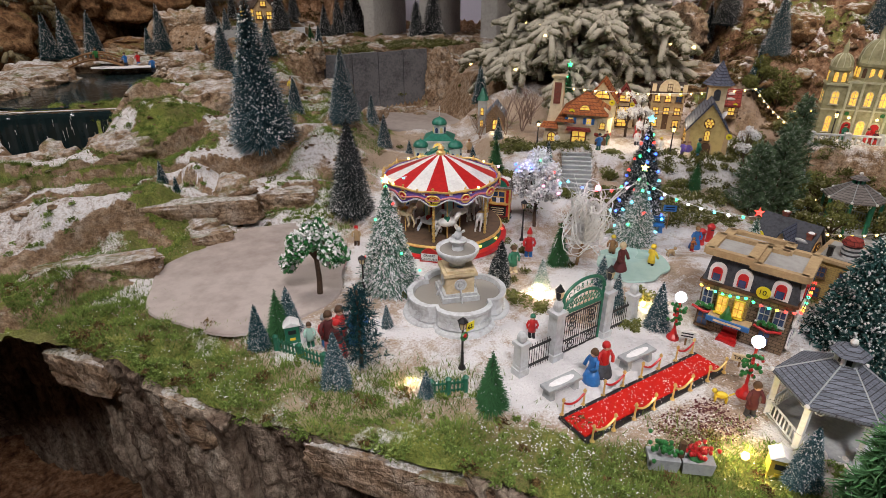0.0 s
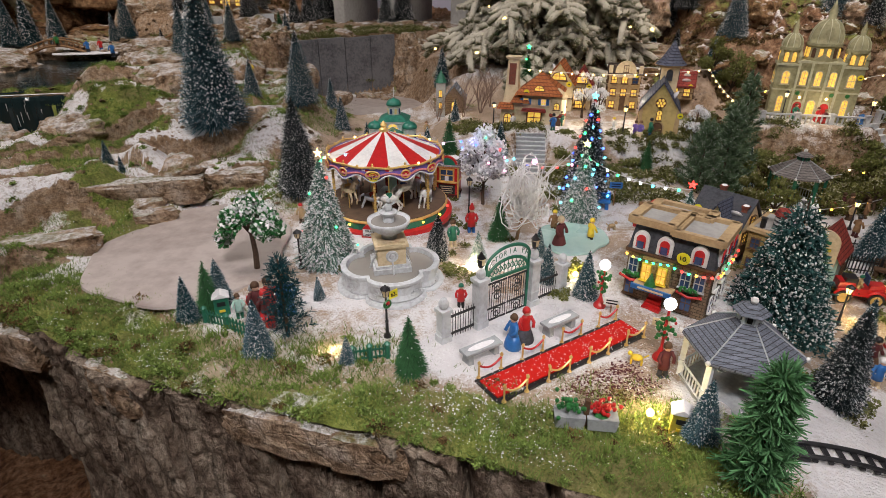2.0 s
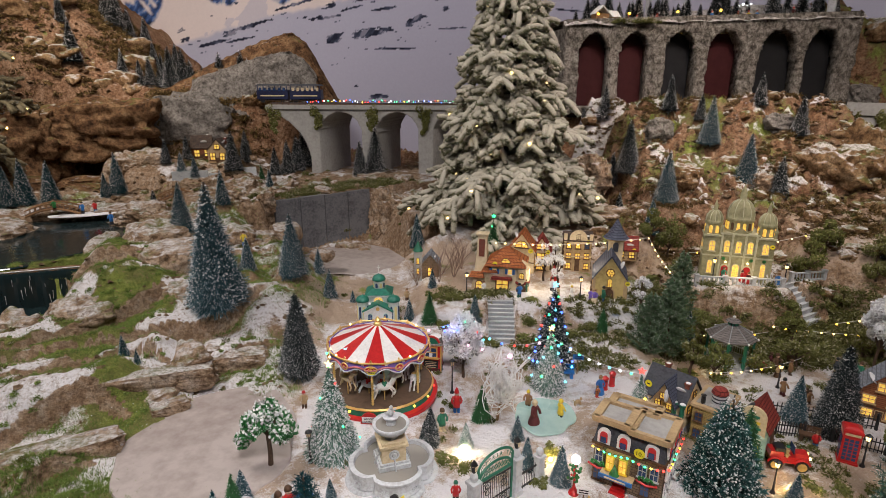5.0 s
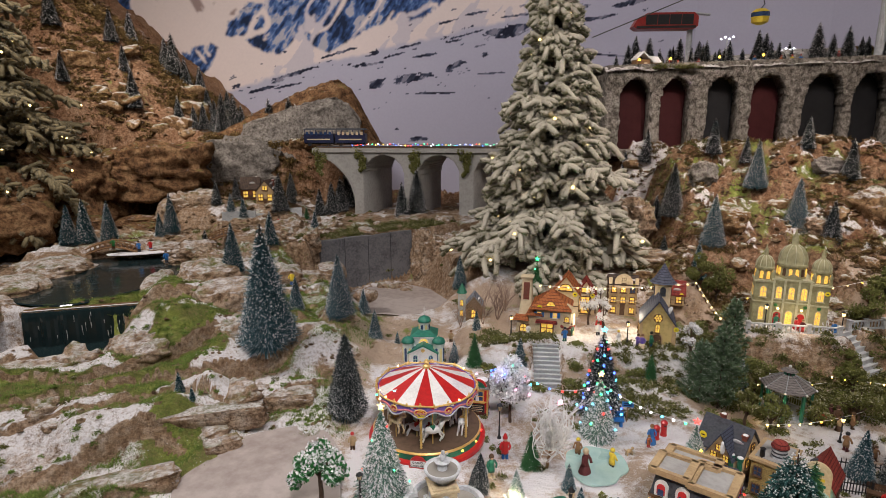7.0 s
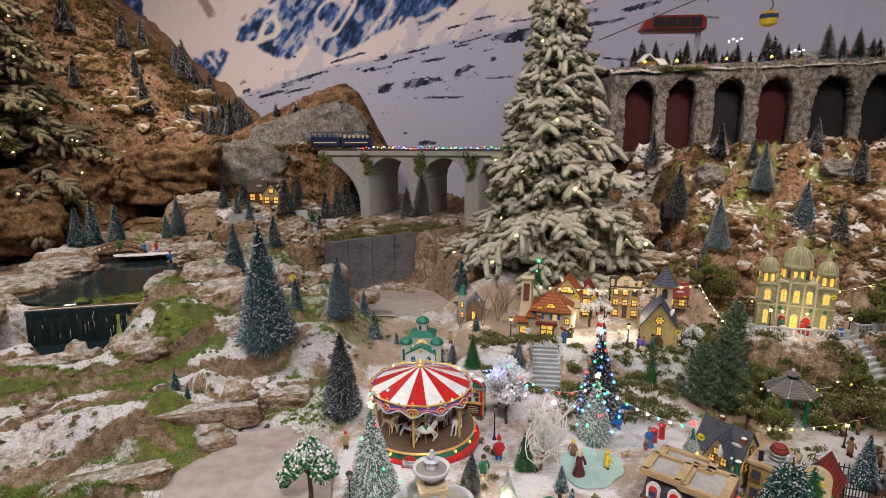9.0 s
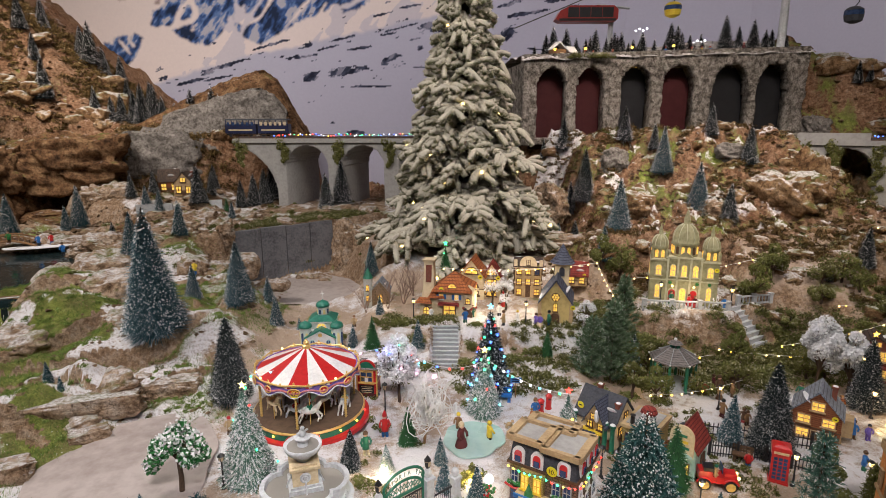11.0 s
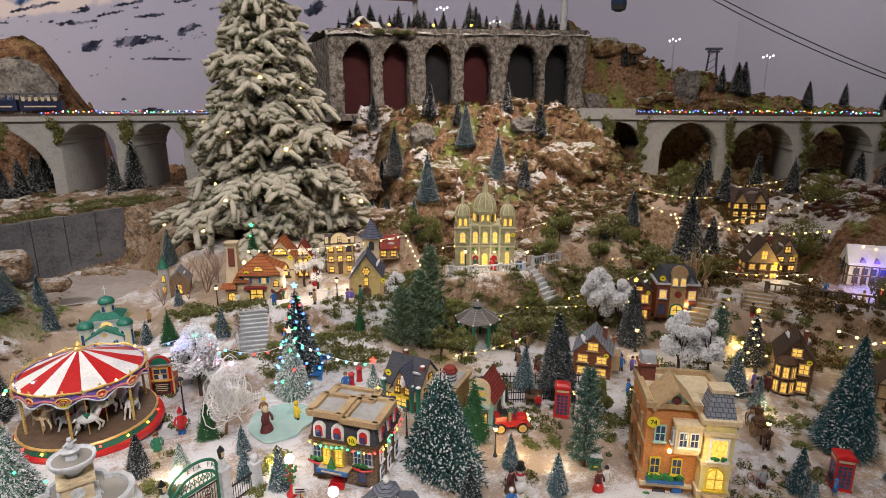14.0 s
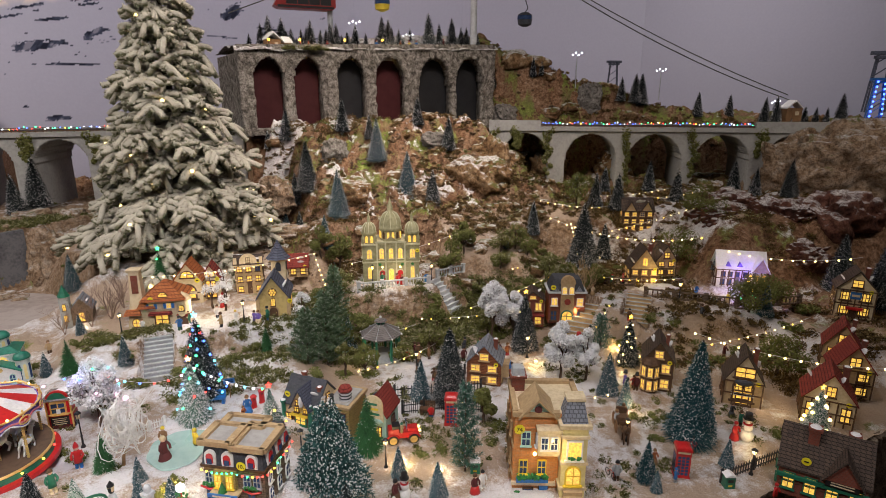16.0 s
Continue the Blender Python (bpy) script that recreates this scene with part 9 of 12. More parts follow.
FIGURES = [(0.271, 0.770, 0.068, "red", "dark_grey", "red", "gown", 20), (0.249, 0.754, 0.066, "blue", "slab", "brown", "gown", -60), (0.470, 0.679, 0.064, "maroon", "dark_grey", "brown", "standing", 10),
           (0.407, 1.152, 0.078, "maroon", "maroon", "cream", "gown", 40), (0.411, 1.235, 0.058, "wood", "brown", "yellow", "standing", -30), (0.485, 1.176, 0.062, "yellow", "black", "yellow", "standing", 120),
           (0.649, 1.324, 0.062, "blue", "blue", "wood", "gown", 0), (0.632, 1.30, 0.04, "tile_orange", "red", "wood", "standing", 30), (0.212, 1.231, 0.070, "red", "blue", "santa", "standing", 0), (0.164, 1.136, 0.066, "green", "cream", "brown", "standing", 20),
           (-0.199, 0.856, 0.065, "red", "blue", "grey", "standing", 40), (-0.173, 0.835, 0.072, "maroon", "red", "red", "gown", -30), (-0.146, 0.867, 0.070, "blue", "blue", "green", "gown", 10), (0.170, 0.880, 0.050, "red", "black", "green", "standing", 0),
           (-0.203, 1.284, 0.053, "tan", "brown", "red", "standing", 0), (0.874, 0.743, 0.060, "blue", "cream", "white", "standing", -20), (0.905, 0.80, 0.066, "maroon", "brown", "black", "gown", 20),
           (1.17, 1.10, 0.05, "red", "blue", "brown", "standing", -30), (1.862, 0.935, 0.064, "purple", "black", "top", "standing", 40), (1.884, 0.903, 0.064, "maroon", "brown", "top", "standing", -60),
           (1.33, 1.50, 0.07, "brown", "brown", "brown", "standing", 0), (1.36, 1.47, 0.06, "wood", "brown", "brown", "standing", 60), (1.40, 1.53, 0.06, "brown", "dark_grey", "top", "standing", 0), (1.31, 1.46, 0.05, "tan", "brown", "wood", "gown", 0),
           (1.37, 1.93, 0.055, "green", "green", "brown", "gown", 0), (1.43, 1.90, 0.05, "red", "red", "brown", "gown", 20), (1.45, 1.89, 0.05, "maroon", "red", "wood", "gown", 0), (1.53, 1.88, 0.058, "white", "white", "wood", "gown", 0), (1.56, 1.865, 0.06, "blue", "blue", "wood", "gown", -20),
           (0.66, 1.90, 0.055, "white", "dark_grey", "brown", "standing", 0), (0.79, 1.79, 0.058, "purple", "cream", "wood", "gown", -20), (0.715, 1.83, 0.05, "white", "white", "yellow", "gown", 30), (0.70, 2.02, 0.062, "red", "red", "santa", "gown", 0), (0.555, 1.90, 0.055, "green", "green", "brown", "standing", 0), (0.40, 1.95, 0.045, "white", "white", "wood", "gown", 0),
           (1.56, 1.20, 0.062, "blue", "brown", "brown", "standing", -20), (1.55, 1.05, 0.055, "green", "blue", "red", "standing", 10), (1.30, 1.30, 0.05, "wood", "brown", "brown", "standing", 0), (1.47, 1.39, 0.06, "maroon", "black", "top", "standing", 0),
           (1.46, 0.585, 0.060, "grey", "brown", "black", "standing", -40), (1.60, 0.58, 0.05, "tile_orange", "wood", "wood", "gown", 0), (1.59, 0.50, 0.045, "blue", "grey", "blue", "standing", 20), (1.655, 0.775, 0.060, "grey", "cream", "wood", "standing", 0), (1.70, 0.79, 0.058, "maroon", "red", "brown", "standing", 0),
           (1.91, 0.545, 0.062, "red", "red", "red", "gown", -10), (1.99, 0.58, 0.055, "green", "black", "brown", "standing", 0), (1.87, 0.60, 0.055, "dark_grey", "brown", "blue", "standing", 0), (2.02, 0.63, 0.05, "black", "dark_grey", "brown", "gown", 0),
           (2.60, 1.22, 0.055, "blue", "blue", "wood", "gown", 0), (2.70, 1.13, 0.055, "yellow", "tan", "wood", "gown", 0), (2.36, 1.50, 0.05, "green", "green", "red", "gown", 0), (2.40, 1.47, 0.05, "red", "black", "santa", "standing", 0), (2.33, 1.53, 0.05, "cream", "maroon", "red", "gown", 0),
           (1.66, 0.30, 0.05, "white", "white", "black", "standing", 0), (1.76, 0.33, 0.05, "red", "maroon", "red", "standing", 0), (1.13, 0.74, 0.055, "white", "white", "black", "standing", 0), (1.10, 0.73, 0.06, "maroon", "red", "brown", "gown", 0), (1.65, 1.35, 0.055, "tile_orange", "red", "wood", "standing", 0), (1.63, 1.38, 0.05, "maroon", "brown", "brown", "standing", 0),
           (2.16, 1.42, 0.05, "cream", "tan", "wood", "gown", 0), (0.10, 1.98, 0.05, "tan", "brown", "wood", "standing", 0), (0.93, 1.21, 0.055, "purple", "purple", "wood", "gown", 0)]
for x_, y_, h_, c_, l_, t_, k_, r_ in FIGURES:
    figurine(x_, y_, h_, c_, {"slab": "blue"}.get(l_, l_), t_, k_, r_)


def snowman(x, y, h, rz=0.0):
    k = h / 0.08
    root = thing("snowman", x, y, gz(x, y) - 0.002, rz, "white snowman with black top hat and red scarf", "snowman", "snowmen")
    part("body", Shape().ball(0, 0, 0.018 * k, 0.019 * k, 12).ball(0, 0, 0.044 * k, 0.014 * k, 12).ball(0, 0, 0.062 * k, 0.010 * k, 12), "white", root, smooth=True)
    part("hat", Shape().lathe([(0.014 * k, 0.069 * k), (0.014 * k, 0.071 * k), (0.009 * k, 0.0715 * k), (0.0095 * k, 0.086 * k), (0.001, 0.0865 * k)], 12), "black", root)
    part("scarf", Shape().lathe([(0.0105 * k, 0), (0.0125 * k, 0.003 * k), (0.0105 * k, 0.006 * k)], 12, cz=0.051 * k), "red", root)
    part("nose", Shape().bar((0, -0.009 * k, 0.062 * k), (0, -0.017 * k, 0.061 * k), 0.002 * k, 0.0004), "tile_orange", root)
    part("arms", Shape().bar((0.012 * k, 0, 0.046 * k), (0.028 * k, -0.006 * k, 0.052 * k), 0.0012).bar((-0.012 * k, 0, 0.046 * k), (-0.028 * k, -0.006 * k, 0.050 * k), 0.0012), "trunk", root)


snowman(1.935, 0.525, 0.088, -20)
snowman(0.930, 0.80, 0.072, 0)


# ---- street furniture ----
def phone_box(x, y, h, rz, label):
    root = thing("phone_box", x, y, gz(x, y) - 0.002, rz, label, "phone box", "red phone boxes")
    w = h * 0.40
    part("frame", Shape().box(0, 0, 0.003, w * 1.08, w * 1.08, 0.006).box(0, 0, h * 0.44, w * 0.97, w * 0.97, h * 0.84).box(0, 0, h * 0.88, w * 1.06, w * 1.06, h * 0.05), "red", root)
    part("roof", Shape().lathe([(w * 0.72, 0), (w * 0.66, h * 0.04), (w * 0.4, h * 0.085), (0.001, h * 0.10)], 4, cz=h * 0.905).turned(45), "red", root)
    for k in range(4):
        part("crown_panel", Shape().box(0, -w * 0.51, h * 0.82, w * 0.8, 0.002, h * 0.06).turned(90 * k), "cream", root)
        for j in range(6):
            for i in range(3):
                part("pane", Shape().box((i - 1) * w * 0.26, -w * 0.488, h * (0.16 + 0.1 * j), w * 0.20, 0.0015, h * 0.075).turned(90 * k), "pane_dim", root)


phone_box(1.214, 1.044, 0.105, -34, "red telephone box in the snowy street")
phone_box(1.630, 0.516, 0.098, -40, "red telephone box beside the tall fir")


def bench(x, y, rz, L=0.07, material="grey", back=False, label="grey stone bench dusted with snow"):
    root = thing("bench", x, y, gz(x, y) - 0.001, rz, label, "bench", "benches")
    part("seat", Shape().box(0, 0, 0.021, L, 0.022, 0.005), material, root)
    for s in (-1, 1):
        part("leg", Shape().box(s * L * 0.36, 0, 0.010, 0.010, 0.019, 0.020, top=0.8), material, root)
    if back:
        for k in range(3):
            part("back_slat", Shape().box(0, 0.012, 0.028 + 0.006 * k, L, 0.002, 0.004), material, root)
    else:
        part("snow", Shape().ball(0, 0, 0.0235, 0.01, 10, sz=0.16, sx=L * 40, sy=0.7), "snow", root, "thin snow")


bench(0.195, 0.728, 32)
bench(0.335, 0.800, 32)
bench(1.17, 1.125, -35, 0.05, "brown", True, "brown slatted bench by the fence")


def motor_car(x, y, rz):
    root = thing("toy_car", x, y, gz(x, y) - 0.001, rz, "bright red vintage toy car with driver seat and lit lamps", "car")
    part("body", Shape().box(0.004, 0, 0.022, 0.062, 0.026, 0.014).box(-0.020, 0, 0.032, 0.026, 0.028, 0.012, top=0.9), "red", root, "glossy red body")
    part("bonnet", Shape().box(0.026, 0, 0.029, 0.026, 0.022, 0.014, top=0.85), "red", root)
    part("seat", Shape().box(-0.014, 0, 0.040, 0.018, 0.022, 0.010), "black", root)
    part("windscreen", Shape().box(0.010, 0, 0.043, 0.0015, 0.022, 0.016), "pane_dim", root)
    for sx in (-0.022, 0.026):
        for sy in (-0.017, 0.017):
            wv = part("wheel", Shape().lathe([(0.012, -0.002), (0.0125, 0), (0.012, 0.002)], 16), "black", root)
            wv.matrix_basis = pose(sx, sy, 0.0125, 90, 0, 0)
            part("spokes", Shape().lathe([(0.009, -0.0024), (0.009, 0.0024)], 10), "gold", wv)
            part("mudguard", Shape().path([(sx + 0.015 * math.cos(t), sy, 0.0125 + 0.015 * math.sin(t)) for t in [math.pi * (0.1 + 0.8 * k / 6) for k in range(7)]], 0.0022, 5), "red", root)
    for sy in (-0.008, 0.008):
        part("head_lamp", Shape().ball(0.041, sy, 0.028, 0.0035, 8), "warm", root)
    return root


motor_car(1.035, 1.035, -18).scale = (1.28, 1.28, 1.28)
figurine(1.03, 1.025, 0.045, "tan", "brown", "green", "standing", 60, z=-0.066)


def planter(x, y, rz):
    root = thing("flower_planter", x, y, gz(x, y) - 0.002, rz, "grey planter boxes with red flowers and green shrub", "planter")
    rnd = random.Random(3)
    for sx, c in ((-0.022, "leaf"), (0.022, "red")):
        part("box", Shape().box(sx, 0, 0.010, 0.038, 0.022, 0.020, top=1.1), "grey", root)
        g = Shape()
        for k in range(40):
            g.ball(sx + rnd.gauss(0, 0.009), rnd.gauss(0, 0.006), 0.026 + abs(rnd.gauss(0, 0.009)), 0.0034, 5)
        part("shrub", g, "leaf" if c == "leaf" else "red", root)
    part("leaves", Shape().merge(Shape().ball(0.02, 0, 0.022, 0.012, 8, sz=0.5)), "leaf", root)
    part("post", Shape().box(0, 0, 0.022, 0.007, 0.007, 0.044), "brown", root)


planter(0.327, 0.581, -8)


def mail_box(x, y, rz, material, label):
    root = thing("mail_box", x, y, gz(x, y) - 0.002, rz, label, "mail box", "mail boxes")
    part("case", Shape().box(0, 0, 0.020, 0.026, 0.022, 0.036, top=0.94), material, root)
    part("roof", Shape().gable(0, 0, 0.038, 0.030, 0.026, 0.009), "snow", root, "snow-covered lid")
    part("slot", Shape().box(0, -0.0112, 0.026, 0.014, 0.001, 0.008), "black", root)
    part("plate", Shape().box(0, -0.0114, 0.012, 0.010, 0.001, 0.005), "yellow", root)


mail_box(0.455, 0.572, -20, "olive_paint", "olive yellow lantern box with dark snowy lid in the light")
mail_box(-0.262, 0.869, 20, "green", "dark green wooden cart box among figures")
mail_box(1.70, 0.42, -30, "green", "green waste bin with snowy lid by the fence")
mail_box(1.145, 0.80, -30, "green", "dark green bench box near the flocked tree")


def post_box(x, y, h, label="red pillar box"):
    root = thing("pillar_box", x, y, gz(x, y) - 0.002, 0, label + " standing in snow", "pillar box", "pillar boxes")
    part("body", Shape().lathe([(0.010, 0), (0.010, 0.004), (0.0085, 0.006), (0.0085, h * 0.8), (0.0105, h * 0.82), (0.0105, h * 0.87), (0.004, h), (0.0005, h)], 14), "red", root)
    part("slot", Shape().box(0, -0.0088, h * 0.7, 0.008, 0.001, 0.003), "black", root)


post_box(0.672, 1.345, 0.045)
post_box(0.700, 1.36, 0.050)
post_box(1.98, 1.30, 0.045, "small red phone kiosk")


def sign_board(x, y, h, w, rz, material, text, label):
    root = thing("sign", x, y, gz(x, y) - 0.002, rz, label, "sign", "small signs")
    part("stake", Shape().box(0, 0.001, h / 2, 0.003, 0.003, h), "wood", root)
    b = part("board", Shape().box(0, -0.002, h, w, 0.003, w * 0.5), material, root)
    if text:
        lettering(text, w * 0.34, b, 0, -0.0042, h, 0)
    else:
        for k in (-1, 1):
            part("line", Shape().box(0, -0.0038, h + k * w * 0.1, w * 0.7, 0.0006, w * 0.08), "ink", b)


sign_board(0.440, 0.855, 0.026, 0.028, -20, "white", "", "white sign with two dark lines before the hotel")
sign_board(0.508, 0.795, 0.022, 0.028, -30, "cream", "TAXI", "cream taxi sign before the hotel steps")
sign_board(0.618, 1.44, 0.062, 0.034, -10, "blue", "", "bright blue sign on a post by the lit fir")
sign_board(1.93, 0.865, 0.020, 0.024, -40, "white", "", "white notice board before the bay house")


def fence(x0, y0, x1, y1, h, n, label, material="black"):
    d = Vector((x1 - x0, y1 - y0))
    z = gz((x0 + x1) / 2, (y0 + y1) / 2)
    root = thing("fence", x0, y0, z - 0.002, math.degrees(math.atan2(d.y, d.x)), label, "fence", "small fences")
    L = d.length
    for q in (0.25, 0.8):
        part("rail", Shape().box(L / 2, 0, h * q, L, 0.0022, 0.0028), material, root)
    for k in range(n + 1):
        part("picket", Shape().box(L * k / n, 0, h / 2, 0.0022, 0.0022, h).lathe([(0.0018, h), (0.0003, h * 1.12)], 4, L * k / n), material, root)
    for k in range(3):
        part("fence_post", Shape().lathe([(0.005, 0), (0.004, h * 1.1), (0.006, h * 1.13), (0.001, h * 1.3)], 6, L * k / 2), material, root)


fence(-0.285, 0.845, -0.190, 0.795, 0.026, 14, "low dark green picket fence at the grass edge", "green")
fence(-0.010, 0.725, 0.045, 0.735, 0.026, 9, "low green picket fence beside the lamp", "green")
fence(1.10, 1.165, 1.235, 1.12, 0.042, 20, "black iron fence by the firs")
fence(1.235, 1.12, 1.33, 1.05, 0.042, 14, "black iron fence by the phone box")
fence(1.12, 1.27, 1.40, 1.16, 0.042, 26, "black iron fence behind the firs")
fence(1.70, 0.44, 1.95, 0.42, 0.034, 24, "black iron fence round the snowman's garden")
fence(1.42, 1.30, 1.36, 1.22, 0.036, 10, "black iron fence by the cottage")
fence(0.34, 1.345, 0.42, 1.36, 0.03, 12, "white garden fence by the pond", "white")


def coach(x, y, rz):
    root = thing("horse_carriage", x, y, gz(x, y) - 0.001, rz, "brown horse carriage with two benches in the street", "carriage")
    part("body", Shape().box(0.01, 0, 0.034, 0.06, 0.032, 0.014).box(-0.014, 0, 0.050, 0.008, 0.032, 0.022).box(0.034, 0, 0.046, 0.008, 0.032, 0.014), "brown", root)
    for sx in (-0.016, 0.034):
        for sy in (-0.020, 0.020):
            w = part("wheel", Shape().path([(0.019 * math.cos(t), 0.019 * math.sin(t), 0) for t in [2 * math.pi * k / 14 for k in range(15)]], 0.002, 5), "wood", root)
            w.matrix_basis = pose(sx, sy, 0.020, 90, 0, 0)
            for k in range(4):
                a = math.pi * k / 4
                part("spoke", Shape().bar((0.018 * math.cos(a), 0.018 * math.sin(a), 0), (-0.018 * math.cos(a), -0.018 * math.sin(a), 0), 0.0009, n=4), "wood", w)
    s = Shape().ball(0.085, 0, 0.040, 0.013, 10, sz=0.85, sx=1.8)
    s.bar((0.102, 0, 0.046), (0.114, 0, 0.064), 0.007, 0.005).ball(0.120, 0, 0.064, 0.006, 8, sx=1.7)
    for lx in (0.072, 0.100):
        for ly in (-0.006, 0.006):
            s.bar((lx, ly, 0.036), (lx + 0.001, ly, 0.0), 0.0034, 0.0024)
    part("horse", s, "brown", root, "brown plaster horse", True)
    part("shafts", Shape().bar((0.03, 0.012, 0.03), (0.098, 0.012, 0.042), 0.0012).bar((0.03, -0.012, 0.03), (0.098, -0.012, 0.042), 0.0012), "wood", root)


coach(1.665, 0.765, -128)


def bicycle(x, y, rz):
    root = thing("bicycle", x, y, gz(x, y), rz, "small red bicycle ridden by a figurine", "bicycle")
    for sx in (-0.014, 0.014):
        w = part("wheel", Shape().path([(0.010 * math.cos(t), 0.010 * math.sin(t), 0) for t in [2 * math.pi * k / 12 for k in range(13)]], 0.0010, 4), "black", root)
        w.matrix_basis = pose(sx, 0, 0.0105, 90, 0, 0)
    part("frame", Shape().path([(-0.014, 0, 0.0105), (-0.004, 0, 0.022), (0.011, 0, 0.022), (0.014, 0, 0.0105)], 0.0011, 4).bar((0.011, 0, 0.022), (0.010, 0, 0.029), 0.0010), "red", root)


bicycle(1.452, 0.598, -100)


def dog(x, y, material, rz):
    root = thing("dog_figurine", x, y, gz(x, y), rz, "small %s plaster dog" % material, "figurine", "dog figurines")
    part("cast", Shape().ball(0, 0, 0.012, 0.006, 8, sx=1.7).ball(0.011, 0, 0.018, 0.0042, 8).bar((0.008, 0.003, 0.01), (0.008, 0.003, 0), 0.0017).bar((0.008, -0.003, 0.01), (0.008, -0.003, 0), 0.0017).bar((-0.008, 0.003, 0.01), (-0.008, 0.003, 0), 0.0017).bar((-0.008, -0.003, 0.01), (-0.008, -0.003, 0), 0.0017).bar((-0.010, 0, 0.014), (-0.017, 0, 0.020), 0.0013), material, root, smooth=True)


dog(0.440, 0.710, "yellow", 160)
dog(1.53, 1.06, "tan", 90)
dog(0.55, 1.23, "tan", 20)


# ---- frosted leaf trees, twigs, bushes ----
def leaf_cloud(n, centres, size, seed, flat=0.0):
    """Small leaves on balls round the given centres (x, y, z, r), as (verts, tip)."""
    rnd = np.random.RandomState(seed)
    c = np.array(centres)
    i = rnd.randint(0, len(c), n)
    d = rnd.randn(n, 3)
    d /= np.linalg.norm(d, axis=1, keepdims=True)
    p = c[i, :3] + d * (c[i, 3] * (0.55 + 0.5 * rnd.rand(n)))[:, None]
    a, b = rnd.randn(n, 3), rnd.randn(n, 3)
    a = a + d * 0.2
    a /= np.linalg.norm(a, axis=1, keepdims=True)
    b -= (a * b).sum(1, keepdims=True) * a
    b /= np.linalg.norm(b, axis=1, keepdims=True)
    s = (size * (0.6 + 0.8 * rnd.rand(n)))[:, None]
    v = np.stack([p - a * s, p + b * s * 0.6, p + a * s, p - b * s * 0.6], 1).reshape(-1, 3)
    # tip grows upward: shade below and frost above both go into the colour
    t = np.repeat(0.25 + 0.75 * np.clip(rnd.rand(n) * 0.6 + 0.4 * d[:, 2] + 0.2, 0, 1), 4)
    return v, t


def clump_tree(x, y, h, crown, seed, material="clump", leaf=0.0040, label="bare-trunked tree with clumps of frosted white leaves", n=2600, z=None, puffs=7, kind="frosted_tree"):
    rnd = random.Random(seed)
    root = thing(kind, x, y, gz(x, y) - 0.003 if z is None else z, seed * 40 % 360, label, "tree", "frosted leaf trees")
    wood, centres = Shape(), []
    fork = h * 0.32
    wood.path([(0, 0, 0), (0.003, 0.002, fork * 0.5), (0, 0, fork)], 0.0055, 6, 0.75)
    for k in range(puffs):
        a = 2 * math.pi * k / max(1, puffs - 1)
        q = 0.0 if k == puffs - 1 else rnd.uniform(0.45, 0.75)
        zc = h * rnd.uniform(0.40, 0.82) if q else h * 0.90
        c = (crown * q * math.cos(a), crown * q * math.sin(a), zc)
        wood.path([(0, 0, fork * 0.92), (c[0] * 0.5, c[1] * 0.5, (fork + zc) / 2 + 0.004), c], 0.003, 5, 0.4)
        centres.append((*c, crown * rnd.uniform(0.36, 0.48)))
    part("trunk", wood, "trunk", root)
    v, t = leaf_cloud(n, centres, leaf, seed)
    ob = new("crown", array_mesh("crown", v, quads(n), material, (("tip", t),)))
    ob.parent = root
    return root


clump_tree(0.258, 1.446, 0.215, 0.066, 2, n=6500, puffs=13)
clump_tree(1.655, 1.462, 0.28, 0.064, 3, n=8500, puffs=15)
clump_tree(1.728, 1.415, 0.24, 0.054, 5, n=7500, puffs=13)
clump_tree(1.696, 1.087, 0.23, 0.060, 6, n=8000, puffs=14)
clump_tree(1.775, 1.040, 0.21, 0.050, 7, n=6500, puffs=12)
for k_, (x_, y_, h_, c_) in enumerate(((1.27, 2.20, 0.17, 0.07), (1.17, 2.18, 0.15, 0.06), (1.72, 1.92, 0.17, 0.07), (1.83, 1.98, 0.16, 0.06), (2.62, 0.98, 0.15, 0.10), (2.78, 1.0, 0.14, 0.10), (2.42, 0.72, 0.14, 0.09), (2.78, 1.48, 0.24, 0.10), (2.62, 2.05, 0.18, 0.09), (3.02, 1.55, 0.2, 0.12), (1.30, 0.99, 0.12, 0.04))):
    clump_tree(x_, y_, h_, c_, 30 + k_, "bush_blade", 0.0045, "dark leaf tree touched with frost", 2200, kind="frosted_dark_tree")
for k_, (x_, y_, h_, c_) in enumerate(((0.66, 2.03, 0.16, 0.04), (0.72, 2.08, 0.14, 0.035), (0.70, 1.97, 0.12, 0.03), (0.95, 1.75, 0.13, 0.035))):
    clump_tree(x_, y_, h_, c_, 50 + k_, "clump", 0.003, "thin dark tree with frosted leaves", 900, puffs=6)


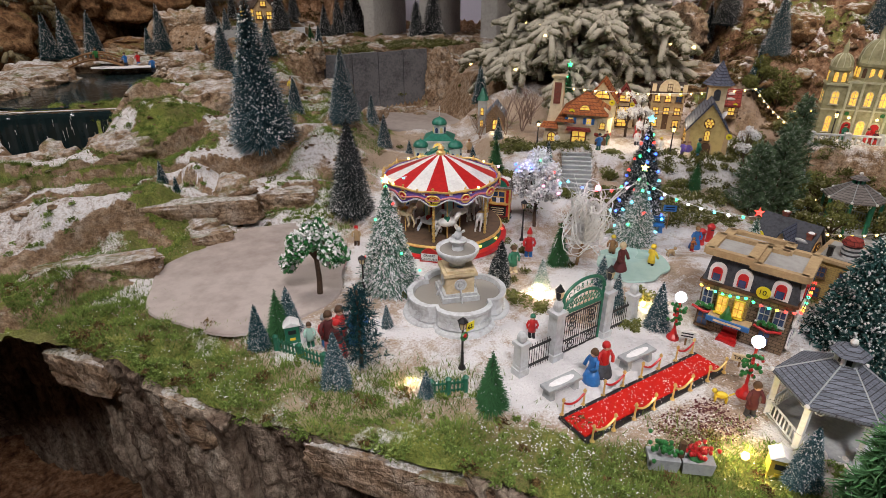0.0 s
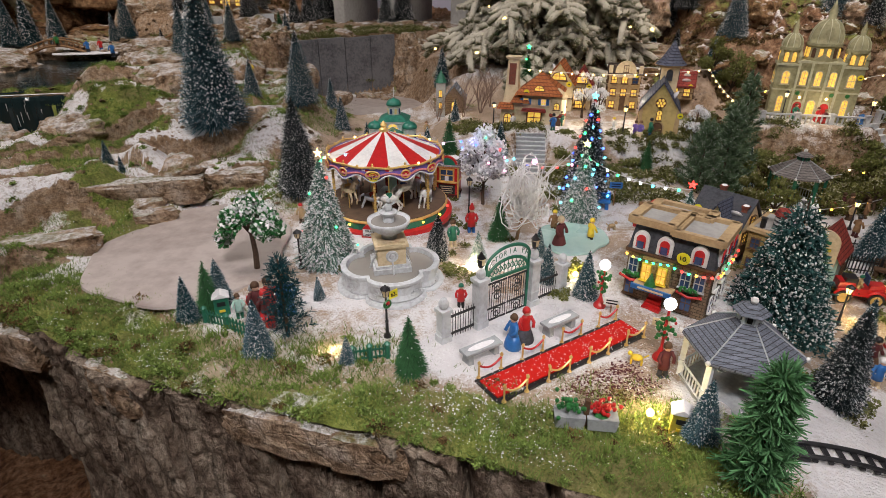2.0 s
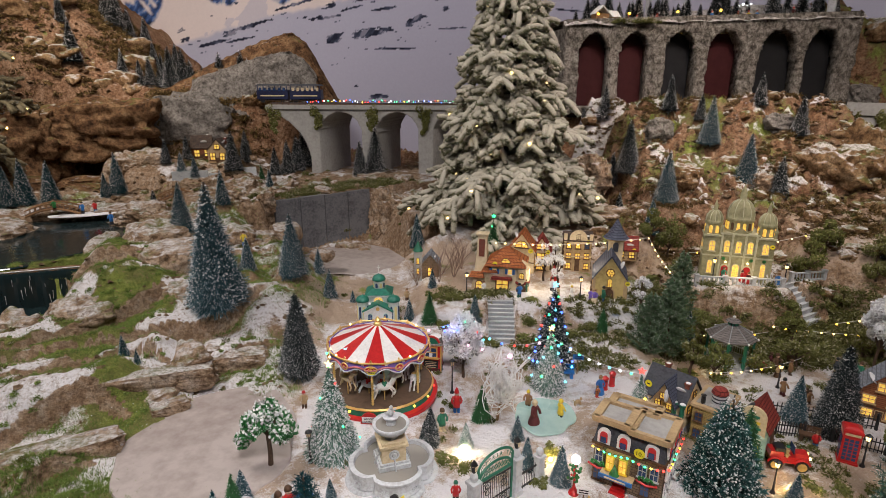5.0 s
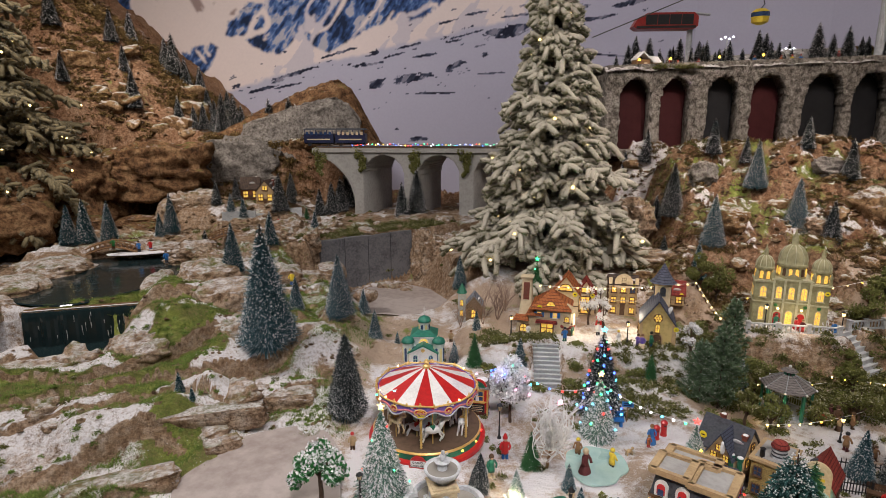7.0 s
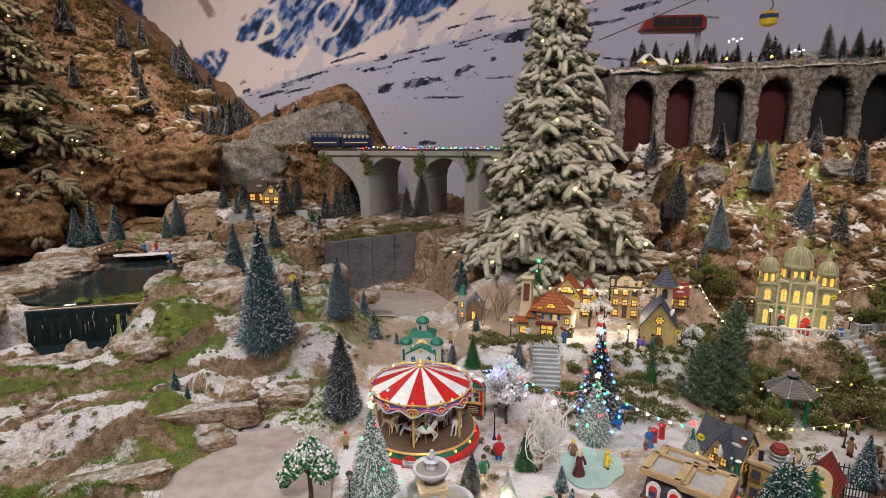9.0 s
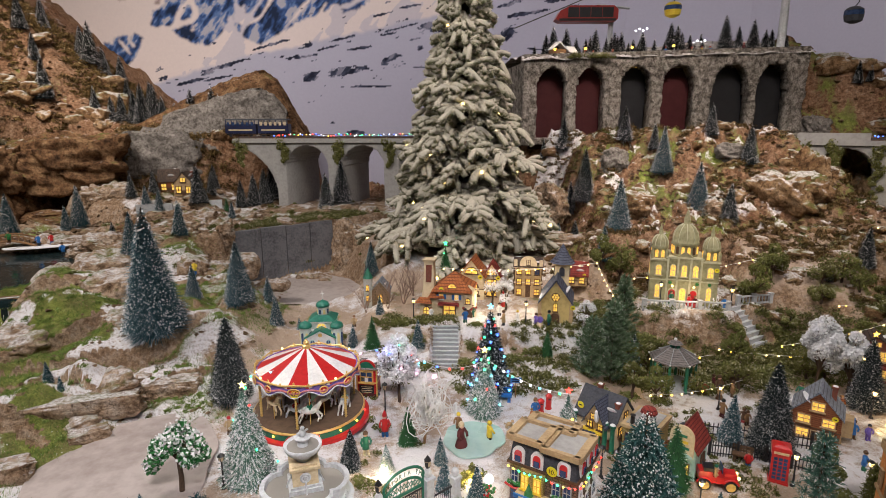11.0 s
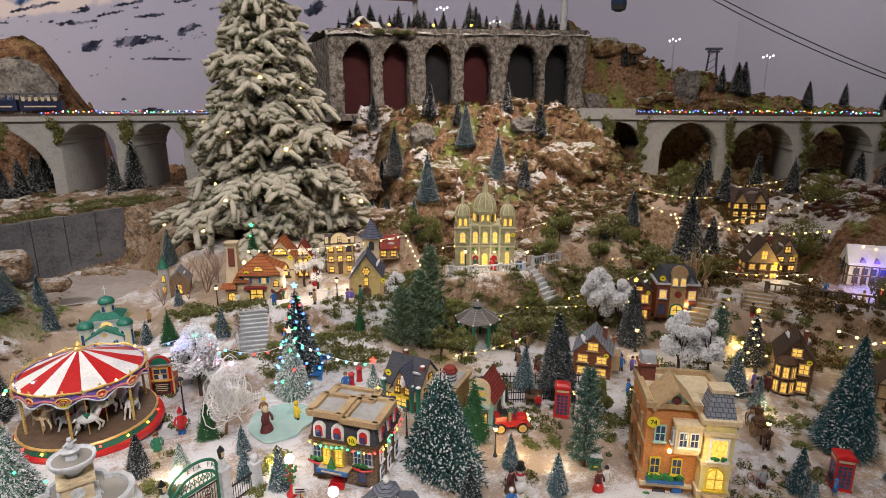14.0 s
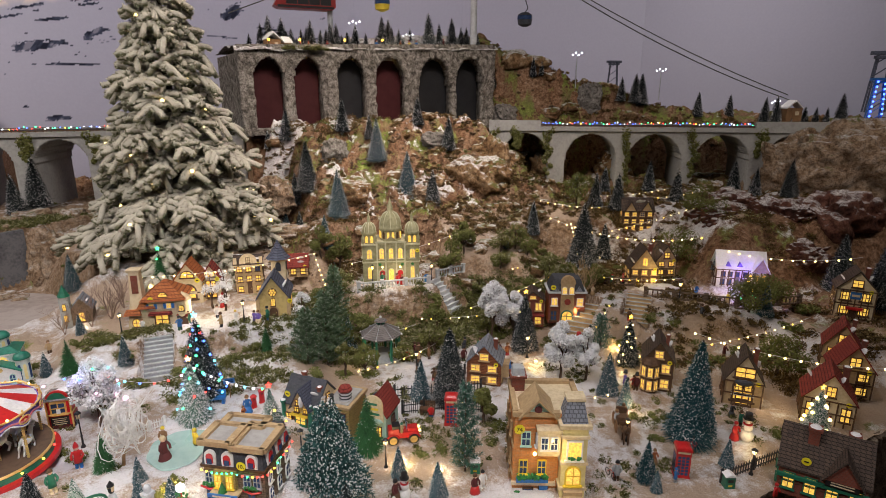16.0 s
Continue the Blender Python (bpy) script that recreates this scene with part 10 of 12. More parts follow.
def leaf_tree():
    rnd = random.Random(9)
    root = thing("leaf_tree", -0.245, 1.032, gz(-0.245, 1.032) - 0.003, 30, "round tree of bright green plastic leaves tipped with snow", "tree")
    root.scale = (1.2, 1.2, 1.2)
    wood, cl = Shape(), []
    wood.path([(0, 0, 0), (0.002, 0, 0.04), (0, 0.001, 0.085)], 0.0055, 7, 0.7)
    for k in range(16):
        a, q = 2 * math.pi * k / 7.3, rnd.uniform(0.35, 1.0)
        zc = 0.128 - 0.062 * q * q + rnd.uniform(-0.008, 0.012)
        c = (0.050 * q * math.cos(a), 0.050 * q * math.sin(a), zc)
        wood.path([(0, 0, 0.075), (c[0] * 0.5, c[1] * 0.5, 0.105), c], 0.0022, 5, 0.5)
        cl.append((*c, 0.016))
    part("trunk", wood, "trunk", root)
    for nm, m, cnt, sd, up in (("leaves", "leaf", 2400, 1, 0.0), ("snowy_leaves", "snow", 1100, 2, 0.003)):
        v, t = leaf_cloud(cnt, [(a, b, c + up, r * (1.08 if up else 1)) for a, b, c, r in cl], 0.0042, sd)
        ob = new(nm, array_mesh(nm, v, quads(cnt), m))
        ob.parent = root


leaf_tree()


def twig_tree():
    rnd = random.Random(21)
    root = thing("white_twig_ornament", 0.312, 1.168, -0.002, 0, "tangle of white frosted twigs with a lit tip", "ornament")
    part("stem", Shape().path([(0, 0, 0), (0.004, 0, 0.03), (0.010, 0, 0.06)], 0.0042, 6, 0.7), "wood", root)
    for k in range(46):
        a, lean = rnd.uniform(0, 2 * math.pi), rnd.uniform(-0.9, 0.9)
        r, z1 = rnd.uniform(0.022, 0.060), rnd.uniform(0.075, 0.150)
        turns, start = rnd.uniform(1.4, 2.6), rnd.uniform(0, 6.28)
        u = Vector((math.cos(a), math.sin(a), lean)).normalized()
        w = Vector((-0.45 * math.sin(a), 0.45 * math.cos(a), 1.0)).normalized()
        c = Vector((0.012 + rnd.uniform(-0.022, 0.022), rnd.uniform(-0.022, 0.022), z1))
        pts = [(0.010, 0, 0.055)] + [tuple(c + u * (r * math.cos(start + turns * math.pi * j / 11)) * (0.6 + 0.04 * j) + w * (r * 0.85 * math.sin(start + turns * math.pi * j / 11))) for j in range(12)]
        pts = [(x, y, max(0.035, z)) for x, y, z in pts]
        part("twig", Shape().path(pts, 0.0017, 4, 0.55), "frost_wire", root)
    for k in range(12):
        a, q = rnd.uniform(0, 2 * math.pi), rnd.uniform(0.5, 1.0)
        part("long_twig", Shape().path([(0.01, 0, 0.09), (0.02 + 0.03 * math.cos(a), 0.03 * math.sin(a), 0.15), (0.025 + 0.085 * q * math.cos(a), 0.07 * q * math.sin(a), 0.15 + 0.065 * q)], 0.0013, 4, 0.4), "frost_wire", root)
    part("tip_light", Shape().ball(0.028, 0, 0.186, 0.0065, 8), "bulb_pink", root, "glowing tip")


twig_tree()


def slim_tree(x, y, h, r, material, seed, label, n=1700, needle=0.014):
    """A loose, ragged conifer with upright sprays."""
    rnd = random.Random(seed)
    root = thing("slim_conifer", x, y, gz(x, y) - 0.003, 0, label, "fir tree", "slim conifers")
    part("trunk", Shape().lathe([(0.004, 0), (0.0015, h)], 6), "trunk", root)
    V, T = [], []
    for k in range(70):
        u = (k + rnd.random()) / 70
        a = k * 2.4
        L = r * (1 - u) ** 0.6 * rnd.uniform(0.6, 1.15) + 0.006
        z = h * (0.06 + 0.92 * u)
        pts = [(0, 0, z), (L * 0.6 * math.cos(a), L * 0.6 * math.sin(a), z + L * 0.15), (L * math.cos(a), L * math.sin(a), z + L * 0.45)]
        v, t = needle_spray(pts, seed * 100 + k, needle, max(8, n // 70), 0.9, 0.055)
        V.append(v), T.append(t)
    V, T = np.concatenate(V), np.concatenate(T)
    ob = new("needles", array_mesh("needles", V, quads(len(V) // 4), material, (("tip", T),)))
    ob.parent = root


slim_tree(-0.128, 0.795, 0.150, 0.036, "needle_teal", 1, "loose teal conifer among the figures", 2200, 0.011)
slim_tree(0.500, 0.470, 0.185, 0.032, "needle_bright", 8, "green fine-needled plastic pine by the gazebo", 4200, 0.017)
slim_tree(1.123, 0.817, 0.27, 0.042, "needle_snow", 2, "slim conifer thick with white frost", 3200)
slim_tree(1.00, 1.62, 0.30, 0.075, "needle_loose", 3, "broad green conifer with fine frost", 8200, 0.015)
slim_tree(1.06, 1.68, 0.37, 0.068, "needle_loose", 4, "tall green conifer with fine frost", 8000, 0.014)
slim_tree(0.92, 1.60, 0.22, 0.062, "needle_loose", 5, "low green conifer with fine frost", 6000, 0.014)
slim_tree(1.96, 1.16, 0.15, 0.04, "needle_snow", 6, "thin frosted conifer by the street")
slim_tree(1.36, 0.91, 0.11, 0.024, "bush_blade", 7, "small ochre conifer in the scrub")


def great_green_fir():
    """The broad snow-dusted fir beside the gazebo."""
    x, y, h, r = 0.765, 0.885, 0.275, 0.098
    root = thing("broad_fir_tree", x, y, gz(x, y) - 0.01, 0, "broad deep-green fir dusted with snow", "fir tree")
    part("trunk", Shape().lathe([(0.010, 0), (0.004, h * 0.6), (0.001, h)], 8), "trunk", root)
    V, T, rnd = [], [], random.Random(5)
    for k in range(420):
        u = 1 - math.sqrt(1 - (k + 0.5) / 420 * 0.99)
        a = k * 2.39996
        L = r * (1 - u) ** 0.85 * rnd.uniform(0.85, 1.1) + 0.006
        z = h * (0.05 + 0.94 * u)
        pts = [(L * 0.25 * math.cos(a), L * 0.25 * math.sin(a), z), (L * 0.7 * math.cos(a), L * 0.7 * math.sin(a), z - L * 0.10), (L * math.cos(a), L * math.sin(a), z - L * 0.28)]
        v, t = needle_spray(pts, 4000 + k, 0.0115, 26)
        V.append(v), T.append(t)
    V, T = np.concatenate(V), np.concatenate(T)
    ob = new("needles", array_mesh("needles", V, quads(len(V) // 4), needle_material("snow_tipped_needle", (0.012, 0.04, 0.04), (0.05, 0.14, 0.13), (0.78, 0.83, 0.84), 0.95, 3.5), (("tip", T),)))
    ob.parent = root
    sv, sf = specks(2000, h, r, 0.006, 9, 0.0024)
    fo = new("frost", array_mesh("frost", sv, sf, "snow"))
    fo.parent = root


great_green_fir()


def bushes():
    """Low scrub of lichen, each a tuft of its own."""
    rnd = random.Random(17)
    masters = []
    for k in range(4):
        v, t = leaf_cloud(700, [(rnd.uniform(-0.5, 0.5), rnd.uniform(-0.5, 0.5), rnd.uniform(0.15, 0.45), rnd.uniform(0.25, 0.45)) for _ in range(7)], 0.085, 60 + k)
        v[:, 2] = np.maximum(v[:, 2], -0.1)
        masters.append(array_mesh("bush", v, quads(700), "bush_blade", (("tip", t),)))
    spots = [(0.36, 1.60, 0.05), (0.50, 1.62, 0.05), (0.53, 1.72, 0.055), (0.35, 1.76, 0.05), (0.22, 1.72, 0.05), (0.56, 1.80, 0.05), (0.66, 1.66, 0.05), (0.74, 1.72, 0.05), (0.60, 1.50, 0.035), (0.45, 1.40, 0.03), (0.15, 1.36, 0.04), (0.20, 1.28, 0.035),
             (0.16, 1.01, 0.04), (0.19, 0.98, 0.035), (0.38, 0.99, 0.035), (0.41, 1.02, 0.04), (0.36, 0.91, 0.03), (-0.07, 1.03, 0.03), (-0.12, 1.10, 0.03), (0.20, 1.90, 0.05), (0.27, 1.86, 0.045), (0.07, 1.90, 0.04), (1.13, 1.86, 0.06), (1.20, 1.83, 0.06), (1.55, 1.78, 0.06), (1.72, 1.80, 0.06), (1.47, 1.66, 0.06), (1.58, 1.62, 0.055), (1.40, 1.60, 0.05),
             (1.02, 1.50, 0.05), (1.10, 1.46, 0.045), (0.90, 1.48, 0.05), (0.97, 1.72, 0.06), (1.10, 0.93, 0.045), (1.05, 0.95, 0.04), (1.17, 0.90, 0.04), (1.33, 0.95, 0.04), (1.38, 0.93, 0.045), (0.79, 0.66, 0.04), (0.72, 0.70, 0.035), (0.83, 0.60, 0.04), (0.99, 0.66, 0.04), (1.73, 0.78, 0.045), (1.80, 0.74, 0.04), (1.70, 0.66, 0.035),
             (2.06, 1.13, 0.05), (2.12, 1.08, 0.05), (2.20, 1.12, 0.05), (2.28, 1.08, 0.05), (2.34, 1.00, 0.06), (2.46, 0.90, 0.07), (2.30, 0.90, 0.06), (1.90, 1.22, 0.04), (1.84, 1.18, 0.04), (2.16, 1.60, 0.06), (1.80, 1.62, 0.06), (1.70, 1.50, 0.05), (1.86, 0.62, 0.035), (2.05, 0.50, 0.04), (2.10, 1.72, 0.07), (2.30, 1.74, 0.08), (2.55, 1.66, 0.07), (2.80, 1.70, 0.09), (2.72, 0.85, 0.07), (2.9, 0.9, 0.07)]
    for k, (x, y, s) in enumerate(spots):
        ob = new("bush", masters[k % 4])
        ob.matrix_basis = pose(x, y, gz(x, y) - s * 0.12, 0, 0, k * 73 % 360) @ Matrix.Diagonal((s, s * rnd.uniform(0.7, 1.1), s * rnd.uniform(0.55, 0.9), 1))
        tagged(ob, "low olive lichen bush touched with snow", "bush", "lichen bushes")


bushes()


# ---- moss and rubble over the ground ----
def moss_fibres(n, region, seed, length, name, label, dense=None):
    rnd = np.random.RandomState(seed)
    x = region[0] + (region[1] - region[0]) * rnd.rand(n)
    y = region[2] + (region[3] - region[2]) * rnd.rand(n)
    keep = dense(x, y, rnd.rand(n))
    x, y = x[keep], y[keep]
    m = len(x)
    z = ground_z(x, y) - 0.002
    g2 = y - edge_y(x)
    z = z - 0.014 * (1 - sstep(0.0, 0.03, g2)) * sstep(0.9, 0.5, x) + 0.012 * fbm(x, y, 30, 3) * (1 - sstep(0.0, 0.16, g2))
    a = rnd.rand(m) * 2 * np.pi
    L = length * (0.5 + rnd.rand(m)) * (0.6 + 0.9 * np.clip(fbm(x, y, 25, 2) + 0.5, 0, 1))
    lean = 0.4 + 0.9 * rnd.rand(m)
    w = np.stack([-np.sin(a), np.cos(a), 0 * a], -1) * 0.0010
    p = np.stack([x, y, z], -1)
    e = p + np.stack([np.cos(a) * lean * L, np.sin(a) * lean * L, L], -1)
    v = np.stack([p - w, p + w, e], 1).reshape(-1, 3)
    # fibre feet take the dark root colour, shade painted between them
    t = np.tile([0.1, 0.1, 1.0], m) * np.repeat(0.5 + 0.7 * rnd.rand(m), 3)
    ob = new(name, array_mesh(name, v, np.arange(3 * m).reshape(m, 3), "moss_blade", (("tip", t),)))
    return tagged(ob, label, "moss", kind="stuff")


def front_moss(x, y, r):
    g2 = y - edge_y(x)
    p = (1 - sstep(0.10, 0.26, g2 + 0.16 * fbm(x, y, 6.0, 4))) * (1 - sstep(0.46, 0.58, x + 0.2 * fbm(x + 5, y + 2, 11.0, 4))) * (g2 > 0.0)
    p = p * (1 - 0.85 * inside(x, y, 0.21, 0.72, 0.12, 0.06, 30, 0.08))
    p = p * (0.30 + 0.70 * sstep(-0.16, -0.02, fbm(x + 3, y, 7.0, 3)))
    return r < p * (0.35 + 0.9 * np.clip(fbm(x, y, 18, 3) + 0.45, 0, 1))


def west_moss(x, y, r):
    far = inside(x, y, -1.05, 1.72, 0.52, 0.72, 12, 0.22)
    p = np.clip((fbm(x + 5, y + 2, 11.0, 4) * 1.6 + 0.26) * 2.2, 0, 1) * (ruggedness(x, y) > 0.2) * (1 - far) + slab_moss(x, y)
    p = p * (y > edge_y(x) + 0.02)
    pond = inside(x, y, -0.40, 1.12, 0.16, 0.16, 0, 0.08)
    return r < p * (1 - pond)


def hill_moss(x, y, r):
    return r < np.clip((fbm(x + 5, y + 2, 11.0, 4) * 1.5 - 0.02) * 2.5, 0, 1) * (ruggedness(x, y) > 0.3)


moss_fibres(260000, (-1.1, 0.8, 0.36, 1.15), 1, 0.0095, "moss", "green moss fibres along the grassy edge", front_moss)
moss_fibres(200000, (-1.6, -0.2, 1.0, 2.9), 2, 0.0085, "moss", "green moss between the western rocks", west_moss)
moss_fibres(80000, (0.9, 2.9, 1.85, 3.3), 3, 0.0095, "moss", "olive moss on the snowy hillside", hill_moss)


def rubble(n, region, seed, size, name, label, material, dense):
    rnd = np.random.RandomState(seed)
    x = region[0] + (region[1] - region[0]) * rnd.rand(n)
    y = region[2] + (region[3] - region[2]) * rnd.rand(n)
    keep = dense(x, y, rnd.rand(n))
    x, y = x[keep], y[keep]
    m = len(x)
    z = ground_z(x, y)
    base = np.array([(1, 0, 0), (0, 1, 0), (-1, 0, 0), (0, -1, 0), (0, 0, 1), (0, 0, -1), (0.6, 0.6, 0.5), (-0.6, -0.5, 0.55)], float)
    f = np.array([(0, 6, 4), (6, 1, 4), (1, 2, 4), (2, 7, 4), (7, 3, 4), (3, 0, 4), (0, 6, 5), (6, 1, 5), (1, 2, 5), (2, 7, 5), (7, 3, 5), (3, 0, 5)])
    s = size * (0.3 + rnd.rand(m) ** 2 * 1.2)
    v = base[None] * (0.65 + 0.7 * rnd.rand(m, 8, 1)) * s[:, None, None] * np.stack([1 + rnd.rand(m), 1 + rnd.rand(m), 0.6 + 0.6 * rnd.rand(m)], -1)[:, None, :]
    a = rnd.rand(m) * 6.28
    c, q = np.cos(a)[:, None], np.sin(a)[:, None]
    v = np.stack([v[..., 0] * c - v[..., 1] * q, v[..., 0] * q + v[..., 1] * c, v[..., 2]], -1)
    v += np.stack([x, y, z], -1)[:, None, :]
    ff = (f[None] + 8 * np.arange(m)[:, None, None]).reshape(-1, 3)
    ob = new(name, array_mesh(name, v.reshape(-1, 3), ff, material))
    return tagged(ob, label, "stones", kind="stuff")


rubble(5000, (0.95, 2.75, 2.0, 3.35), 5, 0.009, "rubble", "brown rubble strewn over the hillside", "rubble", lambda x, y, r: r < 0.75 * (ruggedness(x, y) > 0.3))
rubble(2500, (2.4, 5.6, 1.6, 4.0), 6, 0.013, "rubble", "brown rubble below and above the eastern viaduct", "rubble", lambda x, y, r: r < 0.8)
rubble(5000, (-3.6, -0.5, 3.2, 6.2), 7, 0.015, "rubble", "brown rubble on the western hills", "rubble", lambda x, y, r: r < 0.8)
rubble(2600, (-1.5, -0.2, 1.3, 3.2), 8, 0.006, "rubble", "small stones between the western rocks", "rubble", lambda x, y, r: r < 0.6 * (ruggedness(x, y) > 0.3))
rubble(70000, (-0.7, 0.5, 0.45, 0.95), 14, 0.0006, "snow_grains", "loose grains of artificial snow on the moss", "snow", lambda x, y, r: (r < 0.15 + 1.5 * fbm(x, y, 9, 3)) & (y > edge_y(x) + 0.01))
rubble(26000, (0.05, 1.0, 0.50, 1.0), 9, 0.0008, "snow_grains", "loose grains of artificial snow", "snow", lambda x, y, r: (r < 0.15 + 0.85 * inside(x, y, 0.22, 0.72, 0.10, 0.06, 30, 0.12)) & (y > edge_y(x) + 0.03))
rubble(16000, (-0.8, 2.1, 0.6, 1.75), 10, 0.0008, "snow_grains", "loose grains of artificial snow in the streets", "snow", lambda x, y, r: (r < 0.3 + 1.4 * fbm(x, y, 7, 3)) & (y > edge_y(x) + 0.03))
rubble(7000, (0.30, 0.50, 0.58, 0.75), 12, 0.0011, "dark_gravel", "patch of dark red gravel beside the carpet", "maroon", lambda x, y, r: r < inside(x, y, 0.385, 0.655, 0.05, 0.022, 31, 0.03))

# ---- ledges and boulders in the west ----
BANK = [(-1.90, 2.12, 0.10, 0.34, 0.30, 0.15, 10, 0), (-1.93, 2.42, 0.11, 0.36, 0.36, 0.14, 30, 1), (-1.92, 2.78, 0.12, 0.36, 0.38, 0.14, 60, 2), (-1.80, 1.92, 0.00, 0.26, 0.24, 0.20, 20, 3), (-1.30, 1.72, 0.02, 0.50, 0.16, 0.13, 18, 1), (-1.05, 1.84, 0.06, 0.22, 0.20, 0.14, 30, 0), (-1.62, 1.70, 0.0, 0.40, 0.20, 0.13, 8, 2), (-1.34, 2.98, 0.12, 0.24, 0.20, 0.10, 50, 3)]
for x_, y_, z_, sx_r, sy_r, sz_r, rz_, k_ in BANK:
    rock(x_, y_, z_, sx_r, sy_r, sz_r, rz_, k_, "mound", "rounded tan rock bank beside the stream")
for x_, y_, z_, sx_r, sy_r, sz_r, rz_, k_ in ((-0.630, 0.862, -0.050, 0.15, 0.08, 0.08, -18, 0), (-0.10, 0.630, -0.050, 0.20, 0.05, 0.07, -18, 1), (0.03, 0.590, -0.055, 0.12, 0.05, 0.07, -12, 2), (-0.40, 0.745, -0.06, 0.10, 0.05, 0.09, -24, 3)):
    rock(x_, y_, z_, sx_r, sy_r, sz_r, rz_, k_, "slab", "broken brown slab at the lip of the cliff")
WEST = [(-0.62, 1.40, 0.030, 0.30, 0.11, 0.085, 14, 0), (-0.46, 1.545, 0.005, 0.22, 0.10, 0.075, 10, 1), (-0.74, 1.105, 0.005, 0.25, 0.09, 0.070, 22, 2), (-0.56, 1.29, 0.0, 0.10, 0.06, 0.05, 30, 3), 
        (-0.67, 1.90, 0.06, 0.26, 0.26, 0.22, 40, 0), (-0.80, 2.15, 0.14, 0.30, 0.30, 0.20, 10, 1), (-0.98, 2.42, 0.16, 0.30, 0.36, 0.20, 30, 2), (-0.42, 1.86, 0.0, 0.20, 0.18, 0.12, 0, 3),
        (-0.72, 3.08, 0.16, 0.22, 0.26, 0.24, 20, 0), (-0.86, 3.16, 0.2, 0.26, 0.30, 0.20, 60, 1), (0.02, 3.30, 0.06, 0.20, 0.24, 0.30, 10, 2), (0.16, 3.22, 0.08, 0.22, 0.24, 0.26, 50, 3), (-1.62, 3.15, 0.12, 0.4, 0.3, 0.14, 10, 0), (-1.28, 2.98, 0.15, 0.26, 0.22, 0.15, 20, 1), (-0.30, 2.62, 0.02, 0.12, 0.09, 0.06, 0, 2), (-0.20, 2.05, 0.015, 0.06, 0.05, 0.04, 0, 3),
        (-0.62, 2.60, 0.08, 0.22, 0.24, 0.14, 0, 0), (-0.52, 2.86, 0.06, 0.16, 0.20, 0.14, 30, 1), (-1.02, 2.0, 0.08, 0.26, 0.16, 0.14, 20, 3), (-1.28, 2.52, 0.10, 0.12, 0.46, 0.12, 14, 1)]
for x_, y_, z_, sx_r, sy_r, sz_r, rz_, k_ in WEST:
    if y_ < 1.7:
        rock(x_, y_, z_ + 0.005, sx_r, sy_r, sz_r * 0.85, rz_, k_, "slab", "broken tan rock slab dusted with snow and edged with moss", -5)
    else:
        rock(x_, y_, z_, sx_r, sy_r, sz_r, rz_, k_, "mound" if y_ < 2.9 else "rock")
for x_, y_, z_, sx_r, sy_r, sz_r, rz_, k_, kd_ in (
        (-1.45, 4.62, 0.47, 0.75, 0.35, 0.50, 0, 0, "grey_rock"), (-2.05, 4.40, 0.50, 0.85, 0.60, 0.46, 10, 1, "rock_dark"), (-2.55, 4.10, 0.42, 0.70, 0.70, 0.60, 30, 2, "rock_dark"), (-1.0, 4.66, 0.55, 0.55, 0.25, 0.34, 0, 3, "grey_rock"), (-1.75, 4.15, 0.22, 0.40, 0.45, 0.32, 20, 0, "rock"),
        (-2.10, 4.10, 0.14, 0.35, 0.3, 0.12, 20, 1, "rock_dark"), (-1.95, 3.85, 0.12, 0.3, 0.25, 0.12, 50, 2, "rock_dark"), (-2.35, 3.75, 0.16, 0.3, 0.35, 0.16, 50, 3, "rock_dark"), (-2.8, 3.5, 0.3, 0.7, 0.6, 0.5, 50, 0, "rock_dark"), (-0.7, 4.75, 0.48, 0.4, 0.2, 0.42, 0, 1, "rock_dark"),
        (3.72, 3.16, 0.86, 0.16, 0.14, 0.22, -28, 2, "grey_rock"), (3.06, 3.40, 0.74, 0.20, 0.16, 0.16, 0, 3, "grey_rock"),
        (3.16, 1.50, 0.27, 0.34, 0.24, 0.16, -20, 0, "rock_red"), (3.42, 1.34, 0.28, 0.38, 0.30, 0.20, 10, 1, "rock_red"), (3.36, 1.62, 0.30, 0.3, 0.26, 0.16, 40, 2, "rock_red"), (3.62, 1.20, 0.26, 0.4, 0.3, 0.26, 0, 3, "rock_red"), (3.3, 1.15, 0.14, 0.3, 0.24, 0.16, 0, 0, "rock_red"),
        (4.55, 1.55, 0.43, 0.9, 0.5, 0.56, -40, 1, "rock"), (4.95, 1.05, 0.45, 0.8, 0.5, 0.66, -50, 2, "rock"), (4.3, 1.9, 0.40, 0.4, 0.3, 0.5, -40, 3, "rock"), (3.25, 3.05, 0.36, 0.24, 0.2, 0.26, 0, 0, "rock_ochre"), (3.65, 2.78, 0.36, 0.3, 0.2, 0.24, 0, 1, "rock_ochre"),
        (2.40, 2.64, 0.44, 0.20, 0.36, 0.42, 20, 3, "rock_ochre"), (2.24, 2.50, 0.42, 0.25, 0.35, 0.25, 20, 0, "rock_ochre"), (1.50, 2.62, 0.38, 0.2, 0.16, 0.14, 0, 1, "rock_ochre"), (1.05, 2.62, 0.2, 0.5, 0.14, 0.12, -8, 2, "rock"), (1.42, 2.52, 0.24, 0.35, 0.12, 0.10, -12, 3, "rock"), (1.52, 2.95, 0.58, 0.16, 0.14, 0.14, 0, 0, "grey_rock"), (2.12, 2.80, 0.62, 0.22, 0.14, 0.14, 0, 1, "grey_rock"), (1.85, 2.48, 0.36, 0.18, 0.14, 0.12, 0, 2, "rock"), (1.16, 2.9, 0.36, 0.2, 0.2, 0.2, 0, 2, "rock")):
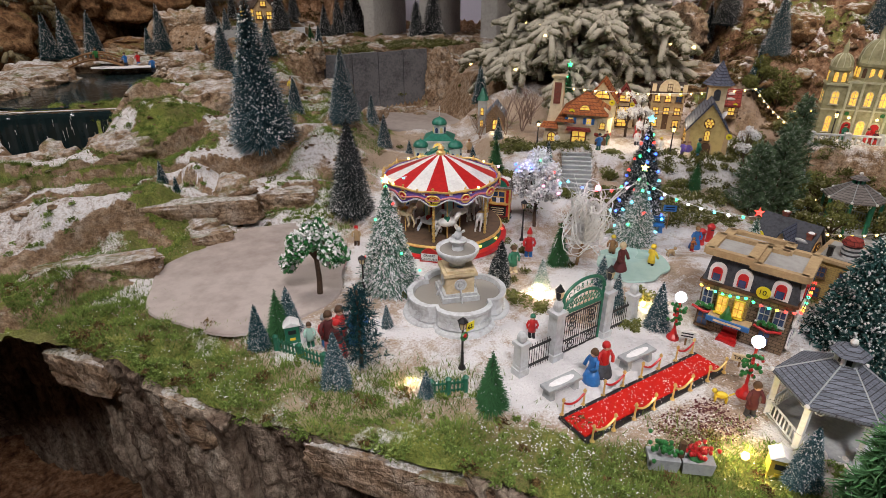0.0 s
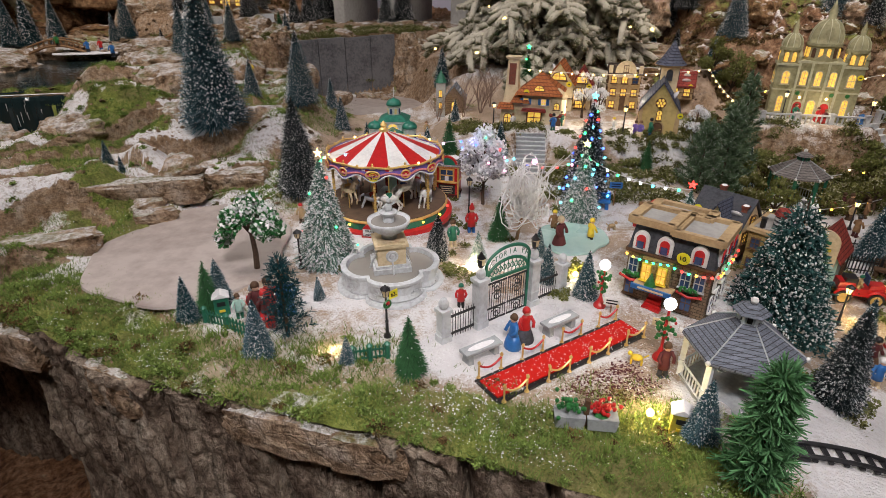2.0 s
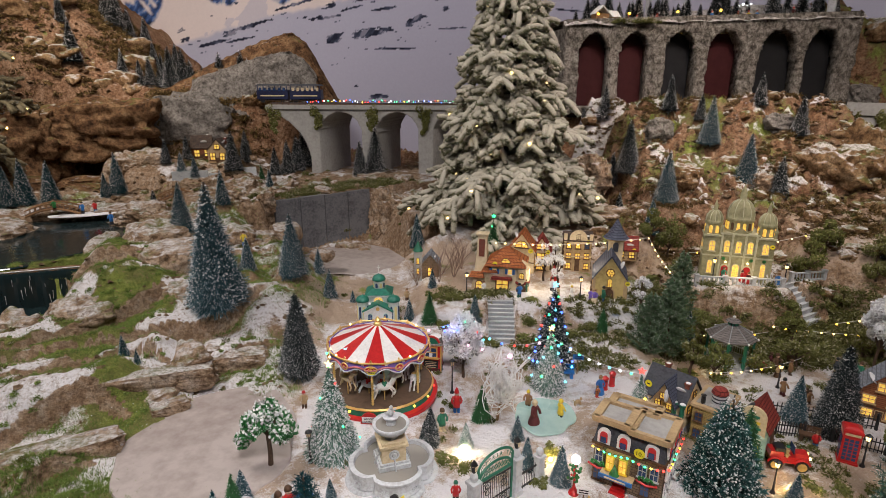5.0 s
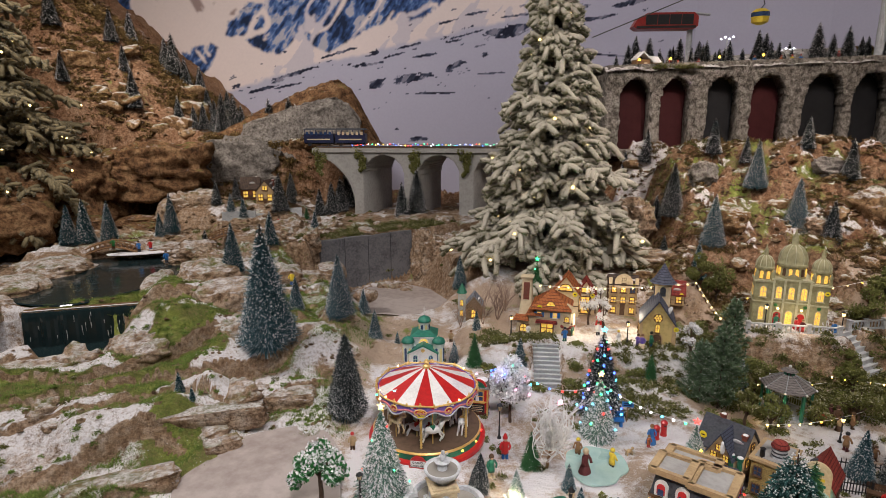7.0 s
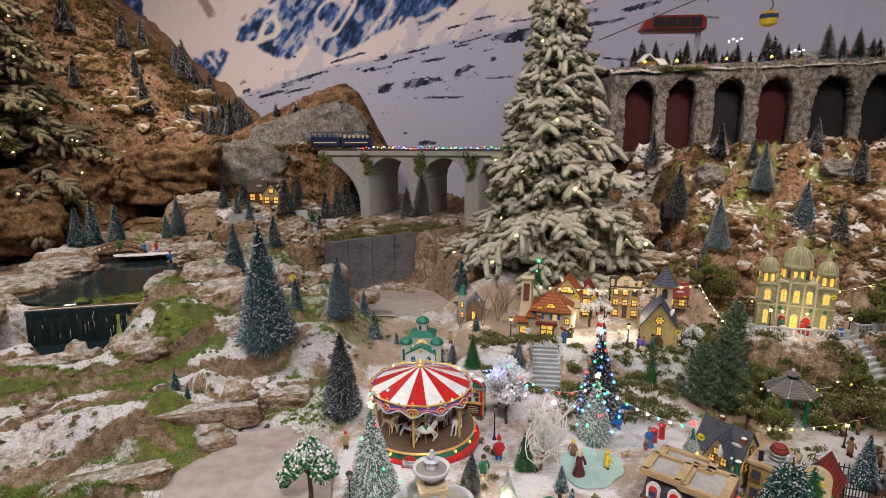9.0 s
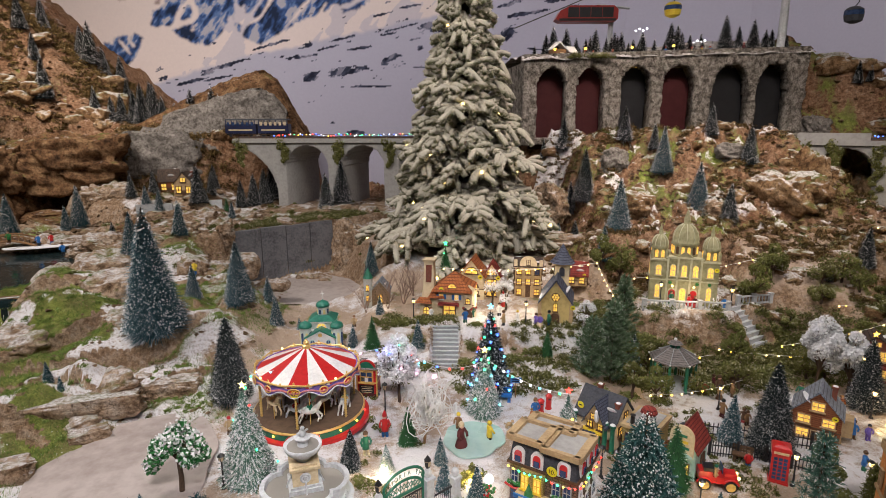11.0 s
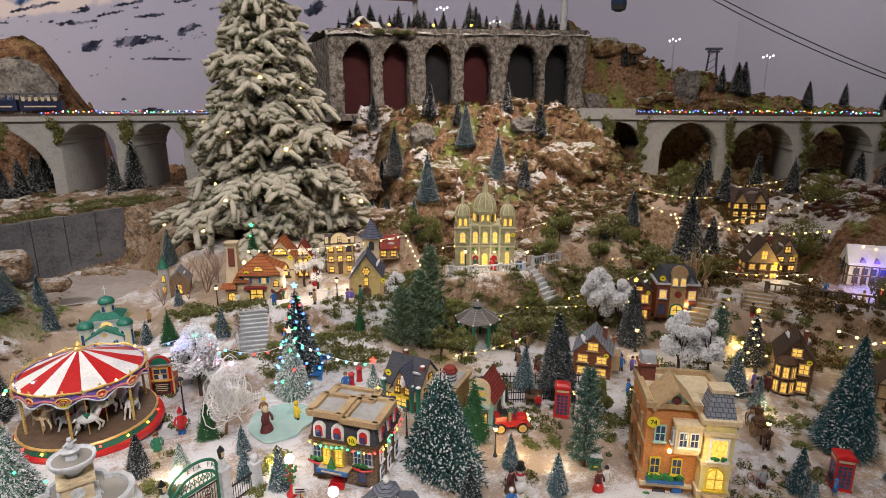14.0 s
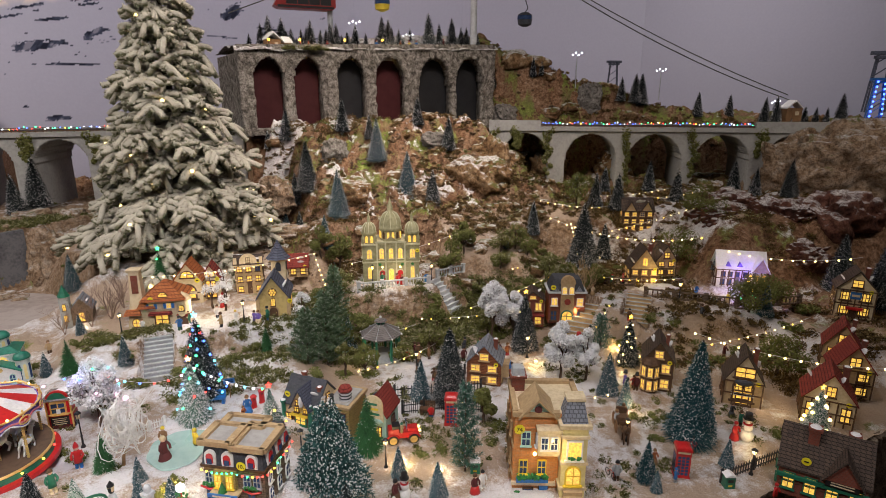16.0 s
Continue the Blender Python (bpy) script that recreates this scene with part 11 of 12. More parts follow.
    rock(x_, y_, z_, sx_r, sy_r, sz_r, rz_, k_, kd_, {"rock_ochre": "ochre rock with moss and snow", "rock_dark": "dark brown wet rock", "rock_red": "dark red rock capped with snow", "grey_rock": "grey rock with snow on its ledges", "rock": "weathered brown rock with snow and moss"}[kd_] + " in the display")


# ---- scrub, thick over the slopes and between the houses ----
def scrub(n, leaves, region, seed, size, leaf, material, label, dense, level=None):
    rnd = np.random.RandomState(seed)
    x = region[0] + (region[1] - region[0]) * rnd.rand(n)
    y = region[2] + (region[3] - region[2]) * rnd.rand(n)
    keep = dense(x, y, rnd.rand(n))
    x, y = x[keep], y[keep]
    m = len(x)
    z = ground_z(x, y) if level is None else x * 0 + level
    s = size * (0.45 + 0.9 * rnd.rand(m))
    d = rnd.randn(m, leaves, 3)
    d /= np.linalg.norm(d, axis=2, keepdims=True)
    lump = 1 + 0.35 * np.sin(d[..., 0] * 5 + rnd.rand(m, 1) * 6) * np.sin(d[..., 1] * 4 + rnd.rand(m, 1) * 6)
    k = (0.45 + 0.6 * rnd.rand(m, leaves)) * lump
    p = d * (k * s[:, None])[..., None] * np.array([1, 1, 0.75])
    p[..., 2] = np.abs(p[..., 2])
    # inner and lower leaves lean to the dark root colour, as painted shade
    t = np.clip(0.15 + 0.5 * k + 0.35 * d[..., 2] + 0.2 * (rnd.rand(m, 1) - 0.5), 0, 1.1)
    p = (p + np.stack([x, y, z], -1)[:, None, :]).reshape(-1, 3)
    q = len(p)
    a, b = rnd.randn(q, 3), rnd.randn(q, 3)
    a /= np.linalg.norm(a, axis=1, keepdims=True)
    b /= np.linalg.norm(b, axis=1, keepdims=True)
    w = (leaf * (0.6 + 0.8 * rnd.rand(q)))[:, None]
    v = np.stack([p - a * w, p + b * w * 0.5, p + a * w, p - b * w * 0.5], 1).reshape(-1, 3)
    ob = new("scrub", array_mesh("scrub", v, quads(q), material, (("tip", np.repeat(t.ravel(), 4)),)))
    return tagged(ob, label, "scrub", kind="stuff")


# built ground kept clear: x, y, radius
CLEAR = [(0.003, 1.345, 0.20), (0.036, 0.978, 0.15), (0.33, 0.725, 0.19), (0.445, 1.185, 0.11), (-0.385, 1.125, 0.27), (0.436, 1.765, 0.09), (0.62, 1.98, 0.16), (0.85, 1.98, 0.16), (1.42, 1.92, 0.12), (1.60, 1.83, 0.08), (1.205, 1.575, 0.09), (2.07, 1.38, 0.10), (2.30, 1.28, 0.09), (0.57, 0.65, 0.10), (0.62, 1.0, 0.13), (1.24, 0.66, 0.14), (-0.18, 2.72, 0.30), (-1.5, 2.4, 0.55)]


def clear(x, y):
    ok = y > edge_y(x) + 0.03
    for cx, cy, r in CLEAR:
        ok &= (x - cx) ** 2 + (y - cy) ** 2 > r * r
    return ok


def patchy(x, y, amount, freq=6.0):
    return np.clip((fbm(x + 2.2, y + 7.1, freq, 3) + amount) * 4, 0, 1)


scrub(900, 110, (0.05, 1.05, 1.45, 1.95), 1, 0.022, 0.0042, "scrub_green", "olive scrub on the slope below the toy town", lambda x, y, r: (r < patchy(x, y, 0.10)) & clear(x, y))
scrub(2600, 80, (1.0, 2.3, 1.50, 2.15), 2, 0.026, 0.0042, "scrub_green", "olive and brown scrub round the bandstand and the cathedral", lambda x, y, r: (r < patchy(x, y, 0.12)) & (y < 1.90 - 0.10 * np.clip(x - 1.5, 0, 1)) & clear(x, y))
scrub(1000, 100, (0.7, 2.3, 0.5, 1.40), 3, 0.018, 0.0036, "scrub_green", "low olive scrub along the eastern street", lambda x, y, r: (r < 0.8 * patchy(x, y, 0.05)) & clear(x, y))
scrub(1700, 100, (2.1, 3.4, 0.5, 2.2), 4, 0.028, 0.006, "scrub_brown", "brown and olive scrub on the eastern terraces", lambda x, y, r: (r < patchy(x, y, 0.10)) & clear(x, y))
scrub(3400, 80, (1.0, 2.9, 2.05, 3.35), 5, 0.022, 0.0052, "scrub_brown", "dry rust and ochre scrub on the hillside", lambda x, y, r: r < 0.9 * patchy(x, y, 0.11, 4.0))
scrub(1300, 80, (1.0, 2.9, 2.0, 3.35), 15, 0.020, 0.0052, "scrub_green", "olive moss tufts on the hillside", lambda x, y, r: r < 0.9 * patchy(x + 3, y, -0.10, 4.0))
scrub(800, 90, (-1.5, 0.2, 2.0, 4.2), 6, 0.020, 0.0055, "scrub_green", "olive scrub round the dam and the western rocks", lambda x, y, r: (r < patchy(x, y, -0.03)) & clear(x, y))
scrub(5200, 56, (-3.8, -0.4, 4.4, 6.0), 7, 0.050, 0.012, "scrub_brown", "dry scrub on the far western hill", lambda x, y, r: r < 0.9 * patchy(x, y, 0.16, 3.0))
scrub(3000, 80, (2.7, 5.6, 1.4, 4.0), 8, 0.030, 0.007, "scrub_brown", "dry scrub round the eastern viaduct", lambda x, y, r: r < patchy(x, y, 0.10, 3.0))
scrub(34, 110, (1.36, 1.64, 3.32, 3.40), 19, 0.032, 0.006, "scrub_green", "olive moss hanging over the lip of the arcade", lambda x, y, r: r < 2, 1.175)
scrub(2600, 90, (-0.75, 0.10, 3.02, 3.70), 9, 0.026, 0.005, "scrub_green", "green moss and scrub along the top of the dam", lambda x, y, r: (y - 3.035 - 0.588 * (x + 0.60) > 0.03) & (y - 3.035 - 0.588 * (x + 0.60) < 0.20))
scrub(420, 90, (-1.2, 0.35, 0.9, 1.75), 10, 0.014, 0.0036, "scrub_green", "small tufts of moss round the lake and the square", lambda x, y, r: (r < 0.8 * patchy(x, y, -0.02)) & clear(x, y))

# ---- loose stones on the slopes ----
STONES = random.Random(31)


def stones(n, x0, x1, y0, y1, s0, s1, rough, label, kind=None):
    done = 0
    while done < n:
        x, y = STONES.uniform(x0, x1), STONES.uniform(y0, y1)
        a, b, c, tilt, turn, k = (STONES.random() for _ in range(6))
        done += 1
        if float(ruggedness(np.array([x]), np.array([y]))[0]) < rough or not bool(clear(np.array([x]), np.array([y]))[0]):
            continue
        s = s0 + (s1 - s0) * a * a
        ob = new("stone", (kind or SMALL_ROCKS)[int(k * 30) % len(kind or SMALL_ROCKS)])
        ob.matrix_basis = pose(x, y, gz(x, y) - s * 0.05, 40 * tilt - 20, 0, 360 * turn) @ Matrix.Diagonal((s * (0.9 + 0.7 * b), s, s * (0.45 + 0.4 * c), 1))
        tagged(ob, label, "stone", "loose stones")


stones(22, -1.3, -0.35, 0.98, 2.9, 0.04, 0.14, 0.25, "rough tan stone set in moss")
stones(120, 1.0, 2.75, 2.2, 3.34, 0.025, 0.085, 0.3, "rough rust-brown stone on the snowy hillside", RUST_ROCKS)
stones(70, 1.45, 2.55, 1.70, 2.25, 0.022, 0.075, 0.3, "rough brown stone on the slope beside the cathedral", RUST_ROCKS)
stones(64, -3.4, -0.8, 4.5, 5.7, 0.07, 0.24, 0.3, "rough rust-brown stone on the far hill", RUST_ROCKS)
stones(60, 2.9, 4.5, 2.2, 3.9, 0.05, 0.20, 0.3, "rough rust-brown stone by the eastern viaduct", RUST_ROCKS)
stones(20, -0.9, 0.2, 3.0, 3.8, 0.05, 0.16, 0.2, "rough brown stone beside the dam")

def edge_tufts(x, y, r):
    g2 = y - edge_y(x)
    return (g2 > -0.016) & (x < 0.56 + 0.3 * fbm(x, y, 9, 3)) & (r < (1 - sstep(0.05, 0.22, g2 + 0.14 * fbm(x, y, 6.0, 4))) * (0.2 + 1.6 * np.clip(fbm(x, y, 14, 3) + 0.2, 0, 1)))


scrub(700, 90, (-1.0, 0.75, 0.36, 1.1), 31, 0.013, 0.0030, "scrub_brown", "dry brown moss along the cliff edge", edge_tufts)
scrub(2800, 90, (-1.0, 0.75, 0.36, 1.1), 11, 0.012, 0.0026, "moss_blade", "lumpy green moss along the cliff edge", edge_tufts)
scrub(420, 110, (1.08, 1.85, 1.58, 1.90), 16, 0.028, 0.0048, "scrub_green", "thick olive scrub below the cathedral terrace", lambda x, y, r: (r < 0.8) & clear(x, y))
scrub(1500, 90, (-1.3, -0.3, 1.0, 2.7), 12, 0.012, 0.0030, "moss_blade", "lumpy green moss between the western rocks", lambda x, y, r: (r < np.clip((fbm(x + 5, y + 2, 11.0, 4) * 1.6 + 0.10) * 2.2, 0, 1) * (ruggedness(x, y) > 0.2)) & clear(x, y))


# ---- ice, water ----
def flat_pond(name, x, y, z, rx, ry, rz, material, label, seed, n=64):
    s, vs = Shape(), []
    for k in range(n):
        t = 2 * math.pi * k / n
        q = 1 + 0.10 * math.sin(2 * t + seed) + 0.05 * math.sin(3 * t + 2 * seed) + 0.03 * math.sin(7 * t)
        vs.append((rx * q * math.cos(t), ry * q * math.sin(t), 0))
    s.add(vs + [(a * 1.01, b * 1.01, -0.004) for a, b, c in vs], [tuple(range(n))] + [(k, n + k, n + (k + 1) % n, (k + 1) % n) for k in range(n)])
    ob = solid(name, s, material, label, "pond", kind="structure")
    ob.matrix_basis = pose(x, y, z, 0, 0, rz)


flat_pond("frozen_lake", -0.405, 1.135, 0.003, 0.232, 0.222, 60, "ice", "flat grey-brown frozen lake with dusty snow", 0.4)
flat_pond("skating_pond", 0.445, 1.185, -0.004, 0.078, 0.088, 20, "ice_green", "pale green skating pond", 1.0)
flat_pond("dam_pond", -0.17, 2.84, -0.070, 0.27, 0.29, 12, "ice", "frozen pond below the dam with snow", 2.0)
flat_pond("stream_pool", -1.58, 2.72, 0.128, 0.42, 0.50, 10, "water", "dark still water above the weir", 0.2)
flat_pond("weir_pool", -1.45, 1.98, -0.02, 0.36, 0.20, 20, "water", "dark pool under the weir", 0.9)


def weir():
    root = thing("waterfall", -1.36, 2.17, 0.126, 13, "thin sheet of water falling over a dark weir", "waterfall")
    s, n = Shape(), 40
    vs = []
    for j in range(7):
        q = j / 6
        for k in range(n + 1):
            x = -0.28 + 0.5 * k / n
            vs.append((x, -0.03 * math.sqrt(q) - 0.006 * math.sin(x * 90), -0.15 * q * q - 0.001))
    s.add(vs, [(j * (n + 1) + k, j * (n + 1) + k + 1, (j + 1) * (n + 1) + k + 1, (j + 1) * (n + 1) + k) for j in range(6) for k in range(n)])
    part("falling_water", s, "water", root)
    part("lip", Shape().box(-0.03, 0.02, -0.012, 0.52, 0.05, 0.02), "rock_dark", root)
    rnd = random.Random(2)
    for k in range(24):
        x = rnd.uniform(-0.27, 0.21)
        z = rnd.uniform(-0.10, -0.01)
        part("white_streak", Shape().bar((x, -0.034, z), (x + rnd.uniform(-0.004, 0.004), -0.038, z - rnd.uniform(0.01, 0.04)), 0.0011, 0.0004, 4), "white", root)
    part("foam_line", Shape().path([(-0.28 + 0.02 * k, -0.004 + 0.003 * (k % 2), 0.003) for k in range(26)], 0.0018, 4), "white", root)


weir()


def foot_bridge(x, y, z, rz, L):
    root = thing("foot_bridge", x, y, z, rz, "small brown wooden arched footbridge over the stream", "bridge", "footbridges")
    for sy in (-0.03, 0.03):
        for dz, r in ((0.0, 0.006), (0.03, 0.004)):
            part("arched_rail", Shape().path([(L * (q - 0.5), sy, dz + 0.035 * math.sin(math.pi * q)) for q in [k / 10 for k in range(11)]], r, 5), "wood", root)
        for k in range(1, 10):
            q = k / 10
            part("rail_post", Shape().bar((L * (q - 0.5), sy, 0.035 * math.sin(math.pi * q)), (L * (q - 0.5), sy, 0.03 + 0.035 * math.sin(math.pi * q)), 0.003, n=4), "wood", root)
    for k in range(12):
        q = (k + 0.5) / 12
        part("plank", Shape().box(L * (q - 0.5), 0, 0.004 + 0.035 * math.sin(math.pi * q), L / 12.6, 0.06, 0.004), "brown", root)


foot_bridge(-1.74, 3.02, 0.165, 12, 0.26)
foot_bridge(-1.18, 3.24, 0.185, 20, 0.22)
for x_, y_, z_, c_, l_ in ((-1.60, 3.02, 0.168, "blue", "dark_grey"), (-1.55, 3.05, 0.168, "red", "blue"), (-1.27, 2.62, 0.20, "blue", "dark_grey"), (-1.70, 2.95, 0.2, "leaf", "brown"), (-0.60, 2.35, 0.16, "yellow", "blue"), (-0.95, 3.3, 0.24, "tan", "brown"), (-0.9, 3.35, 0.24, "red", "black")):
    figurine(x_, y_, 0.065, c_, l_, "brown", "standing", 0, "tiny painted plaster figurine by the stream in a %s coat" % c_, max(z_, gz(x_, y_)))
flat_pond("snow_bank", -1.56, 3.02, 0.166, 0.20, 0.05, 14, "snow", "flat bank of snow by the stream", 0.3)


# ---- walls and steps of the western shelf ----
def shelf_wall():
    root = thing("grey_terrace_wall", -1.12, 3.80, 0.225, 12, "low grey plastered wall with steps below the huts", "wall")
    part("wall_panel", Shape().box(-0.16, 0, 0, 0.22, 0.03, 0.10), "grey", root)
    part("wall_panel", Shape().box(0.18, 0, 0.01, 0.16, 0.03, 0.10), "pale_grey", root)
    for k in range(5):
        part("step", Shape().box(0.02, -0.05 + 0.014 * k, -0.045 + 0.016 * k, 0.12, 0.03, 0.018), "grey", root)


shelf_wall()


def tunnel_hill():
    root = thing("tunnel_mountain", -0.98, 4.9, 0.70, 0, "rocky hill with a brown crest over the railway tunnel", "hill")

    def sheet(name, material, u0, u1, high, y0, deep, rough):
        u, v = np.meshgrid(np.linspace(u0, u1, 110), np.linspace(0, 1, 60))
        crest = high * np.interp(u, [-0.95, -0.45, 0.0, 0.26, 0.36, 0.60], [0.0, 0.26, 0.46, 0.54, 0.47, 0.0])
        z = crest * np.sin(np.pi * v) ** 0.55 + rough * (fbm(u, v, 6, 4) + 0.6 * fbm(u, v, 22, 3)) * (crest > 0.03) - 0.02
        y = y0 + deep * v + rough * 1.5 * fbm(u + 3, v, 8, 4)
        i = np.arange(u.size).reshape(u.shape)
        f = np.stack([i[:-1, :-1], i[:-1, 1:], i[1:, 1:], i[1:, :-1]], -1).reshape(-1, 4)
        ob = new(name, array_mesh(name, np.stack([u, y, z], -1).reshape(-1, 3), f, material, (), True))
        ob.parent = root

    sheet("brown_crest", "rock_dark", -0.95, 0.62, 1.0, -0.24, 0.50, 0.07)
    sheet("rock_face", "grey_rock", -0.50, 0.46, 0.72, -0.33, 0.26, 0.05)


tunnel_hill()


def train():
    root = thing("toy_train", -0.78, 4.235, 0.695, -8, "two dark blue toy railway carriages with cream windows", "train")
    root.scale = (1.45, 1.45, 1.45)
    for k, x in enumerate((0.0, 0.165)):
        c = part("carriage", Shape().box(x, 0, 0.040, 0.155, 0.05, 0.045), "carriage_blue", root, "dark blue carriage")
        part("roof", Shape().box(x, 0, 0.085, 0.165, 0.056, 0.008, top=0.85), "dark_grey", c)
        part("underframe", Shape().box(x, 0, 0.013, 0.15, 0.034, 0.008), "black", c)
        for j in range(6):
            part("window", Shape().box(x - 0.06 + 0.024 * j, -0.0255, 0.064, 0.012, 0.002, 0.016), "cream" if k else "pane_dim", c)
            part("post", Shape().box(x - 0.072 + 0.0288 * j, -0.024, 0.068, 0.004, 0.004, 0.030), "carriage_blue", c)
        for j in (-0.05, 0.05):
            w = part("wheel", Shape().lathe([(0.011, -0.004), (0.011, 0.004)], 12), "black", c)
            w.matrix_basis = pose(x + j, -0.02, 0.011, 90, 0, 0)
        part("stripe", Shape().box(x, -0.0258, 0.034, 0.12, 0.001, 0.006), "cream", c)


train()

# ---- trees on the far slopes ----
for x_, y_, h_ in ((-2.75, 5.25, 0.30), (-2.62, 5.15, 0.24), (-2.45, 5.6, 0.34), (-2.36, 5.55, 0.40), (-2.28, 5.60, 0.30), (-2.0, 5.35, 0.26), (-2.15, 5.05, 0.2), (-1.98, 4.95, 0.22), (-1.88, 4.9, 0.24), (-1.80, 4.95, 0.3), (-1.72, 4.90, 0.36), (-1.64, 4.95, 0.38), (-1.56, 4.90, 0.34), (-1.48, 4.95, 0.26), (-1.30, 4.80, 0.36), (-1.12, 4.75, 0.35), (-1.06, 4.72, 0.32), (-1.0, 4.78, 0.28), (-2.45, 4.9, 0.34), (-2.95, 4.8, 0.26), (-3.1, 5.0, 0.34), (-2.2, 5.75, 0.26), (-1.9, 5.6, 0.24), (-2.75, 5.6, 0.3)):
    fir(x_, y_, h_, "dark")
for x_, y_, h_ in ((-2.05, 3.30, 0.28), (-1.93, 3.34, 0.26), (-1.62, 3.50, 0.26), (-1.68, 3.46, 0.16)):
    fir(x_, y_, h_, "teal")
for x_, y_, h_ in ((2.95, 3.5, 0.2), (3.05, 3.55, 0.17), (3.35, 3.42, 0.16), (3.42, 3.40, 0.12), (3.95, 3.05, 0.2), (4.05, 3.0, 0.24), (4.12, 3.0, 0.26), (4.5, 2.75, 0.2), (4.65, 2.4, 0.2), (4.95, 2.25, 0.22), (5.05, 2.2, 0.26), (5.2, 2.15, 0.2), (5.3, 2.0, 0.22), (5.4, 1.9, 0.26), (5.5, 1.85, 0.2), (5.6, 1.7, 0.24)):
    fir(x_, y_, h_, "dark")
for x_, y_, h_ in ((1.30, 3.62, 0.24), (1.36, 3.66, 0.30), (1.44, 3.64, 0.28), (1.62, 3.60, 0.26), (1.76, 3.58, 0.20), (1.82, 3.66, 0.24), (1.93, 3.58, 0.22), (2.18, 3.70, 0.30), (2.24, 3.72, 0.28), (2.52, 3.62, 0.32), (2.48, 3.85, 0.22), (2.72, 3.62, 0.28), (2.85, 3.62, 0.20), (1.22, 3.60, 0.16), (1.50, 3.75, 0.2)):
    fir(x_, y_, h_ * 0.85, "dark", 1.135 + 0.054 * (x_ - 1.1))
    fir(x_ + 0.045, y_ - 0.06 - 0.03 * (x_ * 7 % 1), h_ * 0.6, "dark", 1.135 + 0.054 * (x_ - 1.1))
for x_, y_, h_ in ((3.08, 2.30, 0.20), (2.95, 2.42, 0.18), (3.62, 1.78, 0.22), (3.75, 1.72, 0.2), (3.9, 1.6, 0.24), (2.60, 1.80, 0.20), (3.2, 1.85, 0.2), (1.10, 3.1, 0.2), (1.2, 2.62, 0.14), (3.25, 0.95, 0.3), (3.2, 0.75, 0.34)):
    fir(x_, y_, h_, "dark")
for x_, y_, h_ in ((-0.72, 0.30, 0.12), (-0.62, 0.25, 0.10)):
    fir(x_, y_, h_, "teal", -0.95)

# ---- on top of the arcade ----
for x_, y_, c_ in ((1.52, 3.5, "red"), (1.58, 3.52, "tile_orange"), (1.70, 3.5, "red"), (2.35, 3.6, "yellow"), (2.42, 3.62, "blue"), (2.05, 3.5, "blue"), (2.58, 3.5, "maroon"), (2.28, 3.6, "tile_orange")):
    figurine(x_, y_, 0.06, c_, "black", "red", "standing", 0, "tiny painted plaster skier in a %s coat" % c_.replace("_", " "), 1.155 + 0.054 * (x_ - 1.1))


def pole_lights(x, y, z, h, label="slim mast with a cluster of four white lamps"):
    root = thing("light_mast", x, y, z, -20, label, "light mast", "light masts")
    part("mast", Shape().bar((0, 0, 0), (0, 0, h), 0.004, n=6), "grey", root)
    for k in range(4):
        part("lamp", Shape().ball(-0.036 + 0.024 * k, 0, h + 0.012 * (k % 2), 0.0065, 8), "white_bulb", root)


pole_lights(1.98, 3.72, 1.13, 0.26)
pole_lights(2.44, 3.80, 1.13, 0.20)
pole_lights(3.60, 3.20, 0.95, 0.25)
pole_lights(4.15, 2.85, 0.86, 0.22)
pole_lights(5.05, 2.45, 0.70, 0.14)


def big_mast():
    root = thing("cable_mast", 2.87, 3.55, 1.10, 0, "tall grey steel mast of the cable car", "mast")
    part("tube", Shape().lathe([(0.026, 0), (0.022, 1.4), (0.020, 1.9)], 12), "pale_grey", root)


big_mast()


def cable(points, r=0.004, label="thin dark cable of the cable car"):
    root = solid("cable", Shape().path(points, r, 5), "wire", label, "cable", "cable car lines")


def sag(a, b, s, n=12):
    return [tuple(a[i] * (1 - k / n) + b[i] * k / n - (4 * s * (k / n) * (1 - k / n) if i == 2 else 0) for i in range(3)) for k in range(n + 1)]


cable(sag((2.87, 3.53, 2.05), (5.15, 2.40, 0.86), 0.10))
cable(sag((2.87, 3.61, 2.10), (5.25, 2.48, 0.90), 0.08))
cable(sag((1.2, 4.1, 1.45), (2.87, 3.57, 2.1), 0.0))


def gondola(x, y, z, material, label):
    root = thing("gondola", x, y, z, -30, label, "gondola", "cable car cabins")
    part("cabin", Shape().lathe([(0.02, 0), (0.05, 0.014), (0.056, 0.05), (0.052, 0.085), (0.03, 0.10)], 10, squash=0.8), material, root)
    part("window_band", Shape().lathe([(0.0565, 0.05), (0.0555, 0.078)], 10, squash=0.8), "pane_dim", root)
    part("hanger", Shape().path([(0, 0, 0.10), (0.02, 0, 0.13), (0, 0, 0.19)], 0.004, 5), "dark_grey", root)


gondola(3.22, 3.38, 1.40, "dark_grey", "dark rounded gondola cabin on the cable")
gondola(2.80, 3.55, 1.70, "tan", "tan gondola cabin on the cable")
gondola(2.26, 3.86, 1.50, "yellow", "yellow chair cabin on the cable")


def cable_car():
    root = thing("cable_car", 1.86, 4.48, 1.56, -6, "long red and black cable car station on a grey post", "cable car")
    root.scale = (0.85, 0.85, 0.85)
    prof = [(-0.29, 0.02), (-0.25, -0.005), (0.25, -0.005), (0.28, 0.02), (0.28, 0.10), (0.24, 0.135), (-0.16, 0.135), (-0.25, 0.09)]
    n = len(prof)
    vs = [(x, y, z) for y in (-0.07, 0.07) for x, z in prof]
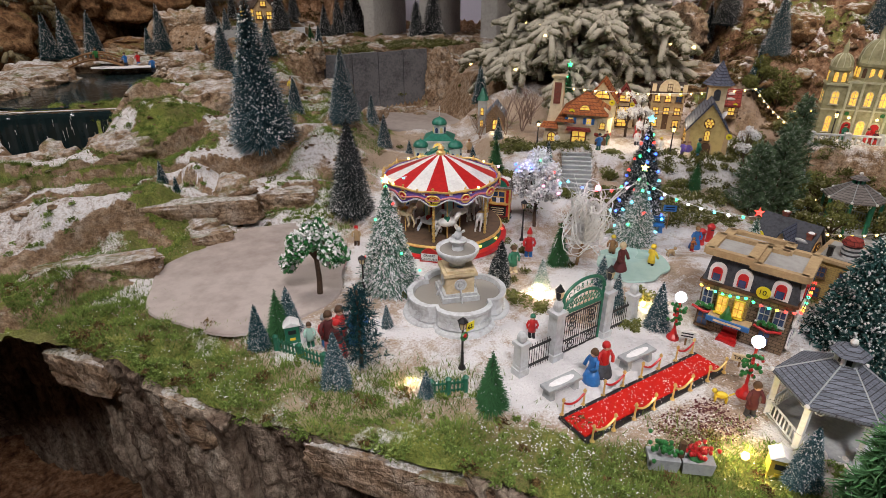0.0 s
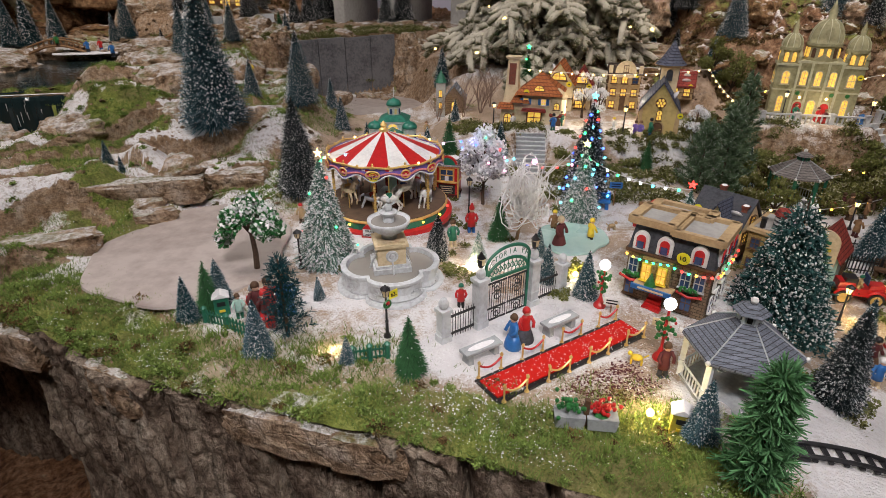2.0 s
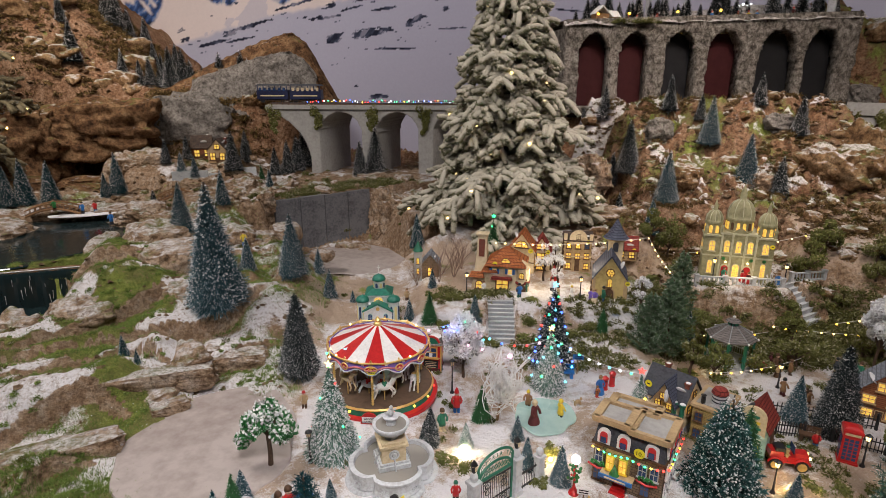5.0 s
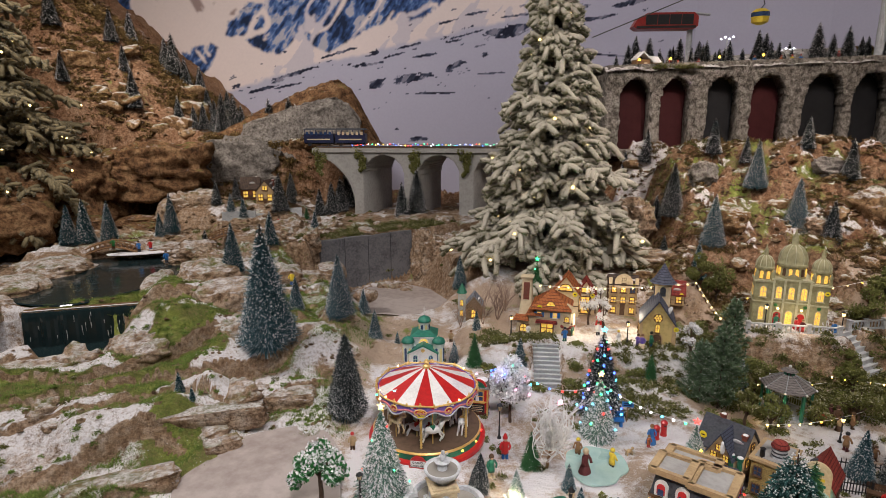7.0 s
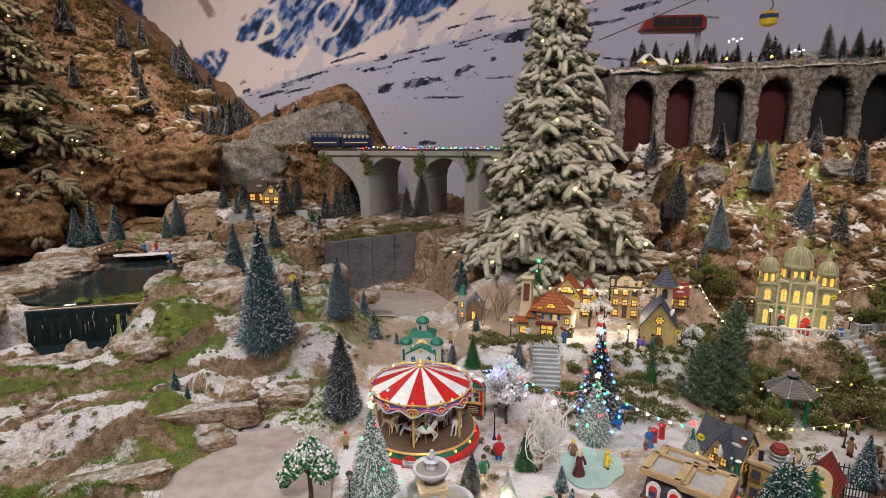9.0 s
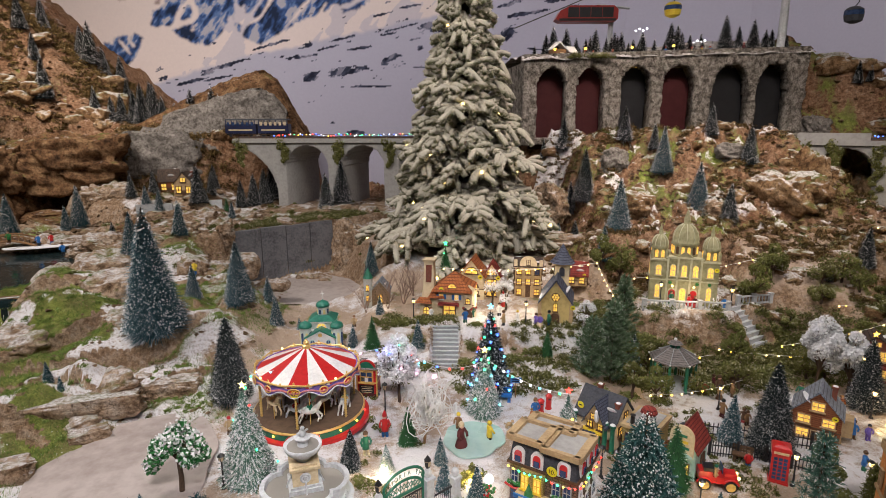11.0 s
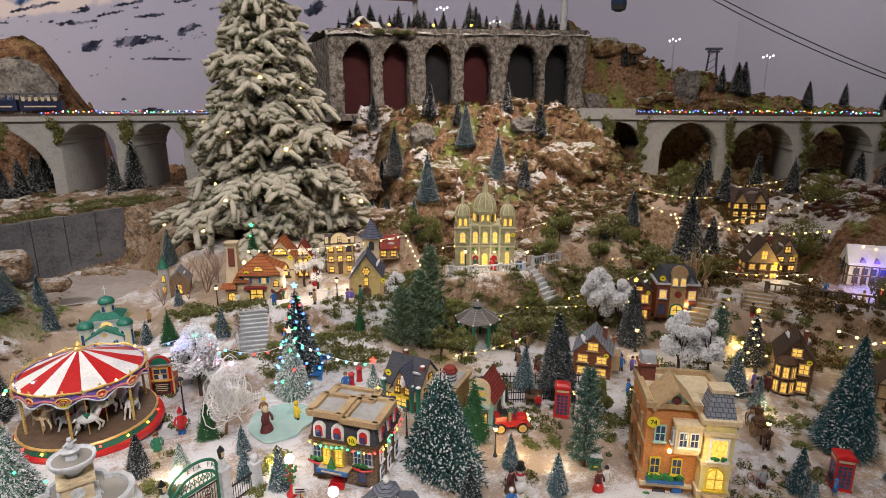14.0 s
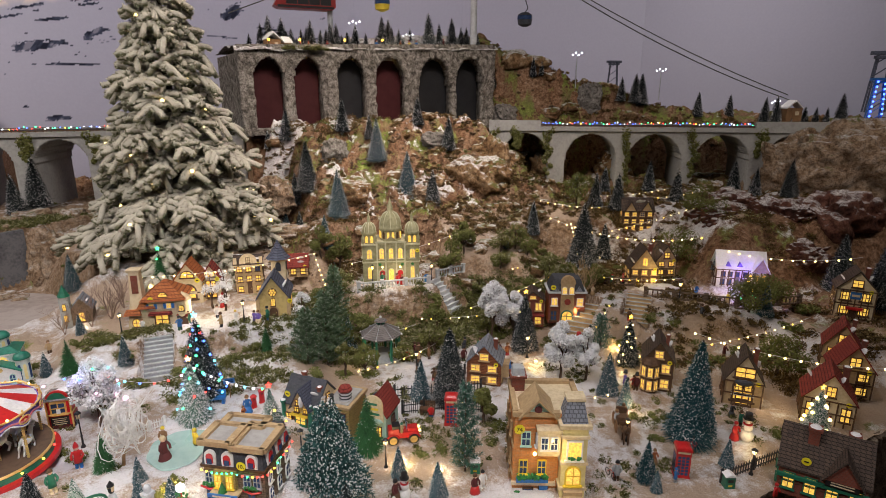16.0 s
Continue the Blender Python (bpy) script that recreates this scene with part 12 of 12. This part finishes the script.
    part("cabin", Shape().add(vs, [tuple(range(n)), tuple(range(2 * n - 1, n - 1, -1))] + [(k, n + k, n + (k + 1) % n, (k + 1) % n) for k in range(n)]), "car_red", root)
    for k in range(4):
        part("window", Shape().box(-0.13 + 0.105 * k, -0.0715, 0.075, 0.100, 0.004, 0.085), "black", root)
    part("skirt", Shape().box(0, -0.0715, 0.012, 0.52, 0.004, 0.02), "black", root)
    part("support_post", Shape().bar((0.24, 0.02, -0.52), (0.24, 0.02, 0.05), 0.026, n=10), "pale_grey", root)
    part("roof_rail", Shape().bar((0.1, 0, 0.15), (0.40, 0, 0.12), 0.012, n=6), "grey", root)


cable_car()


def pylon(x, y, z, h, rz, material="slate_blue", lit=False, label="dark lattice pylon of the chair lift"):
    root = thing("pylon", x, y, z, rz, label, "pylon", "lift pylons")
    for s in (-1, 1):
        part("leg", Shape().bar((s * h * 0.16, 0, 0), (s * h * 0.09, 0, h), h * 0.016, n=5).bar((s * h * 0.16, h * 0.1, 0), (s * h * 0.09, h * 0.06, h), h * 0.016, n=5), material, root)
    for k in range(5):
        z0, z1 = h * k / 5, h * (k + 1) / 5
        part("brace", Shape().bar((-h * 0.15, 0, z0), (h * 0.12, 0, z1), h * 0.01, n=4), material, root)
    part("head", Shape().box(0, 0, h, h * 0.42, h * 0.12, h * 0.06).box(0, 0, h * 0.93, h * 0.3, h * 0.1, h * 0.05), material, root)
    if lit:
        for k in range(18):
            part("bulb", Shape().ball(h * 0.14 * (1 - 0.5 * k / 18) * (-1) ** k, -0.02, h * k / 18, 0.009, 6), "bulb_blue", root)
        for k in range(4):
            part("lamp", Shape().ball(h * 0.2 + 0.03 * k, -0.02, h * 0.5, 0.011, 6), "white_bulb", root)


pylon(4.02, 3.22, 0.88, 0.28, -30)
pylon(5.68, 2.02, 0.68, 0.34, -40, "blue", True, "blue lit lattice tower on the ridge")
pylon(6.3, 2.3, 0.75, 0.5, -40)


def ridge_hut(x, y, z, rz):
    root = thing("ridge_hut", x, y, z, rz, "small brown hut with snowy roof on the far ridge", "hut")
    part("wall_body", Shape().box(0, 0, 0.05, 0.12, 0.1, 0.10), "wood", root)
    part("roof", Shape().slope(0, 0, 0.10, 0.12, 0.1, 0.05, 0.01), "snow", root)
    part("window", Shape().box(0.02, -0.0515, 0.06, 0.03, 0.004, 0.03), "cream", root)
    return root


ridge_hut(5.12, 2.36, 0.70, -30)
for x_, y_, z_, h_ in ((4.567, 2.80, 0.80, 0.13), (4.75, 2.645, 0.72, 0.19), (4.97, 2.48, 0.68, 0.21), (5.04, 2.43, 0.68, 0.22), (5.215, 2.30, 0.64, 0.18), (5.283, 2.25, 0.64, 0.17), (5.346, 2.20, 0.67, 0.14), (5.43, 2.14, 0.65, 0.27)):
    fir(x_, y_, h_, "dark", z_)


def path_lamp(x, y, z):
    root = thing("path_lamp", x, y, z, 0, "tiny amber lamp on a thin post in the snow", "lamp", "amber lamps")
    part("post", Shape().bar((0, 0, -0.02), (0, 0, 0.035), 0.002, n=5), "black", root)
    part("bulb", Shape().ball(0, 0, 0.04, 0.008, 8), "bulb_amber", root)


for x_, y_ in ((1.30, 3.42), (1.50, 3.44), (1.80, 3.44), (2.06, 3.42), (2.30, 3.72)):
    path_lamp(x_, y_, 1.185 + 0.036 * (x_ - 1.1))
point_lamp("plateau_lamp", 1.60, 3.46, 1.25, 0.12, (1.0, 0.72, 0.30))
ridge_hut(1.34, 3.50, 1.165, 10).scale = (0.75, 0.6, 0.75)
ridge_hut(1.43, 3.53, 1.165, -70).scale = (0.55, 0.6, 0.6)

# ---- fairy lights over the village ----
def light_line(a, b, s, n, colours, r, label):
    pts = sag(a, b, s, max(6, n))
    root = thing("light_string", *a, 0, label, "string lights", "strings of lights")
    rel = [(p[0] - a[0], p[1] - a[1], p[2] - a[2]) for p in pts]
    part("cable", Shape().path(rel, 0.0008, 4), "frost_wire", root)
    rnd = random.Random(int(abs(a[0] * 1000)) + n)
    for k in range(n):
        q = rel[min(len(rel) - 1, int((k + 0.5) / n * (len(rel) - 1)))]
        part("bulb", Shape().ball(q[0], q[1], q[2] - 0.003, r, 6), rnd.choice(colours), root)


MIX = ["bulb_red", "bulb_green", "bulb_blue", "bulb_cyan", "bulb_pink", "white_bulb"]
light_line((-0.104, 1.064, 0.222), (-0.13, 1.34, 0.155), 0.0, 3, ["bulb_green", "warm"], 0.0035, "string of coloured lights from the snowy fir")
light_line((-0.13, 1.26, 0.17), (0.24, 1.44, 0.16), 0.0, 8, MIX, 0.0035, "string of coloured lights over the carousel")
light_line((0.26, 1.44, 0.165), (0.52, 1.40, 0.12), 0.05, 7, MIX, 0.0038, "string of coloured lights towards the lit fir")
light_line((0.52, 1.40, 0.12), (0.69, 1.15, 0.125), 0.02, 9, MIX, 0.0038, "string of coloured lights to the cottage fir")
light_line((0.42, 2.02, 0.245), (1.10, 2.05, 0.235), 0.02, 18, ["warm"], 0.0038, "string of warm white lights behind the toy town")
light_line((1.10, 2.05, 0.235), (1.04, 1.70, 0.19), 0.01, 7, ["warm"], 0.0038, "string of warm white lights down to the conifers")
light_line((2.35, 1.95, 0.28), (2.85, 1.35, 0.25), 0.06, 18, ["warm", "warm", "bulb_amber"], 0.0045, "string of warm lights over the eastern terrace")
light_line((2.85, 1.25, 0.20), (3.2, 0.85, 0.22), 0.03, 12, ["warm"], 0.0045, "string of warm lights to the tudor house")
light_line((2.10, 0.85, 0.10), (2.55, 0.35, 0.07), 0.04, 14, ["warm"], 0.0045, "string of warm lights over the cottages")
light_line((2.45, 1.90, 0.25), (2.35, 1.72, 0.12), 0.0, 8, ["warm"], 0.0045, "string of warm lights on the dark fir")


def lit_fir(x, y, h, r, n, colours, seed, star="", rr=0.0035):
    """Bulbs and a star that hang on a fir."""
    rnd = random.Random(seed)
    root = thing("fir_lights", x, y, gz(x, y), 0, "coloured bulbs hung on a bottle-brush fir", "string lights", "lights on firs")
    for k in range(n):
        u = (k + 0.5) / n * 0.92
        a = k * 2.4 + rnd.random()
        q = r * (1 - u) * 1.02 + 0.004
        part("bulb", Shape().ball(q * math.cos(a), q * math.sin(a), h * (0.06 + 0.9 * u), rr, 6), rnd.choice(colours), root)
    if star:
        s = Shape()
        for k in range(5):
            t, t0, t1 = math.pi / 2 + 2 * math.pi * k / 5, math.pi / 2 + 2 * math.pi * (k - 0.5) / 5, math.pi / 2 + 2 * math.pi * (k + 0.5) / 5
            R, q = 0.011, 0.0045
            s.add([(0, -0.003, 0), (q * math.cos(t0), 0, q * math.sin(t0)), (R * math.cos(t), 0, R * math.sin(t)), (q * math.cos(t1), 0, q * math.sin(t1)), (0, 0.003, 0)], [(0, 1, 2), (0, 2, 3), (4, 2, 1), (4, 3, 2)])
        part("star", s.turned(-20, 0, 0, h + 0.006), star, root, "glowing star")


lit_fir(0.541, 1.467, 0.282, 0.068, 40, ["bulb_blue", "bulb_blue", "bulb_blue", "bulb_cyan", "bulb_green", "bulb_red"], 1, "bulb_cyan", 0.0040)
point_lamp("blue_fir_lamp", 0.505, 1.400, 0.20, 0.06, (0.12, 0.25, 1.0))
lit_fir(0.503, 1.358, 0.190, 0.055, 15, ["bulb_green", "bulb_green", "bulb_cyan", "bulb_red"], 2, "warm")
lit_fir(-0.103, 1.064, 0.230, 0.064, 6, ["bulb_green", "bulb_red"], 3, "warm", 0.0028)
lit_fir(0.682, 1.141, 0.148, 0.043, 4, ["bulb_amber", "bulb_red"], 4, "bulb_red")
lit_fir(2.001, 1.055, 0.191, 0.046, 16, ["warm"], 5, "bulb_amber", 0.004)
lit_fir(2.133, 0.433, 0.163, 0.047, 16, ["warm"], 6, "bulb_amber", 0.0055)
lit_fir(1.735, 1.354, 0.245, 0.05, 2, ["warm"], 7, "bulb_amber")
fir(0.497, 2.30, 0.16, "green", 0.11)
lit_fir(0.497, 2.30, 0.20, 0.03, 5, ["bulb_green"], 8, "bulb_green")
fir(2.80, 1.10, 0.11, "green")
lit_fir(2.80, 1.10, 0.115, 0.032, 12, ["bulb_green", "bulb_red", "bulb_amber"], 9, "bulb_amber", 0.005)

# ---- toy railway on the snow at the front ----
def toy_track(pts, gauge=0.024):
    root = thing("toy_railway_track", pts[0][0], pts[0][1], gz(*pts[0]), 0, "black plastic toy railway track half sunk in snow", "railway track")
    x0, y0, z0 = root.matrix_basis.translation
    fine = []
    for (xa, ya), (xb, yb) in zip(pts[:-1], pts[1:]):
        fine += [(xa + (xb - xa) * q / 8, ya + (yb - ya) * q / 8) for q in range(8)]
    fine.append(pts[-1])
    rel = [(x - x0, y - y0, gz(x, y) - z0 + 0.007) for x, y in fine]
    d = Vector((pts[-1][0] - pts[0][0], pts[-1][1] - pts[0][1], 0)).normalized()
    side = Vector((-d.y, d.x, 0)) * (gauge / 2)
    for sg in (-1, 1):
        part("rail", Shape().path([(a + sg * side.x, b + sg * side.y, c) for a, b, c in rel], 0.0034, 6), "black", root)
    L = (Vector(rel[-1]) - Vector(rel[0])).length
    n = int(L / 0.019)
    for k in range(n):
        q = (k + 0.5) / n * (len(rel) - 1)
        i = min(len(rel) - 2, int(q))
        p = Vector(rel[i]).lerp(Vector(rel[i + 1]), q - i)
        part("sleeper", Shape().box(p.x, p.y, p.z - 0.003, 0.006, gauge + 0.010, 0.003, math.degrees(math.atan2(d.y, d.x))), "black", root)


toy_track([(0.570, 0.528), (0.600, 0.522), (0.741, 0.505), (0.87, 0.482), (1.05, 0.442), (1.25, 0.395)])

# ---- women in long dresses by the round tree ----
for x_, y_, h_, c_, l_, hat_ in ((-0.190, 0.848, 0.078, "maroon", "pink_cloth", ""), (-0.172, 0.860, 0.080, "red", "maroon", "brown"), (-0.142, 0.866, 0.082, "blue", "blue", "brown"), (-0.226, 0.853, 0.050, "mint", "green", "")):
    figurine(x_, y_, h_, c_, l_, hat_, "standing", 20, "painted plaster figurine in a long %s dress" % c_, gz(x_, y_))

# ---- warm point lights: seven bulbs in the snow, the rest added without fittings ----
SPOTS = [(0.205, 1.030, 0.018, 0.20, "warm"), (0.405, 0.985, 0.02, 0.14, "amber"), (0.420, 0.590, 0.020, 0.30, "amber"), (0.985, 0.935, -0.07, 0.16, "amber"), (1.06, 0.84, -0.065, 0.10, "warm"), (1.69, 1.22, -0.06, 0.16, "amber"), (2.02, 1.12, -0.05, 0.14, "amber"),
         (0.60, 1.90, 0.15, 0.28, "warm"), (0.80, 1.92, 0.16, 0.28, "warm"), (1.40, 1.84, 0.16, 0.16, "warm"), (2.75, 1.16, 0.11, 0.25, "warm"), (2.50, 1.36, 0.11, 0.16, "amber"), (-0.045, 0.745, 0.015, 0.05, "amber"), (1.245, 0.585, 0.045, 0.10, "amber"), (1.90, 0.48, -0.05, 0.08, "amber"), (2.15, 0.58, -0.03, 0.10, "amber"), (0.20, 2.05, 0.09, 0.08, "amber"), (3.1, 2.35, 0.34, 0.4, "amber"), (-1.2, 3.95, 0.36, 0.25, "amber"), (2.05, 1.40, 0.0, 0.12, "amber"), (3.30, 3.14, 0.40, 0.14, "amber"), (3.68, 2.88, 0.40, 0.14, "amber"), (4.04, 2.58, 0.40, 0.12, "amber"), (2.32, 1.58, 0.10, 0.12, "amber"), (1.92, 1.00, -0.05, 0.10, "amber"), (1.10, 1.50, -0.03, 0.08, "amber"), (2.45, 0.75, 0.0, 0.14, "amber"), (2.62, 1.62, 0.22, 0.2, "amber"), (1.75, 0.80, -0.05, 0.12, "warm"), (4.35, 2.15, 0.62, 0.35, "amber"), (2.95, 0.95, 0.14, 0.2, "warm"), (2.20, 0.90, 0.0, 0.12, "amber")]
for k_, (x_, y_, z_, p_, c_) in enumerate(SPOTS):
    point_lamp("warm_glow_lamp", x_, y_, z_, p_ * 1.35, (1.0, 0.72, 0.30) if c_ == "amber" else (1.0, 0.80, 0.50))
    if k_ < 7:
        ob = solid("lamp_bulb", Shape().ball(x_, y_, z_ - 0.012, 0.006, 8), "warm", "small warm bulb half sunk in the snow", "lamp", "bulbs in the snow")
point_lamp("inn_lamp", 2.815, 1.125, 0.10, 0.8, (0.09, 0.06, 1.0))


# ---- vines on the piers of the viaducts ----
def vine(ox, oy, ang, u, drop, seed):
    """Leaves that hang down the face of a viaduct at u along it."""
    c, s = math.cos(radians(ang)), math.sin(radians(ang))
    root = thing("hanging_vine", ox + u * c + 0.012 * s, oy + u * s - 0.012 * c, 0.665, ang, "green and frosted vine hanging on the viaduct", "vine", "vines on the viaducts")
    rnd = random.Random(seed)
    cl = [(rnd.uniform(-0.035, 0.035) * (1 - 0.5 * q), 0, -drop * q, 0.030 * (1.1 - 0.6 * q)) for q in [k / 11 for k in range(12)]]
    v, t = leaf_cloud(900, cl, 0.008, seed)
    v[:, 1] = np.minimum(v[:, 1] * 0.5, 0.004)
    tagged(new("leaves", array_mesh("leaves", v, quads(900), "scrub_green", (("tip", t),))), kind="stuff").parent = root
    part("stem", Shape().path([(a, -0.002, b) for a, _, b, _ in cl], 0.003, 4, 0.4), "trunk", root)


for k_, (u_, d_) in enumerate(((0.06, 0.16), (0.36, 0.13), (0.74, 0.14), (1.10, 0.16), (1.46, 0.14))):
    vine(-0.80, 4.03, -10, u_, d_, 200 + k_)
for k_, (u_, d_) in enumerate(((0.04, 0.40), (0.20, 0.12), (0.42, 0.30), (0.95, 0.36), (1.40, 0.30), (1.82, 0.16))):
    vine(2.72, 3.09, -37.1, u_, d_, 220 + k_)


# ---- warm strings laid over the bushes of the eastern terraces ----
for k_, (xa_, ya_, xb_, yb_, n_) in enumerate(((1.45, 1.70, 1.95, 1.60, 12), (1.05, 1.42, 1.40, 1.48, 9), (2.05, 1.62, 2.55, 1.75, 14), (1.85, 1.16, 2.10, 1.24, 8), (2.30, 0.95, 2.75, 0.80, 12), (2.65, 1.85, 3.15, 1.60, 14), (1.30, 2.12, 1.85, 2.05, 10), (2.90, 2.20, 3.40, 2.05, 12), (1.50, 0.95, 1.75, 0.85, 6), (1.10, 1.72, 1.40, 1.66, 7), (1.70, 1.70, 2.20, 1.66, 12), (2.25, 1.50, 2.60, 1.30, 10), (2.40, 2.10, 2.75, 1.95, 9), (2.00, 1.80, 2.35, 1.90, 9), (3.00, 2.05, 3.35, 1.80, 9))):
    za_, zb_ = gz(xa_, ya_) + 0.055, gz(xb_, yb_) + 0.055
    light_line((xa_, ya_, za_), (xb_, yb_, zb_), 0.015, n_, ["warm", "warm", "bulb_amber"], 0.0036, "string of warm lights laid over the bushes")

# ---- bushy trees on the planted slope, bulbs hung among them ----
LEAFY = random.Random(77)
for k_ in range(60):
    x_, y_ = LEAFY.uniform(1.02, 2.30), LEAFY.uniform(1.46, 1.93)
    if not bool(clear(np.array([x_]), np.array([y_]))[0]) or y_ > 1.80 and 1.2 < x_ < 1.75 or (x_ - 2.0) ** 2 + (y_ - 1.5) ** 2 < 0.02:
        continue
    clump_tree(x_, y_, LEAFY.uniform(0.06, 0.14), LEAFY.uniform(0.035, 0.07), 300 + k_, "scrub_green" if k_ % 3 else "bush_blade", 0.0040, "bushy olive tree with a little frost", 1300, puffs=6, kind="leafy_bush_tree")

# ---- more small figures of the streets ----
COATS = ["red", "blue", "green", "brown", "maroon", "tan", "purple", "dark_grey", "wood"]
for k_, (x_, y_) in enumerate([(1.278, 1.494), (1.327, 1.527), (1.254, 1.354), (1.296, 1.312), (1.528, 1.474), (1.569, 1.424), (1.595, 1.184), (1.468, 1.058), (1.833, 0.899), (1.886, 0.917), (1.954, 1.211), (1.378, 0.885), (2.111, 1.16), (2.399, 1.042), (0.827, 1.80), (0.778, 1.80), (0.52, 1.85), (0.66, 1.82), (1.75, 0.569), (2.392, 0.917)]):
    c_ = COATS[k_ * 4 % 9]
    figurine(x_, y_, 0.052 + 0.006 * (k_ % 3), c_, COATS[(k_ * 5 + 3) % 9], "brown" if k_ % 2 else "black", "standing", k_ * 57 % 360, "small painted plaster figurine in a %s coat on the street" % c_.replace("_", " "), gz(x_, y_))


# ---- booth beside the carousel ----
def ticket_booth(x, y, rz):
    H = House("ticket_booth", "red ticket booth with gold trim and dark sign board", x, y, rz, 0.066, 0.05, gz(x, y) - 0.002)
    r = H.root
    H.block("wall_body", "red", 0.062, 0.046, 0.088)
    H.band(0.0, 0.008, "maroon", 0.002, 0.062, 0.046)
    H.band(0.044, 0.003, "gold", 0.002, 0.062, 0.046)
    H.band(0.086, 0.004, "gold", 0.003, 0.062, 0.046)
    part("arched_gable", Shape().arch(0, -0.021, 0.088, 0.062, 0.031, 0.006, 12), "red", r)
    part("gable_face", Shape().arch(0, -0.0248, 0.090, 0.048, 0.024, 0.002, 12), "green", r)
    part("roof", Shape().box(0, 0.002, 0.098, 0.084, 0.062, 0.016, top=0.62), "slate_roof_grey", r)
    H.win("f", 0, 0.050, 0.034, 0.030, out=-0.001, frame="gold", lit=False)
    part("clerk_plaque", Shape().box(0, -0.0265, 0.056, 0.010, 0.003, 0.014), "cold_white", r)
    sg = part("sign_board", Shape().box(0, -0.0255, 0.024, 0.046, 0.003, 0.026), "black", r, "black board with pale lines")
    for k in range(4):
        part("sign_line", Shape().box(0, -0.0275, 0.033 - 0.006 * k, 0.036 - 0.006 * (k % 2), 0.001, 0.0018), "cream", sg)
    for sx in (-1, 1):
        part("corner_post", Shape().bar((sx * 0.031, -0.023, 0), (sx * 0.031, -0.023, 0.09), 0.0026, n=8), "gold", r)
    part("snow_patch", Shape().ball(0.01, 0.004, 0.107, 0.02, 10, sz=0.18), "snow", r)


ticket_booth(0.165, 1.500, -14)
bench(0.572, 1.424, -15, 0.060, "blue", True, "blue wooden garden bench under the lit fir")


# ---- bare trees behind the square ----
def bare_tree(x, y, h, seed, material, label):
    rnd = random.Random(seed)
    root = thing("bare_tree", x, y, gz(x, y) - 0.004, seed * 31 % 360, label, "tree", "bare twig trees")
    sh = Shape()

    def grow(p, d, length, r, level):
        pts, q = [p], Vector(p)
        for k in range(3):
            d = (d + Vector((rnd.uniform(-0.25, 0.25), rnd.uniform(-0.25, 0.25), rnd.uniform(-0.05, 0.22)))).normalized()
            q = q + d * (length / 3)
            pts.append(tuple(q))
        sh.path(pts, r, 4, 0.5)
        if level:
            for k in range(4 if level > 1 else 3):
                a = rnd.uniform(0, 6.28)
                e = (d + Vector((0.62 * math.cos(a), 0.62 * math.sin(a), 0.25))).normalized()
                grow(pts[1 + k % 3], e, length * rnd.uniform(0.5, 0.75), r * 0.55, level - 1)

    for k in range(3):
        a = 2.1 * k + rnd.random()
        grow((0, 0, 0), Vector((0.28 * math.cos(a), 0.28 * math.sin(a), 1)).normalized(), h * 0.55, h * 0.016, 3)
    tagged(part("branch", sh, material, root), kind="stuff")


for k_, (x_, y_, h_) in enumerate(((0.235, 2.055, 0.15), (0.300, 2.100, 0.17), (0.345, 2.200, 0.16), (0.145, 2.085, 0.11))):
    bare_tree(x_, y_, h_, 5 + k_, "bare_bark", "bare pinkish-brown twig tree beside the little church")
bare_tree(2.130, 1.440, 0.17, 12, "tan", "pale leafless birch beside the stone station")


# ---- cool bulbs in the frosted tree by the carousel ----
FROST = random.Random(3)
ob_ = thing("tree_lights", 0.258, 1.446, gz(0.258, 1.446), 0, "violet and cyan bulbs hung in a frosted tree", "string lights", "lights on firs")
for k_ in range(9):
    a_ = 2.4 * k_
    part("bulb", Shape().ball(0.060 * math.cos(a_), 0.060 * math.sin(a_), FROST.uniform(0.10, 0.20), 0.0035, 6), ("bulb_cyan", "bulb_blue", "bulb_pink")[k_ % 3], ob_)
point_lamp("frost_tree_lamp", 0.215, 1.385, 0.185, 0.07, (0.30, 0.35, 1.0))

# ---- firs and warm bulbs on the plateau above the arcade ----
for x_, y_, h_ in ((1.36, 3.56, 0.16), (1.46, 3.66, 0.20), (1.55, 3.58, 0.17), (1.63, 3.72, 0.22), (1.72, 3.58, 0.18), (1.79, 3.70, 0.20), (1.88, 3.60, 0.17), (1.98, 3.74, 0.20), (2.10, 3.62, 0.18), (2.19, 3.72, 0.22), (2.30, 3.60, 0.17), (2.42, 3.72, 0.21), (2.55, 3.62, 0.19), (2.66, 3.74, 0.20)):
    fir(x_, y_, h_, "dark", max(gz(x_, y_) - 0.004, 1.13))
for x_, y_ in ((1.42, 3.50), (1.58, 3.49), (1.70, 3.50), (1.86, 3.50), (2.04, 3.51), (2.24, 3.50)):
    z_ = max(gz(x_, y_), 1.13)
    solid("plateau_bulb", Shape().lathe([(0.010, 0), (0.012, 0.010), (0.017, 0.022), (0.012, 0.036), (0.001, 0.040)], 10, x_, y_, z_), "bulb_amber", "amber globe lamp standing on the snowy plateau", "lamp", "plateau lamps")
